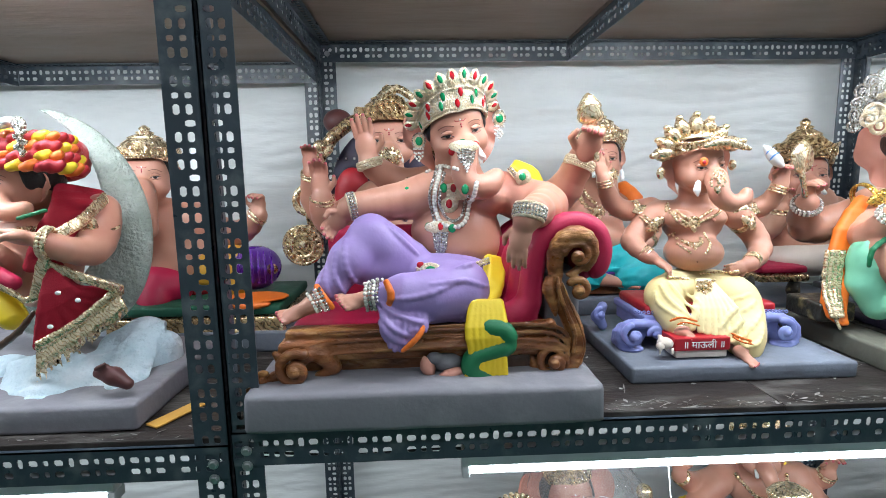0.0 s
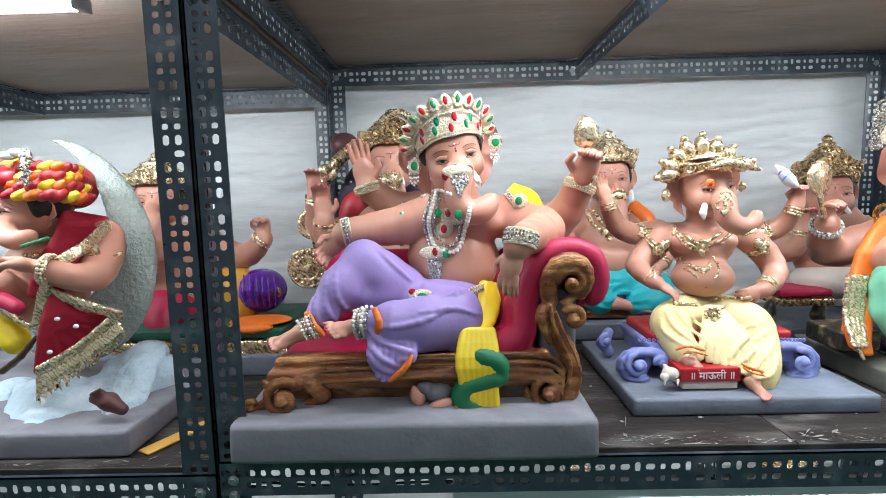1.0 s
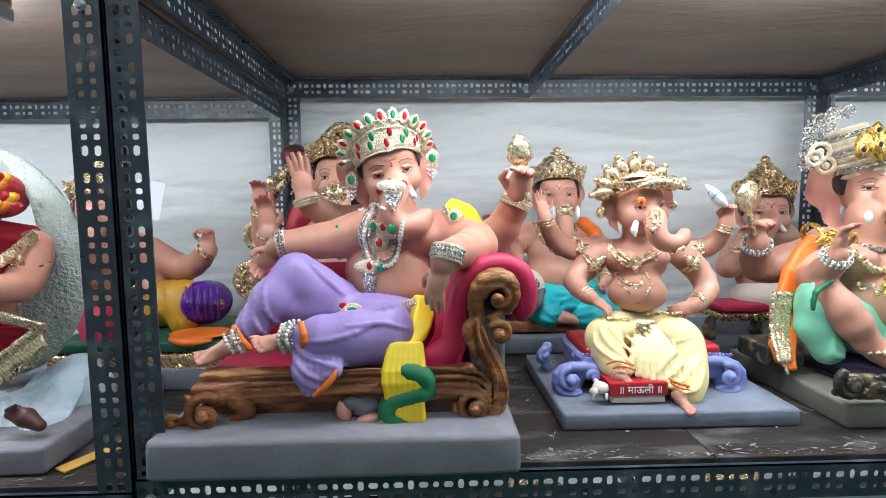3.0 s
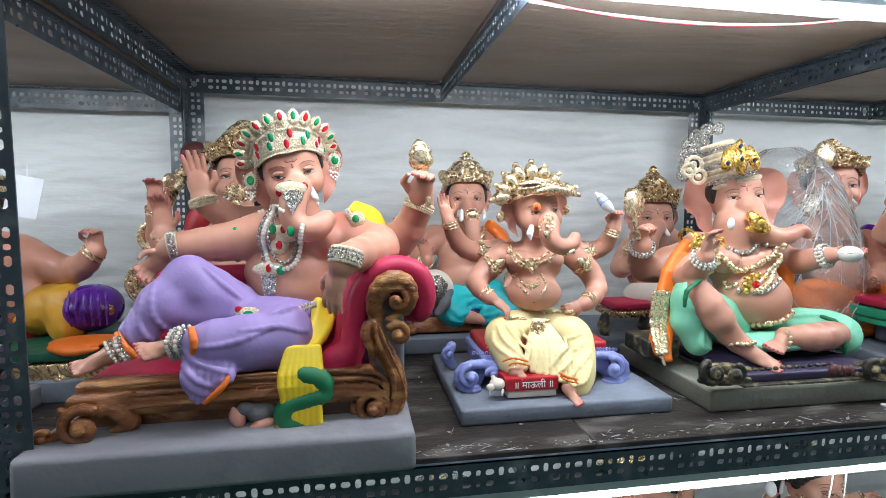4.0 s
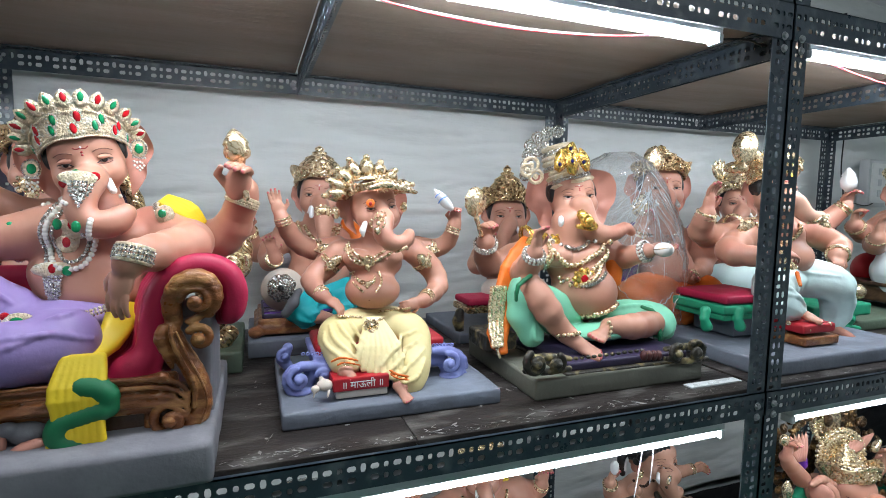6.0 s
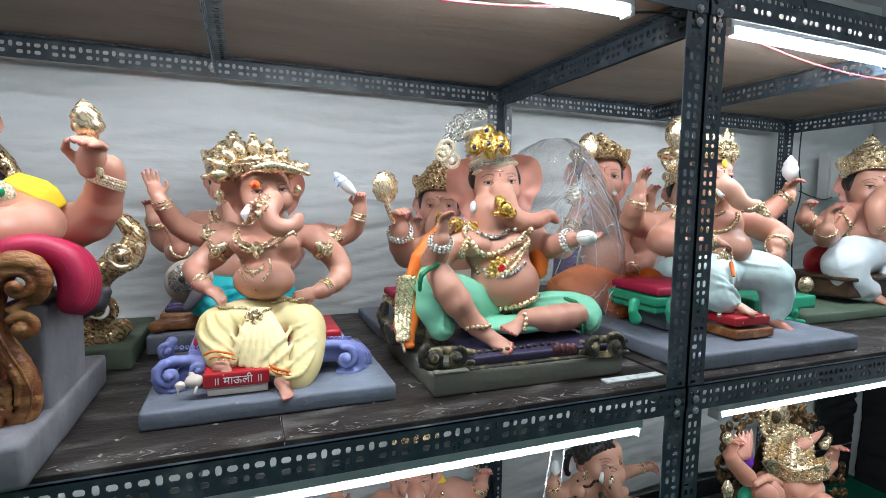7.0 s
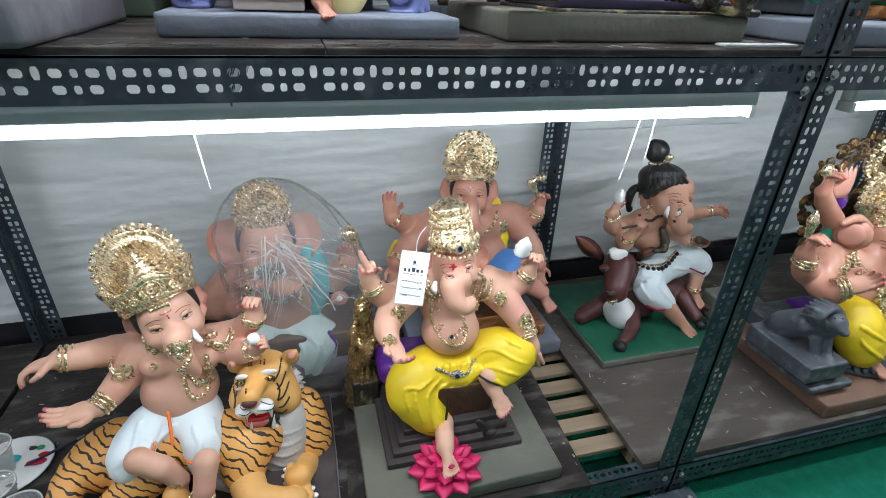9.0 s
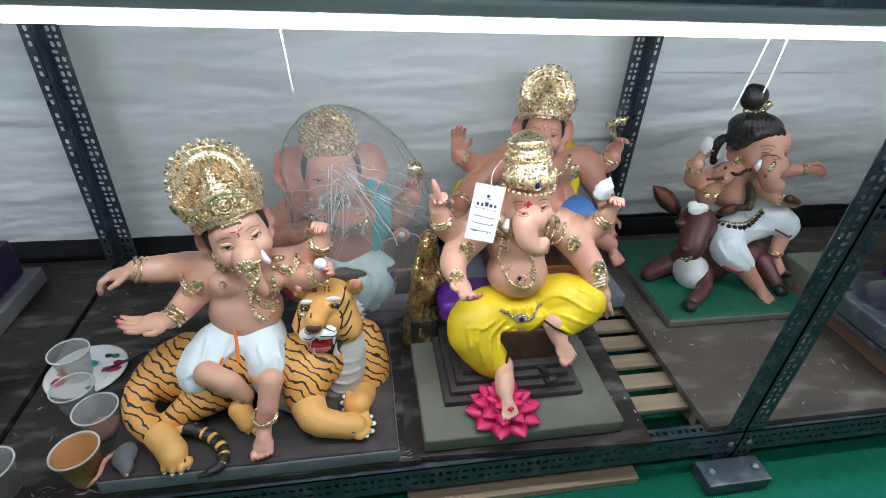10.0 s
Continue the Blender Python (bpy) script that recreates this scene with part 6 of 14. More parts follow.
I = Idol('gilded_standing_figurine', (.645, 1.12, .157), 'small gilded standing figurine beside a larger idol', 0.003)
I.Q(BLACKGOLD, (0, 0, .06), (.035, .05, .06), rd=0.006)
I.T(AGEDGOLD, [(.007, 0, .282), (.006, 0, .236), (.004, 0, .188), (-.004, 0, .113), (-.007, 0, .026)], [0.0255, 0.0352, 0.0313, 0.0411, 0.047], 0.02, n=8, rip=(.0022, 9))
I.B(AGEDGOLD, (.004, -.01, .316), (.025, .026, .027), k=0.008)
I.T(AGEDGOLD, [(-.023, -.02, .263), (-.004, -.05, .244), (.022, -.06, .267)], [0.0154, 0.0121, 0.0101], 0.006)
I.T(AGEDGOLD, [(.034, -.01, .258), (.036, -.04, .234), (.004, -.06, .245)], [0.0155, 0.0122, 0.0101], 0.006)
I.fold(AGEDGOLD, [(.022, -.03, .268), (-.003, -.05, .227), (-.043, -.04, .162)], 0.0088)
I.fold(AGEDGOLD, [(.019, -.03, .259), (-.008, -.05, .213), (-.041, -.04, .15)], 0.0088)
I.fold(AGEDGOLD, [(.017, -.03, .25), (-.014, -.05, .199), (-.039, -.04, .137)], 0.0088)
I.fold(AGEDGOLD, [(.014, -.03, .241), (-.019, -.05, .185), (-.037, -.04, .124)], 0.0088)
I.fold(AGEDGOLD, [(.012, -.03, .232), (-.024, -.05, .171), (-.035, -.04, .111)], 0.0088)
I.fold(AGEDGOLD, [(.009, -.03, .222), (-.03, -.05, .157), (-.033, -.04, .098)], 0.0088)
I.fold(AGEDGOLD, [(-.019, -.04, .173), (-.026, -.05, .119), (-.031, -.05, .061)], 0.0088)
I.fold(AGEDGOLD, [(-.004, -.04, .171), (-.01, -.05, .118), (-.014, -.05, .059)], 0.0088)
I.fold(AGEDGOLD, [(.011, -.04, .17), (.007, -.05, .116), (.004, -.05, .058)], 0.0088)
I.fold(AGEDGOLD, [(.027, -.04, .169), (.023, -.05, .115), (.023, -.05, .056)], 0.0088)
I.fold(AGEDGOLD, [(.042, -.04, .167), (.04, -.05, .113), (.041, -.05, .054)], 0.0088)
I.T(AGEDGOLD, [(-.017, -.02, .297), (-.026, -.04, .255), (-.04, -.03, .141)], [0.008, 0.01, 0.007], 0.003, 7)
I.B(AGEDGOLD, (.007, 0, .339), (.024, .022, .0137), k=0.004)
I.B(AGEDGOLD, (.006, 0, .354), (.0117, .012, .0117), k=0.004)
I.T(AGEDGOLD, [(-.007, -.033, .342), (-.004, -.036, .307), (.001, -.03, .275)], [0.0028, 0.0028, 0.0029], 0.002)
I.T(AGEDGOLD, [(.002, -.033, .342), (.004, -.036, .306), (.006, -.03, .274)], [0.0028, 0.0028, 0.0029], 0.002)
I.T(AGEDGOLD, [(.011, -.033, .341), (.012, -.036, .306), (.01, -.03, .274)], [0.0028, 0.0028, 0.0029], 0.002)
I.done()

I = Idol('seated_elephant_idol', (1.03, 1.42, .157), 'elephant-headed idol with sunburst gold halo crown and yellow shawl', 0.0042)
I.slab(BLUESLAB, (-.22, -.22, 0), (.26, .13, .05), 0.007)
I.Q(WOOD, (.06, -.12, .07), (.16, .06, .022), rd=0.008)
I.spiral(WOOD, (.17, -.19, .075), 0.028, 1.4, 90, 0.008, -1, 0.006)
I.Q(DKWOOD, (0, 0, .11), (.15, .1, .06), rd=0.01)
I.B(SKIN, (.036, 0, .278), (.095, .08, .09), k=0.03)
I.B(SKIN, (.014, 0, .38), (.101, .06, .067), k=0.03)
I.T(SKIN, [(-.106, .02, .41), (.141, .02, .404)], [0.041, 0.041], 0.02)
L = I.head((-.017, -.02, .509), 0.0619, yaw=-16, pitch=-14, roll=0, trunk=[(-.036, -.1, .481), (-.032, -.12, .446), (-.011, -.12, .417)], tr=(.38, .34, .28, .2), ear=0.9)
I.crown(L, 0.0619, 'halo', GOLD, 1)
I.T(SKIN, [(-.105, .02, .404), (-.183, .02, .387), (-.235, 0, .421), (-.254, -.01, .437)], [0.0364, 0.0319, 0.0258, 0.0223], 0.012, n=7)
I.hand((-.254, -.01, .437), (-.1, -.1, 1), (.1, -1, 0), 0.0579, 0.1, 1)
I.bangle((-.248, -.0071, .432), (-.71, -.37, .6), 0.025, 0.0035, GOLD, 2)
I.T(SKIN, [(.142, .02, .402), (.2, .02, .385), (.219, 0, .399), (.221, -.01, .422)], [0.0364, 0.0319, 0.0258, 0.0223], 0.012, n=7)
I.hand((.221, -.01, .422), (.1, -.1, 1), (-.1, -1, 0), 0.0557, 0.5, -1)
I.bangle((.22, -.0069, .415), (.08, -.4, .91), 0.025, 0.0035, GOLD, 2)
I.T(GOLD, [(.195, -.04, .492), (.181, -.04, .525), (.193, -.04, .547), (.213, -.04, .536)], [0.0076, 0.0087, 0.0098, 0.0076], 0.004, n=6)
I.T(GOLD, [(.169, -.04, .531), (.22, -.04, .552)], [0.0109, 0.0054], 0.004)
I.T(SKIN, [(-.121, 0, .395), (-.213, -.03, .34), (-.252, -.07, .313)], [0.0381, 0.0329, 0.0255], 0.012, n=6)
I.hand((-.252, -.07, .313), (-.1, -.3, -1), (0, -1, 0), 0.0574, 0.2, 1)
I.bangle((-.246, -.064, .317), (-.63, -.64, -.44), 0.0286, 0.0035, GOLD, 2)
I.T(SKIN, [(.137, 0, .389), (.201, -.03, .314), (.215, -.08, .262)], [0.0381, 0.0329, 0.0253], 0.012, n=6)
I.hand((.215, -.08, .262), (.1, -.3, -1), (0, -1, 0), 0.0527, 0.3, -1)
I.bangle((.213, -.074, .268), (.19, -.68, -.71), 0.0283, 0.0035, GOLD, 2)
I.T(YELLOW, [(.042, .03, .45), (.069, 0, .403), (.093, -.02, .325), (.104, -.03, .252)], [0.0138, 0.0146, 0.0122, 0.011], 0.008, n=6)
I.T(YELLOW, [(-.174, 0, .354), (-.224, -.03, .34), (-.251, -.04, .297)], [0.0135, 0.0132, 0.0109], 0.008, n=5)
I.T(YELLOW, [(.053, .03, .45), (.079, 0, .402), (.098, -.02, .325), (.104, -.03, .252)], [0.0138, 0.0146, 0.0122, 0.011], 0.008, n=6)
I.T(YELLOW, [(-.189, 0, .351), (-.232, -.03, .334), (-.253, -.04, .297)], [0.0135, 0.0132, 0.0109], 0.008, n=5)
I.T(YELLOW, [(.065, .03, .45), (.09, 0, .402), (.103, -.02, .325), (.104, -.03, .252)], [0.0138, 0.0146, 0.0122, 0.011], 0.008, n=6)
I.T(YELLOW, [(-.205, 0, .348), (-.241, -.03, .328), (-.255, -.04, .297)], [0.0135, 0.0132, 0.0109], 0.008, n=5)
I.T(YELLOW, [(.077, .03, .449), (.101, 0, .402), (.108, -.02, .325), (.104, -.03, .252)], [0.0138, 0.0146, 0.0122, 0.011], 0.008, n=6)
I.T(YELLOW, [(-.22, 0, .345), (-.249, -.03, .323), (-.257, -.04, .297)], [0.0135, 0.0132, 0.0109], 0.008, n=5)
I.T(YELLOW, [(.089, .03, .449), (.111, 0, .402), (.113, -.02, .324), (.104, -.03, .252)], [0.0138, 0.0146, 0.0122, 0.011], 0.008, n=6)
I.T(YELLOW, [(-.236, 0, .341), (-.258, -.03, .317), (-.26, -.04, .297)], [0.0135, 0.0132, 0.0109], 0.008, n=5)
I.T(BLUE, [(.064, -.02, .222), (.108, -.08, .254), (.077, -.12, .213)], [0.0663, 0.0633, 0.0449], 0.018, n=5, rip=(.0015, 6))
I.T(BLUE, [(.014, -.02, .224), (-.091, -.08, .25)], [0.0663, 0.0591], 0.018, n=5, rip=(.0015, 6))
I.T(PINKSKIN, [(.185, -.1, .196), (.217, -.12, .179)], [0.0311, 0.0265], 0.01)
I.foot((.217, -.12, .179), (.3, -1, -.3), (0, -.2, 1), 0.0673)
I.gem(GOLD, (.093, -.02, .387), (.0199, .006, .024), rot=(0, 0, 0), lift=0.002)
I.drape(GOLD, [(-.081, -.04, .435), (-.03, -.08, .382), (.035, -.08, .392), (.077, -.04, .431)], 0.0068)
I.done()

I = Idol('wrapped_elephant_idol', (.5, 1.4, .157), 'pink-eared elephant-headed idol wrapped in crinkled clear plastic film', 0.0042)
I.slab(GREYSLAB, (-.2, -.14, 0), (.22, .16, .04), 0.007)
I.Q(DKWOOD, (0, 0, .08), (.16, .11, .05), rd=0.01)
I.B(SKIN, (-.066, 0, .178), (.109, .08, .098), k=0.03)
I.B(SKIN, (-.066, 0, .289), (.109, .06, .071), k=0.03)
L = I.head((-.081, -.02, .408), 0.0832, yaw=4, pitch=-14, roll=0, trunk=[(-.074, -.1, .371), (-.068, -.12, .333), (-.027, -.12, .302), (.017, -.11, .309)], tr=(.38, .34, .32, .28, .2), ear=1.25, earyaw=8)
I.crown(lambda x, y, z: L(.72 * x, .72 * y, .72 * z + .14), 0.0599, 'halo', OLDGOLD, 0.9)
q = I.gem(SILVER, (-.071, -.11, .376), (0.0272, 0.006, 0.0218))
I.boss(SILVER, q, 0.0272, None)
I.T(SKIN, [(-.183, 0, .294), (-.255, -.02, .216), (-.182, -.08, .249), (-.128, -.1, .281)], [0.0463, 0.0402, 0.0307, 0.0252], 0.012, n=7)
I.hand((-.128, -.1, .281), (.2, -.2, 1), (0, -1, 0), 0.0604, 0.5, 1)
I.bangle((-.135, -.097, .277), (.82, -.3, .49), 0.0282, 0.0035, GOLD, 2)
I.T(SKIN, [(.042, .02, .274), (.097, .02, .24), (.122, -.01, .295), (.141, -.02, .322)], [0.047, 0.0415, 0.0324, 0.0268], 0.012, n=7)
I.hand((.141, -.02, .322), (.1, -.1, 1), (-.2, -1, 0), 0.059, 0.5, -1)
I.bangle((.136, -.0173, .315), (.55, -.29, .78), 0.03, 0.0035, GOLD, 2)
I.T(GOLD, [(.151, -.04, .39), (.144, -.04, .419)], [0.0185, 0.0238], 0.006)
I.T(TEAL, [(.03, .02, .336), (.054, 0, .253), (.023, -.02, .169)], [0.0359, 0.0354, 0.0295], 0.012, n=5)
I.T(TEAL, [(-.183, .03, .323), (-.219, .02, .222)], [0.0279, 0.0277], 0.012)
I.T(PALEAQUA, [(-.092, -.02, .099), (-.178, -.07, .106), (-.121, -.1, .056)], [0.0724, 0.0593, 0.0478], 0.018, n=5, rip=(.0022, 6))
I.T(PALEAQUA, [(-.036, -.02, .096), (.04, -.07, .086), (.009, -.1, .033)], [0.0724, 0.0593, 0.0478], 0.018, n=5, rip=(.0022, 6))
I.T(PURPLE, [(.067, -.11, .135), (.08, -.11, .088), (.06, -.12, .04)], [0.0075, 0.0075, 0.0074], 0.004)
I.fold(PALEAQUA, [(-.127, -.09, .142), (-.167, -.12, .117), (-.133, -.12, .063)], 0.0082)
I.fold(PALEAQUA, [(-.088, -.09, .139), (-.116, -.12, .105), (-.093, -.12, .057)], 0.0082)
I.fold(PALEAQUA, [(-.021, -.09, .143), (.031, -.11, .104), (.016, -.12, .052)], 0.0082)
I.fold(PALEAQUA, [(-.048, -.09, .137), (-.01, -.11, .09), (-.019, -.12, .051)], 0.0082)
I.drape(GOLD, [(-.136, -.04, .357), (-.117, -.08, .276), (-.062, -.09, .234), (-.015, -.08, .271), (.014, -.04, .337)], 0.0095)
I.drape(SILVER, [(-.125, -.04, .342), (-.095, -.08, .304), (-.053, -.09, .286), (-.013, -.07, .31)], 0.0081)
I.B(PINKSKIN, (.103, -.1, .244), (.025, .014, .023), k=0.006)
I.B(WHITE, (.102, -.115, .253), (.0099, .006, .0099), k=0.004)
I.T(REDPAINT, [(-.212, -.02, .01), (-.043, -.03, -.033)], [0.0402, 0.0399], 0.01)
I.done()

I = Idol('calf_riding_elephant_idol', (1.62, 1.32, .157), 'black-haired elephant-headed boy idol in white dhoti on a resting maroon calf', 0.0036)
I.slab(OLIVESLAB, (-.235, -.225, 0), (.26, .22, .028), 0.005)
I.slab(GREENTOP, (-.232, -.222, .006), (.257, .217, .031), 0.004)
I.T(COW, [(-.078, -.01, .1), (.041, .01, .095), (.173, .0, .095)], [.052, .052, .05], .03)
I.T(COW, [(.014, -.02, .093), (-.054, -.015, .199)], [.0621, .0504], 0.02)
I.B(COW, (-.106, -.03, .259), (.0542, .047, .0433), k=0.02)
I.T(COW, [(-.119, -.05, .261), (-.15, -.095, .222), (-.157, -.105, .204)], [.0446, .0351, .0334], 0.015, 6)
I.B(COW, (-.156, -.108, .195), (.0369, .0264, .0211), k=0.01)
I.B(DKWOOD, (-.172, -.122, .214), (.0294, .0121, .0138), k=0.005)
I.ell(BLACK, (-.205, -.129, .226), (.0069, .0052, .0052))
I.ell(BLACK, (-.153, -.129, .221), (.007, .0052, .0052))
for q in ([(-.181, -.1, .174), (-.148, -.108, .167), (-.107, -.1, .169)],):
    I.rope(BLACK, q, .0023)
I.B(WHITE, (-.134, -.052, .309), (.0332, .0122, .0192), k=0.004)
I.B(WHITE, (-.13, -.058, .288), (.0158, .0105, .0211), k=0.004)
I.B(WHITE, (-.152, -.045, .319), (.0157, .0105, .014), k=0.004)
I.B(COW, (-.177, -.05, .264), (.0177, .0141, .0106), k=0.006)
I.ell(BLACK, (-.184, -.062, .261), (.0105, .0088, .007))
I.B(COW, (-.079, -.05, .249), (.018, .0144, .0108), k=0.006)
I.ell(BLACK, (-.086, -.062, .246), (.0107, .0089, .0072))
I.petal(COW, (-.163, -.01, .277), (-.283, -.02, .375), .027, .009, (0, -1, .1))
I.petal(BROWNLINE, (-.197, -.024, .304), (-.279, -.031, .372), .0162, .004, (0, -1, .1))
I.petal(COW, (-.025, -.01, .267), (.033, -.03, .302), .0221, .009, (0, -1, .1))
I.petal(BROWNLINE, (-.024, -.026, .281), (.016, -.04, .306), .0132, .004, (0, -1, .1))
I.T(WHITE, [(-.08, -.04, .088), (-.065, -.05, .059)], [.0513, .0478], 0.02, 4)
for q in ([(-.174, -.02, .196), (-.185, -.06, .157), (-.157, -.09, .108), (-.11, -.09, .143), (-.065, -.05, .182)],
          [(-.17, -.02, .174), (-.172, -.06, .123), (-.143, -.09, .08)]):
    I.drape(GOLD, q, .0055, gap=1.2, on=(COW, WHITE))
I.T(COW, [(-.035, -.035, .09), (-.063, -.115, .06), (-.134, -.168, .05)], [0.0326, 0.022, 0.0177], 0.012, n=5)
I.B(BLACK, (-.152, -.182, .047), (.021, .024, .0159), k=0.006)
I.T(COW, [(-.126, .003, .07), (-.187, -.013, .06), (-.207, -.024, .055)], [0.0336, 0.0277, 0.0238], 0.012)
I.T(COW, [(.173, -.05, .1), (.19, -.116, .06)], [0.0304, 0.0203], 0.012)
I.B(BLACK, (.19, -.143, .05), (.0198, .022, .0181), k=0.006)
I.T(COW, [(.256, -.054, .06), (.298, -.079, .05), (.319, -.099, .045)], [0.0107, 0.0087, 0.0051], 0.006)
I.B(TAN, (.038, .04, .315), (.069, .06, .054), k=0.025)
I.B(TAN, (.015, .04, .374), (.064, .05, .042), k=0.025)
I.B(TAN, (-.038, .005, .381), (.026, .025, .022), k=0.01)
L = I.head((.085, .05, .453), .0816, trunk=[(.059, -.035, .436), (.065, -.045, .406), (.086, -.045, .376), (.112, -.045, .378)], tr=(.42, .36, .31, .26, .2), yaw=4, pitch=-6, ears=(1, 0), roll=4, ear=.7, earyaw=45, skin=TAN, tilak=False, hair=False, open_eyes=.35, low=0, tusk=(0, 0))
I.B(BLACK, (.061, .07, .514), (.0788, .0716, .0465), k=0.01)
I.B(BLACK, (.009, .06, .49), (.0321, .0428, .0357), k=0.01)
I.B(BLACK, (.017, .07, .605), (.038, .0345, .038), k=0.008)
I.B(BLACK, (.001, .07, .618), (.0206, .0206, .0275), k=0.008)
I.B(BLACK, (-.015, .03, .472), (.0132, .0141, .0141), k=0.003)
I.B(BLACK, (-.013, .015, .493), (.013, .0139, .0139), k=0.003)
I.B(BLACK, (-.006, .005, .507), (.0129, .0137, .0137), k=0.003)
I.B(BLACK, (.004, 0, .519), (.0128, .0137, .0137), k=0.003)
I.B(BLACK, (.022, 0, .522), (.0128, .0137, .0137), k=0.003)
I.B(BLACK, (.04, 0, .525), (.0129, .0137, .0137), k=0.003)
I.B(BLACK, (.062, .005, .526), (.0129, .0138, .0138), k=0.003)
I.B(BLACK, (.086, .01, .524), (.013, .0139, .0139), k=0.003)
I.B(BLACK, (.121, .02, .504), (.0132, .0141, .0141), k=0.003)
for q in ([(-.04, 0, .522), (-.043, .005, .551), (-.006, .04, .573)],
          [(-.02, 0, .519), (-.027, .005, .55), (0, .04, .573)],
          [(.001, 0, .515), (-.011, .005, .55), (.006, .04, .573)],
          [(.022, 0, .512), (.004, .005, .549), (.012, .04, .573)],
          [(.041, 0, .514), (.02, .005, .549), (.018, .04, .573)],
          [(.06, 0, .516), (.036, .005, .548), (.024, .04, .572)],
          [(.08, 0, .518), (.052, .005, .548), (.03, .04, .572)],
          [(.099, 0, .52), (.068, .005, .547), (.036, .04, .572)]):
    I.T(BLACK, q, [.0068, .0076, .0068], 0.0015, 6)
I.T(BLACK, [(.018, .09, .452), (-.014, .09, .472), (-.032, .09, .45), (-.024, .09, .398)], [.0165, .0145, .0146, .0111], 0.006, 9)
I.ell(WHITE, (-.022, .075, .44), (.0073, .0091, .0291), (0, 8, 0))
for q in ([(-.035, .03, .581), (.002, .03, .576), (.039, .035, .581)],):
    I.string(GOLD, q, .0051)
I.ell(GOLD, (.043, .04, .593), (.0154, .0103, .0137))
I.ring(GOLD, (-.02, 0, .438), (-.5, 1, .1), .014, .0035, 16, 6)
I.ring(GOLD, (.022, -.085, .457), (-.5, 1, .1), .014, .0035, 16, 6)
I.ell(WHITE, (.022, -.085, .457), (.008, .004, .008))
I.ell(BLACK, (.022, -.085, .457), (.003, .006, .003))
I.T(WHITE, [(.028, -.03, .45), (.013, -.045, .439), (.015, -.05, .426)], [.006, .0075, .003], .003)
I.T(TAN, [(-.024, .06, .361), (-.076, .05, .356), (-.12, .03, .372), (-.145, .01, .426)], [0.0293, 0.0291, 0.0267, 0.0207], 0.012, n=7)
I.hand((-.145, .01, .426), (.1, -.1, 1), (.4, -1, 0), 0.0451, 0.35, 1, skin=TAN)
I.bangle((-.142, .0123, .42), (-.4, -.32, .86), 0.0232, 0.0035, GOLD, 2)
I.B(WHITE, (-.146, -.01, .493), (.0148, .016, .026), k=0.004)
I.T(TAN, [(-.037, .03, .354), (-.077, .01, .329), (-.1, -.03, .335), (-.111, -.05, .37)], [0.0306, 0.0282, 0.0218, 0.0179], 0.012, n=7)
I.hand((-.111, -.05, .37), (.1, -.3, 1), (.3, -1, 0), 0.0394, 0.3, 1, skin=TAN)
I.bangle((-.109, -.047, .365), (-.26, -.48, .84), 0.02, 0.0035, GOLD, 2)
I.T(DKWOOD, [(-.163, -.08, .42), (-.117, -.08, .424)], [0.0044, 0.0052], 0.003)
I.T(TAN, [(.101, .07, .347), (.202, .07, .366), (.256, .06, .376), (.282, .055, .381)], [0.0276, 0.0236, 0.0186, 0.0156], 0.012, n=7)
I.hand((.282, .055, .381), (1, -.1, -.05), (0, -1, 0), 0.0467, 0.5, -1, skin=TAN)
I.bangle((.277, .056, .38), (.96, -.19, .19), 0.0175, 0.0035, GOLD, 2)
I.T(TAN, [(.081, .04, .341), (.126, .02, .328), (.151, -.01, .316), (.167, -.02, .31)], [0.0289, 0.0246, 0.0185, 0.0165], 0.012, n=7)
I.hand((.167, -.02, .31), (.8, -.3, -.2), (0, -.4, 1), 0.0385, 0.3, -1, skin=TAN)
I.bangle((.162, -.0171, .312), (.81, -.51, -.3), 0.0185, 0.0035, GOLD, 2)
I.T(DKWOOD, [(.165, -.05, .331), (.197, -.05, .319)], [0.0143, 0.0107], 0.006)
I.T(BLACKGOLD, [(.037, -.02, .366), (.046, -.035, .332), (.044, -.04, .304), (.009, -.04, .3)], [0.011, 0.0145, 0.0126, 0.009], 0.006)
I.drape(DKWOOD, [(-.039, 0, .438), (-.026, -.03, .402), (0, -.04, .397), (.036, -.02, .416)], 0.0054, on=(TAN,))
I.string(BLACK, [(-.024, -.01, .236), (-.015, -.06, .248), (.043, -.065, .248), (.111, -.03, .274)], 0.008)
I.string(OLDGOLD, [(-.028, -.01, .247), (-.026, -.065, .266), (.032, -.07, .268), (.1, -.035, .29)], 0.004)
I.T(WHITECLOTH, [(.088, .01, .188), (-.005, -.05, .199), (.011, -.08, .163), (.054, -.095, .129)], [.056, .0498, .0461, .0353], 0.018, 8, rip=(.001, 6))
I.B(WHITECLOTH, (.138, .02, .194), (.074, .0584, .0389), k=0.02)
I.T(TAN, [(.051, -.1, .128), (.11, -.12, .065)], [.0315, .0226], 0.01)
I.foot((.108, -.12, .072), (.55, -.8, -.4), (0, -.3, 1), .0752, skin=TAN)
for q in ([(-.044, -.13, .15), (.017, -.13, .125), (.072, -.12, .135)],):
    I.rope(REDPAINT, q, .0036)
I.T(WHITECLOTH, [(.142, .03, .205), (.197, 0, .232), (.232, -.02, .219), (.229, -.03, .196)], [0.0516, 0.0447, 0.0349, 0.0291], 0.018, n=6, rip=(.001, 6))
I.T(TAN, [(.226, -.03, .191), (.208, -.05, .134)], [0.0255, 0.0197], 0.01)
I.foot((.214, -.05, .121), (.3, -.9, -.6), (0, -.3, 1), 0.0558, skin=TAN)
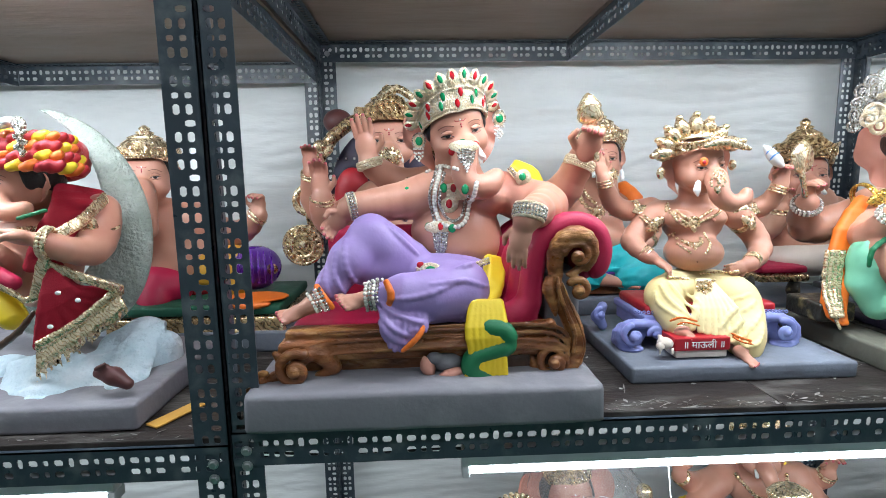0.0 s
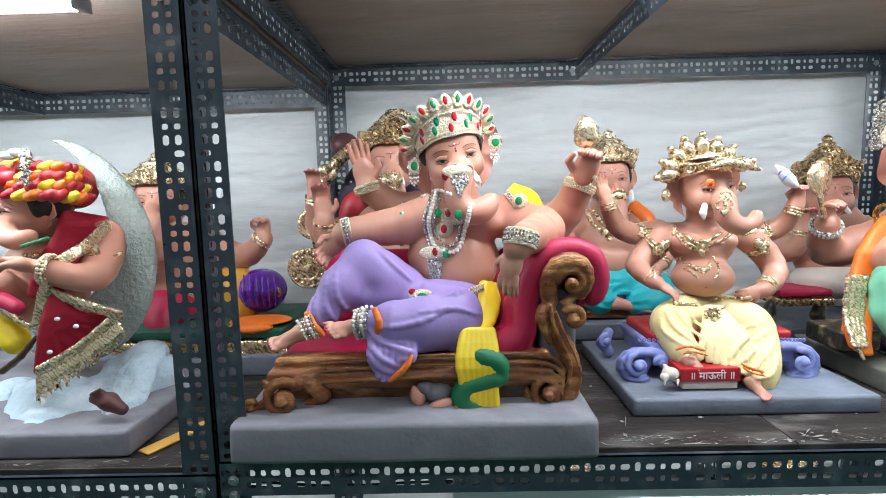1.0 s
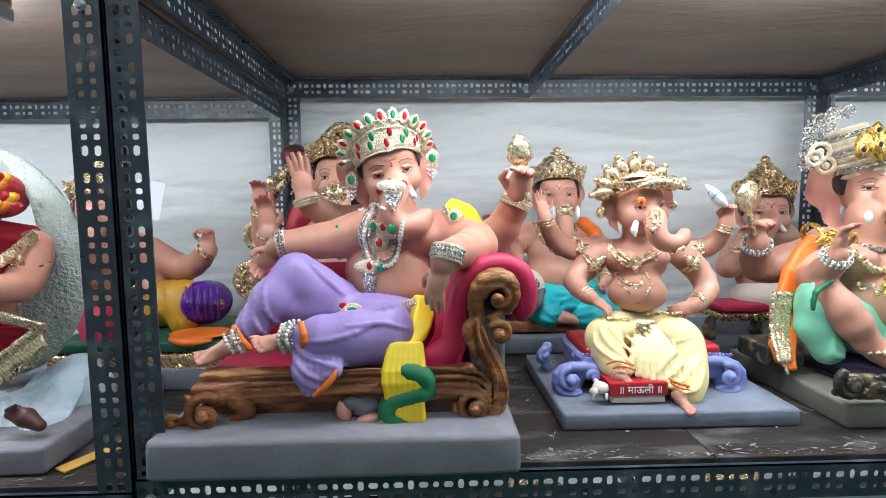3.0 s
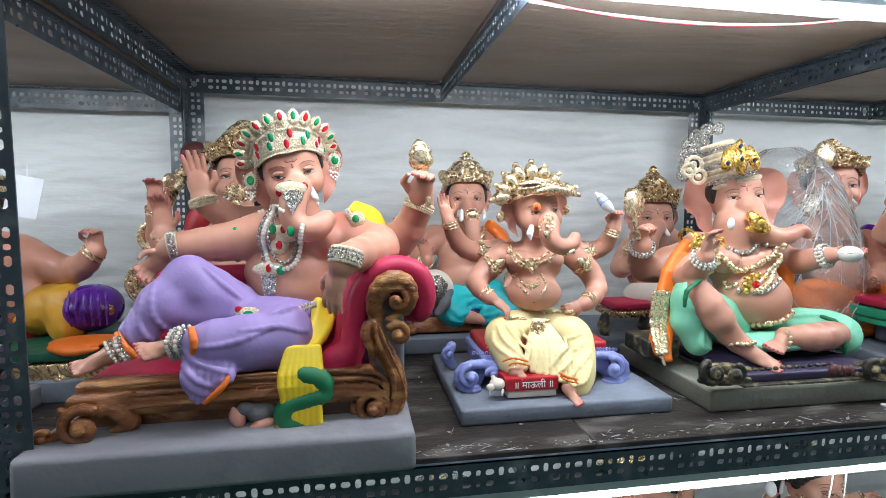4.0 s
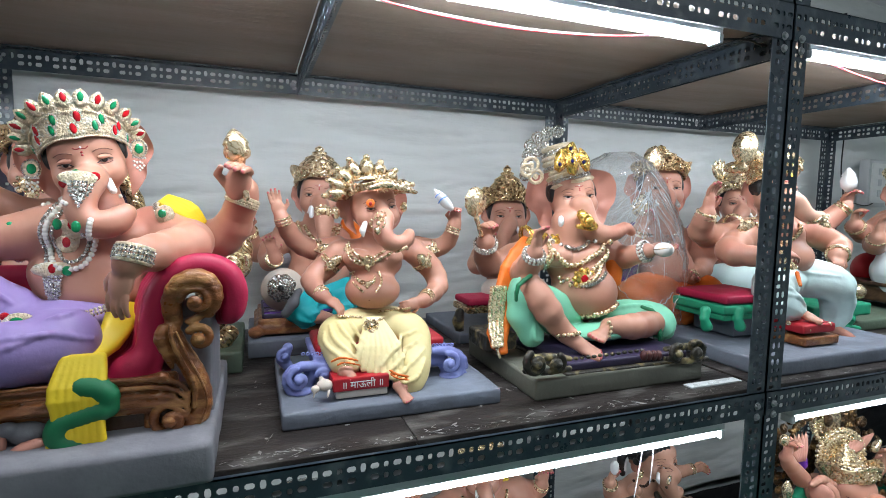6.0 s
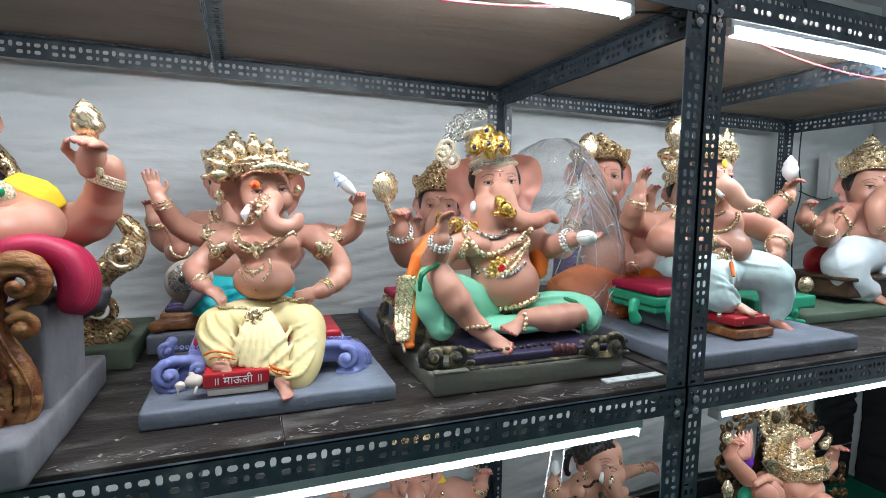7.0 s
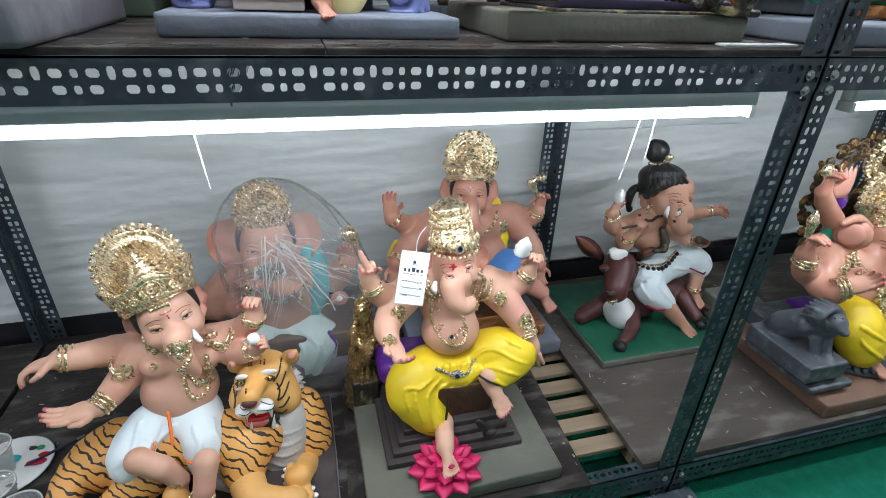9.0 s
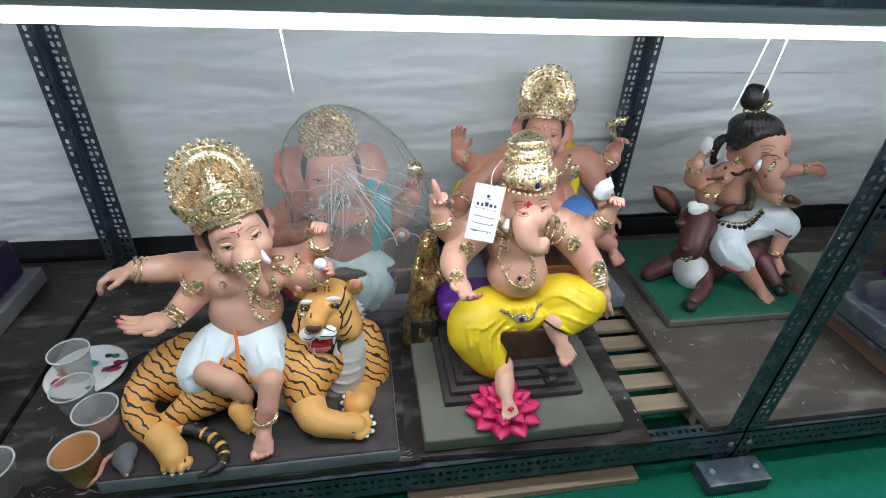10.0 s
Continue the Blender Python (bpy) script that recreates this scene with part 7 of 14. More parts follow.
I.fold(WHITECLOTH, [(-.014, -.05, .237), (-.051, -.09, .209), (-.023, -.09, .162)], 0.0058)
I.fold(WHITECLOTH, [(.028, -.05, .235), (.001, -.09, .206), (.057, -.09, .146)], 0.0058)
I.fold(WHITECLOTH, [(.088, -.04, .237), (.117, -.06, .259), (.176, -.06, .245)], 0.0058)
I.fold(WHITECLOTH, [(.097, -.04, .214), (.137, -.06, .213), (.181, -.06, .211)], 0.0058)
I.T(REDPAINT, [(.035, -.065, .243), (.054, -.07, .201)], [0.0035, 0.0035], 0.003)
I.T(REDPAINT, [(.151, -.065, .232), (.215, -.065, .201), (.24, -.05, .208)], [0.0035, 0.0035, 0.0036], 0.003)
I.bangle((.131, -.08, .053), (.4, -.2, -1), 0.0212, 0.003, GOLD, 2)
I.bangle((.208, -.05, .134), (-.2, -.1, -1), 0.0212, 0.003, GOLD, 2)
I.done()

I = Idol('lion_flanked_elephant_idol', (2.13, 1.02, .157), 'elephant-headed idol in yellow dhoti with bronze backdrop and grey lions', 0.0034)
I.slab(BROWNSLAB, (-.235, -.255, 0), (.3, .2, .048), 0.006)
I.Q(STONE, (-.227, -.1, .129), (.07, .11, .028), rd=0.004)
I.Q(STONE, (-.197, -.1, .075), (.078, .12, .01), rd=0.004)
I.Q(STONE, (.05, .02, .075), (.2, .14, .03), rd=0.006)
I.lathe(STONE, (.06, -.1, .048), [(.135, 0), (.138, .012), (.125, .016), (.128, .03), (.115, .034), (.118, .044), (.02, .046)], 40, (0, 0, 0), (1, .75, 1))
I.petal(STONE, (-.055, -.131, .082), (-.072, -.136, .062), 0.012, 0.004, (-.94, -.342, .5))
I.petal(STONE, (-.044, -.148, .082), (-.059, -.155, .062), 0.012, 0.004, (-.853, -.522, .5))
I.petal(STONE, (-.029, -.163, .082), (-.042, -.172, .062), 0.012, 0.004, (-.731, -.682, .5))
I.petal(STONE, (-.0108, -.175, .082), (-.021, -.185, .062), 0.012, 0.004, (-.581, -.814, .5))
I.petal(STONE, (.0104, -.184, .082), (.0031, -.196, .062), 0.012, 0.004, (-.407, -.914, .5))
I.petal(STONE, (.034, -.19, .082), (.03, -.203, .062), 0.012, 0.004, (-.216, -.976, .5))
I.petal(STONE, (.058, -.192, .082), (.058, -.205, .062), 0.012, 0.004, (-.0175, -1, .5))
I.petal(STONE, (.082, -.19, .082), (.086, -.203, .062), 0.012, 0.004, (.182, -.983, .5))
I.petal(STONE, (.106, -.185, .082), (.112, -.197, .062), 0.012, 0.004, (.375, -.927, .5))
I.petal(STONE, (.127, -.177, .082), (.137, -.188, .062), 0.012, 0.004, (.552, -.834, .5))
I.petal(STONE, (.146, -.165, .082), (.159, -.174, .062), 0.012, 0.004, (.707, -.707, .5))
I.petal(STONE, (.162, -.151, .082), (.177, -.158, .062), 0.012, 0.004, (.834, -.552, .5))
I.petal(STONE, (.173, -.134, .082), (.19, -.139, .062), 0.012, 0.004, (.927, -.375, .5))
I.T(STONE, [(-.239, -.05, .186), (-.224, -.1, .227)], [0.0414, 0.0428], 0.02)
I.B(STONE, (-.227, -.03, .158), (.04, .04, .038), k=0.02)
I.B(STONE, (-.201, -.13, .247), (.045, .045, .05), k=0.015)
I.B(STONE, (-.216, -.165, .268), (.028, .03, .03), k=0.01)
I.T(STONE, [(-.221, -.185, .263), (-.215, -.195, .258)], [0.0162, 0.012], 0.008)
I.T(STONE, [(-.226, -.14, .201), (-.224, -.16, .145), (-.237, -.175, .149)], [0.0171, 0.0133, 0.0115], 0.008)
I.T(STONE, [(-.196, -.15, .201), (-.201, -.17, .158), (-.204, -.18, .155)], [0.0152, 0.0123, 0.0106], 0.008)
I.T(STONE, [(-.237, -.06, .148), (-.251, -.09, .144), (-.242, -.1, .138)], [0.0224, 0.0117, 0.0089], 0.008)
for q in range(24):
    t = radians(15 * q)
    d = np.array((math.cos(t) - .5 * math.sin(t), 0, math.sin(t)))
    for k in (0, 1):
        w = 1 + .2 * math.sin(q * 3 + k)
        c = np.array((-.213 + .012 * k, -.152 + .02 * k, .27 - .012 * k)) + d * (.036 + .012 * k)
        I.C(STONE, c, c + d * .018 * w + np.array((.012, .03, -.014)), .0092, .004, k=.003)
I.ell(BLACK, (-.282, -.197, .319), (.0032, .003, .0024), (0, 0, 0))
I.ell(BLACK, (-.25, -.195, .311), (.0032, .003, .0024), (0, 0, 0))
I.T(STONE, [(.365, 0, .107), (.402, -.03, .13), (.397, -.06, .125)], [0.0456, 0.0385, 0.0242], 0.015)
I.B(DKGOLD, (.236, .14, .396), (.165, .03, .235), k=0.01)
I.spiral(DKGOLD, (.523, .105, .173), 0.0238, 1.2, 197.878, 0.0079, -1, 0.006, n=10)
I.spiral(DKGOLD, (.453, .1, .214), 0.0178, 1.1, 156.716, 0.0069, 1, 0.006, n=9)
I.spiral(DKGOLD, (.537, .105, .215), 0.0238, 1.2, 73.674, 0.0079, 1, 0.006, n=10)
I.spiral(DKGOLD, (.463, .1, .253), 0.0178, 1.1, 222.938, 0.0069, -1, 0.006, n=9)
I.spiral(DKGOLD, (.532, .105, .269), 0.0238, 1.2, 223.608, 0.0079, -1, 0.006, n=10)
I.spiral(DKGOLD, (.463, .1, .297), 0.0178, 1.1, 190.491, 0.0069, 1, 0.006, n=9)
I.spiral(DKGOLD, (.514, .105, .326), 0.0238, 1.2, 66.398, 0.0079, 1, 0.006, n=10)
I.spiral(DKGOLD, (.452, .1, .344), 0.0178, 1.1, 282.721, 0.0069, -1, 0.006, n=9)
I.spiral(DKGOLD, (.508, .105, .382), 0.0238, 1.2, 304.762, 0.0079, -1, 0.006, n=10)
I.spiral(DKGOLD, (.431, .1, .394), 0.0178, 1.1, 28.672, 0.0069, 1, 0.006, n=9)
I.spiral(DKGOLD, (.463, .105, .441), 0.0238, 1.2, 154.124, 0.0079, 1, 0.006, n=10)
I.spiral(DKGOLD, (.402, .1, .442), 0.0178, 1.1, 34.751, 0.0069, -1, 0.006, n=9)
I.spiral(DKGOLD, (.408, .105, .5), 0.0238, 1.2, 81.364, 0.0079, -1, 0.006, n=10)
I.spiral(DKGOLD, (.365, .1, .489), 0.0178, 1.1, 38.5, 0.0069, 1, 0.006, n=9)
I.spiral(DKGOLD, (.362, .105, .548), 0.0238, 1.2, 168.403, 0.0079, 1, 0.006, n=10)
I.spiral(DKGOLD, (.324, .1, .532), 0.0178, 1.1, 72.628, 0.0069, -1, 0.006, n=9)
I.spiral(DKGOLD, (.314, .105, .594), 0.0238, 1.2, 181.885, 0.0079, -1, 0.006, n=10)
I.spiral(DKGOLD, (.278, .1, .57), 0.0178, 1.1, 139.281, 0.0069, 1, 0.006, n=9)
I.spiral(DKGOLD, (.257, .105, .632), 0.0238, 1.2, 58.427, 0.0079, 1, 0.006, n=10)
I.spiral(DKGOLD, (.231, .1, .602), 0.0178, 1.1, 252.271, 0.0069, -1, 0.006, n=9)
I.spiral(DKGOLD, (.2, .105, .661), 0.0238, 1.2, 320.227, 0.0079, -1, 0.006, n=10)
I.spiral(DKGOLD, (.183, .1, .627), 0.0178, 1.1, 122.981, 0.0069, 1, 0.006, n=9)
I.spiral(DKGOLD, (.14, .105, .681), 0.0238, 1.2, 157.229, 0.0079, 1, 0.006, n=10)
I.spiral(DKGOLD, (.135, .1, .646), 0.0178, 1.1, 279.561, 0.0069, -1, 0.006, n=9)
I.spiral(DKGOLD, (.082, .105, .702), 0.0238, 1.2, 195.915, 0.0079, -1, 0.006, n=10)
I.spiral(DKGOLD, (.09, .1, .657), 0.0178, 1.1, 29.554, 0.0069, 1, 0.006, n=9)
I.spiral(DKGOLD, (.032, .105, .705), 0.0238, 1.2, 146.259, 0.0079, 1, 0.006, n=10)
I.spiral(DKGOLD, (.047, .1, .661), 0.0178, 1.1, 9.793, 0.0069, -1, 0.006, n=9)
I.spiral(DKGOLD, (-.007, .105, .688), 0.0238, 1.2, 357.787, 0.0079, -1, 0.006, n=10)
I.spiral(DKGOLD, (.009, .1, .657), 0.0178, 1.1, 349.409, 0.0069, 1, 0.006, n=9)
I.spiral(DKGOLD, (-.053, .105, .684), 0.0238, 1.2, 275.386, 0.0079, 1, 0.006, n=10)
I.spiral(DKGOLD, (-.023, .1, .647), 0.0178, 1.1, 60.921, 0.0069, -1, 0.006, n=9)
I.spiral(DKGOLD, (-.08, .105, .662), 0.0238, 1.2, 128.385, 0.0079, -1, 0.006, n=10)
I.spiral(DKGOLD, (-.051, .1, .629), 0.0178, 1.1, 16.444, 0.0069, 1, 0.006, n=9)
I.spiral(DKGOLD, (-.114, .105, .635), 0.0238, 1.2, 181.44, 0.0079, 1, 0.006, n=10)
I.spiral(DKGOLD, (-.071, .1, .606), 0.0178, 1.1, 116.475, 0.0069, -1, 0.006, n=9)
I.spiral(DKGOLD, (-.12, .105, .6), 0.0238, 1.2, 299.526, 0.0079, -1, 0.006, n=10)
I.spiral(DKGOLD, (-.085, .1, .577), 0.0178, 1.1, 265.229, 0.0069, 1, 0.006, n=9)
I.spiral(DKGOLD, (-.129, .105, .558), 0.0238, 1.2, 287.066, 0.0079, 1, 0.006, n=10)
I.spiral(DKGOLD, (-.091, .1, .543), 0.0178, 1.1, 96.98, 0.0069, -1, 0.006, n=9)
I.spiral(DKGOLD, (-.132, .105, .515), 0.0238, 1.2, 238.393, 0.0079, -1, 0.006, n=10)
I.spiral(DKGOLD, (-.089, .1, .504), 0.0178, 1.1, 139.508, 0.0069, 1, 0.006, n=9)
I.spiral(DKGOLD, (-.12, .105, .467), 0.0238, 1.2, 126.314, 0.0079, 1, 0.006, n=10)
I.spiral(DKGOLD, (-.08, .1, .463), 0.0178, 1.1, 198.352, 0.0069, -1, 0.006, n=9)
I.spiral(DKGOLD, (-.111, .105, .418), 0.0238, 1.2, 112.773, 0.0079, -1, 0.006, n=10)
I.spiral(DKGOLD, (-.062, .1, .419), 0.0178, 1.1, 15.047, 0.0069, 1, 0.006, n=9)
I.spiral(DKGOLD, (-.076, .105, .361), 0.0238, 1.2, 77.269, 0.0079, 1, 0.006, n=10)
I.spiral(DKGOLD, (-.037, .1, .373), 0.0178, 1.1, 150.031, 0.0069, -1, 0.006, n=9)
I.spiral(DKGOLD, (-.035, .105, .307), 0.0238, 1.2, 61.372, 0.0079, -1, 0.006, n=10)
I.spiral(DKGOLD, (-.004, .1, .328), 0.0178, 1.1, 317.395, 0.0069, 1, 0.006, n=9)
I.spiral(DKGOLD, (.008, .105, .261), 0.0238, 1.2, 312.81, 0.0079, 1, 0.006, n=10)
I.spiral(DKGOLD, (.035, .1, .285), 0.0178, 1.1, 269.56, 0.0069, -1, 0.006, n=9)
I.B(DKGOLD, (.414, .02, .26), (.046, .04, .049), k=0.01)
I.spiral(DKGOLD, (.27, -.02, .339), 0.0129, 1.1, 287.491, 0.0059, 1, 0.005, n=9)
I.spiral(DKGOLD, (.315, -.02, .332), 0.0129, 1.1, 195.604, 0.0059, 1, 0.005, n=9)
I.spiral(DKGOLD, (.36, -.02, .324), 0.0129, 1.1, 79.502, 0.0059, 1, 0.005, n=9)
I.spiral(DKGOLD, (.289, -.02, .299), 0.0129, 1.1, 330.645, 0.0059, 1, 0.005, n=9)
I.spiral(DKGOLD, (.335, -.02, .292), 0.0129, 1.1, 213.15, 0.0059, 1, 0.005, n=9)
I.spiral(DKGOLD, (.381, -.02, .284), 0.0129, 1.1, 124.646, 0.0059, 1, 0.005, n=9)
I.spiral(DKGOLD, (.309, -.02, .259), 0.0129, 1.1, 94.96, 0.0059, 1, 0.005, n=9)
I.spiral(DKGOLD, (.355, -.02, .251), 0.0129, 1.1, 329.01, 0.0059, 1, 0.005, n=9)
I.spiral(DKGOLD, (.402, -.02, .242), 0.0129, 1.1, 151.105, 0.0059, 1, 0.005, n=9)
I.B(SKIN, (.063, -.03, .254), (.0885, .0885, .077), k=0.03)
I.B(SKIN, (.053, 0, .321), (.1, .0846, .0692), k=0.03)
I.T(SKIN, [(-.068, .02, .364), (.231, .02, .288)], [.0451, .0445], 0.02)
L = I.head((.118, .02, .397), .091, trunk=[(.07, -.1, .441), (.055, -.12, .397), (.034, -.12, .353)], tr=(.40, .34, .27, .2), yaw=-14, pitch=-6, roll=0, ear=.85, earyaw=52, tilak=False, hair=True, open_eyes=.3, low=0, tusk=(1, 0))
I.crown(lambda x, y, z: L(.84 * x, .84 * y, .84 * z + .08), 0.0764, 'halo', GOLD, .9)
I.ell(SKIN, (-.04, .005, .442), (.0498, .0148, .0498), (0, 0, -58))
I.ell(PINKSKIN, (-.061, -.006, .448), (.0365, .0109, .0365), (0, 0, -58))
I.T(SKIN, [(-.105, 0, .486), (-.055, 0, .498), (.023, .01, .458)], [.009, .0127, .0112], 0.004, 8)
I.lathe(GOLD, (.097, .1, .635), [(.004, -.004), (.03, -.006), (.034, .006), (.05, .008), (.054, -.002), (.062, -.004), (.06, .01), (.004, .012)], 40, (90, 0, -10), (1, 1, 1))
c = np.array((.097, .1, .635))
for q in range(26):
    t = 2 * math.pi * q / 26
    d = np.array((math.cos(t), .1 * math.cos(t), math.sin(t)))
    I.petal(GOLD, c + d * .054, c + d * .078, .0085, .007, (0, -1, 0))
    I.ell(GOLD, c + d * .045 + np.array((0, -.01, 0)), .0048, nu=6, nv=4)
I.B(DKGOLD, c + np.array((0, -.012, .004)), (.02, .012, .022), k=.004)
I.petal(PINKSKIN, (-.127, .03, .555), (-.169, .05, .635), .0161, 0.004, (0, -1, .1))
I.petal(PINKSKIN, (.119, .03, .549), (.173, .05, .566), .017, 0.004, (0, -1, .1))
I.petal(PINKSKIN, (-.122, .03, .555), (-.15, .05, .637), .0162, 0.004, (0, -1, .1))
I.petal(PINKSKIN, (.127, .03, .548), (.197, .05, .569), .017, 0.004, (0, -1, .1))
I.petal(PINKSKIN, (-.117, .03, .554), (-.131, .05, .638), .0162, 0.004, (0, -1, .1))
I.petal(PINKSKIN, (.136, .03, .547), (.221, .05, .572), .017, 0.004, (0, -1, .1))
I.petal(PINKSKIN, (-.112, .03, .553), (-.112, .05, .64), .0162, 0.004, (0, -1, .1))
I.petal(PINKSKIN, (.144, .03, .546), (.245, .05, .576), .0171, 0.004, (0, -1, .1))
I.petal(PINKSKIN, (-.107, .03, .553), (-.093, .05, .642), .0162, 0.004, (0, -1, .1))
I.petal(PINKSKIN, (.153, .03, .545), (.269, .05, .579), .0171, 0.004, (0, -1, .1))
I.petal(PINKSKIN, (-.102, .03, .552), (-.074, .05, .643), .0162, 0.004, (0, -1, .1))
I.petal(PINKSKIN, (.162, .03, .544), (.294, .05, .582), .0171, 0.004, (0, -1, .1))
I.T(SKIN, [(-.07, .02, .354), (-.143, 0, .325), (-.208, -.02, .359), (-.246, -.03, .421)], [.0452, .0388, .0322, .0244], 0.012, 8)
I.hand((-.247, -.03, .417), (-.05, -.15, 1), (.3, -1, 0), .0628, 0.7, 1)
I.bangle((-.231, -.028, .394), (0, -.2, 1), .0299, .0042, GOLD, 3)
I.T(GOLD, [(-.292, -.05, .487), (-.293, -.05, .533), (-.295, -.05, .56)], [.0067, .015, .0049], 0.004, 7)
I.T(SKIN, [(-.1, 0, .349), (-.156, -.04, .319), (-.162, -.09, .314), (-.158, -.11, .345)], [.0464, .0397, .0316, .0242], 0.012, 8)
I.hand((-.163, -.11, .344), (.8, -.3, .35), (0, -.5, .7), .0656, 0.35, -1)
I.bangle((-.168, -.108, .34), (.9, -.3, .3), .0294, .0045, GOLD, 3)
I.T(SKIN, [(.207, 0, .292), (.245, -.04, .268), (.274, -.07, .25)], [.0478, .0375, .0275], 0.012, 7)
I.hand((.27, -.07, .253), (1, -.3, -.15), (0, -.3, 1), .0863, 0.08, -1)
I.bangle((.26, -.068, .256), (.9, -.4, -.2), .0294, .0051, GOLD, 3)
I.T(SKIN, [(-.065, .06, .47), (-.139, .05, .535), (-.176, .04, .573)], [.0301, .0254, .0213], 0.008)
I.hand((-.175, .04, .569), (0, -.1, 1), (.2, -1, 0), .0569, 0.5, 1)
I.ell(GOLD, (-.205, .03, .64), (.019, .0121, .0208))
I.T(SKIN, [(.313, .06, .414), (.345, .05, .447)], [.0265, .0223], 0.008)
I.hand((.342, .05, .445), (.1, -.1, 1), (-.2, -1, 0), .065, 0.4, -1)
I.T(GOLD, [(.28, .04, .531), (.305, .04, .553)], [.0157, .0098], 0.004)
I.T(PURPLE, [(-.065, .08, .523), (-.067, .08, .554)], [.0338, .0261], 0.01)
I.T(GREENPAINT, [(-.047, .07, .389), (-.01, .07, .416)], [.027, .027], 0.01)
for q in ([(-.021, 0, .398), (-.017, -.02, .354), (.012, -.05, .323)],
          [(-.034, 0, .389), (-.026, -.02, .335), (.015, -.05, .301)],
          [(-.049, 0, .388), (-.057, -.02, .351)],
          [(-.063, 0, .384), (-.072, -.02, .344)]):
    I.drape(GOLD, q, .0063, gap=1.3)
I.gem(GOLD, (-.098, -.02, .353), (.0257, 0.006, .0257), lift=0.002)
I.boss(GOLD, I.front([(-.098, -.02, .353)], (SKIN,), .006)[0], .018)
I.gem(GOLD, (.031, -.08, .289), (.0333, 0.006, .0333), lift=0.002)
I.boss(GOLD, I.front([(.031, -.08, .289)], (SKIN,), .006)[0], .0233)
I.gem(GOLD, (.039, -.08, .244), (.028, 0.006, .028), lift=0.002)
I.boss(GOLD, I.front([(.039, -.08, .244)], (SKIN,), .006)[0], .0196)
I.T(YELLOW, [(.039, -.02, .19), (-.028, -.1, .19), (-.022, -.14, .139), (.004, -.14, .094)], [.078, .0702, .0585, .0371], 0.018, 8)
I.T(YELLOW, [(.217, -.02, .139), (.225, -.09, .135), (.244, -.12, .092), (.227, -.13, .028)], [.0814, .0749, .0669, .0514], 0.018, 8)
I.B(YELLOW, (.111, -.03, .157), (.1029, .0871, .0554), k=0.02)
for q in ([(.074, -.08, .186), (.144, -.1, .144), (.283, -.1, .121)],
          [(.092, -.08, .153), (.162, -.1, .099), (.319, -.1, .072)],
          [(.114, -.08, .115), (.181, -.1, .052), (.325, -.1, .022)],
          [(.136, -.08, .08), (.195, -.1, .014), (.311, -.1, -.016)],
          [(-.069, -.08, .218), (-.069, -.12, .217), (.011, -.12, .172)],
          [(-.079, -.08, .188), (-.065, -.12, .168), (.013, -.12, .116)]):
    I.fold(YELLOW, q, .0065, h=0.1)
I.T(SKIN, [(.018, -.14, .099), (.027, -.15, .082)], [.0242, .0205], 0.01)
I.foot((.01, -.15, .1), (.35, -1, -.25), (0, -.2, 1), .0665)
I.T(SKIN, [(.218, -.13, .035), (.239, -.135, -.02)], [.0315, .0239], 0.01)
I.foot((.228, -.135, -.007), (.4, -1, -.25), (0, -.2, 1), .0834)
I.bangle((.229, -.13, .008), (0, -.1, 1), .0337, .004, DKGREEN, 2)
I.B(PURPLE, (.027, -.12, .069), (.079, .05, .0178), k=0.008)
I.T(DKGREEN, [(.118, -.145, .046), (.179, -.155, .02), (.254, -.14, .002)], [0.0051, 0.005, 0.0051], 0.004)
I.T(STONE, [(.299, -.14, -.061), (.362, -.14, -.065)], [0.0119, 0.0085], 0.008)
I.T(REDPAINT, [(.289, .02, .185), (.322, .02, .129)], [0.0162, 0.0162], 0.008)
I.Q(OLIVESLAB, (-.15, .22, .06), (.08, .06, .05), rd=0.01)
I.Q(PURPLE, (-.034, .05, .158), (.04, .04, .01), rd=0.006)
I.done()

I = Idol('reclining_elephant_idol', (0, .95, 1.141), 'large elephant-headed idol in lilac dhoti on a red carved couch', 0.0024)
I.slab(GREYSLAB, (-.272, -.236, 0), (.272, .17, .062), 0.009)
I.Q(WOOD, (-.004, -.14, .122), (.222, .02, .014), rd=0.008)
I.Q(WOOD, (-.008, -.145, .108), (.228, .024, .01), rd=0.008)
I.Q(WOOD, (-.009, -.14, .091), (.215, .018, .008), rd=0.006)
I.Q(WOOD, (-.017, -.02, .068), (.2, .12, .02), rd=0.01)
I.C(WOOD, (-.16, -.165, .109), (-.141, -.166, .122), 0.0035, 0.0025, k=0.003)
I.C(WOOD, (-.125, -.165, .109), (-.107, -.166, .121), 0.0035, 0.0025, k=0.003)
I.C(WOOD, (-.091, -.165, .108), (-.072, -.166, .121), 0.0035, 0.0025, k=0.003)
I.C(WOOD, (-.056, -.165, .108), (-.038, -.166, .121), 0.0035, 0.0025, k=0.003)
I.C(WOOD, (-.022, -.165, .108), (-.004, -.166, .12), 0.0035, 0.0025, k=0.003)
I.C(WOOD, (.012, -.165, .107), (.03, -.166, .12), 0.0035, 0.0025, k=0.003)
I.C(WOOD, (.046, -.165, .107), (.064, -.166, .12), 0.0035, 0.0025, k=0.003)
I.C(WOOD, (.081, -.165, .107), (.098, -.166, .12), 0.0035, 0.0025, k=0.003)
I.C(WOOD, (.115, -.165, .107), (.132, -.166, .119), 0.0035, 0.0025, k=0.003)
I.C(WOOD, (.149, -.165, .106), (.166, -.166, .119), 0.0035, 0.0025, k=0.003)
I.C(WOOD, (.183, -.165, .106), (.2, -.166, .119), 0.0035, 0.0025, k=0.003)
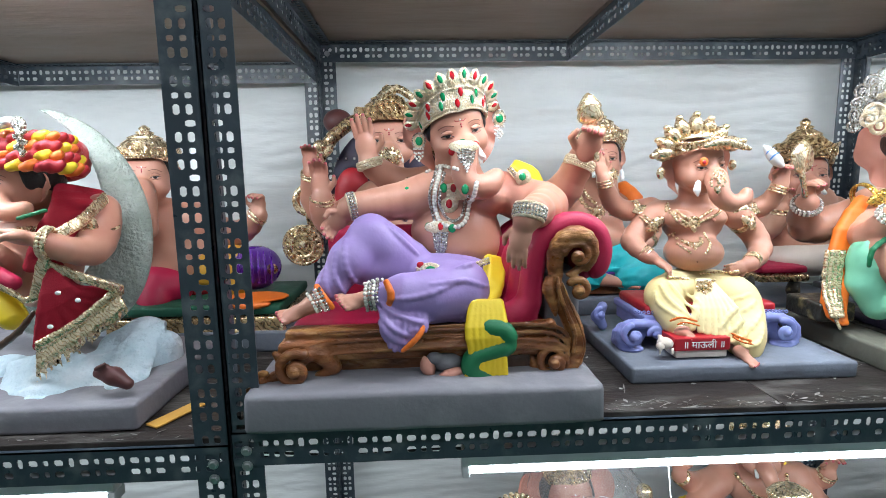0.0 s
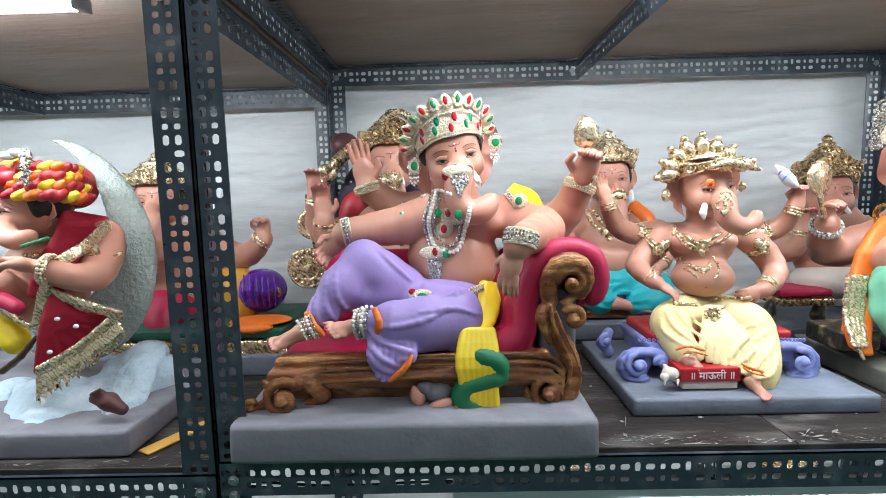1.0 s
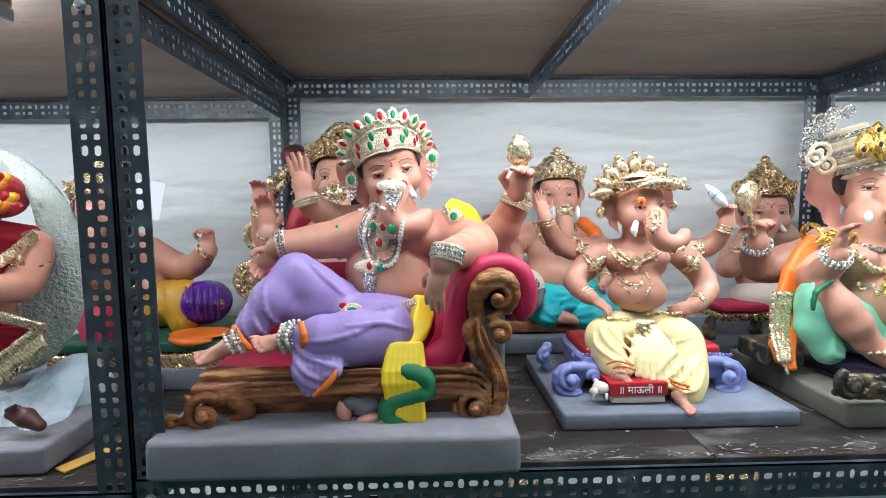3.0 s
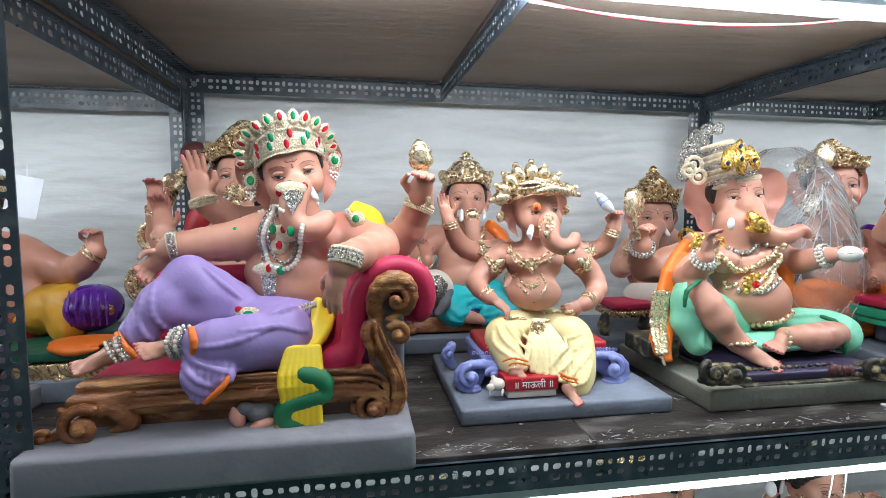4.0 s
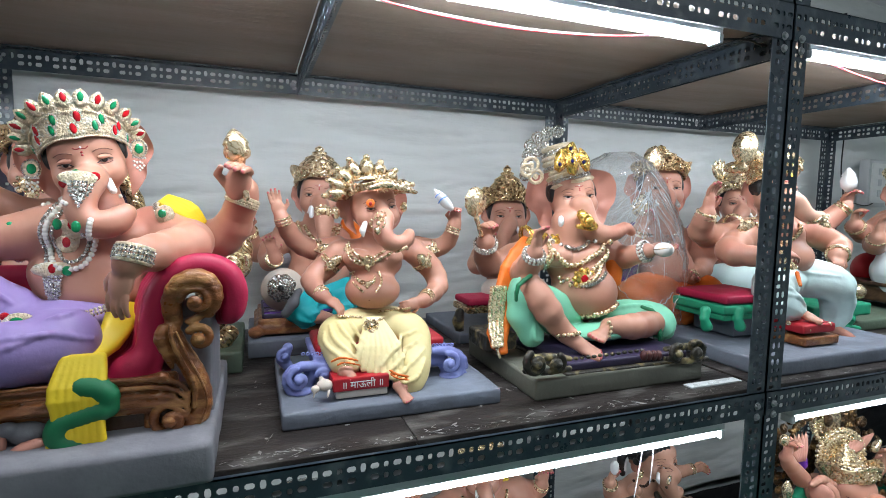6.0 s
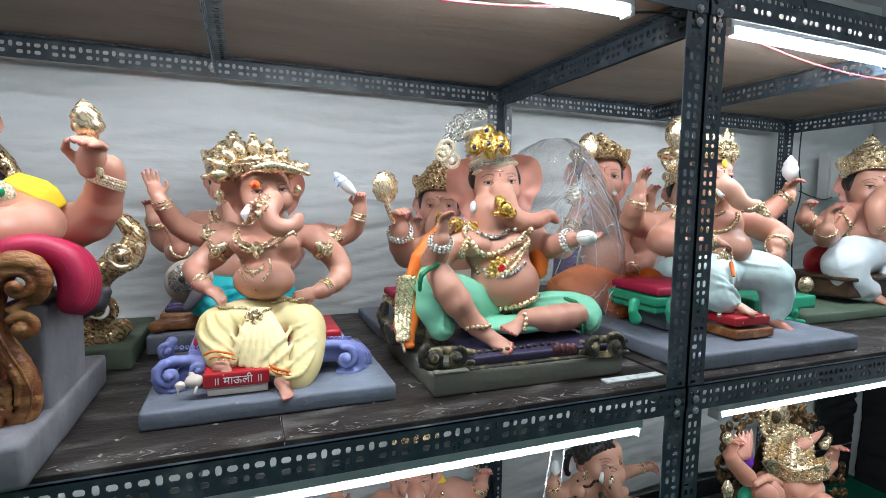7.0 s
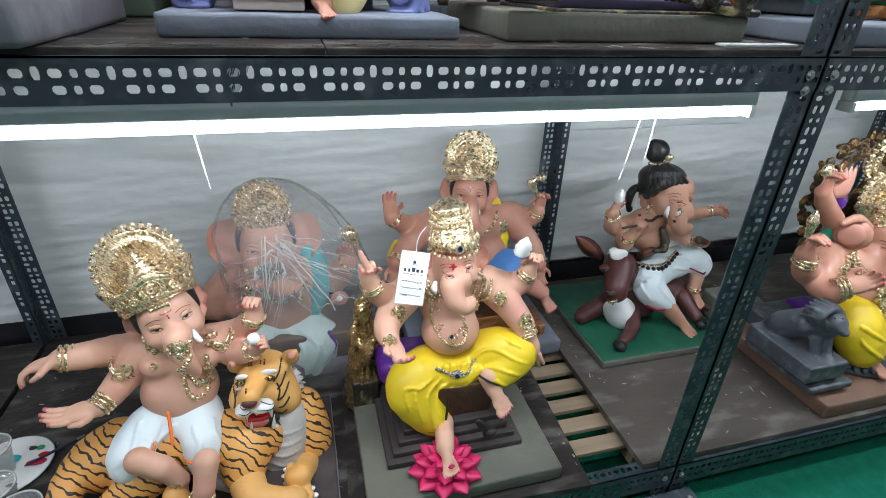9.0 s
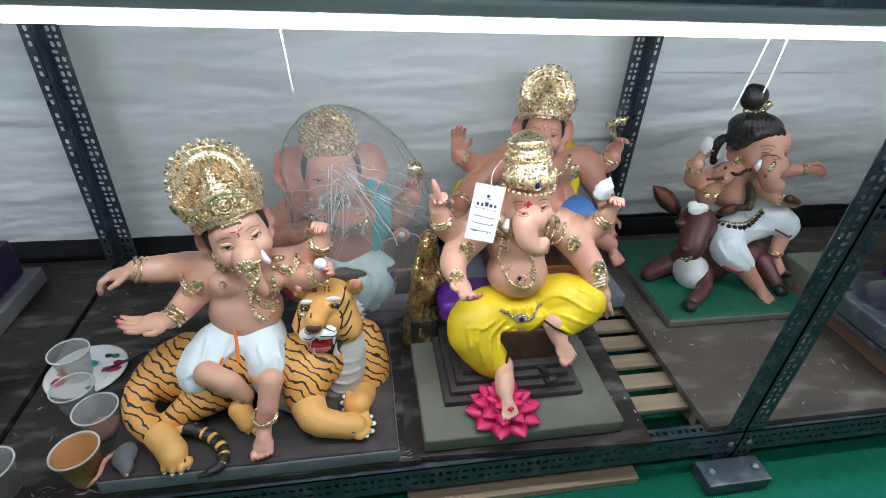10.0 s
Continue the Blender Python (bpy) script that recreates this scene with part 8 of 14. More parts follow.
I.T(WOOD, [(-.169, -.168, .134), (.006, -.17, .141), (.175, -.168, .141)], [0.0024, 0.0024, 0.0024], 0.002, n=6)
I.T(WOOD, [(-.169, -.168, .117), (.006, -.17, .125), (.175, -.168, .125)], [0.0024, 0.0024, 0.0024], 0.002, n=6)
I.T(WOOD, [(-.17, -.168, .098), (.005, -.17, .106), (.175, -.168, .106)], [0.0024, 0.0024, 0.0024], 0.002, n=6)
I.T(WOOD, [(-.154, -.16, .11), (-.187, -.17, .098), (-.215, -.175, .08), (-.251, -.175, .062), (-.285, -.175, .045)], [0.0112, 0.0103, 0.0082, 0.0075, 0.0034], 0.006, n=10)
I.spiral(WOOD, (-.205, -.185, .081), 0.0287, 1.4, 60, 0.0084, 1, 0.008)
I.T(WOOD, [(-.164, -.165, .096), (-.148, -.16, .075), (-.174, -.16, .06)], [0.0153, 0.0112, 0.007], 0.005)
I.spiral(WOOD, (-.257, -.182, .065), 0.0118, 1.1, 60, 0.0051, 1, 0.004)
I.T(WOOD, [(-.231, -.17, .091), (-.239, -.17, .103)], [0.0069, 0.0048], 0.004)
I.T(WOOD, [(-.204, -.1, .07), (-.153, -.1, .07), (-.142, -.1, .046)], [0.0136, 0.012, 0.0075], 0.006)
I.T(WOOD, [(.217, -.145, .217), (.214, -.148, .246), (.225, -.15, .272), (.246, -.15, .282), (.266, -.15, .273), (.273, -.15, .25), (.265, -.15, .229)], [0.0123, 0.0139, 0.0147, 0.0147, 0.0147, 0.0123, 0.009], 0.004, n=12)
I.spiral(WOOD, (.249, -.158, .249), 0.0222, 1.3, 170, 0.0063, -1, 0.008)
I.T(WOOD, [(.26, -.15, .231), (.242, -.152, .217), (.235, -.152, .217)], [0.0074, 0.0065, 0.0041], 0.004)
I.spiral(WOOD, (.252, -.156, .192), 0.0184, 1.3, 140, 0.0063, -1, 0.008)
I.T(WOOD, [(.213, -.15, .21), (.223, -.15, .177), (.239, -.15, .146), (.25, -.15, .115), (.251, -.15, .081), (.236, -.15, .058), (.212, -.15, .051), (.191, -.15, .056)], [0.0106, 0.0139, 0.0147, 0.0147, 0.0147, 0.0147, 0.0131, 0.009], 0.004, n=14)
I.T(WOOD, [(.203, -.158, .209), (.201, -.16, .194), (.209, -.16, .169), (.214, -.158, .151)], [0.0081, 0.0097, 0.0065, 0.0032], 0.004, n=7)
I.T(WOOD, [(.214, -.166, .214), (.217, -.168, .19), (.23, -.168, .157), (.244, -.166, .122), (.242, -.166, .089)], [0.0032, 0.0036, 0.0032, 0.0032, 0.0028], 0.002, n=10)
I.T(WOOD, [(.222, -.168, .206), (.236, -.17, .169), (.253, -.17, .131), (.261, -.168, .096), (.25, -.166, .063)], [0.002, 0.0024, 0.0024, 0.002, 0.002], 0.002, n=10)
I.spiral(WOOD, (.21, -.162, .073), 0.0271, 1.4, 60, 0.0072, 1, 0.01)
I.T(WOOD, [(.179, -.15, .077), (.183, -.15, .062), (.193, -.15, .05)], [0.0057, 0.009, 0.0082], 0.006)
I.T(WOOD, [(.142, -.166, .139), (.181, -.168, .139), (.21, -.168, .135), (.229, -.166, .123), (.236, -.164, .106), (.231, -.16, .088)], [0.0036, 0.0036, 0.0036, 0.0032, 0.0028, 0.0024], 0.003, n=9)
I.T(WOOD, [(.142, -.166, .127), (.18, -.168, .127), (.209, -.168, .123), (.228, -.166, .111), (.235, -.164, .093), (.23, -.16, .076)], [0.0036, 0.0036, 0.0036, 0.0032, 0.0028, 0.0024], 0.003, n=9)
I.T(WOOD, [(.141, -.166, .114), (.179, -.168, .114), (.208, -.168, .11), (.228, -.166, .097), (.235, -.164, .081), (.23, -.16, .063)], [0.0036, 0.0036, 0.0036, 0.0032, 0.0028, 0.0024], 0.003, n=9)
I.T(WOOD, [(.141, -.166, .101), (.179, -.168, .101), (.208, -.168, .096), (.227, -.166, .084), (.234, -.164, .068), (.229, -.16, .051)], [0.0036, 0.0036, 0.0036, 0.0032, 0.0028, 0.0024], 0.003, n=9)
I.B(WOOD, (.202, -.168, .141), (.0088, .01, .008), k=0.012)
I.Q(DKWOOD, (.168, -.11, .085), (.09, .04, .03), rd=0.006)
I.Q(CRIMSON, (-.007, -.03, .112), (.225, .115, .02), rd=0.018, k=0.01)
I.T(CRIMSON, [(.148, -.115, .136), (.177, -.115, .158), (.184, -.115, .212), (.193, -.115, .256), (.221, -.115, .288), (.258, -.115, .297), (.289, -.115, .283), (.3, -.115, .253), (.298, -.115, .227), (.291, -.115, .212)], [0.0256, 0.0179, 0.0162, 0.0153, 0.0153, 0.0153, 0.0153, 0.0153, 0.0128, 0.0085], 0.02, n=24)
I.T(CRIMSON, [(.134, -.075, .124), (.165, -.075, .147), (.172, -.075, .204), (.182, -.075, .249), (.211, -.075, .283), (.25, -.075, .292), (.283, -.075, .278), (.293, -.075, .246), (.291, -.075, .219), (.284, -.075, .203)], [0.0268, 0.0187, 0.017, 0.0161, 0.0161, 0.0161, 0.0161, 0.0161, 0.0134, 0.0089], 0.02, n=24)
I.T(CRIMSON, [(.121, -.035, .112), (.153, -.035, .137), (.161, -.035, .196), (.171, -.035, .243), (.201, -.035, .278), (.242, -.035, .288), (.276, -.035, .273), (.287, -.035, .24), (.285, -.035, .211), (.278, -.035, .195)], [0.028, 0.0196, 0.0177, 0.0168, 0.0168, 0.0168, 0.0168, 0.0168, 0.014, 0.0093], 0.02, n=24)
I.T(CRIMSON, [(.108, .005, .1), (.141, .005, .126), (.149, .005, .187), (.16, .005, .237), (.191, .005, .273), (.234, .005, .283), (.269, .005, .268), (.281, .005, .233), (.279, .005, .204), (.271, .005, .186)], [0.0291, 0.0204, 0.0185, 0.0175, 0.0175, 0.0175, 0.0175, 0.0175, 0.0146, 0.0097], 0.02, n=24)
I.T(CRIMSON, [(.094, .045, .089), (.129, .045, .115), (.137, .045, .179), (.148, .045, .23), (.181, .045, .269), (.226, .045, .279), (.262, .045, .263), (.275, .045, .227), (.272, .045, .196), (.264, .045, .178)], [0.0303, 0.0212, 0.0192, 0.0182, 0.0182, 0.0182, 0.0182, 0.0182, 0.0152, 0.0101], 0.02, n=24)
I.Q(CRIMSON, (-.034, .09, .206), (.16, .02, .075), rd=0.018, k=0.01)
I.Q(GREYSLAB, (.236, -.03, .132), (.03, .09, .085), rd=0.008)
I.Q(GREYSLAB, (.205, -.03, .058), (.05, .095, .05), rd=0.008)
I.B(SKIN, (.065, .04, .273), (.0875, .0738, .0611), k=.03)
I.B(SKIN, (.078, .03, .242), (.0802, .0696, .0454), k=.03)
I.B(SKIN, (.079, .05, .338), (.0822, .0611, .0464), k=.03)
I.B(SKIN, (.037, .02, .347), (.038, .0422, .0306), k=.02)
I.B(SKIN, (.131, .02, .335), (.039, .0422, .0306), k=.02)
I.T(SKIN, [(.08, .05, .364), (.069, .05, .404)], [.0445, .0427], .02)
I.T(SKIN, [(.019, .03, .351), (-.02, .025, .336), (-.074, .01, .329), (-.117, -.01, .327), (-.136, -.015, .322)], [.0383, .0364, .0307, .0225, .0199], .014, n=8)
I.hand((-.136, -.015, .317), (-.75, -.1, -.65), (.1, -1, -.3), .0453, .32, 1)
I.T(SKIN, [(.019, .1, .368), (-.033, .11, .363), (-.083, .1, .388), (-.104, .085, .41)], [.0336, .0311, .0252, .0221], .012, n=6)
I.hand((-.103, .08, .411), (-.18, -.05, 1), (.1, -1, 0), .055, .06, 1)
I.T(SKIN, [(.154, .1, .343), (.237, .1, .318), (.284, .08, .338), (.309, .05, .392), (.317, .035, .42)], [.0411, .0392, .0348, .0266, .0227], .014, n=8)
I.T(SKIN, [(.159, .045, .348), (.202, .009, .33), (.23, -.027, .324), (.199, -.099, .319), (.172, -.153, .317), (.162, -.162, .304)], [.0386, .0394, .0369, .0291, .0222, .0184], .014, n=10)
I.hand((.16, -.16, .303), (-.25, -.15, -1), (.5, .9, 0), .0462, .12, -1)
L = I.head((.068, .045, .463), .0631, yaw=8, low=0, pitch=12, roll=-13, trunk=[(.077, -.03, .408), (.077, -.04, .377), (.094, -.042, .358), (.118, -.038, .36), (.135, -.03, .375)], tr=(.4, .36, .33, .33, .34, .26), ear=1.0, earyaw=14, open_eyes=.3, tusk=(1, 1), tilak=True)
I.bangle((.124, -.036, .366), (.2, .9, .3), .0143, .0035, SKIN, 2)
I.lathe(BLACK, L(0, 0.1, 0.5), [(0.054, 0), (0.0506, 0.02), (0.0253, 0.035)], 24)
I.tiara(L, .0599, CREAMGOLD)
I.ell(CREAMGOLD, (.149, .02, .485), (.0129, .0042, .0164), (0, 0, 0))
I.ell(GEMGREEN, (.149, .016, .484), (.0069, .0032, .0085), (0, 0, 0))
I.string(SILVER, [(.16, .017, .484), (.157, .017, .474), (.151, .017, .469), (.142, .017, .471), (.137, .017, .479), (.137, .017, .49), (.142, .017, .497), (.151, .017, .498), (.158, .017, .493), (.16, .017, .484)], .0018)
I.string(PEARL, [(.14, .02, .47), (.141, .02, .456)], .0023)
I.string(PEARL, [(.144, .02, .47), (.145, .02, .452)], .0023)
I.string(PEARL, [(.149, .02, .469), (.149, .02, .448)], .0023)
I.string(PEARL, [(.153, .02, .469), (.152, .02, .452)], .0023)
I.string(PEARL, [(.157, .02, .469), (.155, .02, .456)], .0023)
I.ell(CREAMGOLD, (-.003, .02, .444), (.0129, .0042, .0164), (0, 0, 0))
I.ell(GEMGREEN, (-.003, .016, .444), (.0069, .0032, .0085), (0, 0, 0))
I.string(SILVER, [(.008, .017, .444), (.005, .017, .435), (-.001, .017, .43), (-.01, .017, .432), (-.015, .017, .439), (-.015, .017, .45), (-.009, .017, .457), (-.001, .017, .459), (.006, .017, .454), (.008, .017, .444)], .0018)
I.string(PEARL, [(-.013, .02, .43), (-.011, .02, .416)], .0023)
I.string(PEARL, [(-.009, .02, .43), (-.008, .02, .412)], .0023)
I.string(PEARL, [(-.004, .02, .43), (-.004, .02, .408)], .0023)
I.string(PEARL, [(-.0, .02, .43), (-.001, .02, .412)], .0023)
I.string(PEARL, [(.004, .02, .43), (.003, .02, .416)], .0023)
I.gem(CREAMGOLD, (.076, -.03, .43), (.0275, .0032, .0114), rot=(0, 0, 0), lift=.002)
I.gem(GEMGREEN, (.074, -.03, .435), (.0082, .0032, .0082), rot=(0, 0, 0), lift=.006)
I.gem(GEMRED, (.056, -.03, .421), (.0073, .0032, .0073), rot=(0, 0, 0), lift=.005)
I.gem(GEMRED, (.097, -.03, .433), (.0073, .0032, .0073), rot=(0, 0, 0), lift=.005)
I.drape(SILVER, [(.064, -.035, .424), (.067, -.04, .409)], .0025)
I.drape(SILVER, [(.068, -.035, .424), (.07, -.04, .403)], .0025)
I.drape(SILVER, [(.073, -.035, .424), (.074, -.04, .398)], .0025)
I.drape(SILVER, [(.076, -.035, .424), (.077, -.04, .392)], .0025)
I.drape(SILVER, [(.08, -.035, .424), (.08, -.04, .386)], .0025)
I.drape(SILVER, [(.084, -.035, .424), (.083, -.04, .392)], .0025)
I.drape(SILVER, [(.088, -.035, .424), (.086, -.04, .398)], .0025)
I.drape(SILVER, [(.093, -.035, .424), (.09, -.04, .403)], .0025)
I.drape(SILVER, [(.096, -.035, .424), (.093, -.04, .409)], .0025)
I.drape(PEARL, [(.037, .03, .393), (.023, -.01, .342), (.031, -.032, .299), (.055, -.035, .286), (.079, -.03, .297), (.091, -.02, .342), (.096, .0, .365)], .0049)
I.gem(CREAMGOLD, (.059, -.01, .349), (.0349, .0042, .0167), rot=(0, 0, 0), lift=.002)
I.gem(CREAMGOLD, (.051, -.01, .33), (.0167, .0042, .02), rot=(0, 0, 0), lift=.002)
I.gem(GEMRED, (.058, -.01, .355), (.0067, .0032, .0092), rot=(0, 0, 0), lift=.005)
I.gem(GEMGREEN, (.04, -.01, .357), (.0067, .0032, .0092), rot=(0, 0, 0), lift=.005)
I.gem(GEMGREEN, (.076, -.01, .355), (.0067, .0032, .0092), rot=(0, 0, 0), lift=.005)
I.gem(GEMRED, (.05, -.01, .328), (.0067, .0032, .0092), rot=(0, 0, 0), lift=.005)
I.gem(CREAMGOLD, (.033, -.02, .286), (.0296, .0053, .0124), rot=(0, 0, 0), lift=.002)
I.gem(GEMGREEN, (.011, -.02, .286), (.0074, .0032, .0083), rot=(0, 0, 0), lift=.005)
I.gem(GEMRED, (.033, -.02, .287), (.0074, .0032, .0083), rot=(0, 0, 0), lift=.005)
I.gem(GEMGREEN, (.054, -.02, .284), (.0074, .0032, .0083), rot=(0, 0, 0), lift=.005)
I.drape(SILVER, [(.02, -.03, .276), (.023, -.035, .247)], .0029)
I.drape(SILVER, [(.024, -.03, .276), (.026, -.035, .24)], .0029)
I.drape(SILVER, [(.028, -.03, .276), (.029, -.035, .234)], .0029)
I.drape(SILVER, [(.032, -.03, .276), (.032, -.035, .226)], .0029)
I.drape(SILVER, [(.037, -.03, .275), (.036, -.035, .234)], .0029)
I.drape(SILVER, [(.041, -.03, .275), (.039, -.035, .24)], .0029)
I.drape(SILVER, [(.045, -.03, .275), (.042, -.035, .247)], .0029)
I.drape(SILVER, [(.043, .03, .384), (.032, -.01, .338), (.04, -.032, .309), (.056, -.035, .297), (.073, -.03, .307), (.082, -.02, .342)], .0036)
I.drape(SILVER, [(.029, .03, .393), (.014, -.01, .342), (.023, -.032, .292)], .0034)
I.drape(PEARL, [(.011, .02, .387), (.038, .0, .398), (.063, -.01, .39)], .0038)
I.drape(PEARL, [(.114, .02, .403), (.141, .04, .412), (.164, .06, .402)], .0038)
I.bangle((-.03, .045, .334), (1, .1, -.1), .0399, .0025, CREAMGOLD, 2, beads=SILVER)
I.ell(CREAMGOLD, (-.027, .003, .35), (.0152, .0063, .0169), (0, 0, 0))
I.ell(GEMGREEN, (-.027, -.005, .353), (.0067, .0042, .0075), (0, 0, 0))
I.bangle((.195, .03, .358), (.8, -.1, .6), .04, .0025, CREAMGOLD, 2, beads=SILVER)
I.ell(CREAMGOLD, (.189, -.012, .373), (.015, .0063, .0166), (0, 0, 0))
I.ell(GEMGREEN, (.186, -.02, .375), (.0066, .0042, .0074), (0, 0, 0))
I.bangle((-.128, -.012, .326), (1, .2, .2), .0236, .0026, CREAMGOLD, 3, beads=SILVER)
I.bangle((-.103, .085, .405), (-.3, 0, 1), .024, .0026, CREAMGOLD, 3, beads=CREAMGOLD)
I.bangle((.311, .042, .399), (.4, 0, 1), .0275, .0028, CREAMGOLD, 3, beads=CREAMGOLD)
I.bangle((.17, -.157, .319), (.25, .3, 1), .0239, .0028, CREAMGOLD, 4, beads=SILVER)
I.hand((.298, -.02, .403), (.3, -.15, 1), (-.35, -1, .1), .0574, 0.8, -1)
I.lathe(GOLD, (.305, -.03, .486), [(.008, -.03), (.012, -.018), (.02, -.012), (.022, -.004), (.019, .006), (.021, .01), (.017, .018), (.009, .03), (.002, .036)], 20, (0, -8, 0), (1, 1, 1), (.08, 8))
I.T(GOLD, [(.319, -.03, .404), (.307, -.03, .469)], [.006, .007], .004)
I.T(LILAC, [(-.031, -.03, .22), (-.066, -.05, .25), (-.091, -.06, .276)], [.0455, .0424, .0359], 0.02)
I.T(LILAC, [(-.091, -.06, .276), (-.127, -.085, .237), (-.156, -.1, .199), (-.173, -.105, .181)], [.0369, .0341, .025, .0172], 0.02)
I.B(LILAC, (-.084, -.055, .216), (.0585, .0403, .0323), k=0.02)
I.B(LILAC, (.041, -.03, .209), (.0776, .0517, .029), k=0.015)
I.T(LILAC, [(.007, -.06, .195), (.067, -.1, .192)], [.0341, .0441], 0.02)
I.T(LILAC, [(.062, -.11, .177), (.011, -.135, .182), (-.034, -.145, .186), (-.063, -.145, .186)], [.0474, .0423, .0346, .0237], 0.02)
for q in ([(-.059, -.17, .175), (-.064, -.185, .145), (-.06, -.185, .126)],
          [(-.05, -.17, .173), (-.054, -.185, .145), (-.055, -.185, .115)],
          [(-.04, -.17, .171), (-.043, -.185, .145), (-.048, -.185, .109)],
          [(-.03, -.17, .169), (-.033, -.185, .145), (-.039, -.185, .109)],
          [(-.021, -.17, .167), (-.022, -.185, .145), (-.029, -.185, .116)],
          [(-.011, -.17, .165), (-.012, -.185, .145), (-.018, -.185, .127)],
          [(-.001, -.17, .163), (-.001, -.185, .144), (-.006, -.185, .139)]):
    I.T(LILAC, q, [.0071, .0075, .0044], 0.0015, 6)
for q in ([(-.08, -.06, .309), (-.054, -.06, .262), (-.017, -.06, .221)],
          [(-.09, -.06, .308), (-.072, -.06, .257), (-.033, -.06, .2)],
          [(-.102, -.06, .302), (-.087, -.06, .247), (-.056, -.06, .194)],
          [(-.117, -.06, .29), (-.108, -.06, .237), (-.082, -.06, .188)],
          [(-.131, -.06, .274), (-.127, -.06, .228), (-.106, -.06, .184)],
          [(-.146, -.06, .256), (-.146, -.06, .213), (-.129, -.06, .176)],
          [(-.163, -.06, .234), (-.162, -.06, .2), (-.147, -.06, .166)],
          [(-.174, -.06, .213), (-.173, -.06, .187), (-.162, -.06, .16)],
          [(-.061, -.06, .295), (-.032, -.06, .265), (-.01, -.06, .241)]):
    I.fold(LILAC, q, .0046, h=0.32)
for q in ([(-.07, -.06, .184), (-.044, -.06, .165), (.011, -.06, .148)],
          [(-.073, -.06, .172), (-.045, -.06, .142), (.01, -.06, .121)],
          [(-.071, -.06, .155), (-.048, -.06, .128), (-.007, -.06, .109)],
          [(-.044, -.06, .19), (-.003, -.06, .193), (.057, -.06, .21)],
          [(.045, -.06, .11), (.078, -.06, .124), (.098, -.06, .153)],
          [(.035, -.06, .125), (.066, -.06, .143), (.089, -.06, .173)],
          [(.107, -.06, .194), (.067, -.06, .209), (.012, -.06, .21)],
          [(.125, -.06, .214), (.082, -.06, .222), (.037, -.06, .219)],
          [(.133, -.06, .226), (.097, -.06, .232), (.057, -.06, .227)]):
    I.fold(LILAC, q, .0044, h=0.28)
I.T(ORANGE, [(-.035, -.196, .111), (-.021, -.198, .123), (-.008, -.196, .136), (-.002, -.192, .147)], [.0034, .0047, .0047, .0034], 0.003, 8)
I.T(ORANGE, [(-.177, -.125, .201), (-.164, -.135, .183), (-.153, -.13, .167)], [.0054, .0063, .0054], 0.003, 6)
I.T(ORANGE, [(-.059, -.165, .214), (-.051, -.18, .196), (-.058, -.165, .169)], [.0052, .0059, .0052], 0.003, 6)
for q in ([(-.011, -.09, .222), (.023, -.1, .217), (.062, -.1, .22), (.115, -.07, .233)],
          [(-.01, -.09, .217), (.023, -.1, .212), (.061, -.1, .215), (.116, -.07, .228)]):
    I.string(CREAMGOLD, q, .0028)
for q in ([(-.009, -.095, .214), (.024, -.105, .209), (.062, -.105, .213), (.116, -.075, .225)],):
    I.string(SILVER, q, .0024)
I.ell(CREAMGOLD, (.011, -.1, .221), (.0206, .0065, .0122))
I.ell(GEMGREEN, (.012, -.11, .223), (.0083, .0037, .0055))
I.ell(GEMRED, (-.005, -.1, .229), (.0065, .0037, .0056))
I.T(SKIN, [(-.176, -.11, .177), (-.19, -.118, .168)], [.0175, .0155], 0.01)
I.foot((-.188, -.12, .17), (-1, -.3, -.18), (0, -.4, 1), .0529)
I.T(SKIN, [(-.053, -.135, .181), (-.079, -.14, .185)], [.0197, .0178], 0.01)
I.foot((-.082, -.142, .187), (-.8, -.5, .1), (.3, -.5, 1), .0533)
for q in ([(-.191, -.135, .191), (-.18, -.15, .181), (-.176, -.135, .161)],):
    I.string(PEARL, q, .0032)
for q in ([(-.092, -.15, .209), (-.093, -.172, .195), (-.092, -.15, .165)],):
    I.string(PEARL, q, .0035)
for q in ([(-.184, -.135, .194), (-.173, -.15, .182), (-.17, -.135, .162)],):
    I.string(SILVER, q, .0032)
for q in ([(-.086, -.15, .21), (-.087, -.172, .195), (-.085, -.15, .166)],):
    I.string(SILVER, q, .0035)
for q in ([(-.177, -.135, .197), (-.167, -.15, .183), (-.163, -.135, .163)],):
    I.string(PEARL, q, .0032)
for q in ([(-.079, -.15, .211), (-.081, -.172, .194), (-.079, -.15, .166)],):
    I.string(PEARL, q, .0035)
for q in ([(-.171, -.135, .199), (-.161, -.15, .184), (-.157, -.135, .164)],):
    I.string(SILVER, q, .0032)
for q in ([(-.073, -.15, .211), (-.075, -.172, .194), (-.073, -.15, .167)],):
    I.string(SILVER, q, .0035)
for q in ([(-.096, -.14, .207), (-.072, -.15, .216), (-.054, -.14, .208)],):
    I.string(PEARL, q, .0032)
for k in range(5):
    d = np.array((.004 * k, .007 * k - .01, .004 * k - .022))
    I.T(YELLOW, [np.array((.178, .04, .405)) + d * .6, np.array((.208, .045, .392)) + d, np.array((.236, .055, .362)) + d * .5], [.0068, .0076, .004], .001, 6)
for q in ([(.119, -.05, .227), (.111, -.085, .187), (.08, -.125, .165)],
          [(.125, -.044, .225), (.116, -.085, .185), (.087, -.125, .165)],
          [(.132, -.038, .223), (.121, -.085, .183), (.095, -.125, .165)],
          [(.138, -.032, .22), (.126, -.085, .181), (.102, -.125, .165)],
          [(.145, -.026, .218), (.13, -.085, .179), (.109, -.125, .165)]):
    I.T(YELLOW, q, [.0099, .0099, .0089], .0015, 6)
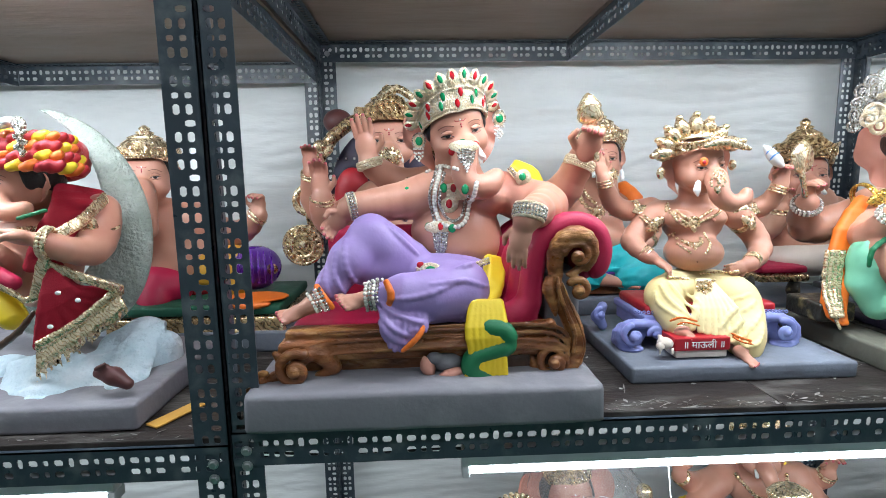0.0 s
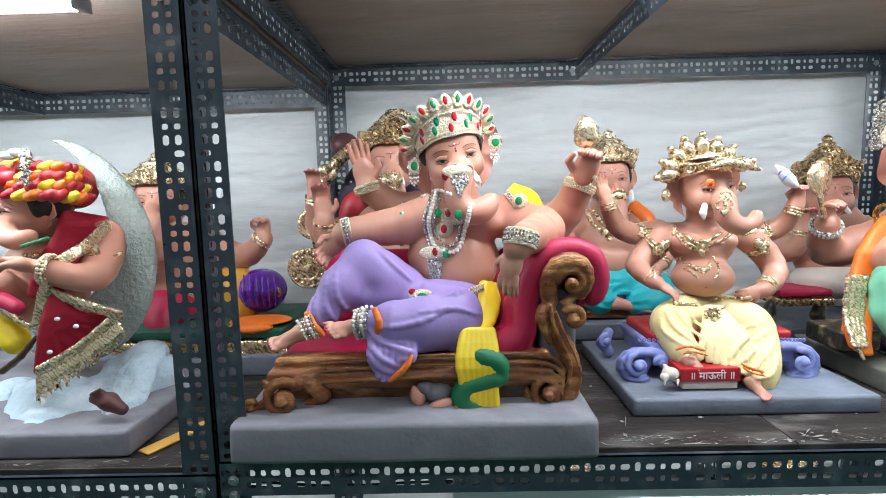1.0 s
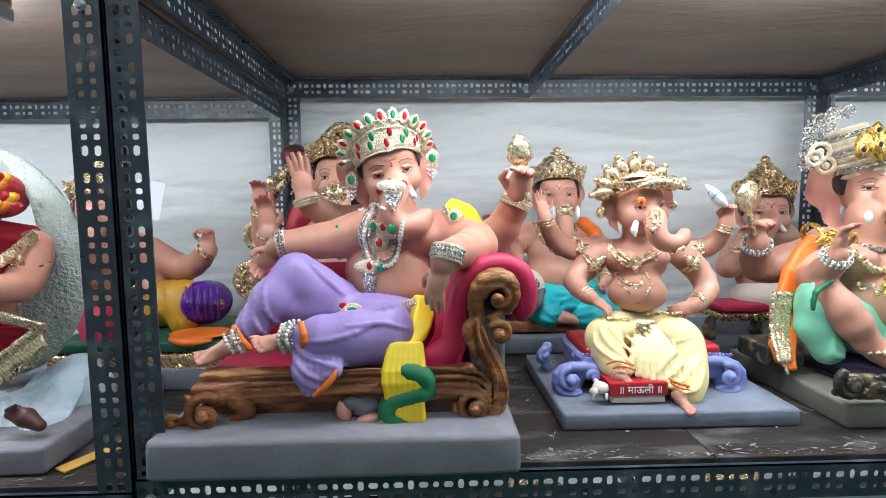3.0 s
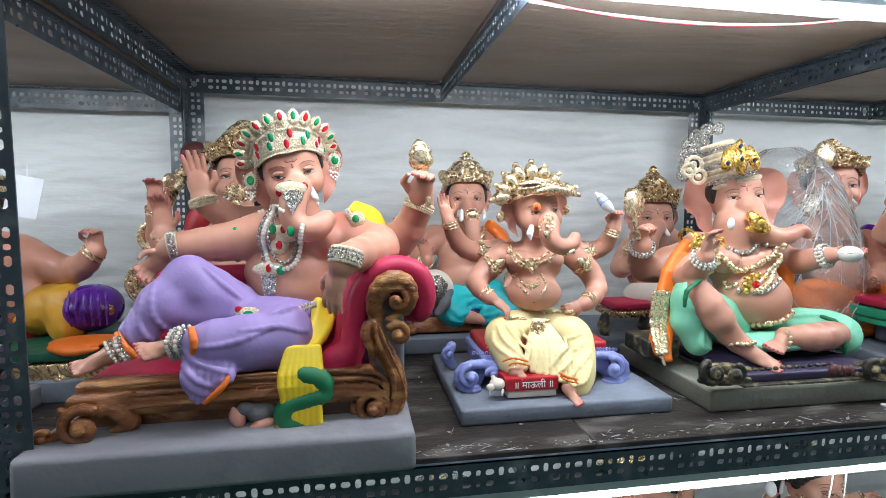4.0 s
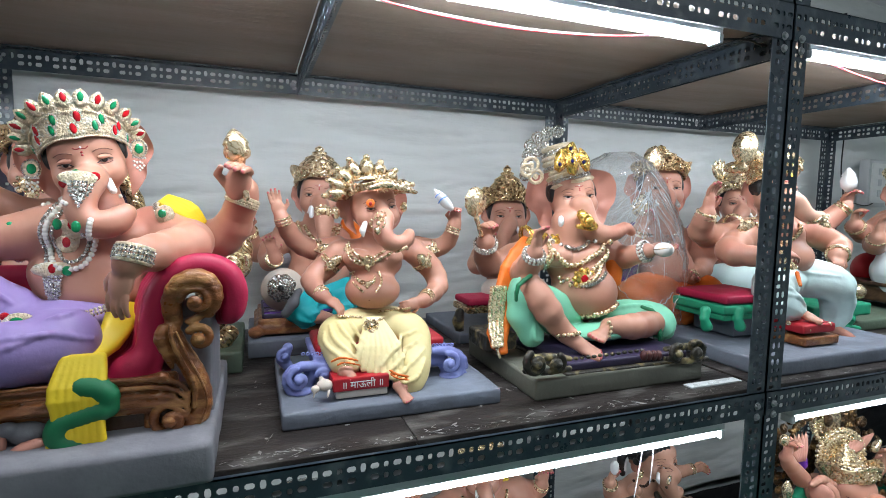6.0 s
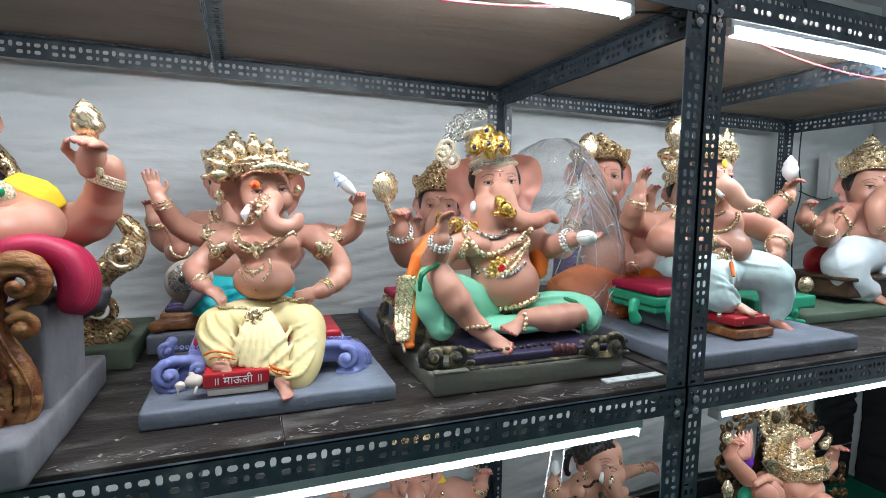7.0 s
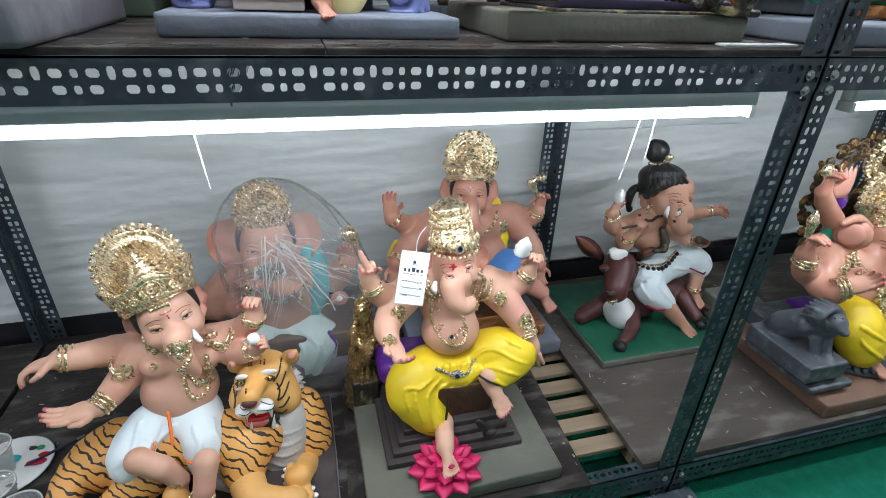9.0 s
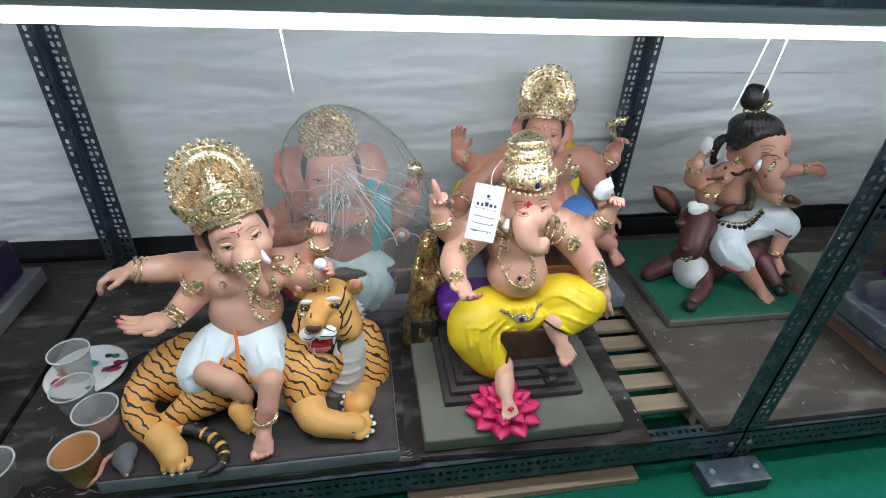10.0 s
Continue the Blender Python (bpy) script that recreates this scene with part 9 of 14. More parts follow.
for q in ([(.08, -.15, .172), (.07, -.175, .132), (.075, -.178, .097), (.068, -.18, .062)],
          [(.087, -.15, .172), (.08, -.175, .132), (.084, -.178, .097), (.078, -.18, .058)],
          [(.094, -.15, .172), (.09, -.175, .132), (.092, -.178, .097), (.088, -.18, .055)],
          [(.101, -.15, .172), (.099, -.175, .132), (.1, -.178, .097), (.098, -.18, .051)],
          [(.108, -.15, .172), (.109, -.175, .132), (.108, -.178, .097), (.108, -.18, .047)],
          [(.116, -.15, .172), (.118, -.175, .132), (.117, -.178, .097), (.118, -.18, .043)],
          [(.123, -.15, .172), (.128, -.175, .132), (.125, -.178, .097), (.128, -.18, .04)]):
    I.T(YELLOW, q, [.0075, .007, .0062, .0066], .0015, 8)
q = I.front(spline([(.104, -.17, .136), (.127, -.17, .13), (.136, -.17, .108), (.111, -.17, .1), (.079, -.17, .089), (.075, -.17, .067), (.098, -.17, .054), (.128, -.17, .04)], 26), (YELLOW,), -.0122, .16, .16, True)
I.T(DKGREEN, q, [.0155] * len(q), .004)
I.B(MOUSE, (.035, -.15, .076), (.0264, .0246, .0176), k=0.006)
I.B(MOUSE, (.015, -.165, .086), (.0138, .0103, .0103), k=0.006)
I.petal(PINKSKIN, (.009, -.17, .058), (-.003, -.17, .092), .0128, 0.006, (0, -1, .1))
I.petal(PINKSKIN, (.021, -.175, .056), (.065, -.17, .067), .0111, 0.008, (0, -1, .1))
I.T(PINKSKIN, [(.062, -.17, .051), (.025, -.175, .05), (-.019, -.178, .044)], [.0043, .0034, .0017], 0.003, 6)
I.done()

I = Idol('seated_elephant_idol', (.58, .98, 1.141), 'elephant-headed plaster idol in cream dhoti on a periwinkle throne', 0.0026)
I.slab(BLUESLAB, (-.21, -.13, 0), (.212, .22, .032), 0.006)
I.Q(PERI, (-.004, .05, .072), (.138, .075, .016), rd=0.004)
I.Q(PERI, (-.004, .05, .091), (.143, .08, .007), rd=0.003)
I.Q(PERI, (-.004, .05, .056), (.13, .068, .006), rd=0.003)
I.Q(REDPAINT, (-.005, .05, .106), (.134, .072, .011), rd=0.008)
for q in range(7):
    I.ring(PERI, (-.165 + .009 * q, -.03, .107 - .0006 * q), (0, 1, 0), .0028, .0012, 10, 5)
    I.ring(PERI, (.101 + .007 * q, -.03, .102 - .0004 * q), (0, 1, 0), .0028, .0012, 10, 5)
I.T(PERI, [(-.107, -.035, .074), (-.138, -.035, .083), (-.172, -.035, .084), (-.193, -.035, .071), (-.195, -.035, .049), (-.183, -.035, .032)], [0.0081, 0.0088, 0.0094, 0.0094, 0.0088, 0.0074], 0.003, n=9)
I.T(PERI, [(-.102, -.017, .068), (-.134, -.017, .077), (-.169, -.017, .078), (-.189, -.017, .064), (-.192, -.017, .043), (-.179, -.017, .025)], [0.0082, 0.0089, 0.0096, 0.0096, 0.0089, 0.0075], 0.003, n=9)
I.T(PERI, [(-.097, .001, .062), (-.129, .001, .071), (-.165, .001, .072), (-.186, .001, .058), (-.188, .001, .036), (-.176, .001, .018)], [0.0084, 0.0091, 0.0098, 0.0098, 0.0091, 0.0077], 0.003, n=9)
I.spiral(PERI, (-.175, -.047, .064), 0.0209, 1.35, 100, 0.0063, 1, 0.01)
I.T(PERI, [(-.147, -.015, .062), (-.161, -.015, .04), (-.172, -.015, .028)], [0.0138, 0.0151, 0.011], 0.004)
I.spiral(PERI, (-.128, -.043, .066), 0.0126, 1.1, 180, 0.0049, -1, 0.005)
I.B(PERI, (-.171, -.035, .035), (.023, .02, .0067), k=0.012)
I.T(PERI, [(.065, -.03, .085), (.099, -.03, .09), (.138, -.03, .086), (.162, -.03, .069), (.166, -.03, .045), (.153, -.03, .028)], [0.0081, 0.0088, 0.0095, 0.0095, 0.0088, 0.0075], 0.003, n=9)
I.T(PERI, [(.073, -.012, .079), (.108, -.012, .084), (.147, -.012, .08), (.172, -.012, .062), (.176, -.012, .038), (.163, -.012, .021)], [0.0083, 0.009, 0.0097, 0.0097, 0.009, 0.0076], 0.003, n=9)
I.T(PERI, [(.081, .006, .073), (.116, .006, .079), (.157, .006, .075), (.182, .006, .056), (.187, .006, .031), (.172, .006, .014)], [0.0084, 0.0091, 0.0098, 0.0098, 0.0091, 0.0077], 0.003, n=9)
I.spiral(PERI, (.133, -.042, .064), 0.0209, 1.35, 100, 0.0063, -1, 0.01)
I.T(PERI, [(.125, -.01, .066), (.142, -.01, .04), (.155, -.01, .025)], [0.0138, 0.0152, 0.0111], 0.004)
I.spiral(PERI, (.082, -.038, .073), 0.0126, 1.1, 180, 0.0049, 1, 0.005)
I.B(PERI, (.138, -.03, .033), (.023, .02, .0068), k=0.012)
I.T(PERI, [(-.186, .09, .088), (-.197, .09, .065), (-.185, .09, .045)], [0.0106, 0.0137, 0.0106], 0.005)
I.spiral(PERI, (-.195, .08, .072), 0.014, 1.2, 90, 0.0049, 1, 0.006)
I.T(PERI, [(.156, -.02, .049), (.177, -.02, .028), (.2, -.02, .02)], [0.0082, 0.0062, 0.0034], 0.004)
I.Q(BLUESLAB, (0, .06, .031), (.1, .05, .03), rd=0.006)
I.block(LINEN, (-.112, -.095, .034), (-.014, -.05, .049), .003, 0)
I.block(REDPAINT, (-.118, -.1, .049), (-.012, -.045, .074), .003, 0)
letter(I, '॥ माऊली ॥', (-.063, -.102, .061), .0185, WHITE)
I.B(LINEN, (-.132, -.091, .063), (.015, .014, .011), k=0.006)
I.B(LINEN, (-.151, -.112, .065), (.0079, .0079, .0069), k=0.005)
I.B(LINEN, (-.137, -.08, .072), (.005, .004, .005), k=0.003)
I.T(LINEN, [(-.153, -.118, .061), (-.155, -.12, .053)], [.0024, .002], 0.003)
I.T(LINEN, [(-.127, -.11, .058), (-.13, -.115, .05)], [.003, .0025], 0.003)
I.B(SKIN, (-.013, .045, .212), (.0589, .0557, .0396), k=0.03)
I.B(SKIN, (-.003, .075, .267), (.0619, .0508, .0376), k=0.025)
I.B(SKIN, (-.048, .045, .282), (.0278, .0257, .0203), k=0.015)
I.B(SKIN, (.025, .045, .283), (.0278, .0257, .0203), k=0.015)
I.ell(PINKSKIN, (-.062, .012, .281), (.0036, .0026, .0036))
I.ell(PINKSKIN, (.008, .012, .282), (.0036, .0026, .0036))
I.ell(BROWNLINE, (-.03, -.004, .201), (.003, .002, .003))
I.T(SKIN, [(-.071, .09, .296), (.087, .09, .297)], [.0236, .0236], 0.02)
I.T(SKIN, [(.002, .08, .305), (-.001, .08, .343)], [.0289, .0289], 0.02)
I.T(SKIN, [(-.078, .11, .303), (-.131, .11, .296), (-.169, .1, .318), (-.191, .08, .354), (-.198, .075, .371)], [.0229, .0206, .0193, .0155, .0122], 0.012, 9)
I.hand((-.198, .075, .368), (-.3, -.1, 1), (.25, -1, 0), .0353, 0.06, 1)
I.bangle((-.193, .078, .359), (-.3, -.2, 1), .0155, .0024, GOLD, 3)
I.T(SKIN, [(.106, .11, .301), (.148, .11, .293), (.178, .095, .312), (.183, .075, .345), (.186, .07, .36)], [.0229, .0206, .018, .0144, .0121], 0.012, 9)
I.hand((.183, .07, .353), (.05, -.15, 1), (-.35, -1, 0), .0352, 0.72, -1)
I.bangle((.182, .075, .34), (.3, -.2, 1), .0155, .0024, GOLD, 3)
I.T(SKIN, [(-.084, .08, .287), (-.109, .08, .259), (-.139, .06, .235), (-.127, .02, .214), (-.116, .005, .207)], [.0266, .0244, .0207, .0146, .0113], 0.012, 9)
I.hand((-.116, .005, .207), (.7, -.45, -.5), (0, .4, -1), .0328, 0.25, 1)
I.bangle((-.125, .018, .215), (.6, -.6, -.4), .0146, .0023, GOLD, 3)
I.T(SKIN, [(.093, .08, .285), (.131, .08, .252), (.142, .06, .213), (.103, .025, .191), (.083, .015, .187)], [.0266, .0244, .0218, .0157, .0124], 0.012, 9)
I.hand((.083, .014, .188), (-.9, -.35, -.15), (0, 1, -.3), .0332, 0.4, 1)
I.bangle((.103, .025, .195), (-.7, -.6, -.3), .0157, .0023, GOLD, 3)
I.T(WHITE, [(.168, .05, .389), (.154, .05, .401), (.14, .05, .416), (.126, .05, .43)], [.0054, .0118, .0097, .0022], 0.004, 8)
I.T(BLUE, [(.151, .035, .416), (.135, .03, .409), (.131, .035, .399)], [.0017, .0017, .0017], 0.003, 6)
I.T(BLUE, [(.142, .038, .426), (.127, .035, .418), (.125, .04, .411)], [.0015, .0015, .0015], 0.003, 6)
I.armlet((-.099, .07, .27), (.75, -.1, .65), .0231, GOLD)
I.armlet((.106, .07, .269), (-.75, -.1, .65), .0231, GOLD)
I.armlet((-.117, .1, .299), (1, 0, .2), .0193, GOLD)
I.armlet((.139, .105, .293), (1, 0, -.2), .0194, GOLD)
L = I.head((-.009, .055, .386), .0552, trunk=[(-.005, -.015, .357), (-.008, -.03, .335), (.011, -.032, .319), (.038, -.03, .323), (.046, -.028, .337)], tr=(.38, .36, .33, .3, .25, .2), yaw=10, pitch=0, roll=-6, ear=.8, earyaw=2, open_eyes=.4, hair=False, tilak=False, tusk=(0, 0), low=0)
I.crown(L, .0535, 'cone', GOLD, .32)
for p, q in (((-.072, .03, .417), (-.116, .035, .414)),
             ((-.072, .03, .423), (-.107, .035, .445)),
             ((-.061, .03, .435), (-.09, .035, .469)),
             ((-.047, .03, .443), (-.066, .035, .488)),
             ((-.027, .03, .45), (-.031, .035, .495)),
             ((-.004, .03, .451), (-.001, .035, .486)),
             ((.015, .03, .441), (.03, .035, .47)),
             ((.031, .03, .427), (.067, .035, .442))):
    p, q = np.array(p), np.array(q)
    d = np.array((0, -1, .1))
    I.petal(GOLD, p, q, .0165, .014, d)
    for k in range(4):
        I.ell(GOLD, p + (q - p) * (.35 + .16 * k) + d * .008, (.009 - .001 * k, .004, .003))
    I.ell(GOLD, q + np.array((0, -.008, -.003)), (.0075, .008, .006))
I.T(GOLD, [(-.031, -.01, .428), (-.001, -.01, .435), (.034, 0, .431), (.071, .01, .422)], [.006, .0095, .009, .004], 0.005, 8)
I.ell(ORANGE, (-.029, -.005, .398), (.009, .0031, .009))
I.ell(REDPAINT, (-.03, -.009, .397), (.0036, .0026, .0045))
I.boss(GOLD, np.array((-.024, -.045, .359)), .013)
I.boss(GOLD, np.array((-.014, -.03, .374)), .009)
I.T(WHITE, [(-.041, -.01, .357), (-.048, -.02, .344), (-.047, -.022, .333)], [.0055, .0068, .003], 0.003)
I.ell(GOLD, (-.092, .04, .377), (.0095, .0066, .013))
I.ell(GOLD, (.05, .03, .391), (.008, .0065, .011))
for q in ([(-.06, .05, .313), (-.057, .02, .296), (-.037, .005, .281)],
          [(.035, .05, .312), (.01, .02, .298), (-.016, .005, .283)],
          [(-.065, .05, .308), (-.062, .02, .289), (-.04, .005, .274)],
          [(.04, .05, .307), (.016, .02, .291), (-.014, .005, .276)],
          [(-.07, .05, .301), (-.064, .02, .283), (-.042, .005, .269)]):
    I.drape(GOLD, q, .0032, gap=1.3)
I.gem(GOLD, (-.028, .002, .277), (.0153, 0.005, .0133), lift=0.002)
I.boss(GOLD, I.front([(-.028, .002, .277)], (SKIN,), .004)[0], .012)
I.moon(GOLD, (-.035, -.02, .254), .021)
for q in ([(-.054, -.01, .253), (-.06, -.02, .236), (-.045, -.02, .219)],
          [(-.005, -.01, .254), (-.004, -.02, .237), (-.018, -.02, .219)]):
    I.drape(GOLD, q, .003, gap=1.2)
I.T(CREAM, [(-.019, .06, .137), (-.084, .005, .137), (-.1, -.01, .127), (-.09, -.046, .09), (-.08, -.051, .078)], [.0392, .0339, .0313, .0252, .0173], 0.018, 9)
I.T(CREAM, [(.021, .06, .135), (.053, .01, .13), (.066, -.01, .113), (.054, -.044, .071), (.035, -.071, .046)], [.0392, .0351, .0305, .0316, .0306], 0.018, 9)
I.B(CREAM, (.008, .05, .122), (.0711, .0538, .0301), k=0.02)
for q in ([(-.036, -.02, .165), (-.06, -.061, .119), (-.07, -.071, .084)],
          [(-.033, -.02, .165), (-.049, -.061, .118), (-.057, -.075, .08)],
          [(-.029, -.02, .165), (-.039, -.061, .118), (-.045, -.078, .076)],
          [(-.026, -.02, .165), (-.028, -.061, .117), (-.033, -.082, .072)],
          [(-.022, -.02, .164), (-.017, -.061, .117), (-.021, -.085, .068)],
          [(-.018, -.02, .164), (-.007, -.061, .116), (-.009, -.089, .064)],
          [(-.015, -.02, .164), (.004, -.061, .116), (.003, -.093, .06)],
          [(-.011, -.02, .164), (.015, -.061, .115), (.015, -.096, .056)]):
    I.T(CREAM, q, [.005, .0065, .006], 0.0015, 7)
for q in ([(-.114, -.03, .159), (-.105, -.073, .133), (-.069, -.084, .101)],
          [(-.125, -.03, .145), (-.121, -.082, .123), (-.079, -.092, .093)],
          [(-.099, -.03, .165), (-.086, -.066, .142), (-.06, -.074, .114)],
          [(-.078, -.03, .169), (-.066, -.05, .148), (-.053, -.062, .13)],
          [(.041, -.03, .15), (-.009, -.077, .124), (-.034, -.084, .1)],
          [(.061, -.03, .138), (.005, -.086, .112), (-.023, -.095, .086)],
          [(.07, -.049, .126), (.021, -.098, .096), (-.013, -.104, .074)],
          [(.073, -.064, .105), (.029, -.112, .078), (-.006, -.114, .061)],
          [(.016, -.03, .161), (-.014, -.05, .137), (-.037, -.07, .118)],
          [(.069, -.078, .087), (.043, -.113, .06), (.009, -.12, .052)]):
    I.fold(CREAM, q, .0039, h=0.1)
I.T(ORANGE, [(-.118, -.079, .102), (-.1, -.085, .11), (-.069, -.084, .101)], [.0025, .0024, .0024], 0.003, 6)
I.T(ORANGE, [(-.109, -.087, .097), (-.094, -.091, .102), (-.067, -.09, .094)], [.002, .0019, .002], 0.003, 6)
I.T(ORANGE, [(-.011, -.099, .081), (.002, -.109, .075), (.023, -.107, .068)], [.0024, .0024, .0024], 0.003, 6)
I.T(ORANGE, [(-.011, -.104, .075), (.001, -.114, .069), (.023, -.111, .063)], [.002, .0019, .002], 0.003, 6)
I.T(SKIN, [(-.083, -.059, .083), (-.093, -.073, .077)], [.0151, .013], 0.01)
I.foot((-.086, -.068, .084), (.25, -1, -.25), (0, -.2, 1), .0299)
I.T(SKIN, [(.017, -.077, .054), (.013, -.095, .042)], [.0172, .013], 0.01)
I.foot((.006, -.1, .047), (.45, -1, -.3), (0, -.2, 1), .0359)
I.bangle((-.089, -.06, .089), (0, .2, 1), .015, .0015, GOLD, 2)
I.gem(GOLD, (-.035, -.02, .157), (.015, 0.005, .012), lift=0.003, on=(SKIN, CREAM))
I.boss(GOLD, I.front([(-.035, -.02, .157)], (SKIN, CREAM), .006)[0], .013)
for q in ([(-.099, .01, .176), (-.074, -.015, .17), (-.036, -.02, .163)],
          [(.055, .01, .179), (.018, -.01, .17), (-.029, -.02, .162)]):
    I.drape(GOLD, q, .0031, (SKIN, CREAM))
I.done()

I = Idol('seated_elephant_idol', (.48, 1.4, 1.141), 'elephant-headed plaster idol in teal dhoti on a purple seat', 0.005)
I.slab(BLUESLAB, (-.17, -.1, 0), (.22, .19, .045), 0.006)
I.Q(WOOD, (.02, .05, .062), (.175, .12, .012), rd=0.005)
I.Q(WOOD, (.02, .05, .082), (.165, .115, .01), rd=0.004)
I.Q(DKPURPLE, (.02, .05, .098), (.155, .11, .007), rd=0.005)
I.Q(PURPLE, (.02, .05, .104), (.15, .105, .004), rd=0.003)
I.ell(WHITE, (-.11, -.03, .108), (.01, .007, .002))
I.ell(WHITE, (-.078, -.01, .108), (.01, .007, .002))
I.ell(WHITE, (-.046, -.03, .108), (.01, .007, .002))
I.ell(WHITE, (-.014, -.01, .108), (.01, .007, .002))
I.ell(WHITE, (.018, -.03, .108), (.01, .007, .002))
I.ell(WHITE, (.05, -.01, .108), (.01, .007, .002))
I.ell(WHITE, (.082, -.03, .108), (.01, .007, .002))
I.ell(WHITE, (.114, -.01, .108), (.01, .007, .002))
I.ell(WHITE, (.146, -.03, .108), (.01, .007, .002))
I.B(WOOD, (-.15, -.065, .06), (.02, .02, .016), k=0.004)
I.B(WOOD, (.19, -.065, .06), (.02, .02, .016), k=0.004)
I.B(SKIN, (.021, .03, .201), (.087, .07, .06), k=0.03)
I.B(SKIN, (.025, .05, .263), (.084, .055, .051), k=0.03)
I.T(SKIN, [(.025, .05, .307), (.024, .05, .346)], [0.0431, 0.0431], 0.02)
I.T(SKIN, [(-.066, .07, .306), (.132, .07, .3)], [0.0357, 0.0357], 0.02)
L = I.head((.026, .04, .423), 0.0642, yaw=-8, pitch=-4, roll=0, trunk=[(.022, -.05, .359), (.023, -.07, .324), (.028, -.07, .287)], tr=(.37, .34, .29, .24), ear=0.62)
I.crown(L, 0.0642, 'cone', GOLD, 0.8)
q = I.gem(GOLD, (.021, -.075, .374), (0.0176, 0.006, 0.0141))
I.boss(GOLD, q, 0.0176, None)
I.T(WHITE, [(-.006, -.05, .385), (-.008, -.06, .361)], [0.0055, 0.0072], 0.003)
I.T(WHITE, [(.058, -.05, .385), (.056, -.06, .362)], [0.0055, 0.0072], 0.003)
I.T(SKIN, [(-.055, .05, .298), (-.108, .05, .264), (-.113, .01, .235), (-.099, -.03, .248)], [0.0333, 0.0294, 0.0248, 0.0185], 0.012, n=7)
I.hand((-.099, -.03, .248), (-.3, -.3, 1), (0, -1, .1), 0.0426, 0.1, 1)
I.bangle((-.101, -.024, .246), (.32, -.9, .29), 0.0207, 0.0035, GOLD, 2)
I.T(SKIN, [(-.062, .1, .299), (-.142, .1, .255), (-.158, .08, .286), (-.165, .05, .317)], [0.0324, 0.0304, 0.024, 0.0196], 0.012, n=7)
I.hand((-.165, .05, .317), (-.2, -.2, 1), (0, -1, .1), 0.0411, 0.3, 1)
I.bangle((-.164, .055, .312), (-.16, -.69, .71), 0.022, 0.0035, GOLD, 2)
I.T(SKIN, [(.116, .05, .297), (.18, .05, .246), (.167, -.01, .213), (.143, -.04, .188)], [0.0333, 0.0294, 0.0244, 0.0184], 0.012, n=7)
I.hand((.143, -.04, .188), (-.6, -.5, -.5), (0, -1, -.3), 0.0404, 0.4, -1)
I.bangle((.146, -.036, .192), (-.52, -.65, -.55), 0.0206, 0.0035, GOLD, 2)
I.drape(GOLD, [(-.034, 0, .339), (-.022, -.04, .295), (.014, -.05, .272), (.054, -.04, .289), (.083, 0, .329)], 0.0072)
I.drape(GOLD, [(-.017, -.01, .33), (-.003, -.04, .304), (.013, -.05, .295), (.039, -.04, .303), (.065, -.01, .325)], 0.006)
q = I.gem(GOLD, (.014, -.05, .272), (0.0176, 0.006, 0.0141))
I.boss(GOLD, q, 0.0176, None)
I.T(ORANGE, [(.105, .05, .337), (.129, .02, .304), (.128, 0, .271)], [0.0196, 0.0192, 0.0151], 0.01, n=5)
I.T(TEAL, [(.015, .02, .134), (-.041, -.02, .119), (-.024, -.06, .098)], [0.0575, 0.0485, 0.0362], 0.018, n=5, rip=(.0022, 6))
I.T(SKIN, [(-.024, -.06, .098), (.051, -.08, .085)], [0.0254, 0.0125], 0.01)
I.foot((.051, -.08, .085), (1, -.2, 0), (0, 0, 1), 0.0464)
I.T(TEAL, [(.025, .02, .133), (.115, -.02, .128), (.137, -.05, .099), (.073, -.07, .091)], [0.0575, 0.0503, 0.0401, 0.0306], 0.018, n=6, rip=(.0022, 6))
I.fold(TEAL, [(-.027, -.1, .12), (.03, -.09, .134), (.101, -.07, .166)], 0.0069)
I.fold(TEAL, [(-.023, -.1, .102), (.037, -.1, .113), (.117, -.08, .139)], 0.0069)
I.fold(TEAL, [(-.005, -.08, .152), (.041, -.08, .151), (.096, -.05, .172)], 0.0069)
I.B(LINEN, (-.08, -.03, .164), (.057, .05, .057), k=0.01)
I.lathe(SILVER, (-.086, -.085, .177), [(.004, 0), (.034, .004), (.033, .008), (.012, .012), (.01, .016)], 28, (90, 0, 0), (1, 1, 1), (.12, 20))
I.ell(BLACK, (-.089, -.105, .18), 0.008)
I.T(MOUSE, [(-.077, -.1, .113), (-.059, -.1, .139), (-.048, -.1, .166)], [0.0123, 0.0149, 0.0088], 0.006)
I.B(MOUSE, (-.041, -.1, .17), (.007, .004, .007), k=0.012)
I.done()

I = Idol('seated_elephant_idol', (1.08, .98, 1.141), 'elephant-headed plaster idol in mint dhoti and orange shawl, pink ears', 0.0028)
I.slab(OLIVESLAB, (-.218, -.148, 0), (.225, .2, .044), 0.006)
I.Q(BLACKGOLD, (.03, -.02, .027), (.165, .115, .009), rd=0.003)
I.Q(BLACKGOLD, (.029, -.02, .043), (.17, .12, .006), rd=0.003)
I.Q(DKPURPLE, (.033, -.015, .057), (.165, .115, .01), rd=0.006)
I.T(BLACKGOLD, [(-.231, -.14, .089), (-.196, -.15, .093), (-.139, -.145, .083)], [0.0075, 0.0089, 0.0059], 0.004, n=6)
I.spiral(BLACKGOLD, (-.228, -.158, .085), 0.0243, 1.4, 120, 0.0078, 1, 0.008)
I.spiral(BLACKGOLD, (-.18, -.158, .08), 0.0191, 1.3, 60, 0.0069, -1, 0.008)
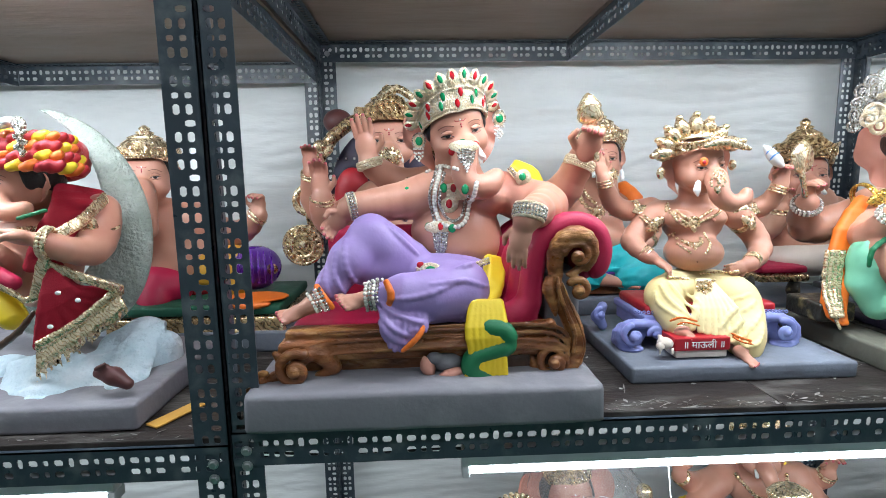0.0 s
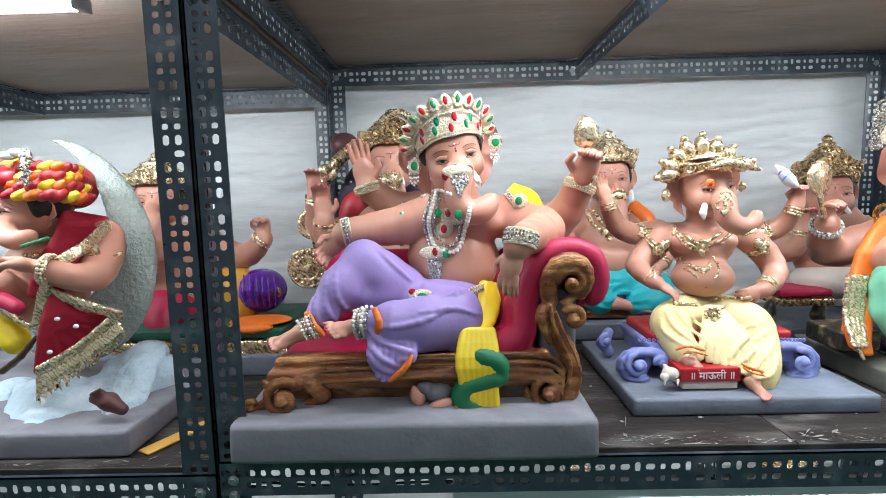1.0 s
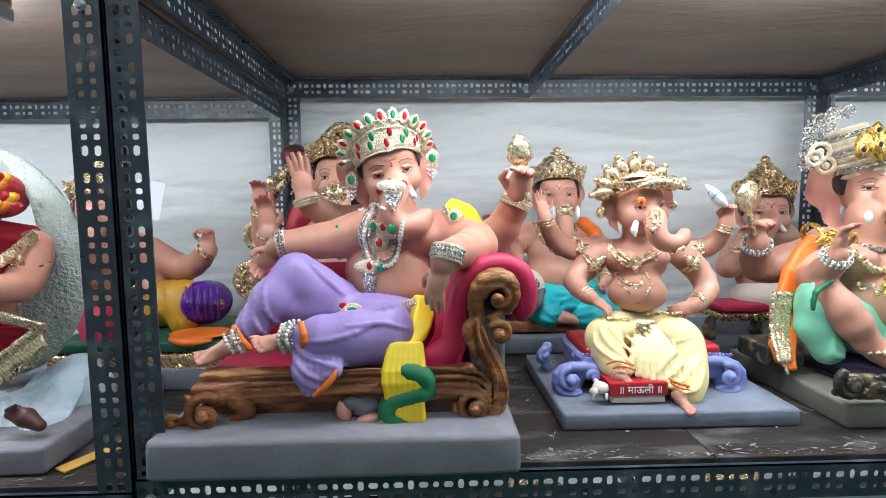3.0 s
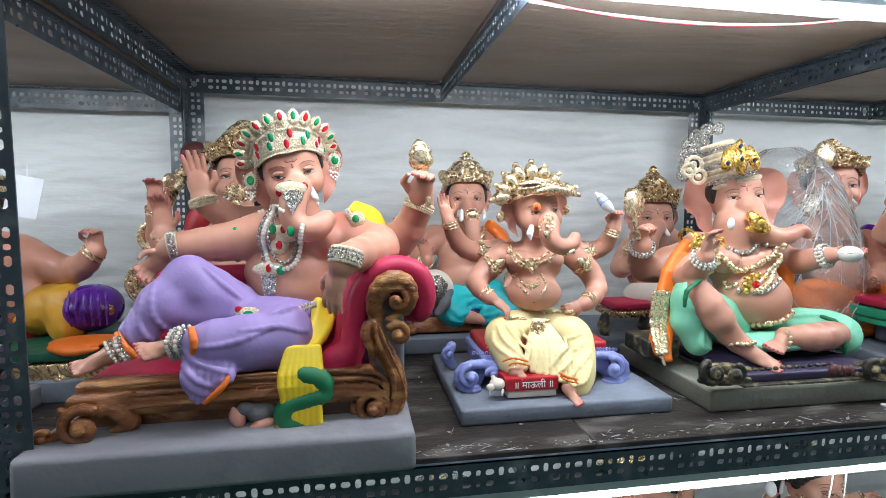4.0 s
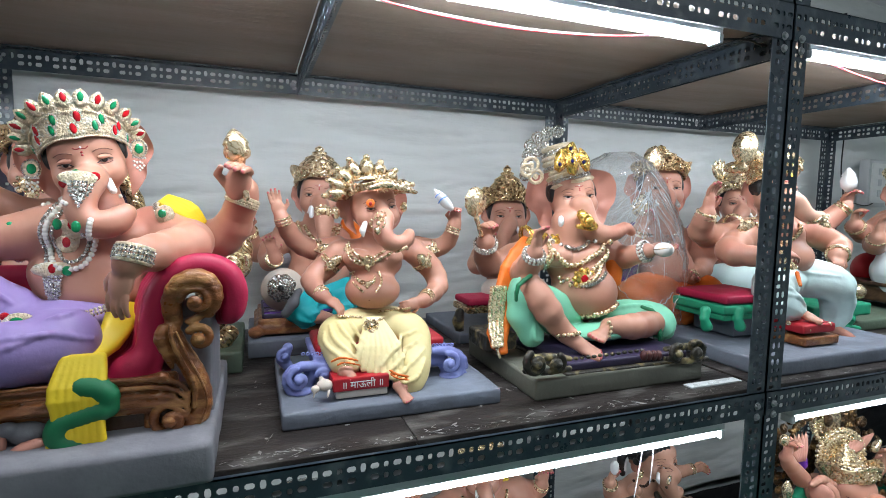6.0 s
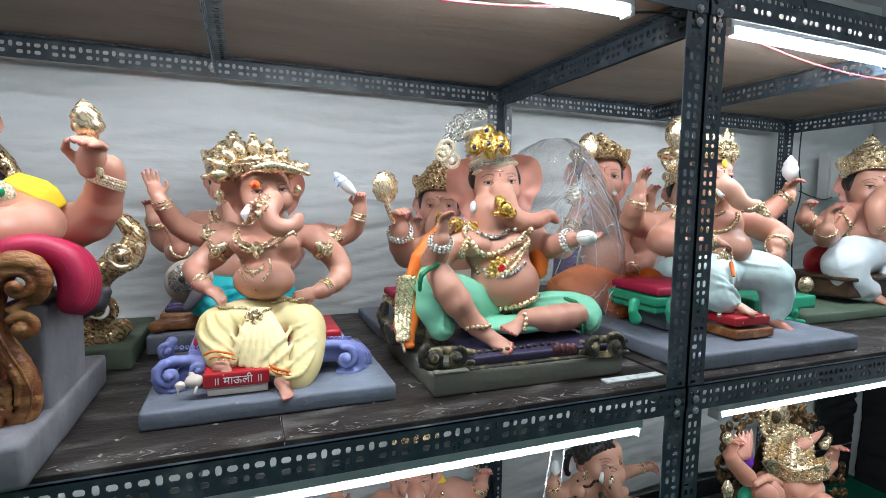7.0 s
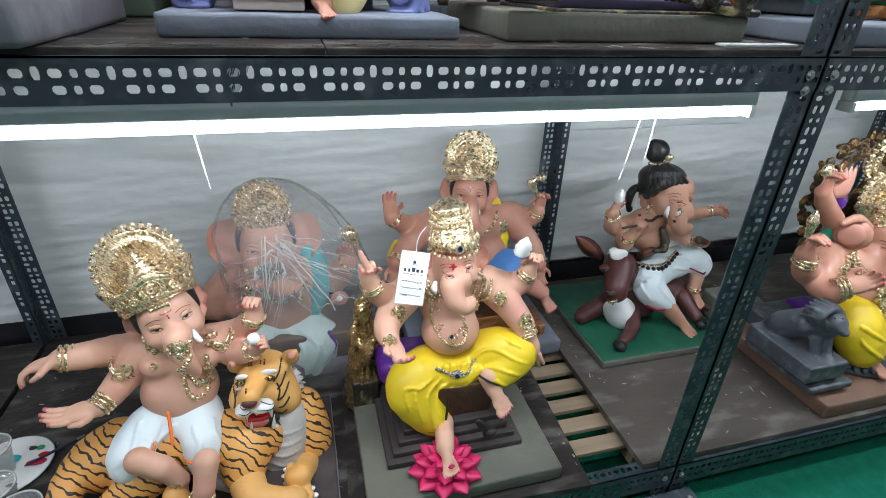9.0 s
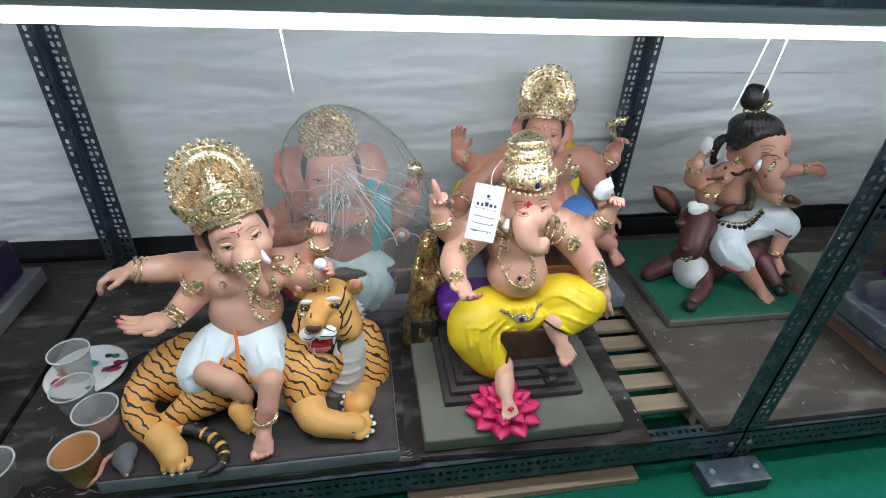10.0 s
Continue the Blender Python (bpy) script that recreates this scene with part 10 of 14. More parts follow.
I.T(BLACKGOLD, [(-.246, -.15, .069), (-.199, -.155, .064), (-.142, -.15, .064)], [0.0066, 0.0073, 0.0059], 0.003, n=6)
I.T(BLACKGOLD, [(.234, -.14, .073), (.169, -.15, .084), (.115, -.145, .081)], [0.0075, 0.0089, 0.0059], 0.004, n=6)
I.spiral(BLACKGOLD, (.191, -.158, .071), 0.0243, 1.4, 120, 0.0078, -1, 0.008)
I.spiral(BLACKGOLD, (.134, -.158, .073), 0.0191, 1.3, 60, 0.0069, 1, 0.008)
I.T(BLACKGOLD, [(.234, -.15, .049), (.166, -.155, .052), (.111, -.15, .061)], [0.0066, 0.0073, 0.0059], 0.003, n=6)
I.ell(BLACKGOLD, (-.126, -.148, .083), (.006, .004, .004))
I.ell(BLACKGOLD, (-.111, -.148, .083), (.006, .004, .004))
I.ell(BLACKGOLD, (-.095, -.148, .083), (.006, .004, .004))
I.ell(BLACKGOLD, (-.08, -.148, .083), (.006, .004, .004))
I.ell(BLACKGOLD, (-.065, -.148, .084), (.006, .004, .004))
I.ell(BLACKGOLD, (-.049, -.148, .084), (.006, .004, .004))
I.ell(BLACKGOLD, (-.033, -.148, .084), (.006, .004, .004))
I.ell(BLACKGOLD, (-.017, -.148, .084), (.006, .004, .004))
I.ell(BLACKGOLD, (-.001, -.148, .085), (.006, .004, .004))
I.ell(BLACKGOLD, (.015, -.148, .085), (.006, .004, .004))
I.ell(BLACKGOLD, (.031, -.148, .085), (.006, .004, .004))
I.ell(BLACKGOLD, (.047, -.148, .085), (.006, .004, .004))
I.ell(COW, (.046, -.155, .075), (.009, .008, .012))
I.ell(COW, (.059, -.155, .074), (.009, .008, .012))
I.ell(COW, (.073, -.155, .073), (.009, .008, .012))
I.ell(COW, (.086, -.155, .072), (.009, .008, .012))
I.Q(BLACKGOLD, (-.224, .05, .085), (.04, .05, .02), rd=0.006)
I.B(SKIN, (.035, .055, .182), (.0838, .0816, .0718), k=.03)
I.B(SKIN, (.024, .08, .253), (.0826, .0597, .0565), k=.03)
I.B(SKIN, (-.05, .05, .276), (.0348, .0381, .0294), k=.015)
I.B(SKIN, (.055, .055, .278), (.0348, .0381, .0294), k=.015)
I.T(SKIN, [(-.072, .115, .302), (.147, .115, .29)], [.0367, .0348], .02)
I.T(SKIN, [(.008, .085, .299), (-.0, .085, .355)], [.0423, .0423], .02)
I.T(SKIN, [(-.041, .134, .286), (-.101, .164, .264), (-.163, .174, .239), (-.196, .155, .271), (-.207, .13, .306)], [.0385, .0369, .0345, .0296, .023], .012, n=8)
I.hand((-.207, .13, .306), (-.2, -.2, 1), (.3, -1, .2), .0491, .8, 1)
I.bangle((-.206, .134, .3), (-.31, -.66, .68), .0263, .004, SILVER, 2, beads=PEARL)
I.T(SKIN, [(-.076, .085, .286), (-.125, .065, .257), (-.162, .025, .237), (-.169, -.025, .269), (-.171, -.045, .294)], [.0359, .0334, .0294, .0236, .019], .012, n=8)
I.hand((-.171, -.045, .294), (.05, -.2, 1), (.5, -.9, 0), .0448, .22, 1)
I.bangle((-.17, -.041, .289), (-.1, -.65, .75), .0214, .0045, SILVER, 2, beads=PEARL)
I.T(SKIN, [(.121, .105, .282), (.167, .085, .264), (.164, .035, .274), (.178, -.005, .289)], [.0366, .0321, .0251, .0198], .012, n=7)
I.hand((.178, -.005, .289), (1, -.45, .08), (0, -.3, 1), .045, .1, -1)
I.bangle((.176, .001, .287), (.21, -.92, .32), .0223, .0045, SILVER, 2, beads=PEARL)
I.T(GOLD, [(-.229, .11, .322), (-.247, .1, .362), (-.253, .1, .394)], [.0058, .0057, .0076], .004)
I.lathe(GOLD, (-.251, .1, .405), [(.0023, -.004), (.0301, -.004), (.0336, .0), (.0301, .0046), (.0023, .007)], 22, (90, 0, 20), (1, 1, 1), (.12, 12))
I.B(WHITE, (.197, -.04, .295), (.0231, .0242, .0183), k=.004)
I.T(GOLD, [(.14, -.065, .298), (.167, -.067, .301), (.198, -.065, .302)], [.002, .002, .002], .003)
I.B(WHITE, (-.083, -.01, .363), (.0069, .0081, .0137), k=.003)
L = I.head((.041, .13, .429), .0666, yaw=-15, pitch=-4, roll=-5, trunk=[(.041, .055, .349), (.067, .04, .33), (.106, .035, .332), (.14, .035, .346), (.161, .035, .334)], tr=(.44, .42, .36, .28, .2, .15), ear=1.28, earyaw=6, hair=True, tusk=(1, 0))
I.lathe(CREAMGOLD, L(-.02, .1, .62), [(.0577, -.006), (.0618, .0), (.0577, .006)], 28, (-8, -14, 0), (1, 1, 1), (.05, 34))
I.lathe(SILVER, L(-.075, .12, .805), [(.0551, -.006), (.0592, .0), (.0551, .006)], 28, (-8, -14, 0), (1, 1, 1), (.05, 34))
I.lathe(CREAMGOLD, L(-.13, .14, .99), [(.0524, -.006), (.0565, .0), (.0524, .006)], 28, (-8, -14, 0), (1, 1, 1), (.05, 34))
I.lathe(CREAMGOLD, L(-.185, .16, 1.175), [(.0498, -.006), (.0539, .0), (.0498, .006)], 28, (-8, -14, 0), (1, 1, 1), (.05, 34))
I.lathe(SILVER, L(-.24, .18, 1.36), [(.0471, -.006), (.0512, .0), (.0471, .006)], 28, (-8, -14, 0), (1, 1, 1), (.05, 34))
I.lathe(CREAMGOLD, L(-.295, .2, 1.545), [(.0445, -.006), (.0486, .0), (.0445, .006)], 28, (-8, -14, 0), (1, 1, 1), (.05, 34))
I.lathe(CREAMGOLD, L(-.35, .22, 1.73), [(.0418, -.006), (.0459, .0), (.0418, .006)], 28, (-8, -14, 0), (1, 1, 1), (.05, 34))
I.lathe(SILVER, L(-.405, .24, 1.915), [(.0392, -.006), (.0433, .0), (.0392, .006)], 28, (-8, -14, 0), (1, 1, 1), (.05, 34))
I.lathe(CREAMGOLD, L(-.46, .26, 2.1), [(.0365, -.006), (.0406, .0), (.0365, .006)], 28, (-8, -14, 0), (1, 1, 1), (.05, 34))
I.ring(SILVER, (-.066, .18, .529), (.3, 1, .1), .0146, .0034, 14, 5)
I.ring(SILVER, (-.068, .178, .529), (.3, 1, .1), .0073, .0028, 12, 5)
I.ell(SILVER, (-.068, .178, .529), (.0038, .0034, .0038), (0, 0, 0))
I.ring(SILVER, (-.059, .18, .556), (.3, 1, .1), .0156, .0034, 14, 5)
I.ring(SILVER, (-.06, .178, .555), (.3, 1, .1), .0078, .0028, 12, 5)
I.ell(SILVER, (-.06, .178, .555), (.0041, .0034, .0041), (0, 0, 0))
I.ring(SILVER, (-.038, .18, .577), (.3, 1, .1), .0156, .0034, 14, 5)
I.ring(SILVER, (-.039, .178, .577), (.3, 1, .1), .0078, .0028, 12, 5)
I.ell(SILVER, (-.039, .178, .577), (.0041, .0034, .0041), (0, 0, 0))
I.ring(SILVER, (-.01, .18, .592), (.3, 1, .1), .0146, .0034, 14, 5)
I.ring(SILVER, (-.011, .178, .592), (.3, 1, .1), .0073, .0028, 12, 5)
I.ell(SILVER, (-.011, .178, .592), (.0038, .0034, .0038), (0, 0, 0))
I.ring(SILVER, (.022, .18, .598), (.3, 1, .1), .0136, .0034, 14, 5)
I.ring(SILVER, (.02, .178, .597), (.3, 1, .1), .0069, .0028, 12, 5)
I.ell(SILVER, (.02, .178, .597), (.0036, .0034, .0036), (0, 0, 0))
I.ring(SILVER, (-.069, .18, .503), (.3, 1, .1), .0146, .0034, 14, 5)
I.ring(SILVER, (-.07, .178, .503), (.3, 1, .1), .0073, .0028, 12, 5)
I.ell(SILVER, (-.07, .178, .503), (.0038, .0034, .0038), (0, 0, 0))
I.ring(SILVER, (-.073, .18, .478), (.3, 1, .1), .0127, .0034, 14, 5)
I.ring(SILVER, (-.074, .178, .478), (.3, 1, .1), .0063, .0028, 12, 5)
I.ell(SILVER, (-.074, .178, .478), (.0034, .0034, .0034), (0, 0, 0))
I.ring(SILVER, (-.04, .18, .542), (.3, 1, .1), .0127, .0034, 14, 5)
I.ring(SILVER, (-.042, .178, .543), (.3, 1, .1), .0063, .0028, 12, 5)
I.ell(SILVER, (-.042, .178, .543), (.0034, .0034, .0034), (0, 0, 0))
I.ring(SILVER, (-.021, .18, .563), (.3, 1, .1), .0127, .0034, 14, 5)
I.ring(SILVER, (-.023, .178, .563), (.3, 1, .1), .0063, .0028, 12, 5)
I.ell(SILVER, (-.023, .178, .563), (.0034, .0034, .0034), (0, 0, 0))
I.ring(CREAMGOLD, (-.108, .09, .498), (.3, 1, .1), .0177, .0045, 14, 6)
I.ell(CREAMGOLD, (-.11, .088, .498), (.0085, .0057, .0085), (0, 0, 0))
I.ring(CREAMGOLD, (-.094, .09, .47), (.3, 1, .1), .0158, .0045, 14, 6)
I.ell(CREAMGOLD, (-.096, .088, .47), (.0075, .0057, .0075), (0, 0, 0))
I.ring(CREAMGOLD, (-.119, .09, .485), (.3, 1, .1), .0138, .0045, 14, 6)
I.ell(CREAMGOLD, (-.119, .088, .485), (.0066, .0057, .0066), (0, 0, 0))
I.petal(RICHGOLD, (-.022, .045, .476), (-.003, .07, .559), .0317, .008, (.3, -1, .2))
I.petal(RICHGOLD, (-.061, .05, .484), (-.025, .06, .542), .0238, .008, (.3, -1, .2))
I.petal(RICHGOLD, (.032, .055, .486), (.015, .065, .544), .0238, .008, (.3, -1, .2))
I.ring(RICHGOLD, (-.028, .035, .507), (0, 1, 0), .008, .0034, 12, 6)
I.ell(GEMBLUE, (-.029, .033, .507), (.0054, .0046, .0054), (0, 0, 0))
I.ring(RICHGOLD, (-.062, .035, .498), (0, 1, 0), .008, .0034, 12, 6)
I.ell(GEMBLUE, (-.064, .033, .497), (.0054, .0046, .0054), (0, 0, 0))
I.ring(RICHGOLD, (.006, .035, .506), (0, 1, 0), .008, .0034, 12, 6)
I.ell(GEMBLUE, (.004, .033, .506), (.0054, .0046, .0054), (0, 0, 0))
I.ring(RICHGOLD, (-.033, .035, .536), (0, 1, 0), .008, .0034, 12, 6)
I.ell(GEMBLUE, (-.035, .033, .536), (.0054, .0046, .0054), (0, 0, 0))
I.T(RICHGOLD, [(.002, .03, .379), (.009, .015, .362), (.032, .02, .35)], [.0125, .015, .0107], .006)
I.T(RICHGOLD, [(-.011, .025, .35), (.019, .01, .344)], [.0062, .0061], .004)
I.ring(RICHGOLD, (-.0, .005, .367), (0, 1, 0), .0104, .0035, 12, 6)
I.drape(GOLD, [(-.075, .035, .34), (-.073, -.005, .282), (-.028, -.02, .253), (.034, .0, .279), (.079, .035, .311)], .0077)
I.drape(GOLD, [(-.071, .025, .314), (-.084, -.015, .257), (-.029, -.03, .22), (.041, -.005, .254), (.085, .035, .294)], .0066)
I.drape(SILVER, [(-.068, .025, .331), (-.049, -.005, .303), (-.003, -.005, .294), (.044, .015, .313)], .0066)
I.drape(GOLD, [(-.078, .005, .298), (-.077, -.02, .245), (-.031, -.033, .208), (.036, -.01, .238), (.077, .025, .276)], .006)
I.drape(SILVER, [(-.089, -.015, .257), (-.061, -.025, .229), (-.012, -.035, .208), (.058, -.005, .236)], .0055)
q = I.gem(RICHGOLD, (-.047, -.015, .307), (.0228, .0066, .0182))
I.boss(RICHGOLD, q, 0.0208, None)
q = I.gem(RICHGOLD, (-.006, -.037, .225), (.0285, .0066, .0228))
I.boss(RICHGOLD, q, 0.026, GEMRED)
I.drape(GOLD, [(-.065, -.005, .156), (-.025, -.02, .131), (.03, -.015, .137), (.092, .015, .159)], .0066)
q = I.gem(RICHGOLD, (-.012, -.023, .131), (.019, .0066, .0152))
I.boss(RICHGOLD, q, 0.0173, GEMRED)
I.armlet((-.114, .085, .316), (.9, 0, .3), .032, RICHGOLD)
I.T(MINT, [(-.03, .064, .126), (-.148, .005, .179), (-.164, -.005, .207)], [.0575, .0453, .0379], .018, n=5, rip=(.0015, 6))
I.T(MINT, [(-.166, -.005, .198), (-.177, -.005, .148), (-.156, -.017, .103)], [.0362, .0309, .0292], .02)
I.T(SKIN, [(-.166, -.025, .214), (-.14, -.045, .172), (-.101, -.052, .121), (-.085, -.064, .109)], [.0305, .0331, .0214, .0196], .014, n=6)
I.foot((-.085, -.067, .103), (.75, -.8, -.25), (0, -.3, 1), .0696)
I.T(DKGREEN, [(-.176, -.04, .243), (-.215, -.055, .225), (-.219, -.055, .193)], [.0051, .0049, .0041], .004, n=5)
I.T(MINT, [(.114, .052, .103), (.192, .028, .115), (.228, -.003, .111), (.22, -.023, .093)], [.0495, .0392, .0344, .0307], .018, n=6, rip=(.0015, 6))
I.T(SKIN, [(.18, -.032, .111), (.101, -.052, .112), (.032, -.054, .117)], [.0303, .0297, .0213], .014, n=5)
I.foot((.022, -.059, .117), (-.75, -.5, -.05), (0, -.5, 1), .0588)
I.T(DKGREEN, [(.162, -.015, .149), (.187, -.04, .135), (.179, -.059, .1), (.18, -.06, .074)], [.0051, .005, .0049, .0041], .004, n=6)
I.B(MINT, (.028, -.02, .098), (.0938, .0539, .0188), k=.015)
I.fold(MINT, [(-.212, -.05, .233), (-.215, -.045, .158), (-.201, -.056, .103)], .0057)
I.fold(MINT, [(-.216, -.035, .222), (-.217, -.035, .148), (-.211, -.049, .098)], .0057)
I.fold(MINT, [(-.162, -.045, .132), (-.163, -.062, .102), (-.139, -.067, .094)], .0057)
I.fold(MINT, [(.081, -.005, .137), (.145, .005, .146), (.199, .005, .148)], .0057)
I.fold(MINT, [(.05, -.064, .091), (.105, -.071, .086), (.172, -.067, .085)], .0056)
I.fold(MINT, [(-.023, -.041, .123), (-.013, -.066, .095), (.003, -.071, .087)], .0056)
I.drape(GOLD, [(-.135, -.085, .105), (-.111, -.096, .113), (-.064, -.079, .117)], .0055)
I.drape(GOLD, [(.02, -.065, .14), (.017, -.077, .121), (.011, -.078, .101)], .0055)
I.T(ORANGE, [(-.124, .085, .314), (-.187, .055, .259), (-.22, .035, .176), (-.251, .0, .099), (-.236, -.02, .07)], [.0094, .0109, .0107, .0088, .0052], .006, n=8)
I.T(ORANGE, [(-.115, .085, .311), (-.174, .055, .259), (-.211, .035, .175), (-.244, -.0, .098), (-.233, -.02, .069)], [.0094, .0109, .0107, .0088, .0052], .006, n=8)
I.T(ORANGE, [(-.106, .085, .309), (-.161, .055, .259), (-.203, .035, .175), (-.238, -.0, .098), (-.231, -.02, .069)], [.0094, .0109, .0107, .0088, .0052], .006, n=8)
I.T(ORANGE, [(-.096, .085, .305), (-.148, .055, .259), (-.194, .035, .175), (-.231, -.0, .098), (-.228, -.02, .069)], [.0094, .0109, .0107, .0088, .0052], .006, n=8)
I.T(ORANGE, [(-.087, .085, .303), (-.135, .055, .258), (-.185, .035, .175), (-.225, -.001, .098), (-.225, -.02, .069)], [.0094, .0109, .0107, .0088, .0052], .006, n=8)
I.T(ORANGE, [(-.077, .085, .3), (-.122, .055, .258), (-.176, .035, .174), (-.218, -.001, .098), (-.222, -.02, .069)], [.0094, .0109, .0107, .0088, .0052], .006, n=8)
I.T(GOLD, [(-.238, .023, .209), (-.249, .012, .139), (-.255, -.023, .084)], [.0053, .0052, .0043], .003, n=7, rip=(.001, 5))
I.T(GOLD, [(-.227, .023, .209), (-.238, .012, .139), (-.247, -.023, .084)], [.0053, .0052, .0043], .003, n=7, rip=(.001, 5))
I.T(GOLD, [(-.217, .023, .209), (-.227, .012, .137), (-.241, -.023, .084)], [.0053, .0052, .0043], .003, n=7, rip=(.001, 5))
I.T(GOLD, [(-.206, .023, .208), (-.218, .012, .137), (-.234, -.023, .084)], [.0053, .0052, .0043], .003, n=7, rip=(.001, 5))
I.T(GOLD, [(-.253, -.0, .116), (-.242, -.03, .061)], [.0043, .0034], .004)
I.T(ORANGE, [(.117, .095, .298), (.145, .085, .25), (.145, .075, .203)], [.021, .0226, .0187], .01, n=5)
I.done()

I = Idol('seated_elephant_idol', (1.03, 1.4, 1.141), 'elephant-headed plaster idol with antique gold crown beside red stool', 0.0055)
I.slab(BLUESLAB, (-.16, -.13, 0), (.16, .17, .03), 0.006)
I.B(TAN, (.084, .02, .197), (.094, .07, .082), k=0.03)
I.B(TAN, (.08, .02, .28), (.088, .055, .065), k=0.03)
I.B(LINEN, (.088, 0, .128), (.116, .08, .053), k=0.03)
L = I.head((.051, 0, .369), 0.0649, yaw=-18, pitch=-4, roll=0, trunk=[(.008, -.07, .31), (0, -.08, .267)], tr=(.36, .32, .25), ear=0.6)
I.crown(L, 0.0649, 'cone', OLDGOLD, 1)
I.T(TAN, [(-.004, .02, .269), (-.045, 0, .214), (-.043, -.04, .241), (-.044, -.05, .276)], [0.0353, 0.0325, 0.0225, 0.0201], 0.012, n=7)
I.hand((-.044, -.05, .276), (0, -.2, 1), (.2, -1, 0), 0.0447, 0.3, 1, skin=TAN)
I.bangle((-.044, -.048, .269), (-.03, -.27, .96), 0.0225, 0.0035, GOLD, 2)
I.T(TAN, [(.168, .02, .268), (.198, 0, .221), (.142, -.04, .239)], [0.0353, 0.0325, 0.0225], 0.012, n=6)
I.hand((.142, -.04, .239), (-.2, -.2, 1), (.2, -1, 0), 0.0451, 0.3, -1, skin=TAN)
I.bangle((.148, -.036, .237), (-.79, -.56, .25), 0.0252, 0.0035, GOLD, 2)
I.Q(OLDGOLD, (-.05, -.04, .088), (.07, .06, .01), rd=0.004)
I.Q(CRIMSON, (-.051, -.04, .111), (.066, .056, .01), rd=0.006)
I.T(BLACKGOLD, [(-.137, -.08, .083), (-.146, -.09, .058), (-.141, -.09, .033)], [0.0131, 0.0174, 0.013], 0.005)
I.T(BLACKGOLD, [(-.01, -.08, .078), (-.02, -.09, .053), (-.014, -.09, .026)], [0.0131, 0.0174, 0.013], 0.005)
I.done()

I = Idol('wrapped_elephant_idol', (1.4, 1.28, 1.141), 'elephant-headed idol with orange dhoti wrapped in clear plastic film', 0.005)
I.slab(GREYSLAB, (-.2, -.14, 0), (.2, .2, .04), 0.006)
I.Q(DKWOOD, (0, .03, .07), (.17, .13, .03), rd=0.01)
I.B(SKIN, (.202, -.02, .196), (.097, .07, .086), k=0.03)
I.B(SKIN, (.208, 0, .288), (.099, .055, .067), k=0.03)
I.T(SKIN, [(.204, 0, .335), (.195, 0, .393)], [0.0463, 0.0463], 0.02)
L = I.head((.168, -.01, .467), 0.0736, yaw=-26, pitch=-3, roll=0, trunk=[(.121, -.08, .383), (.128, -.09, .339), (.151, -.09, .307)], tr=(.37, .33, .27, .2), ear=0.9)
I.crown(L, 0.0736, 'cone', OLDGOLD, 0.6)
I.petal(GOLD, (.07, -.08, .511), (.085, -.07, .587), 0.0394, 0.006, (0, -1, .2))
I.T(SKIN, [(.101, 0, .3), (.03, -.02, .246), (-.003, -.08, .274), (.012, -.1, .329)], [0.0394, 0.0365, 0.0283, 0.0235], 0.012, n=7)
I.hand((.012, -.1, .329), (.1, -.2, 1), (0, -1, 0), 0.0514, 0.3, 1)
I.bangle((.01, -.097, .322), (.25, -.33, .91), 0.0263, 0.0035, GOLD, 2)
I.T(GOLD, [(.001, -.11, .377), (.003, -.11, .398), (.008, -.11, .419)], [0.0085, 0.0276, 0.0191], 0.006)
I.T(SKIN, [(.318, 0, .293), (.374, -.02, .241), (.335, -.06, .292), (.313, -.07, .361)], [0.0394, 0.0365, 0.0265, 0.0219], 0.012, n=7)
I.hand((.313, -.07, .361), (-.05, -.2, 1), (0, -1, 0), 0.0526, 0.15, -1)
I.bangle((.315, -.069, .354), (-.3, -.14, .94), 0.0245, 0.0035, GOLD, 2)
I.T(SKIN, [(.326, 0, .281), (.35, -.03, .206), (.237, -.08, .17)], [0.0394, 0.034, 0.0261], 0.012, n=6)
I.hand((.237, -.08, .17), (-.6, -.5, .1), (0, -.3, 1), 0.05, 0.3, -1)
I.bangle((.245, -.076, .173), (-.88, -.39, -.28), 0.0292, 0.0035, GOLD, 2)
I.T(ORANGE, [(.155, -.03, .117), (.023, -.08, .109), (.038, -.12, .084)], [0.0792, 0.0674, 0.0463], 0.018, n=5, rip=(.002, 6))
I.T(ORANGE, [(.241, -.03, .115), (.312, -.07, .108), (.172, -.12, .078)], [0.0792, 0.0702, 0.0463], 0.018, n=5, rip=(.002, 6))
I.T(PURPLE, [(.114, .03, .322), (.081, .03, .204), (.058, .02, .1)], [0.0308, 0.0355, 0.0306], 0.01)
I.T(PURPLE, [(.365, .03, .321), (.404, .03, .235)], [0.0261, 0.0261], 0.01)
I.drape(SILVER, [(.072, -.05, .371), (.078, -.09, .296), (.123, -.1, .269), (.196, -.08, .306), (.251, -.04, .36)], 0.006)
I.drape(SILVER, [(.087, -.05, .36), (.096, -.09, .318), (.13, -.09, .312), (.208, -.06, .349)], 0.005)
q = I.gem(SILVER, (.098, -.105, .338), (0.0232, 0.006, 0.0185))
I.boss(SILVER, q, 0.0232, None)
q = I.gem(SILVER, (.098, -.11, .426), (0.0209, 0.006, 0.0167))
I.boss(SILVER, q, 0.0209, None)
I.done()

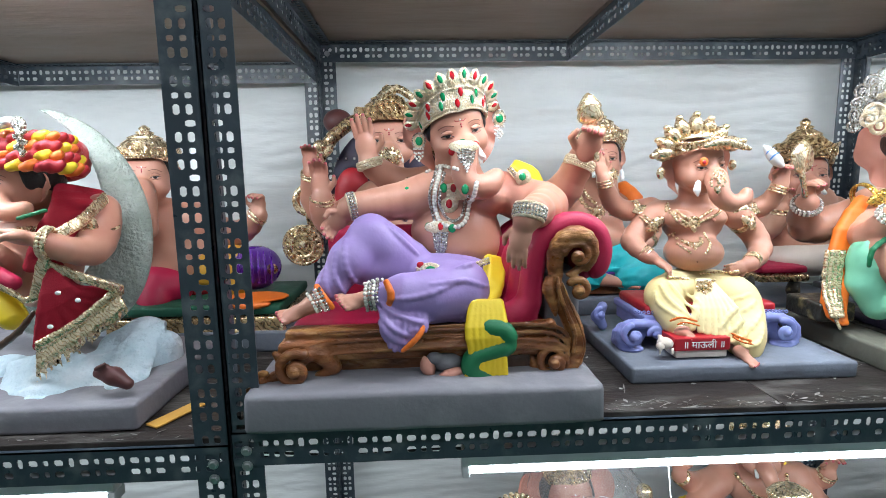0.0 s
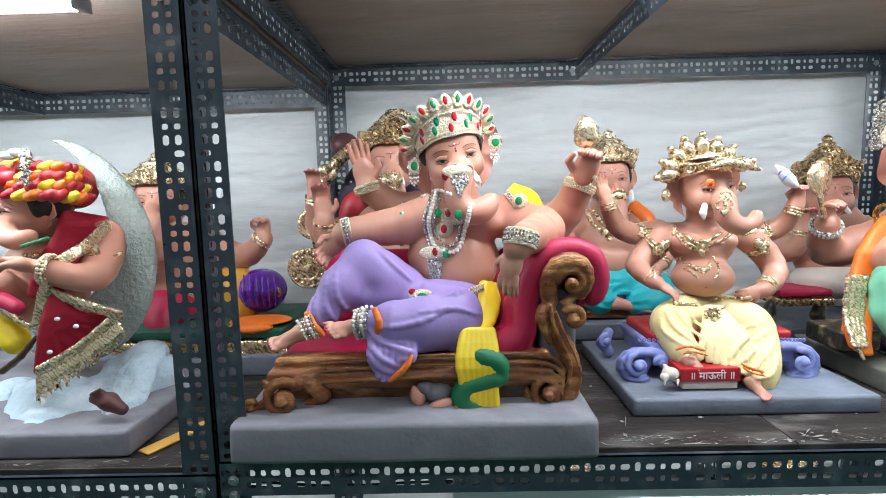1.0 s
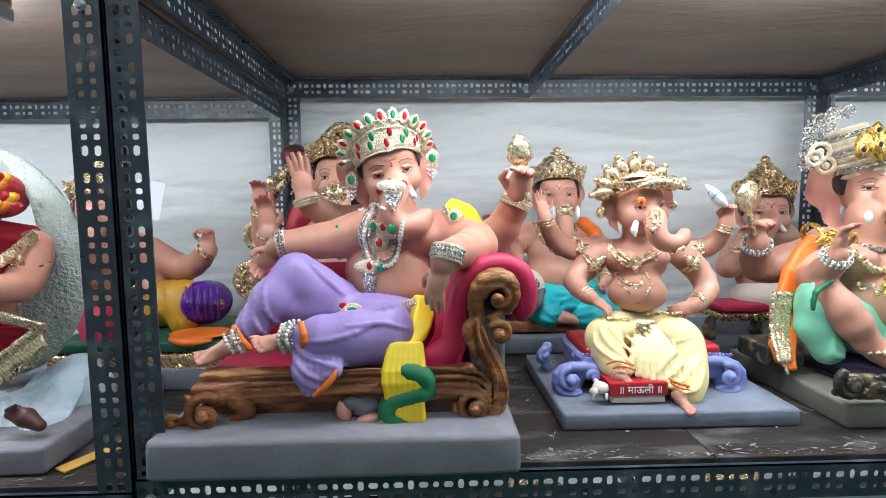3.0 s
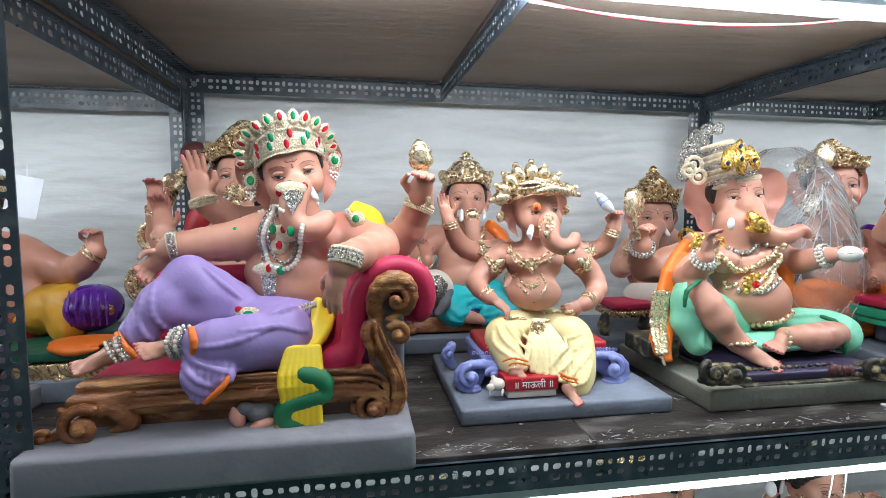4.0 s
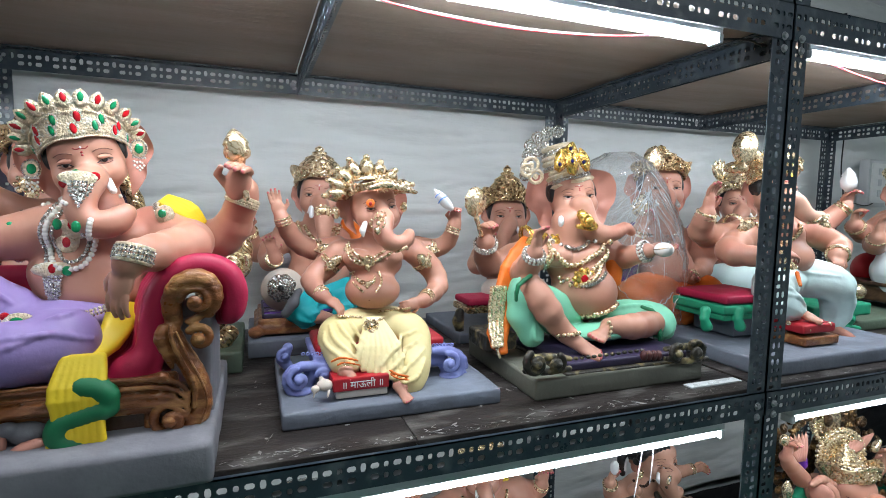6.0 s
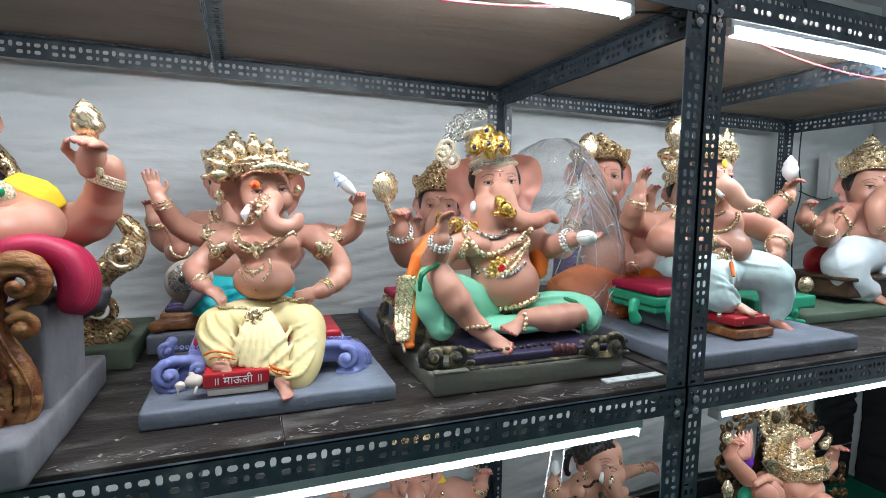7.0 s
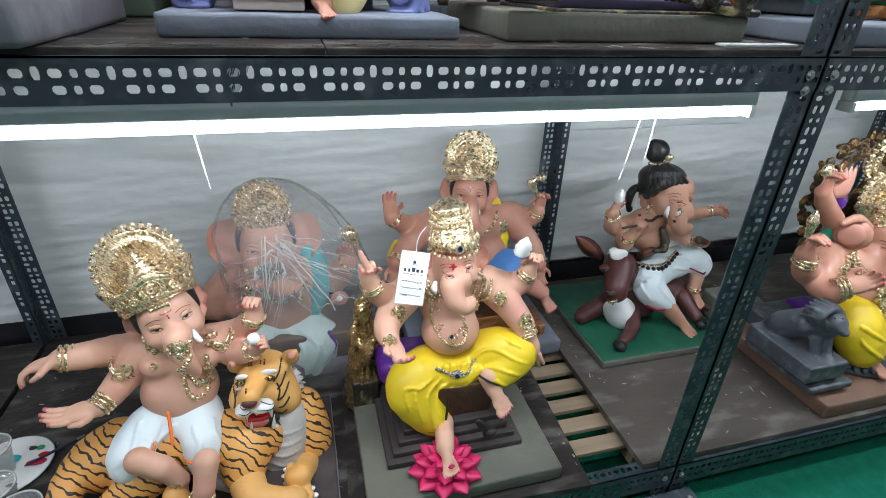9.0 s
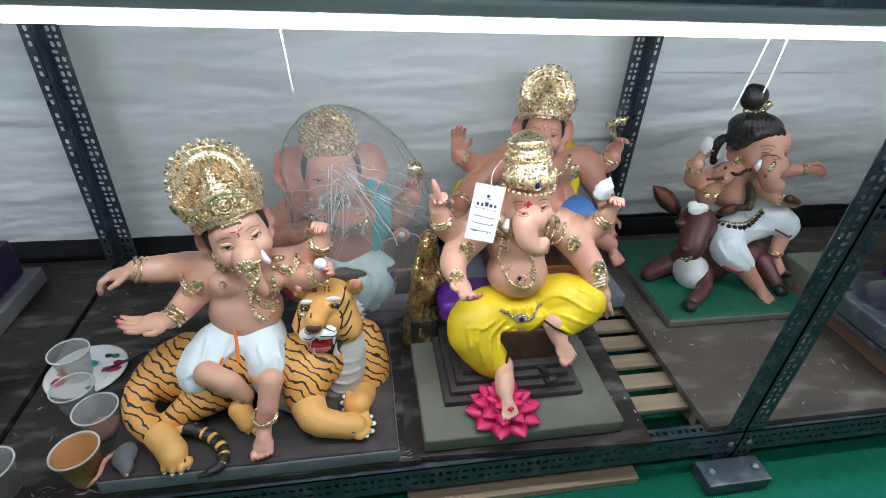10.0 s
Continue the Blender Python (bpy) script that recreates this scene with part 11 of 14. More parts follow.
I = Idol('enthroned_elephant_idol', (-.06, 1.3, 1.141), 'elephant-headed plaster idol on ornate gold throne with purple back', 0.0042)
I.slab(GREENSLAB, (-.2, -.1, 0), (.36, .22, .05), 0.006)
I.B(DKPURPLE, (-.032, .07, .317), (.155, .03, .2), k=0.004)
I.T(OLDGOLD, [(-.227, .055, .244), (-.236, .055, .296), (-.233, .055, .35), (-.22, .055, .401), (-.197, .055, .448), (-.166, .055, .486), (-.129, .055, .515), (-.087, .055, .533), (-.043, .055, .539), (.001, .055, .532), (.042, .055, .513), (.078, .055, .483), (.107, .055, .443), (.127, .055, .397), (.138, .055, .345), (.138, .055, .292), (.127, .055, .239)], [0.017, 0.017, 0.017, 0.017, 0.017, 0.017, 0.017, 0.017, 0.017, 0.017, 0.017, 0.017, 0.017, 0.017, 0.017, 0.017, 0.017], 0.004)
I.ell(GOLD, (-.221, .03, .247), 0.009)
I.ell(GOLD, (-.226, .03, .271), 0.009)
I.ell(GOLD, (-.229, .03, .297), 0.009)
I.ell(GOLD, (-.229, .03, .322), 0.009)
I.ell(GOLD, (-.227, .03, .348), 0.009)
I.ell(GOLD, (-.222, .03, .373), 0.009)
I.ell(GOLD, (-.215, .03, .397), 0.009)
I.ell(GOLD, (-.206, .03, .42), 0.009)
I.ell(GOLD, (-.194, .03, .442), 0.009)
I.ell(GOLD, (-.181, .03, .462), 0.009)
I.ell(GOLD, (-.166, .03, .48), 0.009)
I.ell(GOLD, (-.149, .03, .495), 0.009)
I.ell(GOLD, (-.131, .03, .509), 0.009)
I.ell(GOLD, (-.111, .03, .52), 0.009)
I.ell(GOLD, (-.091, .03, .528), 0.009)
I.ell(GOLD, (-.071, .03, .533), 0.009)
I.ell(GOLD, (-.05, .03, .536), 0.009)
I.ell(GOLD, (-.029, .03, .536), 0.009)
I.ell(GOLD, (-.008, .03, .532), 0.009)
I.ell(GOLD, (.013, .03, .526), 0.009)
I.ell(GOLD, (.032, .03, .518), 0.009)
I.ell(GOLD, (.051, .03, .506), 0.009)
I.ell(GOLD, (.068, .03, .492), 0.009)
I.ell(GOLD, (.084, .03, .476), 0.009)
I.ell(GOLD, (.098, .03, .458), 0.009)
I.ell(GOLD, (.111, .03, .437), 0.009)
I.ell(GOLD, (.121, .03, .415), 0.009)
I.ell(GOLD, (.129, .03, .392), 0.009)
I.ell(GOLD, (.135, .03, .368), 0.009)
I.ell(GOLD, (.138, .03, .343), 0.009)
I.ell(GOLD, (.139, .03, .318), 0.009)
I.ell(GOLD, (.138, .03, .292), 0.009)
I.ell(GOLD, (.133, .03, .267), 0.009)
I.ell(GOLD, (.127, .03, .242), 0.009)
I.spiral(GOLD, (-.227, 0, .318), 0.0384, 1.5, 90, 0.0102, 1, 0.008)
I.spiral(GOLD, (-.192, .02, .457), 0.0226, 1.2, 0, 0.009, -1, 0.006)
I.ring(GOLD, (-.245, -.01, .209), (0, 1, 0), 0.0474, 0.006, 28, 7)
I.ring(GOLD, (-.244, -.015, .209), (0, 1, 0), 0.0294, 0.005, 24, 7)
I.ell(OLDGOLD, (-.246, -.008, .208), (.046, .006, .046), (0, 0, 0))
I.ell(GOLD, (-.243, -.018, .21), (.0137, .006, .0137), (0, 0, 0))
I.ell(GOLD, (-.204, -.016, .209), (.0057, .004, .0057), (0, 0, 0))
I.ell(GOLD, (-.208, -.016, .194), (.0057, .004, .0057), (0, 0, 0))
I.ell(GOLD, (-.217, -.016, .181), (.0057, .004, .0057), (0, 0, 0))
I.ell(GOLD, (-.23, -.016, .173), (.0057, .004, .0057), (0, 0, 0))
I.ell(GOLD, (-.245, -.016, .17), (.0057, .004, .0057), (0, 0, 0))
I.ell(GOLD, (-.26, -.016, .173), (.0057, .004, .0057), (0, 0, 0))
I.ell(GOLD, (-.273, -.016, .182), (.0057, .004, .0057), (0, 0, 0))
I.ell(GOLD, (-.281, -.016, .195), (.0057, .004, .0057), (0, 0, 0))
I.ell(GOLD, (-.283, -.016, .21), (.0057, .004, .0057), (0, 0, 0))
I.ell(GOLD, (-.279, -.016, .225), (.0057, .004, .0057), (0, 0, 0))
I.ell(GOLD, (-.27, -.016, .238), (.0057, .004, .0057), (0, 0, 0))
I.ell(GOLD, (-.257, -.016, .246), (.0057, .004, .0057), (0, 0, 0))
I.ell(GOLD, (-.242, -.016, .249), (.0057, .004, .0057), (0, 0, 0))
I.ell(GOLD, (-.227, -.016, .246), (.0057, .004, .0057), (0, 0, 0))
I.ell(GOLD, (-.215, -.016, .237), (.0057, .004, .0057), (0, 0, 0))
I.ell(GOLD, (-.207, -.016, .224), (.0057, .004, .0057), (0, 0, 0))
I.B(WHITE, (-.156, .04, .428), (.0048, .003, .0048), k=0.012)
I.B(WHITE, (-.135, .04, .427), (.0048, .003, .0048), k=0.012)
I.B(WHITE, (-.113, .04, .427), (.0048, .003, .0048), k=0.012)
I.B(WHITE, (-.092, .04, .427), (.0048, .003, .0048), k=0.012)
I.B(WHITE, (-.159, .04, .357), (.0048, .003, .0048), k=0.012)
I.B(WHITE, (-.137, .04, .356), (.0048, .003, .0048), k=0.012)
I.B(WHITE, (-.115, .04, .356), (.0048, .003, .0048), k=0.012)
I.B(WHITE, (-.094, .04, .356), (.0048, .003, .0048), k=0.012)
I.B(COW, (-.165, .13, .53), (.04, .04, .034), k=0.01)
I.T(OLDGOLD, [(.274, -.03, .148), (.297, -.03, .205), (.342, -.03, .239), (.364, -.03, .284), (.342, -.03, .319)], [0.0226, 0.0271, 0.0294, 0.0226, 0.0181], 0.008, n=9)
I.spiral(GOLD, (.339, -.05, .247), 0.0384, 1.4, 30, 0.0102, -1, 0.008)
I.spiral(OLDGOLD, (.294, -.05, .129), 0.0384, 1.4, 200, 0.0102, 1, 0.008)
I.T(OLDGOLD, [(.251, -.03, .055), (.302, -.03, .055), (.331, -.03, .078)], [0.0339, 0.0294, 0.0203], 0.01)
I.T(MOUSE, [(.268, -.08, .13), (.296, -.08, .147), (.312, -.08, .169)], [0.0173, 0.0195, 0.013], 0.008)
I.Q(REDPAINT, (-.005, -.01, .052), (.2, .12, .03), rd=0.015)
I.Q(OLDGOLD, (.018, -.01, .004), (.22, .13, .018), rd=0.008)
I.B(TAN, (-.022, -.03, .221), (.09, .075, .081), k=0.03)
I.B(TAN, (-.019, -.03, .312), (.096, .06, .068), k=0.03)
I.B(REDPAINT, (-.113, -.01, .335), (.046, .03, .069), k=0.02)
I.B(REDPAINT, (0, -.04, .118), (.146, .09, .056), k=0.03)
L = I.head((-.017, -.04, .468), 0.065, yaw=4, pitch=-3, roll=0, trunk=[(-.002, -.11, .4), (.006, -.12, .36), (.019, -.12, .333)], tr=(.36, .33, .27, .2), ear=0.62, skin=SKIN)
I.crown(L, 0.065, 'cone', OLDGOLD, 0.75)
q = I.gem(GOLD, (-.012, -.11, .423), (0.0226, 0.006, 0.0181))
I.boss(GOLD, q, 0.0226, None)
I.rope(GOLD, [(-.057, -.08, .509), (-.039, -.08, .556), (.004, -.08, .582), (.046, -.08, .56)], 0.01, 14)
I.T(SKIN, [(-.111, -.03, .302), (-.164, -.05, .27), (-.179, -.08, .307), (-.176, -.09, .334)], [0.0384, 0.0355, 0.0282, 0.0236], 0.012, n=7)
I.hand((-.176, -.09, .334), (-.05, -.1, 1), (.1, -1, 0), 0.058, 0.15, 1)
I.bangle((-.177, -.087, .326), (.1, -.35, .93), 0.0264, 0.0035, GOLD, 2)
I.T(SKIN, [(-.112, .01, .31), (-.207, .01, .3), (-.216, -.01, .359), (-.21, -.03, .393)], [0.0373, 0.0326, 0.0252, 0.0214], 0.012, n=7)
I.hand((-.21, -.03, .393), (-.05, -.1, 1), (.1, -1, 0), 0.0497, 0.3, 1)
I.bangle((-.211, -.026, .387), (.15, -.5, .85), 0.024, 0.0035, GOLD, 2)
I.T(TAN, [(.06, -.03, .3), (.138, -.03, .264), (.183, -.05, .221)], [0.0406, 0.0361, 0.0311], 0.012)
I.T(BLUE, [(-.07, -.03, .525), (-.08, -.03, .486)], [0.0056, 0.0068], 0.004)
I.done()

I = Idol('moon_riding_elephant_idol', (-.7, .98, 1.121), 'elephant-headed flute player in red shawl and turban on crescent moon', 0.0034)
I.slab(GREYSLAB, (-.42, -.2, 0), (.235, .26, .045), 0.007)
I.B(CLOUD, (-.043, -.1, .017), (.029, .05, .023), k=0.03)
I.B(CLOUD, (.02, -.11, .021), (.029, .05, .023), k=0.03)
I.B(CLOUD, (.073, -.1, .019), (.029, .05, .023), k=0.03)
I.B(CLOUD, (.114, -.08, .027), (.032, .05, .026), k=0.03)
I.B(CLOUD, (.138, -.03, .042), (.04, .05, .032), k=0.03)
I.B(CLOUD, (.161, .02, .065), (.045, .05, .036), k=0.03)
I.B(CLOUD, (.116, .06, .087), (.039, .05, .031), k=0.03)
I.B(CLOUD, (.073, .05, .067), (.035, .05, .028), k=0.03)
I.B(CLOUD, (.065, -.03, .043), (.04, .05, .032), k=0.03)
I.B(CLOUD, (.174, .02, .029), (.033, .05, .026), k=0.03)
I.B(CLOUD, (-.031, -.03, .029), (.043, .05, .034), k=0.03)
I.B(CLOUD, (-.105, -.02, .034), (.046, .05, .037), k=0.03)
I.T(CLOUD, [(-.013, -.155, .024), (.056, -.16, .036), (.114, -.155, .016), (.162, -.13, .03), (.19, -.09, .042)], [0.0085, 0.0103, 0.0081, 0.0107, 0.0066], 0.006, n=12)
I.T(CLOUD, [(-.017, -.148, .026), (.053, -.153, .036), (.112, -.148, .018), (.161, -.122, .04), (.189, -.082, .045)], [0.0056, 0.0087, 0.0063, 0.0108, 0.0067], 0.006, n=12)
I.T(CLOUD, [(-.021, -.141, .028), (.051, -.146, .042), (.111, -.141, .024), (.159, -.114, .044), (.187, -.074, .049)], [0.0061, 0.0075, 0.0058, 0.0092, 0.0068], 0.006, n=12)
I.T(CLOUD, [(-.025, -.134, .031), (.048, -.139, .047), (.11, -.134, .028), (.158, -.106, .045), (.186, -.066, .054)], [0.0087, 0.0103, 0.006, 0.0084, 0.0068], 0.006, n=12)
I.T(CLOUD, [(-.028, -.127, .033), (.045, -.132, .046), (.108, -.127, .026), (.156, -.098, .044), (.184, -.058, .058)], [0.0081, 0.0093, 0.0077, 0.0084, 0.0069], 0.006, n=12)
I.T(CLOUD, [(-.032, -.12, .035), (.043, -.125, .05), (.107, -.12, .033), (.155, -.09, .051), (.183, -.05, .062)], [0.0075, 0.0097, 0.0083, 0.0101, 0.0069], 0.006, n=12)
I.T(CLOUD, [(-.036, -.113, .038), (.04, -.118, .05), (.105, -.113, .035), (.153, -.082, .054), (.181, -.042, .067)], [0.0083, 0.0089, 0.0085, 0.0099, 0.007], 0.006, n=12)
I.T(CLOUD, [(-.039, -.106, .04), (.039, -.111, .06), (.104, -.106, .038), (.152, -.074, .06), (.18, -.034, .071)], [0.0079, 0.009, 0.0066, 0.0087, 0.0071], 0.006, n=12)
I.T(CLOUD, [(-.043, -.099, .043), (.036, -.104, .059), (.103, -.099, .043), (.151, -.066, .064), (.179, -.026, .076)], [0.0089, 0.0106, 0.0095, 0.0093, 0.0071], 0.006, n=12)
I.T(CLOUD, [(-.046, -.092, .045), (.034, -.097, .066), (.102, -.092, .045), (.15, -.058, .071), (.178, -.018, .081)], [0.0079, 0.0108, 0.0063, 0.0091, 0.0072], 0.006, n=12)
I.T(CLOUD, [(-.05, -.085, .048), (.032, -.09, .07), (.101, -.085, .049), (.149, -.05, .075), (.177, -.01, .085)], [0.0085, 0.0097, 0.0063, 0.0088, 0.0073], 0.006, n=12)
I.T(CLOUD, [(-.053, -.078, .051), (.029, -.083, .068), (.1, -.078, .056), (.148, -.042, .081), (.176, -.002, .091)], [0.0081, 0.0106, 0.0065, 0.0102, 0.0073], 0.006, n=12)
I.T(CLOUD, [(-.056, -.071, .054), (.027, -.076, .076), (.099, -.071, .055), (.148, -.034, .089), (.175, .006, .096)], [0.0081, 0.0098, 0.0082, 0.0108, 0.0074], 0.006, n=12)
I.T(CLOUD, [(-.06, -.064, .057), (.025, -.069, .075), (.098, -.064, .062), (.147, -.026, .089), (.174, .014, .101)], [0.0067, 0.0111, 0.0069, 0.01, 0.0074], 0.006, n=12)
I.T(CLOUD, [(-.063, -.057, .06), (.023, -.062, .08), (.098, -.057, .065), (.146, -.018, .099), (.173, .022, .106)], [0.0083, 0.0091, 0.0079, 0.0122, 0.0075], 0.006, n=12)
I.T(CLOUD, [(-.066, -.05, .063), (.021, -.055, .08), (.097, -.05, .068), (.145, -.01, .098), (.172, .03, .112)], [0.0084, 0.0108, 0.0097, 0.0089, 0.0076], 0.006, n=12)
I.B(MOON, (-.043, .06, .307), (.196, .045, .233), k=0.006, rot=(0, -4, 0))
I.B(MOON, (-.085, .03, .358), (.165, .3, .189), k=0.006, rot=(0, -6, 0), cut=True)
I.B(MOON, (.098, .012, .434), (.0052, .01, .0052), k=0.003, cut=True)
I.B(MOON, (.118, .012, .343), (.0074, .01, .0074), k=0.003, cut=True)
I.B(MOON, (.094, .012, .295), (.0037, .01, .0037), k=0.003, cut=True)
I.B(MOON, (.08, .012, .445), (.0037, .01, .0037), k=0.003, cut=True)
I.B(MOON, (.124, .012, .254), (.0045, .01, .0045), k=0.003, cut=True)
I.B(MOON, (.089, .012, .24), (.0037, .01, .0037), k=0.003, cut=True)
I.B(MOON, (.079, .012, .474), (.003, .01, .003), k=0.003, cut=True)
I.B(MOON, (.11, .012, .306), (.0037, .01, .0037), k=0.003, cut=True)
I.B(MOON, (.135, .012, .306), (.003, .01, .003), k=0.003, cut=True)
I.B(MOON, (.069, .012, .481), (.0022, .01, .0022), k=0.003, cut=True)
I.B(SKIN, (-.035, 0, .244), (.073, .075, .081), k=0.03)
I.B(SKIN, (-.022, 0, .303), (.07, .06, .044), k=0.03)
L = I.head((-.02, -.02, .405), 0.0574, yaw=-42, pitch=-2, roll=4, trunk=[(-.035, -.06, .382), (-.022, -.09, .363), (.014, -.11, .35), (.04, -.11, .357)], tr=(.4, .36, .32, .28, .2), ear=0.5, earyaw=30, tusk=(0, 1))
I.T(SKIN, [(.095, 0, .344), (.106, -.03, .304), (.114, -.07, .279), (.105, -.12, .287), (.087, -.145, .304)], [0.0322, 0.0298, 0.0258, 0.0199, 0.0168], 0.014, n=9)
I.hand((.083, -.145, .306), (-1, -.2, .25), (-.2, -.5, -1), 0.0542, 0.3, 1)
I.bangle((.09, -.142, .302), (-1, -.2, .2), 0.0227, 0.0035, GOLD, 2, beads=CREAMGOLD)
I.T(SKIN, [(-.031, -.08, .252), (-.031, -.1, .276)], [0.0269, 0.0237], 0.01)
I.armlet((.108, -.03, .315), (.2, -.2, 1), 0.0284, GOLD)
I.T(DKGREEN, [(.041, -.13, .341), (.075, -.115, .353)], [0.0038, 0.0039], 0.003)
I.drape(GOLD, [(-.014, -.06, .317), (.023, -.08, .319), (.036, -.07, .326)], 0.006)
I.B(REDPAINT, (-.017, 0, .455), (.082, .105, .037), k=0.02)
I.B(REDPAINT, (.026, .02, .439), (.031, .06, .04), k=0.02)
I.T(YELLOW, [(-.114, -.009, .434), (-.1, -.013, .438), (-.093, -.009, .444)], [0.0087, 0.0101, 0.008], 0.002)
I.T(ORANGE, [(-.081, -.041, .433), (-.066, -.045, .436), (-.06, -.041, .442)], [0.0084, 0.0098, 0.0077], 0.002)
I.T(REDPAINT, [(-.044, -.071, .43), (-.03, -.075, .433), (-.023, -.071, .439)], [0.0081, 0.0095, 0.0075], 0.002)
I.T(REDPAINT, [(-.007, -.095, .427), (.006, -.099, .43), (.013, -.095, .436)], [0.0079, 0.0092, 0.0073], 0.002)
I.T(YELLOW, [(.026, -.113, .424), (.04, -.117, .427), (.046, -.113, .433)], [0.0078, 0.009, 0.0071], 0.002)
I.T(ORANGE, [(.055, -.122, .423), (.068, -.126, .426), (.074, -.122, .431)], [0.0077, 0.0089, 0.007], 0.002)
I.T(REDPAINT, [(.076, -.122, .422), (.089, -.126, .425), (.096, -.122, .43)], [0.0077, 0.0089, 0.007], 0.002)
I.T(REDPAINT, [(.09, -.113, .42), (.103, -.117, .423), (.109, -.113, .429)], [0.0078, 0.009, 0.0071], 0.002)
I.T(YELLOW, [(.095, -.095, .418), (.108, -.099, .421), (.115, -.095, .426)], [0.0079, 0.0092, 0.0073], 0.002)
I.T(ORANGE, [(.091, -.071, .415), (.104, -.075, .418), (.111, -.071, .424)], [0.0081, 0.0095, 0.0075], 0.002)
I.T(REDPAINT, [(.079, -.041, .413), (.093, -.045, .416), (.1, -.041, .422)], [0.0084, 0.0098, 0.0077], 0.002)
I.T(REDPAINT, [(.059, -.009, .411), (.073, -.013, .415), (.081, -.009, .421)], [0.0087, 0.0101, 0.008], 0.002)
I.T(REDPAINT, [(-.106, -.009, .452), (-.092, -.013, .455), (-.085, -.009, .461)], [0.0087, 0.0101, 0.008], 0.002)
I.T(REDPAINT, [(-.075, -.039, .45), (-.061, -.043, .453), (-.054, -.039, .459)], [0.0084, 0.0098, 0.0077], 0.002)
I.T(YELLOW, [(-.041, -.067, .447), (-.027, -.071, .45), (-.021, -.067, .456)], [0.0082, 0.0095, 0.0075], 0.002)
I.T(ORANGE, [(-.007, -.089, .443), (.006, -.093, .446), (.013, -.089, .452)], [0.008, 0.0093, 0.0073], 0.002)
I.T(REDPAINT, [(.024, -.105, .44), (.037, -.109, .443), (.044, -.105, .449)], [0.0078, 0.0091, 0.0072], 0.002)
I.T(REDPAINT, [(.051, -.114, .438), (.064, -.118, .441), (.07, -.114, .447)], [0.0078, 0.009, 0.0071], 0.002)
I.T(YELLOW, [(.071, -.114, .438), (.084, -.118, .441), (.09, -.114, .446)], [0.0078, 0.009, 0.0071], 0.002)
I.T(ORANGE, [(.083, -.105, .436), (.096, -.109, .439), (.103, -.105, .445)], [0.0078, 0.0091, 0.0072], 0.002)
I.T(REDPAINT, [(.088, -.089, .434), (.101, -.093, .437), (.108, -.089, .443)], [0.008, 0.0093, 0.0073], 0.002)
I.T(REDPAINT, [(.084, -.067, .432), (.097, -.071, .435), (.104, -.067, .441)], [0.0082, 0.0095, 0.0075], 0.002)
I.T(YELLOW, [(.073, -.039, .43), (.086, -.043, .433), (.094, -.039, .439)], [0.0084, 0.0098, 0.0077], 0.002)
I.T(ORANGE, [(.054, -.009, .429), (.068, -.013, .433), (.076, -.009, .439)], [0.0087, 0.0101, 0.008], 0.002)
I.T(YELLOW, [(-.098, -.009, .469), (-.084, -.013, .472), (-.077, -.009, .479)], [0.0087, 0.0101, 0.008], 0.002)
I.T(ORANGE, [(-.07, -.037, .467), (-.055, -.041, .47), (-.049, -.037, .476)], [0.0085, 0.0098, 0.0078], 0.002)
I.T(REDPAINT, [(-.038, -.062, .463), (-.024, -.066, .466), (-.018, -.062, .472)], [0.0082, 0.0096, 0.0075], 0.002)
I.T(REDPAINT, [(-.007, -.083, .46), (.007, -.087, .462), (.013, -.083, .468)], [0.008, 0.0093, 0.0074], 0.002)
I.T(YELLOW, [(.022, -.098, .456), (.035, -.102, .459), (.041, -.098, .465)], [0.0079, 0.0092, 0.0072], 0.002)
I.T(ORANGE, [(.046, -.106, .454), (.06, -.11, .457), (.066, -.106, .463)], [0.0078, 0.0091, 0.0072], 0.002)
I.T(REDPAINT, [(.065, -.106, .454), (.078, -.11, .457), (.084, -.106, .462)], [0.0078, 0.0091, 0.0072], 0.002)
I.T(REDPAINT, [(.076, -.098, .452), (.09, -.102, .455), (.096, -.098, .461)], [0.0079, 0.0092, 0.0072], 0.002)
I.T(YELLOW, [(.081, -.083, .45), (.094, -.087, .453), (.101, -.083, .459)], [0.008, 0.0093, 0.0074], 0.002)
I.T(ORANGE, [(.077, -.062, .448), (.091, -.066, .451), (.098, -.062, .457)], [0.0082, 0.0096, 0.0075], 0.002)
I.T(REDPAINT, [(.066, -.037, .447), (.08, -.041, .45), (.087, -.037, .456)], [0.0085, 0.0098, 0.0078], 0.002)
I.T(REDPAINT, [(.049, -.009, .447), (.063, -.013, .45), (.071, -.009, .456)], [0.0087, 0.0101, 0.008], 0.002)
I.T(REDPAINT, [(-.09, -.008, .487), (-.076, -.012, .49), (-.069, -.008, .496)], [0.0087, 0.0101, 0.008], 0.002)
I.T(REDPAINT, [(-.064, -.034, .484), (-.05, -.038, .487), (-.043, -.034, .493)], [0.0085, 0.0099, 0.0078], 0.002)
I.T(YELLOW, [(-.036, -.058, .48), (-.022, -.062, .483), (-.015, -.058, .489)], [0.0083, 0.0096, 0.0076], 0.002)
I.T(ORANGE, [(-.007, -.077, .476), (.007, -.081, .479), (.013, -.077, .485)], [0.0081, 0.0094, 0.0074], 0.002)
I.T(REDPAINT, [(.019, -.091, .473), (.033, -.095, .475), (.039, -.091, .481)], [0.008, 0.0093, 0.0073], 0.002)
I.T(REDPAINT, [(.042, -.098, .471), (.055, -.102, .473), (.062, -.098, .479)], [0.0079, 0.0092, 0.0072], 0.002)
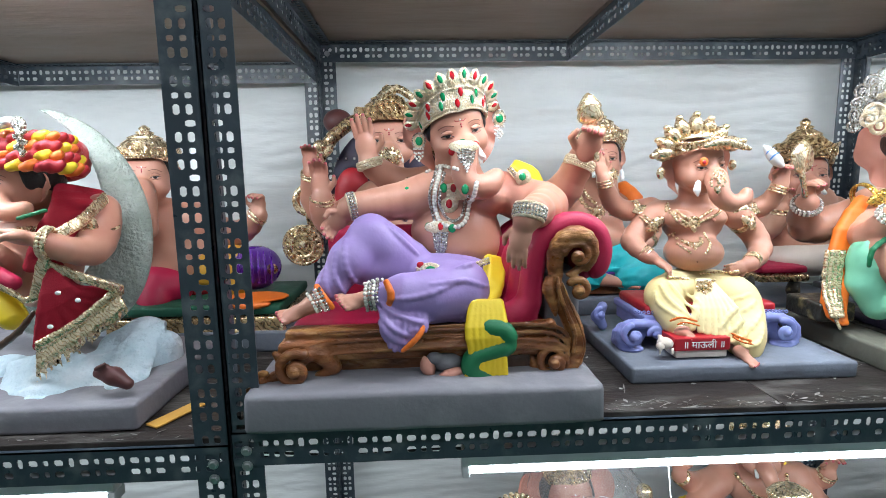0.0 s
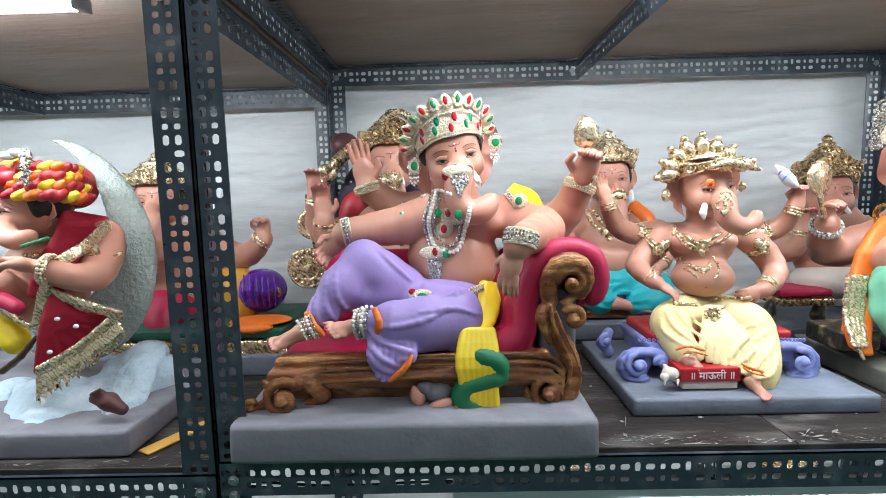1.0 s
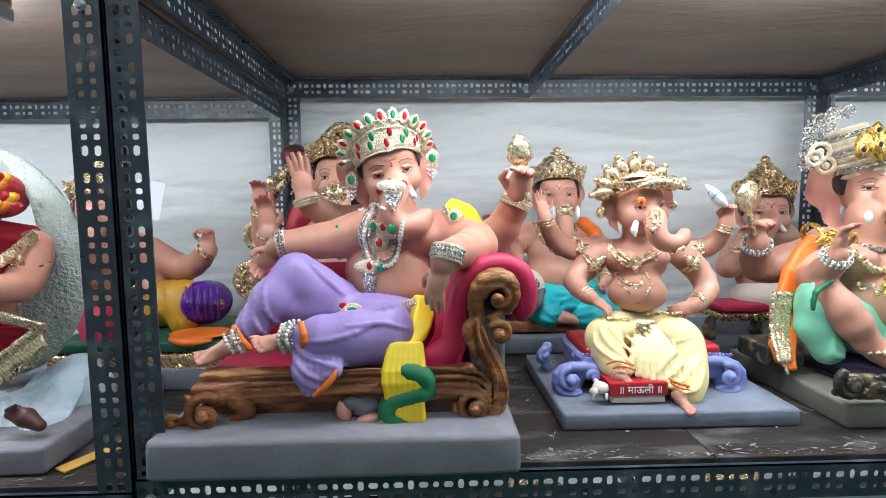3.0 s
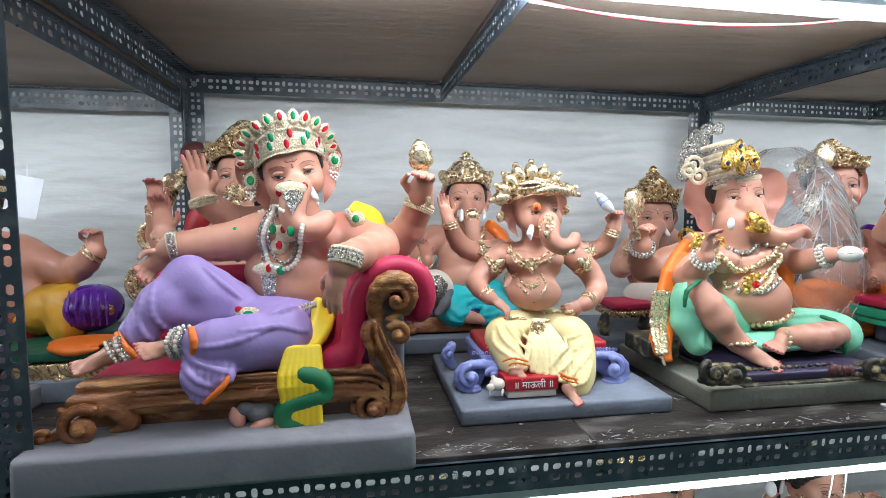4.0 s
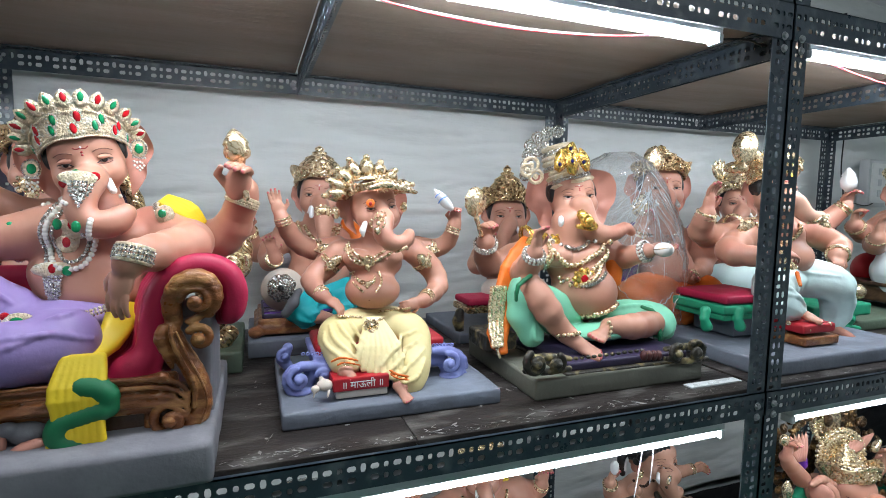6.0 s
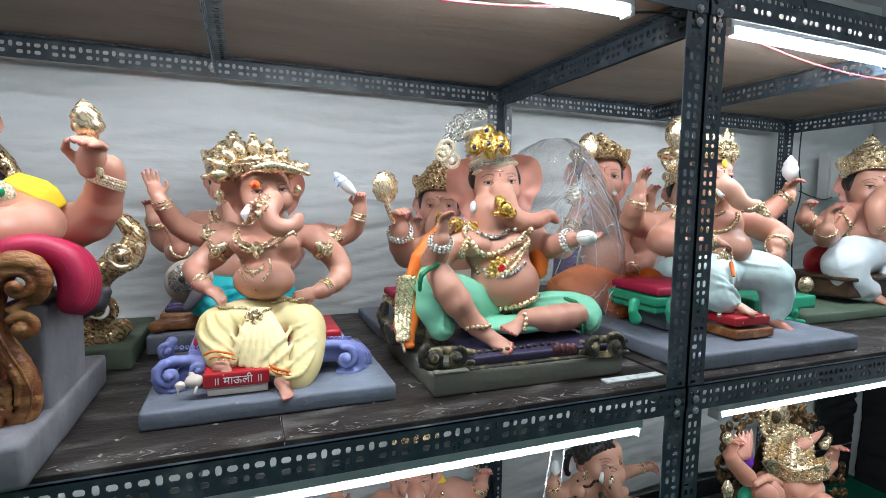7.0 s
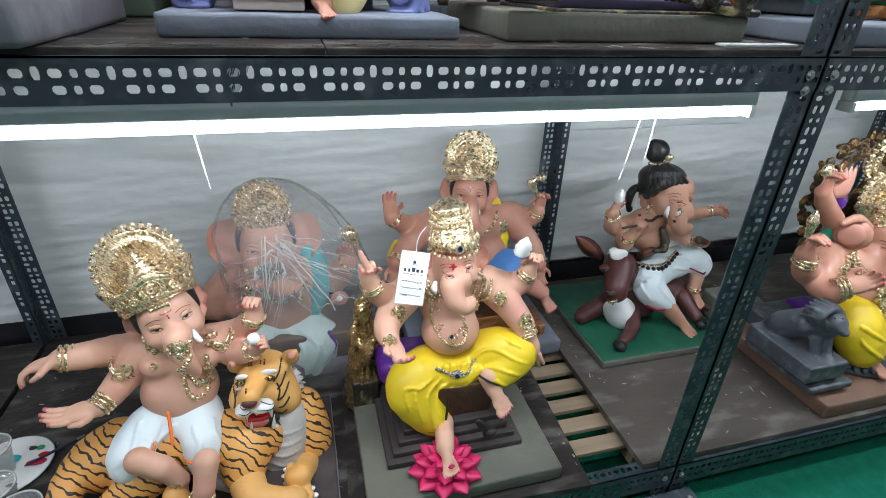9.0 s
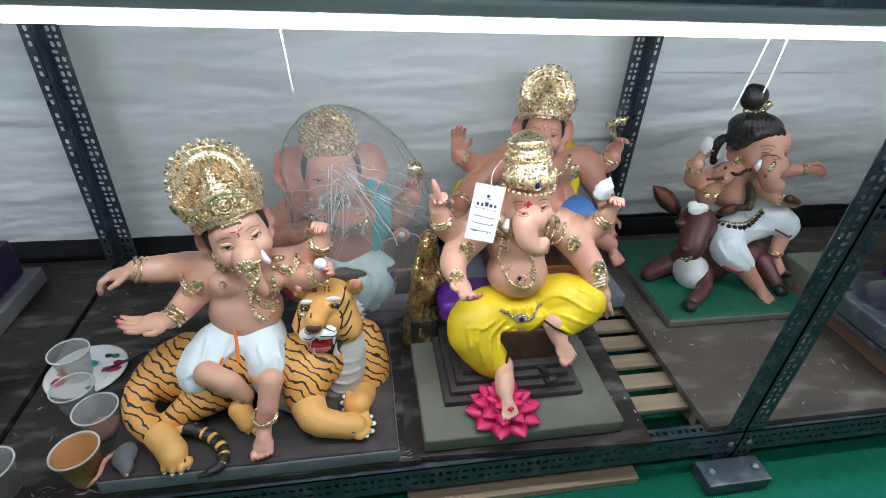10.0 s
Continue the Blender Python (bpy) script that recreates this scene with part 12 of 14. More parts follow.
I.T(YELLOW, [(.059, -.098, .47), (.072, -.102, .473), (.079, -.098, .479)], [0.0079, 0.0092, 0.0072], 0.002)
I.T(ORANGE, [(.07, -.091, .469), (.083, -.095, .472), (.09, -.091, .477)], [0.008, 0.0093, 0.0073], 0.002)
I.T(REDPAINT, [(.073, -.077, .467), (.087, -.081, .47), (.094, -.077, .476)], [0.0081, 0.0094, 0.0074], 0.002)
I.T(REDPAINT, [(.07, -.058, .465), (.084, -.062, .468), (.091, -.058, .474)], [0.0083, 0.0096, 0.0076], 0.002)
I.T(YELLOW, [(.06, -.034, .464), (.074, -.038, .467), (.081, -.034, .474)], [0.0085, 0.0099, 0.0078], 0.002)
I.T(ORANGE, [(.044, -.008, .465), (.058, -.012, .468), (.065, -.008, .474)], [0.0087, 0.0101, 0.008], 0.002)
I.ell(SILVER, (.047, -.11, .493), (.0117, .008, .013), (0, 0, 0))
I.T(SILVER, [(.053, -.12, .486), (.065, -.135, .443)], [0.0058, 0.0044], 0.004)
I.ell(SILVER, (.075, -.135, .48), (.0032, .005, .0032), (0, 0, 0))
I.ell(SILVER, (.071, -.135, .477), (.0032, .005, .0032), (0, 0, 0))
I.ell(SILVER, (.064, -.135, .475), (.0032, .005, .0032), (0, 0, 0))
I.ell(SILVER, (.058, -.135, .473), (.0032, .005, .0032), (0, 0, 0))
I.ell(SILVER, (.058, -.135, .47), (.0032, .005, .0032), (0, 0, 0))
I.ell(SILVER, (.064, -.135, .468), (.0032, .005, .0032), (0, 0, 0))
I.ell(SILVER, (.07, -.135, .465), (.0032, .005, .0032), (0, 0, 0))
I.ell(SILVER, (.073, -.135, .463), (.0032, .005, .0032), (0, 0, 0))
I.ell(SILVER, (.07, -.135, .46), (.0032, .005, .0032), (0, 0, 0))
I.ell(SILVER, (.062, -.135, .458), (.0032, .005, .0032), (0, 0, 0))
I.ell(SILVER, (.057, -.135, .456), (.0032, .005, .0032), (0, 0, 0))
I.ell(SILVER, (.057, -.135, .453), (.0032, .005, .0032), (0, 0, 0))
I.ell(SILVER, (.062, -.135, .451), (.0032, .005, .0032), (0, 0, 0))
I.ell(SILVER, (.069, -.135, .448), (.0032, .005, .0032), (0, 0, 0))
I.ell(WHITE, (.008, -.1, .494), (.0171, .01, .0079), (0, 0, 0))
I.ell(WHITE, (.024, -.1, .499), (.0131, .01, .0079), (0, 0, 0))
I.T(RED, [(.037, -.02, .388), (.055, -.06, .354), (.048, -.095, .311), (.024, -.1, .255)], [0.01, 0.0103, 0.0093, 0.0085], 0.006, n=8)
I.T(RED, [(.042, -.014, .386), (.059, -.056, .353), (.052, -.092, .31), (.029, -.1, .255)], [0.0101, 0.0104, 0.0093, 0.0085], 0.006, n=8)
I.T(RED, [(.047, -.008, .385), (.064, -.052, .353), (.055, -.089, .31), (.034, -.1, .255)], [0.0102, 0.0104, 0.0093, 0.0085], 0.006, n=8)
I.T(RED, [(.052, -.002, .383), (.068, -.048, .352), (.059, -.086, .309), (.04, -.1, .255)], [0.0102, 0.0104, 0.0093, 0.0085], 0.006, n=8)
I.T(RED, [(.056, .004, .381), (.073, -.044, .352), (.062, -.083, .309), (.045, -.1, .255)], [0.0103, 0.0105, 0.0094, 0.0085], 0.006, n=8)
I.T(RED, [(.062, .01, .379), (.077, -.04, .352), (.066, -.08, .308), (.05, -.1, .255)], [0.0104, 0.0105, 0.0094, 0.0085], 0.006, n=8)
I.T(RED, [(.067, .016, .377), (.082, -.036, .351), (.07, -.077, .308), (.056, -.1, .255)], [0.0104, 0.0106, 0.0094, 0.0085], 0.006, n=8)
I.T(RED, [(.072, .022, .375), (.087, -.032, .351), (.074, -.074, .307), (.061, -.1, .255)], [0.0105, 0.0106, 0.0095, 0.0085], 0.006, n=8)
I.T(RED, [(.077, .028, .373), (.092, -.028, .35), (.077, -.071, .307), (.066, -.1, .255)], [0.0106, 0.0107, 0.0095, 0.0085], 0.006, n=8)
I.T(GOLD, [(.114, -.02, .375), (.111, -.085, .338), (.092, -.12, .317), (.065, -.13, .267), (.04, -.13, .203), (-.007, -.13, .242)], [0.005, 0.0047, 0.0045, 0.0044, 0.0044, 0.0044], 0.002, n=14)
I.T(GOLD, [(.116, -.02, .368), (.112, -.085, .332), (.094, -.12, .311), (.071, -.13, .267), (.046, -.13, .203), (-.008, -.13, .236)], [0.005, 0.0047, 0.0045, 0.0044, 0.0044, 0.0044], 0.002, n=14)
I.T(GOLD, [(.117, -.02, .362), (.113, -.085, .326), (.096, -.12, .305), (.077, -.13, .267), (.052, -.13, .203), (-.008, -.13, .23)], [0.005, 0.0047, 0.0045, 0.0044, 0.0044, 0.0044], 0.002, n=14)
I.T(RED, [(.077, -.12, .266), (.069, -.14, .199), (.049, -.135, .126)], [0.0051, 0.0069, 0.0076], 0.004, n=6)
I.T(RED, [(.078, -.12, .266), (.072, -.138, .2), (.057, -.13, .132)], [0.0051, 0.0088, 0.0102], 0.004, n=6)
I.T(RED, [(.079, -.12, .266), (.076, -.137, .202), (.064, -.125, .139)], [0.0051, 0.0069, 0.0077], 0.004, n=6)
I.T(RED, [(.08, -.12, .265), (.08, -.135, .204), (.072, -.12, .145)], [0.0051, 0.0088, 0.0103], 0.004, n=6)
I.T(RED, [(.081, -.12, .265), (.083, -.133, .206), (.08, -.115, .152)], [0.0051, 0.007, 0.0078], 0.004, n=6)
I.T(RED, [(.082, -.12, .265), (.087, -.132, .208), (.088, -.11, .159)], [0.0051, 0.0089, 0.0104], 0.004, n=6)
I.T(RED, [(.083, -.12, .264), (.09, -.13, .209), (.096, -.105, .166)], [0.0051, 0.007, 0.0078], 0.004, n=6)
I.T(RED, [(.085, -.12, .264), (.094, -.128, .211), (.104, -.1, .173)], [0.0051, 0.0089, 0.0105], 0.004, n=6)
I.T(RED, [(.086, -.12, .264), (.097, -.127, .213), (.113, -.095, .18)], [0.0051, 0.007, 0.0079], 0.004, n=6)
I.T(RED, [(.087, -.12, .263), (.101, -.125, .215), (.121, -.09, .187)], [0.0051, 0.0089, 0.0106], 0.004, n=6)
I.T(RED, [(.088, -.12, .263), (.105, -.123, .217), (.13, -.085, .194)], [0.0051, 0.007, 0.008], 0.004, n=6)
I.T(RED, [(.089, -.12, .263), (.108, -.122, .218), (.138, -.08, .201)], [0.0051, 0.009, 0.0108], 0.004, n=6)
I.T(RED, [(.09, -.12, .262), (.112, -.12, .22), (.147, -.075, .209)], [0.0051, 0.0071, 0.0081], 0.004, n=6)
I.T(GOLD, [(.081, -.125, .265), (.134, -.125, .243), (.168, -.085, .214)], [0.0038, 0.0038, 0.004], 0.002, n=6)
I.T(GOLD, [(.081, -.125, .26), (.133, -.125, .238), (.167, -.085, .208)], [0.0038, 0.0038, 0.004], 0.002, n=6)
I.T(GOLD, [(.08, -.125, .254), (.133, -.125, .233), (.167, -.085, .203)], [0.0038, 0.0038, 0.004], 0.002, n=6)
I.T(GOLD, [(.06, -.15, .136), (.111, -.125, .166), (.164, -.09, .216)], [0.0043, 0.0045, 0.0047], 0.002, n=8)
I.T(GOLD, [(.059, -.15, .128), (.11, -.125, .159), (.164, -.09, .208)], [0.0043, 0.0045, 0.0047], 0.002, n=8)
I.T(GOLD, [(.058, -.148, .124), (.058, -.152, .099), (.049, -.148, .068)], [0.0028, 0.0031, 0.0012], 0.001)
I.T(GOLD, [(.06, -.147, .126), (.061, -.151, .101), (.054, -.147, .067)], [0.0028, 0.0031, 0.0012], 0.001)
I.T(GOLD, [(.062, -.145, .127), (.061, -.149, .103), (.062, -.145, .075)], [0.0028, 0.0031, 0.0012], 0.001)
I.T(GOLD, [(.064, -.144, .129), (.066, -.148, .105), (.062, -.144, .071)], [0.0028, 0.0031, 0.0012], 0.001)
I.T(GOLD, [(.067, -.142, .131), (.069, -.146, .107), (.06, -.142, .085)], [0.0028, 0.0031, 0.0013], 0.001)
I.T(GOLD, [(.069, -.141, .133), (.07, -.145, .108), (.061, -.141, .079)], [0.0028, 0.0031, 0.0013], 0.001)
I.T(GOLD, [(.071, -.14, .134), (.072, -.144, .11), (.07, -.14, .084)], [0.0028, 0.0031, 0.0013], 0.001)
I.T(GOLD, [(.073, -.138, .136), (.074, -.142, .112), (.075, -.138, .082)], [0.0028, 0.0031, 0.0013], 0.001)
I.T(GOLD, [(.076, -.137, .138), (.075, -.141, .114), (.07, -.137, .085)], [0.0028, 0.0031, 0.0013], 0.001)
I.T(GOLD, [(.078, -.135, .14), (.079, -.139, .116), (.075, -.135, .085)], [0.0028, 0.0031, 0.0013], 0.001)
I.T(GOLD, [(.08, -.134, .141), (.082, -.138, .117), (.083, -.134, .088)], [0.0028, 0.0031, 0.0013], 0.001)
I.T(GOLD, [(.082, -.133, .143), (.085, -.137, .119), (.079, -.133, .094)], [0.0028, 0.0031, 0.0013], 0.001)
I.T(GOLD, [(.085, -.131, .145), (.088, -.135, .121), (.09, -.131, .101)], [0.0029, 0.0032, 0.0013], 0.001)
I.T(GOLD, [(.087, -.13, .147), (.089, -.134, .123), (.089, -.13, .093)], [0.0029, 0.0032, 0.0013], 0.001)
I.T(GOLD, [(.089, -.128, .149), (.091, -.132, .125), (.093, -.128, .095)], [0.0029, 0.0032, 0.0013], 0.001)
I.T(GOLD, [(.092, -.127, .15), (.096, -.131, .126), (.092, -.127, .102)], [0.0029, 0.0032, 0.0013], 0.001)
I.T(GOLD, [(.094, -.126, .152), (.097, -.13, .128), (.099, -.126, .106)], [0.0029, 0.0032, 0.0013], 0.001)
I.T(GOLD, [(.096, -.124, .154), (.1, -.128, .13), (.102, -.124, .1)], [0.0029, 0.0032, 0.0013], 0.001)
I.T(GOLD, [(.099, -.123, .156), (.105, -.127, .132), (.105, -.123, .113)], [0.0029, 0.0032, 0.0013], 0.001)
I.T(GOLD, [(.101, -.121, .158), (.104, -.125, .134), (.104, -.121, .105)], [0.0029, 0.0032, 0.0013], 0.001)
I.T(GOLD, [(.103, -.12, .16), (.11, -.124, .136), (.108, -.12, .106)], [0.0029, 0.0032, 0.0013], 0.001)
I.T(GOLD, [(.106, -.119, .161), (.11, -.123, .138), (.107, -.119, .116)], [0.0029, 0.0032, 0.0013], 0.001)
I.T(GOLD, [(.108, -.117, .163), (.113, -.121, .14), (.111, -.117, .121)], [0.0029, 0.0032, 0.0013], 0.001)
I.T(GOLD, [(.111, -.116, .165), (.116, -.12, .141), (.111, -.116, .118)], [0.0029, 0.0032, 0.0013], 0.001)
I.T(GOLD, [(.113, -.115, .167), (.121, -.119, .143), (.118, -.115, .118)], [0.0029, 0.0032, 0.0013], 0.001)
I.T(GOLD, [(.115, -.113, .169), (.122, -.117, .145), (.125, -.113, .119)], [0.0029, 0.0032, 0.0013], 0.001)
I.T(GOLD, [(.118, -.112, .171), (.126, -.116, .147), (.122, -.112, .119)], [0.0029, 0.0032, 0.0013], 0.001)
I.T(GOLD, [(.12, -.11, .173), (.126, -.114, .149), (.126, -.11, .123)], [0.0029, 0.0032, 0.0013], 0.001)
I.T(GOLD, [(.123, -.109, .175), (.129, -.113, .151), (.133, -.109, .124)], [0.0029, 0.0032, 0.0013], 0.001)
I.T(GOLD, [(.125, -.108, .176), (.131, -.112, .153), (.131, -.108, .137)], [0.0029, 0.0032, 0.0013], 0.001)
I.T(GOLD, [(.128, -.106, .178), (.137, -.11, .155), (.134, -.106, .134)], [0.0029, 0.0032, 0.0013], 0.001)
I.T(GOLD, [(.13, -.105, .18), (.137, -.109, .157), (.135, -.105, .136)], [0.0029, 0.0033, 0.0013], 0.001)
I.T(GOLD, [(.133, -.103, .182), (.14, -.107, .159), (.142, -.103, .141)], [0.0029, 0.0033, 0.0013], 0.001)
I.T(GOLD, [(.135, -.102, .184), (.143, -.106, .161), (.149, -.102, .141)], [0.003, 0.0033, 0.0013], 0.001)
I.T(GOLD, [(.138, -.101, .186), (.148, -.105, .163), (.143, -.101, .141)], [0.003, 0.0033, 0.0013], 0.001)
I.T(GOLD, [(.14, -.099, .188), (.149, -.103, .165), (.154, -.099, .138)], [0.003, 0.0033, 0.0013], 0.001)
I.T(GOLD, [(.143, -.098, .19), (.152, -.102, .167), (.155, -.098, .14)], [0.003, 0.0033, 0.0013], 0.001)
I.T(GOLD, [(.145, -.096, .192), (.156, -.1, .169), (.16, -.096, .142)], [0.003, 0.0033, 0.0013], 0.001)
I.T(GOLD, [(.148, -.095, .194), (.157, -.099, .171), (.161, -.095, .155)], [0.003, 0.0033, 0.0013], 0.001)
I.T(GOLD, [(.15, -.094, .196), (.16, -.098, .173), (.166, -.094, .152)], [0.003, 0.0033, 0.0013], 0.001)
I.T(GOLD, [(.153, -.092, .198), (.162, -.096, .175), (.162, -.092, .159)], [0.003, 0.0033, 0.0013], 0.001)
I.T(GOLD, [(.156, -.091, .2), (.164, -.095, .177), (.166, -.091, .159)], [0.003, 0.0033, 0.0013], 0.001)
I.T(GOLD, [(.158, -.089, .202), (.167, -.093, .179), (.175, -.089, .161)], [0.003, 0.0033, 0.0013], 0.001)
I.T(GOLD, [(.161, -.088, .204), (.172, -.092, .181), (.176, -.088, .167)], [0.003, 0.0033, 0.0013], 0.001)
I.ell(WHITE, (.088, -.155, .165), (.0049, .003, .0037), (0, 0, 0))
I.ell(WHITE, (.137, -.155, .208), (.0049, .003, .0037), (0, 0, 0))
I.ell(WHITE, (.107, -.155, .221), (.0049, .003, .0037), (0, 0, 0))
I.T(YELLOW, [(-.038, -.1, .209), (-.006, -.11, .171)], [0.0263, 0.0221], 0.01)
I.T(DKWOOD, [(-.019, -.13, .125), (.021, -.135, .152), (.045, -.13, .183)], [0.0063, 0.0057, 0.0044], 0.004, n=5)
I.T(CRIMSON, [(-.016, -.12, .247), (.009, -.12, .233)], [0.0154, 0.0141], 0.008)
I.T(COW, [(.159, -.16, .085), (.183, -.16, .079), (.204, -.16, .065)], [0.0086, 0.0147, 0.0098], 0.008)
I.B(COW, (.174, -.165, .097), (.0061, .005, .0067), k=0.012)
I.T(COW, [(.163, -.17, .096), (.179, -.172, .105)], [0.0042, 0.003], 0.004)
I.done()

I = Idol('seated_elephant_idol', (-.6, 1.32, 1.121), 'elephant-headed idol in red and yellow beside a purple bolster', 0.005)
I.slab(BLUESLAB, (-.16, -.18, 0), (.3, .16, .05), 0.006)
I.Q(OLDGOLD, (.067, -.03, .059), (.2, .14, .024), rd=0.006)
I.Q(GREENTOP, (.069, -.03, .098), (.2, .14, .012), rd=0.006)
I.T(GOLD, [(-.015, -.16, .066), (-.013, -.165, .045)], [0.0087, 0.0121], 0.004)
I.T(GOLD, [(.266, -.16, .062), (.267, -.165, .041)], [0.0087, 0.0121], 0.004)
I.T(OLDGOLD, [(.165, -.17, .049), (.164, -.17, .035)], [0.0103, 0.0077], 0.004)
I.B(SKIN, (-.037, 0, .197), (.108, .08, .089), k=0.03)
I.B(SKIN, (-.031, 0, .286), (.108, .065, .069), k=0.03)
I.B(CRIMSON, (-.053, -.05, .139), (.076, .07, .057), k=0.02)
I.B(REDPAINT, (.02, 0, .166), (.059, .06, .089), k=0.02)
L = I.head((-.091, 0, .413), 0.0631, yaw=14, pitch=-2, roll=0, trunk=[(-.052, -.09, .36), (-.045, -.1, .315), (-.043, -.1, .279)], tr=(.36, .33, .28, .22), ear=0.6)
I.crown(L, 0.0631, 'cone', GOLD, 0.7)
I.T(SKIN, [(.057, 0, .284), (.105, 0, .259), (.157, -.03, .276), (.187, -.05, .305), (.193, -.05, .311)], [0.0355, 0.0335, 0.027, 0.0228, 0.0209], 0.012, n=8)
I.hand((.193, -.05, .311), (.15, -.1, 1), (-.3, -1, 0), 0.0493, 0.75, -1)
I.bangle((.188, -.05, .306), (.71, 0, .71), 0.0234, 0.0035, GOLD, 2)
I.T(SKIN, [(-.141, 0, .268), (-.162, -.02, .222), (-.088, -.09, .251), (-.068, -.11, .289)], [0.0355, 0.033, 0.0239, 0.0199], 0.012, n=7)
I.hand((-.068, -.11, .289), (.1, -.1, 1), (0, -1, 0), 0.0469, 0.3, 1)
I.bangle((-.071, -.107, .283), (.42, -.42, .8), 0.0223, 0.0035, GOLD, 2)
I.T(AMBERCLOTH, [(.02, 0, .156), (.113, -.03, .181), (.128, -.05, .136)], [0.0591, 0.0501, 0.0379], 0.018, n=5, rip=(.002, 6))
I.B(ORANGE, (.20, -.12, .118), (.075, .05, .007), k=.004)
I.T(ORANGE, [(.15, -.165, .116), (.19, -.172, .108), (.24, -.168, .112)], [.008, .010, .006], .004, 6)
I.B(PURPLE, (.167, -.02, .173), (.064, .075, .056), k=0.006)
I.lathe(OLDGOLD, (.229, -.08, .179), [(.01, 0), (.014, .004), (.004, .01)], 12, (90, 0, 0))
I.T(PURPLE, [(.152, -.085, .223), (.154, -.105, .185), (.155, -.09, .145)], [0.0037, 0.0045, 0.0037], 0.006)
I.T(PURPLE, [(.167, -.085, .223), (.17, -.105, .185), (.169, -.09, .145)], [0.0037, 0.0045, 0.0037], 0.006)
I.T(PURPLE, [(.182, -.085, .223), (.187, -.105, .185), (.184, -.09, .145)], [0.0037, 0.0045, 0.0037], 0.006)
I.T(PURPLE, [(.197, -.085, .222), (.203, -.105, .184), (.199, -.09, .144)], [0.0037, 0.0045, 0.0037], 0.006)
I.T(PURPLE, [(.211, -.085, .222), (.219, -.105, .184), (.214, -.09, .144)], [0.0037, 0.0045, 0.0037], 0.006)
I.T(PURPLE, [(.226, -.085, .222), (.236, -.105, .184), (.228, -.09, .144)], [0.0037, 0.0045, 0.0037], 0.006)
I.T(CRIMSON, [(-.043, -.05, .139), (-.054, -.1, .122), (-.036, -.12, .09)], [0.0417, 0.0346, 0.0269], 0.018, n=5)
I.T(SKIN, [(-.036, -.12, .09), (-.038, -.13, .102)], [0.0188, 0.0125], 0.01)
I.foot((-.038, -.13, .102), (-.2, -1, -.2), (0, -.2, 1), 0.0462)
I.done()

I = Idol('seated_elephant_idol', (1.75, 1.02, 1.141), 'elephant-headed idol in pale aqua dhoti with a white conch', 0.0036)
I.slab(BLUESLAB, (-.3, -.235, 0), (.3, .2, .04), 0.007)
I.Q(GREENPAINT, (-.147, .02, .126), (.1, .09, .012), rd=0.004)
I.Q(GREENPAINT, (-.146, .02, .103), (.095, .085, .008), rd=0.004)
I.Q(CRIMSON, (-.138, .02, .152), (.1, .09, .012), rd=0.008)
I.Q(BLUESLAB, (-.097, .02, .073), (.085, .07, .03), rd=0.006)
I.T(GREENPAINT, [(-.313, -.07, .13), (-.321, -.075, .111), (-.311, -.075, .09)], [0.0139, 0.0104, 0.0147], 0.006)
I.T(GREENPAINT, [(-.192, -.07, .123), (-.2, -.075, .103), (-.19, -.075, .081)], [0.0139, 0.0104, 0.0147], 0.006)
I.Q(GREENPAINT, (.306, .04, .084), (.14, .07, .02), rd=0.006)
I.spiral(GREENPAINT, (.354, -.02, .057), 0.0224, 1.3, 90, 0.0084, -1, 0.006)
I.T(GREENPAINT, [(.32, -.02, .035), (.403, -.02, .019)], [0.0091, 0.0091], 0.006)
I.Q(REDPAINT, (-.024, -.13, .087), (.062, .045, .012), rd=0.004)
I.Q(WOOD, (-.019, -.13, .055), (.068, .05, .012), rd=0.004)
I.ell(GOLD, (-.14, -.17, .109), 0.006)
I.ell(GOLD, (.018, -.17, .095), 0.006)
I.ell(GOLD, (-.061, -.17, .085), 0.006)
I.B(SKIN, (.031, -.02, .261), (.082, .075, .057), k=0.03)
I.B(SKIN, (.031, 0, .323), (.084, .06, .054), k=0.03)
I.T(SKIN, [(.015, 0, .359), (.005, 0, .409)], [0.0419, 0.0419], 0.02)
I.T(SKIN, [(-.081, .02, .336), (.183, .02, .342)], [0.038, 0.0361], 0.02)
L = I.head((-.019, -.01, .457), 0.0646, yaw=-8, pitch=-4, roll=-4, trunk=[(-.007, -.08, .412), (.006, -.09, .389), (.036, -.095, .378), (.07, -.09, .382)], tr=(.4, .36, .32, .28, .22), ear=0.75, skin=FAIR)
I.crown(L, 0.0646, 'fan', GOLD, 0.9)
I.B(GOLD, (-.15, -.02, .569), (.033, .03, .044), k=0.006, rot=(0, 20, 0))
I.B(GOLD, (-.155, 0, .512), (.032, .03, .0186), k=0.006)
I.T(GOLD, [(-.191, -.045, .526), (-.206, -.052, .557), (-.185, -.04, .591)], [0.0045, 0.0053, 0.0045], 0.003, n=5)
I.T(GOLD, [(-.185, -.045, .527), (-.196, -.052, .558), (-.178, -.04, .591)], [0.0045, 0.0053, 0.0045], 0.003, n=5)
I.T(GOLD, [(-.178, -.045, .527), (-.187, -.052, .558), (-.17, -.04, .592)], [0.0045, 0.0053, 0.0045], 0.003, n=5)
I.T(GOLD, [(-.172, -.045, .527), (-.177, -.052, .559), (-.163, -.04, .592)], [0.0045, 0.0053, 0.0045], 0.003, n=5)
I.T(GOLD, [(-.165, -.045, .528), (-.167, -.052, .559), (-.155, -.04, .593)], [0.0045, 0.0053, 0.0045], 0.003, n=5)
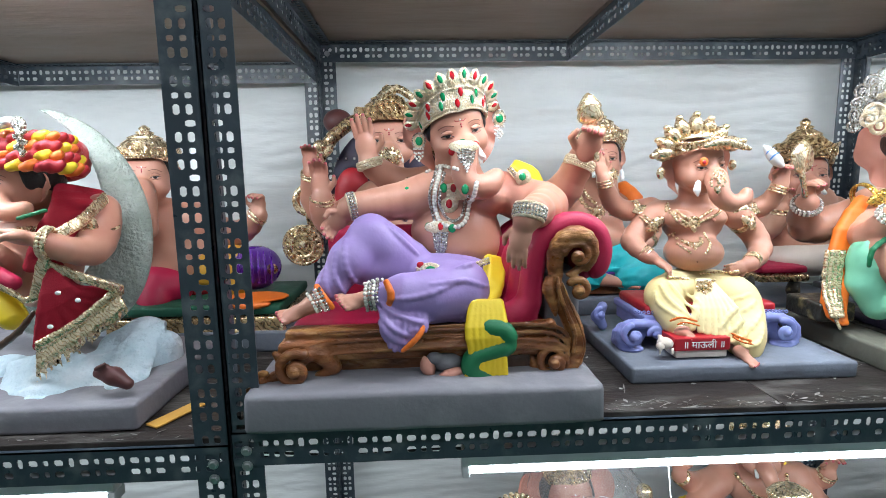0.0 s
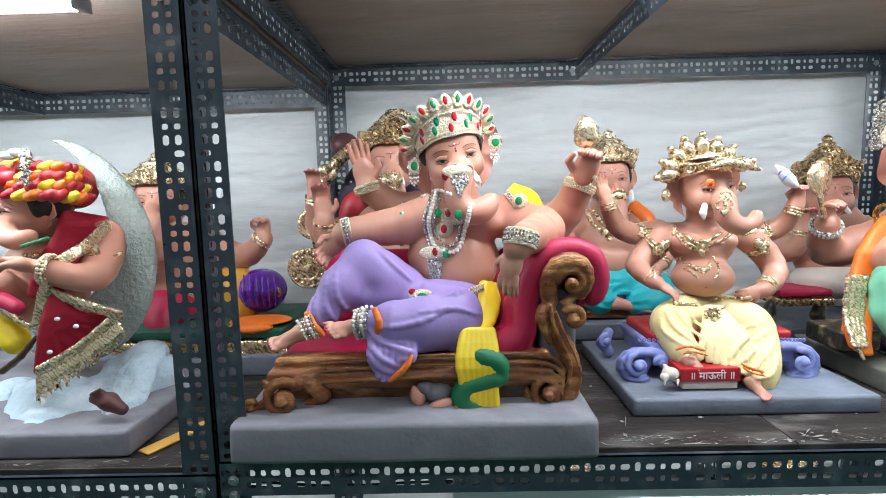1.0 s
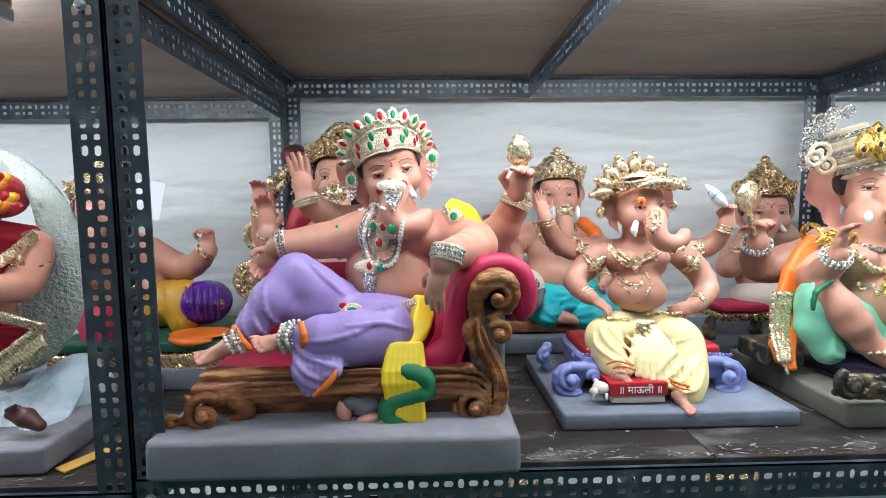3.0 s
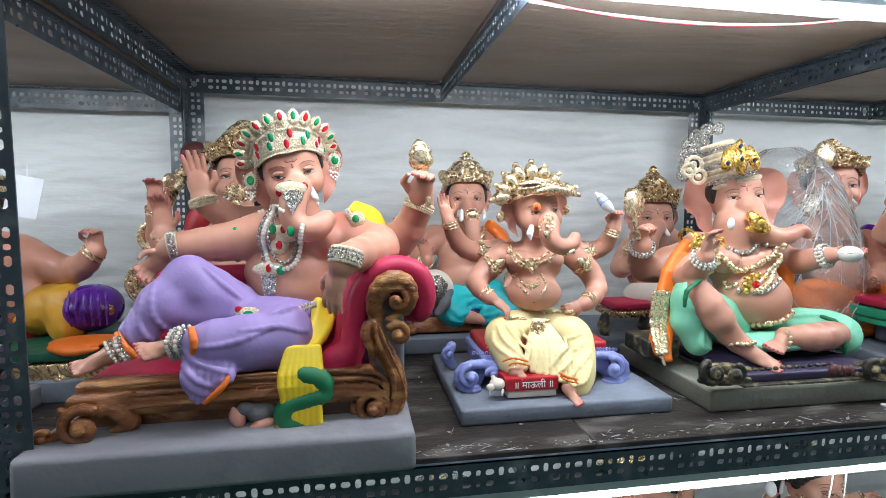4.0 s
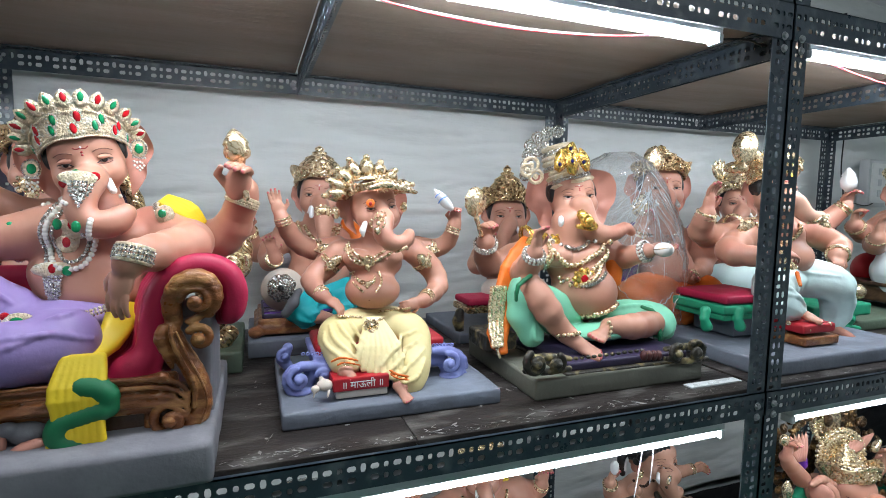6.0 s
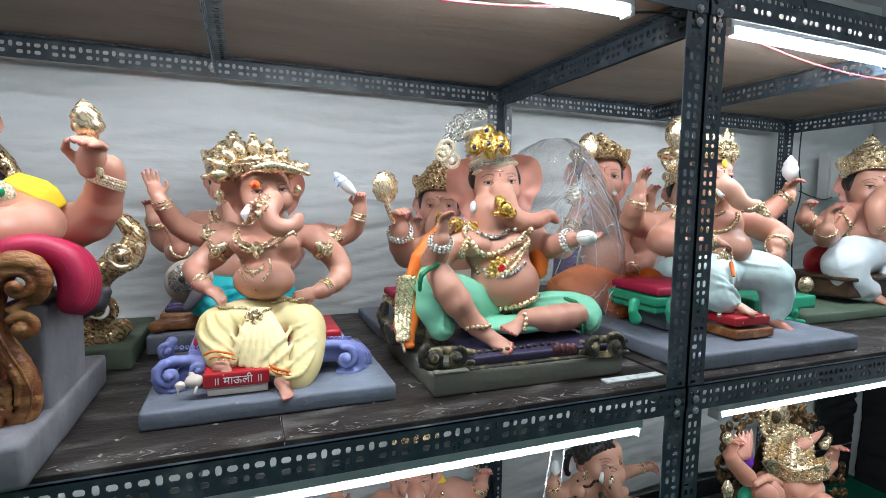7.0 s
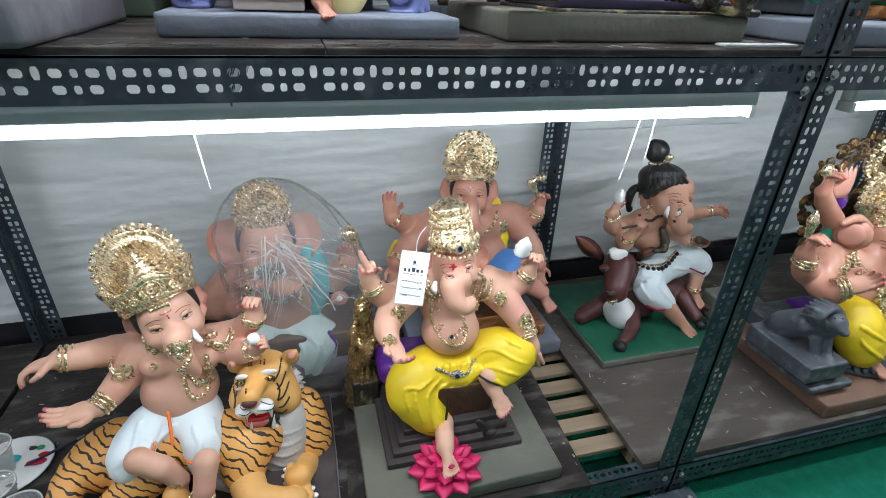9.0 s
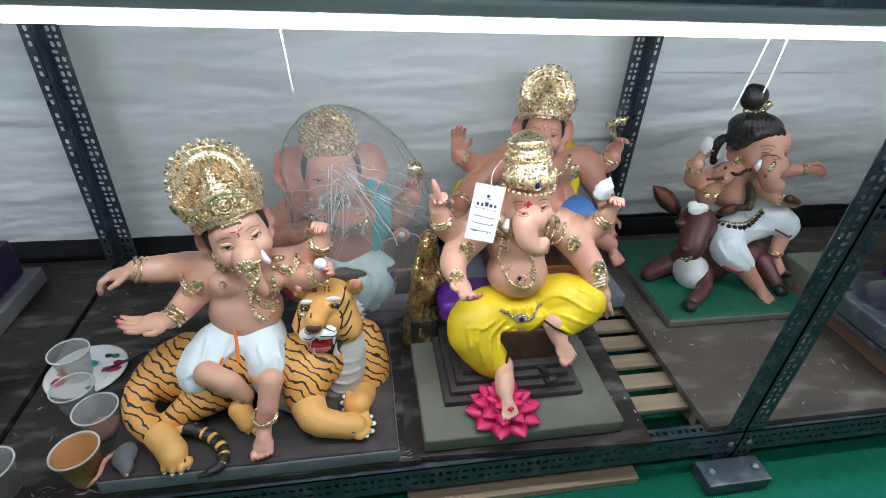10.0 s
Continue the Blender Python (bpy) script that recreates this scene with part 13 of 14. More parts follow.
I.T(GOLD, [(-.159, -.045, .528), (-.158, -.052, .56), (-.147, -.04, .593)], [0.0045, 0.0053, 0.0045], 0.003, n=5)
I.T(GOLD, [(-.152, -.045, .529), (-.148, -.052, .561), (-.14, -.04, .594)], [0.0045, 0.0053, 0.0045], 0.003, n=5)
I.ell(YELLOW, (-.052, -.085, .485), (.0086, .004, .012), (0, 0, 0))
q = I.gem(GOLD, (-.05, -.1, .414), (0.0205, 0.006, 0.0164))
I.boss(GOLD, q, 0.0205, None)
I.T(SKIN, [(-.052, .03, .335), (-.14, .03, .322), (-.244, .02, .326), (-.274, -.01, .365), (-.274, -.02, .387)], [0.0364, 0.0345, 0.0323, 0.0258, 0.021], 0.012, n=8)
I.hand((-.274, -.02, .387), (.1, -.1, 1), (.2, -1, 0), 0.053, 0.12, 1)
I.bangle((-.274, -.017, .38), (0, -.41, .91), 0.0235, 0.0045, GOLD, 2)
I.T(SKIN, [(-.078, 0, .332), (-.154, -.02, .302), (-.216, -.05, .28), (-.192, -.11, .276), (-.136, -.135, .285)], [0.0391, 0.0384, 0.0337, 0.025, 0.0195], 0.012, n=8)
I.hand((-.136, -.135, .285), (1, -.2, -.1), (0, .5, -1), 0.0406, 0.3, 1)
I.bangle((-.142, -.132, .284), (.9, -.4, .15), 0.0218, 0.0035, GOLD, 2)
I.T(SKIN, [(.183, .03, .341), (.264, .03, .352), (.303, .01, .391), (.315, -.005, .411)], [0.0364, 0.0326, 0.0263, 0.0213], 0.012, n=7)
I.hand((.315, -.005, .411), (.2, -.1, 1), (-.2, -1, 0), 0.0501, 0.75, -1)
I.bangle((.312, -.001, .406), (.43, -.54, .72), 0.0239, 0.0045, GOLD, 2)
I.T(SKIN, [(.151, 0, .337), (.214, -.01, .314), (.243, -.04, .288), (.175, -.08, .268)], [0.0391, 0.0369, 0.0323, 0.0241], 0.012, n=7)
I.hand((.175, -.08, .268), (-.6, -.5, -.6), (0, .5, -1), 0.0448, 0.7, 1)
I.bangle((.182, -.076, .27), (-.84, -.49, -.25), 0.027, 0.0045, GOLD, 2)
I.lathe(WHITE, (.295, -.02, .489), [(.0056, -.034), (.0186, -.0186), (.022, 0), (.0168, .0149), (.0186, .0186), (.0093, .03), (.0028, .041)], 20, (0, -4, 0), (1, 1, 1), (.06, 6))
I.armlet((.19, 0, .352), (.9, 0, -.3), 0.0317, GOLD)
I.armlet((-.149, 0, .349), (.9, 0, .2), 0.0335, GOLD)
I.drape(GOLD, [(-.102, -.05, .372), (-.086, -.09, .323), (-.022, -.09, .306), (.036, -.07, .339), (.064, -.04, .383)], 0.006)
I.drape(GOLD, [(-.091, -.05, .381), (-.054, -.08, .348), (-.008, -.08, .356), (.045, -.05, .383)], 0.005)
q = I.gem(GOLD, (-.038, -.09, .314), (0.0224, 0.006, 0.0179))
I.boss(GOLD, q, 0.0224, None)
I.T(PALEAQUA, [(.043, -.02, .201), (-.085, -.08, .179), (-.083, -.11, .141), (-.042, -.115, .127)], [0.0585, 0.0516, 0.035, 0.0282], 0.018, n=6, rip=(.0012, 6))
I.T(SKIN, [(-.042, -.115, .127), (-.037, -.125, .123)], [0.0198, 0.0146], 0.01)
I.foot((-.037, -.125, .123), (.35, -1, -.1), (0, -.1, 1), 0.0542)
I.T(PALEAQUA, [(.081, -.02, .2), (.131, -.07, .196), (.157, -.09, .179), (.184, -.085, .114), (.169, -.085, .073)], [0.0585, 0.0522, 0.0477, 0.0394, 0.0308], 0.018, n=7, rip=(.0012, 6))
I.T(SKIN, [(.169, -.085, .073), (.163, -.1, .054)], [0.0216, 0.0164], 0.01)
I.foot((.163, -.1, .054), (.6, -1, -.25), (0, -.1, 1), 0.0607)
I.fold(PALEAQUA, [(-.021, -.1, .23), (-.044, -.14, .186), (-.008, -.15, .153)], 0.0065)
I.fold(PALEAQUA, [(.002, -.1, .234), (-.01, -.14, .193), (.039, -.15, .159)], 0.0065)
I.fold(PALEAQUA, [(-.123, -.15, .182), (-.066, -.15, .164), (-.003, -.14, .117)], 0.0065)
I.fold(PALEAQUA, [(.025, -.1, .238), (.047, -.13, .223), (.122, -.13, .213)], 0.0065)
I.fold(PALEAQUA, [(-.124, -.14, .205), (-.079, -.15, .18), (-.028, -.14, .135)], 0.0065)
I.fold(PALEAQUA, [(.007, -.14, .133), (.069, -.14, .113), (.146, -.13, .106)], 0.0065)
q = I.gem(GOLD, (-.031, -.1, .239), (0.0224, 0.006, 0.0179), on=(SKIN, PALEAQUA))
I.boss(GOLD, q, 0.0224, None)
I.T(ORANGE, [(-.042, -.115, .228), (-.062, -.14, .199)], [0.0058, 0.0048], 0.004)
I.done()

I = Idol('seated_elephant_idol', (2.42, 1.22, 1.141), 'elephant-headed idol in white dhoti with gold cone crown', 0.0045)
I.slab(GREENSLAB, (-.26, -.2, 0), (.25, .2, .035), 0.007)
I.Q(DKWOOD, (.251, -.02, .088), (.15, .12, .03), rd=0.008)
I.Q(DKWOOD, (.246, -.02, .126), (.16, .13, .008), rd=0.004)
I.lathe(GOLD, (-.122, -.13, .118), [(.004, -.02), (.022, -.012), (.026, 0), (.018, .014), (.004, .02)], 20, (90, 0, 0), (1, 1, 1), (.1, 8))
I.B(REDPAINT, (.241, .05, .167), (.078, .05, .065), k=0.02)
I.B(SKIN, (.38, -.02, .285), (.123, .08, .076), k=0.03)
I.B(SKIN, (.406, 0, .36), (.119, .06, .062), k=0.03)
I.T(SKIN, [(.413, 0, .386), (.413, 0, .424)], [0.0562, 0.0562], 0.02)
L = I.head((.402, -.01, .471), 0.0918, yaw=-34, pitch=-4, roll=0, trunk=[(.291, -.09, .385), (.287, -.1, .338), (.298, -.1, .302)], tr=(.38, .35, .3, .24), ear=0.62)
I.crown(L, 0.0918, 'cone', GOLD, 0.85)
I.T(SKIN, [(.3, .03, .359), (.191, .03, .308), (.077, 0, .321), (.029, -.01, .343)], [0.0461, 0.041, 0.0325, 0.0273], 0.012, n=7)
I.hand((.029, -.01, .343), (-.2, -.1, 1), (.2, -1, 0), 0.057, 0.6, 1)
I.bangle((.037, -.0082, .339), (-.89, -.19, .41), 0.0306, 0.0035, GOLD, 2)
I.T(SKIN, [(.25, 0, .347), (.133, -.03, .287), (.039, -.08, .273), (.008, -.1, .303)], [0.0475, 0.0415, 0.0328, 0.0265], 0.012, n=7)
I.hand((.008, -.1, .303), (.1, -.1, 1), (.2, -1, 0), 0.0621, 0.25, 1)
I.bangle((.014, -.096, .297), (-.65, -.42, .63), 0.0297, 0.0035, GOLD, 2)
I.T(SKIN, [(.573, 0, .362), (.694, 0, .296)], [0.0475, 0.045], 0.012)
I.drape(GOLD, [(.204, -.05, .401), (.189, -.09, .337), (.241, -.11, .303), (.324, -.1, .326)], 0.006)
q = I.gem(GOLD, (.254, -.1, .302), (0.0275, 0.006, 0.022))
I.boss(GOLD, q, 0.0275, None)
I.ell(PINKSKIN, (.184, -.07, .334), (.0071, .003, .0071), (0, 0, 0))
I.T(WHITECLOTH, [(.391, -.02, .209), (.163, -.08, .184), (.165, -.1, .116), (.236, -.115, .079)], [0.0812, 0.0726, 0.0552, 0.0431], 0.018, n=6, rip=(.0012, 6))
I.T(SKIN, [(.236, -.115, .079), (.248, -.12, .068)], [0.0302, 0.0201], 0.01)
I.foot((.248, -.12, .068), (.1, -1, -.2), (0, -.1, 1), 0.0746)
I.T(WHITECLOTH, [(.453, -.02, .208), (.466, -.08, .176), (.417, -.1, .106)], [0.0812, 0.0702, 0.0552], 0.018, n=5, rip=(.0012, 6))
I.done()

I = Idol('seated_elephant_idol', (1.93, 1.45, 1.141), 'small elephant-headed idol with gold crown half hidden at the back', 0.006)
I.slab(GREYSLAB, (-.14, -.1, 0), (.14, .14, .04), 0.006)
I.B(SKIN, (.217, 0, .215), (.096, .07, .11), k=0.03)
I.B(PALEAQUA, (.201, -.02, .12), (.135, .09, .076), k=0.03)
I.B(SKIN, (.207, 0, .312), (.096, .06, .069), k=0.03)
L = I.head((.178, -.02, .425), 0.073, yaw=-34, pitch=-3, roll=0, trunk=[(.102, -.09, .357), (.099, -.1, .305)], tr=(.36, .32, .25), ear=0.6)
I.crown(L, 0.073, 'cone', GOLD, 0.7)
I.petal(GOLD, (.103, 0, .509), (.055, 0, .565), 0.0178, 0.005, (0, -1, .1))
I.petal(GOLD, (.103, 0, .509), (.072, 0, .584), 0.0178, 0.005, (0, -1, .1))
I.petal(GOLD, (.103, 0, .509), (.094, 0, .591), 0.0178, 0.005, (0, -1, .1))
I.petal(GOLD, (.103, 0, .509), (.118, 0, .585), 0.0178, 0.005, (0, -1, .1))
I.petal(GOLD, (.103, 0, .509), (.139, 0, .568), 0.0178, 0.005, (0, -1, .1))
I.done()

# ---- the lower shelf ----
LOWER = "dark stained plywood board with white scuffs lying on the lower shelf"
shelf_board(-0.30, 0.60, 0.752, 1.63, 0.138, 0.018, BOARD, LOWER)
shelf_board(0.585, 1.165, 0.745, 1.60, 0.1375, 0.0185, BOARD, LOWER, turn=-3.0)
shelf_board(1.30, 2.90, 0.752, 1.62, 0.138, 0.018, DUSTYBOARD, "dusty grey-brown plywood board lying on the lower shelf")
shelf_board(-2.08, -0.315, 0.76, 1.62, 0.138, 0.018, BOARD, LOWER)
pal = thing("slatted_pallet", pose(1.20, 0.9, 0.06), "raw pine slatted pallet showing between the shelf boards", "pallet")
for i in range(9):
    box("slat", (-0.17, -0.06 + i * 0.075, 0.050), (0.17, -0.012 + i * 0.075, 0.064), PINE, pal, 0.002)
for x in (-0.15, 0.13):
    box("bearer", (x, -0.08, 0.0), (x + 0.04, 0.66, 0.0495), PINE, pal, 0.002)

# ---- clear film ----
def film_mat():
    m = bpy.data.materials.new("clear_plastic_film")
    m.use_nodes = True
    nt = m.node_tree
    nt.nodes.remove(nt.nodes["Principled BSDF"])
    out = nt.nodes["Material Output"]
    tr, gl, df = (nt.nodes.new("ShaderNodeBsdf" + k) for k in ("Transparent", "Glossy", "Diffuse"))
    tr.inputs[0].default_value = (0.93, 0.93, 0.92, 1)
    gl.inputs["Roughness"].default_value = 0.16
    df.inputs[0].default_value = (0.75, 0.75, 0.75, 1)
    fr = nt.nodes.new("ShaderNodeFresnel")
    fr.inputs[0].default_value = 1.38
    a, b = nt.nodes.new("ShaderNodeMixShader"), nt.nodes.new("ShaderNodeMixShader")
    a.inputs[0].default_value = 0.17
    nt.links.new(tr.outputs[0], a.inputs[1])
    nt.links.new(df.outputs[0], a.inputs[2])
    half = nt.nodes.new("ShaderNodeMath")
    half.operation = "MULTIPLY"
    half.inputs[1].default_value = 0.9
    nt.links.new(fr.outputs[0], half.inputs[0])
    cap = nt.nodes.new("ShaderNodeMath")
    cap.operation = "MINIMUM"
    cap.inputs[1].default_value = 0.22
    nt.links.new(half.outputs[0], cap.inputs[0])
    nt.links.new(cap.outputs[0], b.inputs[0])
    nt.links.new(a.outputs[0], b.inputs[1])
    nt.links.new(gl.outputs[0], b.inputs[2])
    nt.links.new(b.outputs[0], out.inputs[0])
    tc, nz, bp = nt.nodes.new("ShaderNodeTexCoord"), nt.nodes.new("ShaderNodeTexVoronoi"), nt.nodes.new("ShaderNodeBump")
    nz.inputs["Scale"].default_value = 34
    bp.inputs["Strength"].default_value, bp.inputs["Distance"].default_value = 0.7, 0.01
    nt.links.new(tc.outputs["Object"], nz.inputs["Vector"])
    nt.links.new(nz.outputs["Distance"], bp.inputs["Height"])
    for n in (gl, fr):
        nt.links.new(bp.outputs[0], n.inputs["Normal"])
    return m


FILM = film_mat()
# Cloudy plastic; also the pale colour of the painted film glints.
SOFTFILM = mat("cloudy_plastic_and_glints", (0.6, 0.62, 0.62), 0.3, 0, (0.5, 0.52, 0.52), 9, 0.5, 0.1)


def film_wrap(x, y, z, prof, label, seed, turn=0.0, creases=()):
    """A crinkled bag of film: rings (height, half width, half depth, shift) from the base to the gathered top."""
    bm = bmesh.new()
    seg, n = 120, 70
    hs = [p[0] for p in prof]
    rows = []
    for j in range(n):
        h = hs[0] + (hs[-1] - hs[0]) * j / (n - 1)
        rx, ry, sx = (np.interp(h, hs, [p[k] for p in prof]) for k in (1, 2, 3))
        row = []
        for i in range(seg):
            a = 2 * math.pi * i / seg
            d = Vector((math.cos(a) * 2, math.sin(a) * 2, h * 3 + seed))
            w = 0.012 * (1 - 2 * abs(noise.noise(Vector((d.x * 1.5, d.y * 1.5, h * 4 + seed)))))
            w += 0.007 * (1 - 2.2 * abs(noise.noise(Vector((a * 3.5 + h * 9, h * 5 - a, seed * 2)))))
            w += 0.005 * (1 - 2.4 * abs(noise.noise(Vector((a * 8 + h * 20, h * 26 - a * 3, seed)))))
            row.append(bm.verts.new((sx + (rx + w) * math.cos(a), (ry + w) * math.sin(a), h)))
        rows.append(row)
    for a, b in zip(rows, rows[1:]):
        for i in range(seg):
            bm.faces.new((a[i], a[(i + 1) % seg], b[(i + 1) % seg], b[i]))
    bm.faces.new(rows[-1])
    ob = part("film_cover", bm, FILM, soft=True)
    ob.matrix_world = pose(x, y, z, 0, 0, turn)
    ob.visible_shadow = False
    # thin opaque strands along the creases, their pale colour standing in for glints
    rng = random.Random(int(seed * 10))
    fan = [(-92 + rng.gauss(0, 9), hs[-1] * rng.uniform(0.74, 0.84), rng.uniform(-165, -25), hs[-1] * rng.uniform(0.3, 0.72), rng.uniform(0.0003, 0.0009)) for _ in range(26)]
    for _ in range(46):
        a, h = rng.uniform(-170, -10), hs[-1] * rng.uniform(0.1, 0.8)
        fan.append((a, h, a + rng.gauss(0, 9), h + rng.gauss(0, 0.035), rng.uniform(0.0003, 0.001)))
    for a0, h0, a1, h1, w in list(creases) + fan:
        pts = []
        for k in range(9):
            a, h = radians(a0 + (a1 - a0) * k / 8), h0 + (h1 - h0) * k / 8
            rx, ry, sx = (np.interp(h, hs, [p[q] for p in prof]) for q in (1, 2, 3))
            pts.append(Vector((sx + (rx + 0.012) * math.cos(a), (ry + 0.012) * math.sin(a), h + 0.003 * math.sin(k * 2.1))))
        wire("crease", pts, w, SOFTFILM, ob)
    return tagged(ob, label, "plastic cover", "film covers")


film_wrap(1.42, 1.27, 1.142, [(0, 0.20, 0.155, 0), (0.10, 0.20, 0.165, 0), (0.24, 0.185, 0.17, 0), (0.36, 0.16, 0.15, 0), (0.46, 0.12, 0.12, -0.01), (0.53, 0.085, 0.09, -0.02), (0.565, 0.02, 0.03, -0.02)],
          "crinkled clear plastic film draped over an idol", 1.7, 0.0,
          ((-80, 0.50, -40, 0.36, 0.001), (-95, 0.50, -120, 0.38, 0.001), (-70, 0.44, -30, 0.20, 0.0012)))
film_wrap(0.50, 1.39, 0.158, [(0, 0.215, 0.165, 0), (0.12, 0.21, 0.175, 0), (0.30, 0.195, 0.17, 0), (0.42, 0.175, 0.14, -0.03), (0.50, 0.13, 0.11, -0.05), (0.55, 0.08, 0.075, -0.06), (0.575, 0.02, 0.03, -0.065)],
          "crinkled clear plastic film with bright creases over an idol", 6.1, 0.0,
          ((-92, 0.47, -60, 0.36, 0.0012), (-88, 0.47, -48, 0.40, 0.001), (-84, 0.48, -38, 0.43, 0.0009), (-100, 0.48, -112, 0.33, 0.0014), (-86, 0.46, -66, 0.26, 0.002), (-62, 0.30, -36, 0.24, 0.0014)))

# ---- tags ----
PAPER = mat("white_card", (0.78, 0.80, 0.84), 0.6, 0, (0.72, 0.74, 0.78), 20, 0.5, 0.05)
INK = mat("dark_ink", (0.03, 0.03, 0.06), 0.6, 0, (0.04, 0.04, 0.07), 20, 0.5, 0)
INKRED = mat("maroon_ink", (0.20, 0.02, 0.05), 0.6, 0, (0.22, 0.03, 0.06), 20, 0.5, 0)
BLACKWIRE = mat("black_cable", (0.012, 0.012, 0.013), 0.45, 0, (0.02, 0.02, 0.02), 30, 0.5, 0)
REDWIRE = mat("red_cable", (0.50, 0.02, 0.03), 0.4, 0, (0.45, 0.02, 0.03), 30, 0.5, 0)
WHITEWIRE = mat("white_cable", (0.75, 0.75, 0.76), 0.4, 0, (0.7, 0.7, 0.71), 30, 0.5, 0)


def tag(m, w, h, label, marks, string):
    ob = thing("price_tag", m, label, "price tag", "tags")
    box("card", (-w / 2, -0.0006, -h / 2), (w / 2, 0.0006, h / 2), PAPER, ob, 0.0003)
    for i, (x, z, bw, bh, k) in enumerate(marks):
        box("printed_bar", (x - bw / 2, -0.0014, z - bh / 2), (x + bw / 2, -0.0007, z + bh / 2), (INK, INKRED)[k], ob, 0)
    if string:
        wire("string", string, 0.0007, PAPER, ob)
    return ob


rng = random.Random(4)
MARKS = [(0, 0.036, 0.006, 0.007, 0), (0.001, 0.030, 0.010, 0.0014, 0)]
for z, n, bh, k in ((0.018, 5, 0.0085, 0), (0.0085, 6, 0.0016, 1), (-0.008, 7, 0.0024, 0), (-0.022, 8, 0.0024, 0), (-0.038, 8, 0.0030, 0)):
    for q in range(n):
        w = 0.046 / n
        MARKS.append((-0.023 + w * (q + 0.5), z + rng.uniform(-0.0012, 0.0012), w * rng.uniform(0.45, 0.9), bh * rng.uniform(0.6, 1.2), k))
tag(pose(.745, .965, .651, -18, 9, -10), 0.062, 0.118, "white printed price tag hanging from a gold crown", MARKS,
    [(0, 0, 0.055), (0.004, 0.03, 0.085), (0.022, 0.06, 0.11)])
tag(pose(-0.49, 1.17, 1.555, 0, 12, 20), 0.055, 0.085, "blank white paper tag on a string", [], [(0, 0, 0.04), (-0.01, 0.03, 0.07)])

# ---- cables and ties ----
def cable(pts, r, m, label, name="cable"):
    return tagged(wire(name, pts, r, m), label, "cable")


for k, dz in ((0, 0.0), (1, -0.008)):
    cable([(-0.285, 0.785, 1.076 + dz), (-0.13, 0.79, 1.062 + dz * 1.5), (0.0, 0.79, 1.066 + dz), (0.07, 0.798, 1.062)], 0.0022, BLACKWIRE, "thin black cable sagging under the shelf beam")
cable([(0.02, 0.815, 1.93), (0.457, 0.82, 1.884), (0.64, 0.82, 1.864), (0.92, 0.82, 1.868), (1.20, 0.815, 1.905)], 0.0018, REDWIRE, "thin red cable sagging behind the tube light")
cable([(0.02, 0.822, 1.93), (0.40, 0.83, 1.890), (0.66, 0.83, 1.870), (0.95, 0.83, 1.875), (1.20, 0.822, 1.905)], 0.0018, WHITEWIRE, "thin white cable sagging behind the tube light")
cable([(1.52, 0.82, 1.91), (1.9, 0.825, 1.865), (2.3, 0.825, 1.868), (2.7, 0.82, 1.91)], 0.0018, REDWIRE, "thin red cable sagging behind the tube light")
cable([(2.98, 1.60, 1.90), (2.965, 1.59, 1.72), (2.985, 1.585, 1.60), (2.96, 1.59, 1.45), (2.97, 1.59, 1.20)], 0.003, BLACKWIRE, "black cable running down the rack post")
cable([(2.97, 1.585, 1.60), (3.1, 1.60, 1.575), (3.25, 1.62, 1.57), (3.32, 1.63, 1.60)], 0.003, BLACKWIRE, "black cable running to the switch box")
cable([(1.40, 0.80, 1.90), (1.37, 0.79, 1.895), (1.33, 0.79, 1.90), (1.25, 0.80, 1.895)], 0.0025, BLACKWIRE, "black cable looped round the rack corner")
cable([(2.86, 1.10, 1.05), (2.88, 1.09, 0.85), (2.93, 1.07, 0.72)], 0.002, REDWIRE, "thin red cable hanging under the shelf")


def tie(x, y, z, dx, dz):
    ob = thing("cable_tie", pose(x, y, z), "white plastic cable tie round the tube light", "cable tie", "cable ties")
    lp = [(0, -0.014 * math.cos(a), 0.014 * math.sin(a) + 0.004) for a in [2 * math.pi * i / 12 for i in range(13)]]
    wire("loop", lp, 0.0010, WHITEWIRE, ob)
    wire("tail", [(0, -0.019, -0.005), (dx * 0.3, -0.021, dz * 0.3), (dx * 0.65, -0.022, dz * 0.65), (dx, -0.022, dz)], 0.0010, WHITEWIRE, ob)
    return ob


tie(0.406, 0.795, 1.038, 0.008, -0.085)
tie(1.119, 0.795, 1.038, -0.008, -0.085)
tie(1.09, 0.795, 1.038, -0.02, -0.115)
tie(-0.72, 0.795, 1.022, 0.006, -0.06)
tie(0.95, 0.79, 1.897, 0.01, 0.04)
tie(1.85, 0.795, 1.042, 0.01, 0.02)

# ---- switch box, dark cloths, gap strip, plinths ----
sb = thing("switch_box", pose(3.31, 1.655, 1.68), "white plastic switch box on the wall", "switch box")
box("case", (-0.075, -0.03, -0.12), (0.075, 0.02, 0.12), LAMPBODY, sb, 0.008)
box("face_plate", (-0.06, -0.036, -0.10), (0.06, -0.0302, 0.10), WHITE, sb, 0.003)
for k in range(3):
    box("switch", (-0.012, -0.041, -0.07 + k * 0.055), (0.012, -0.0362, -0.035 + k * 0.055), LAMPBODY, sb, 0.002)

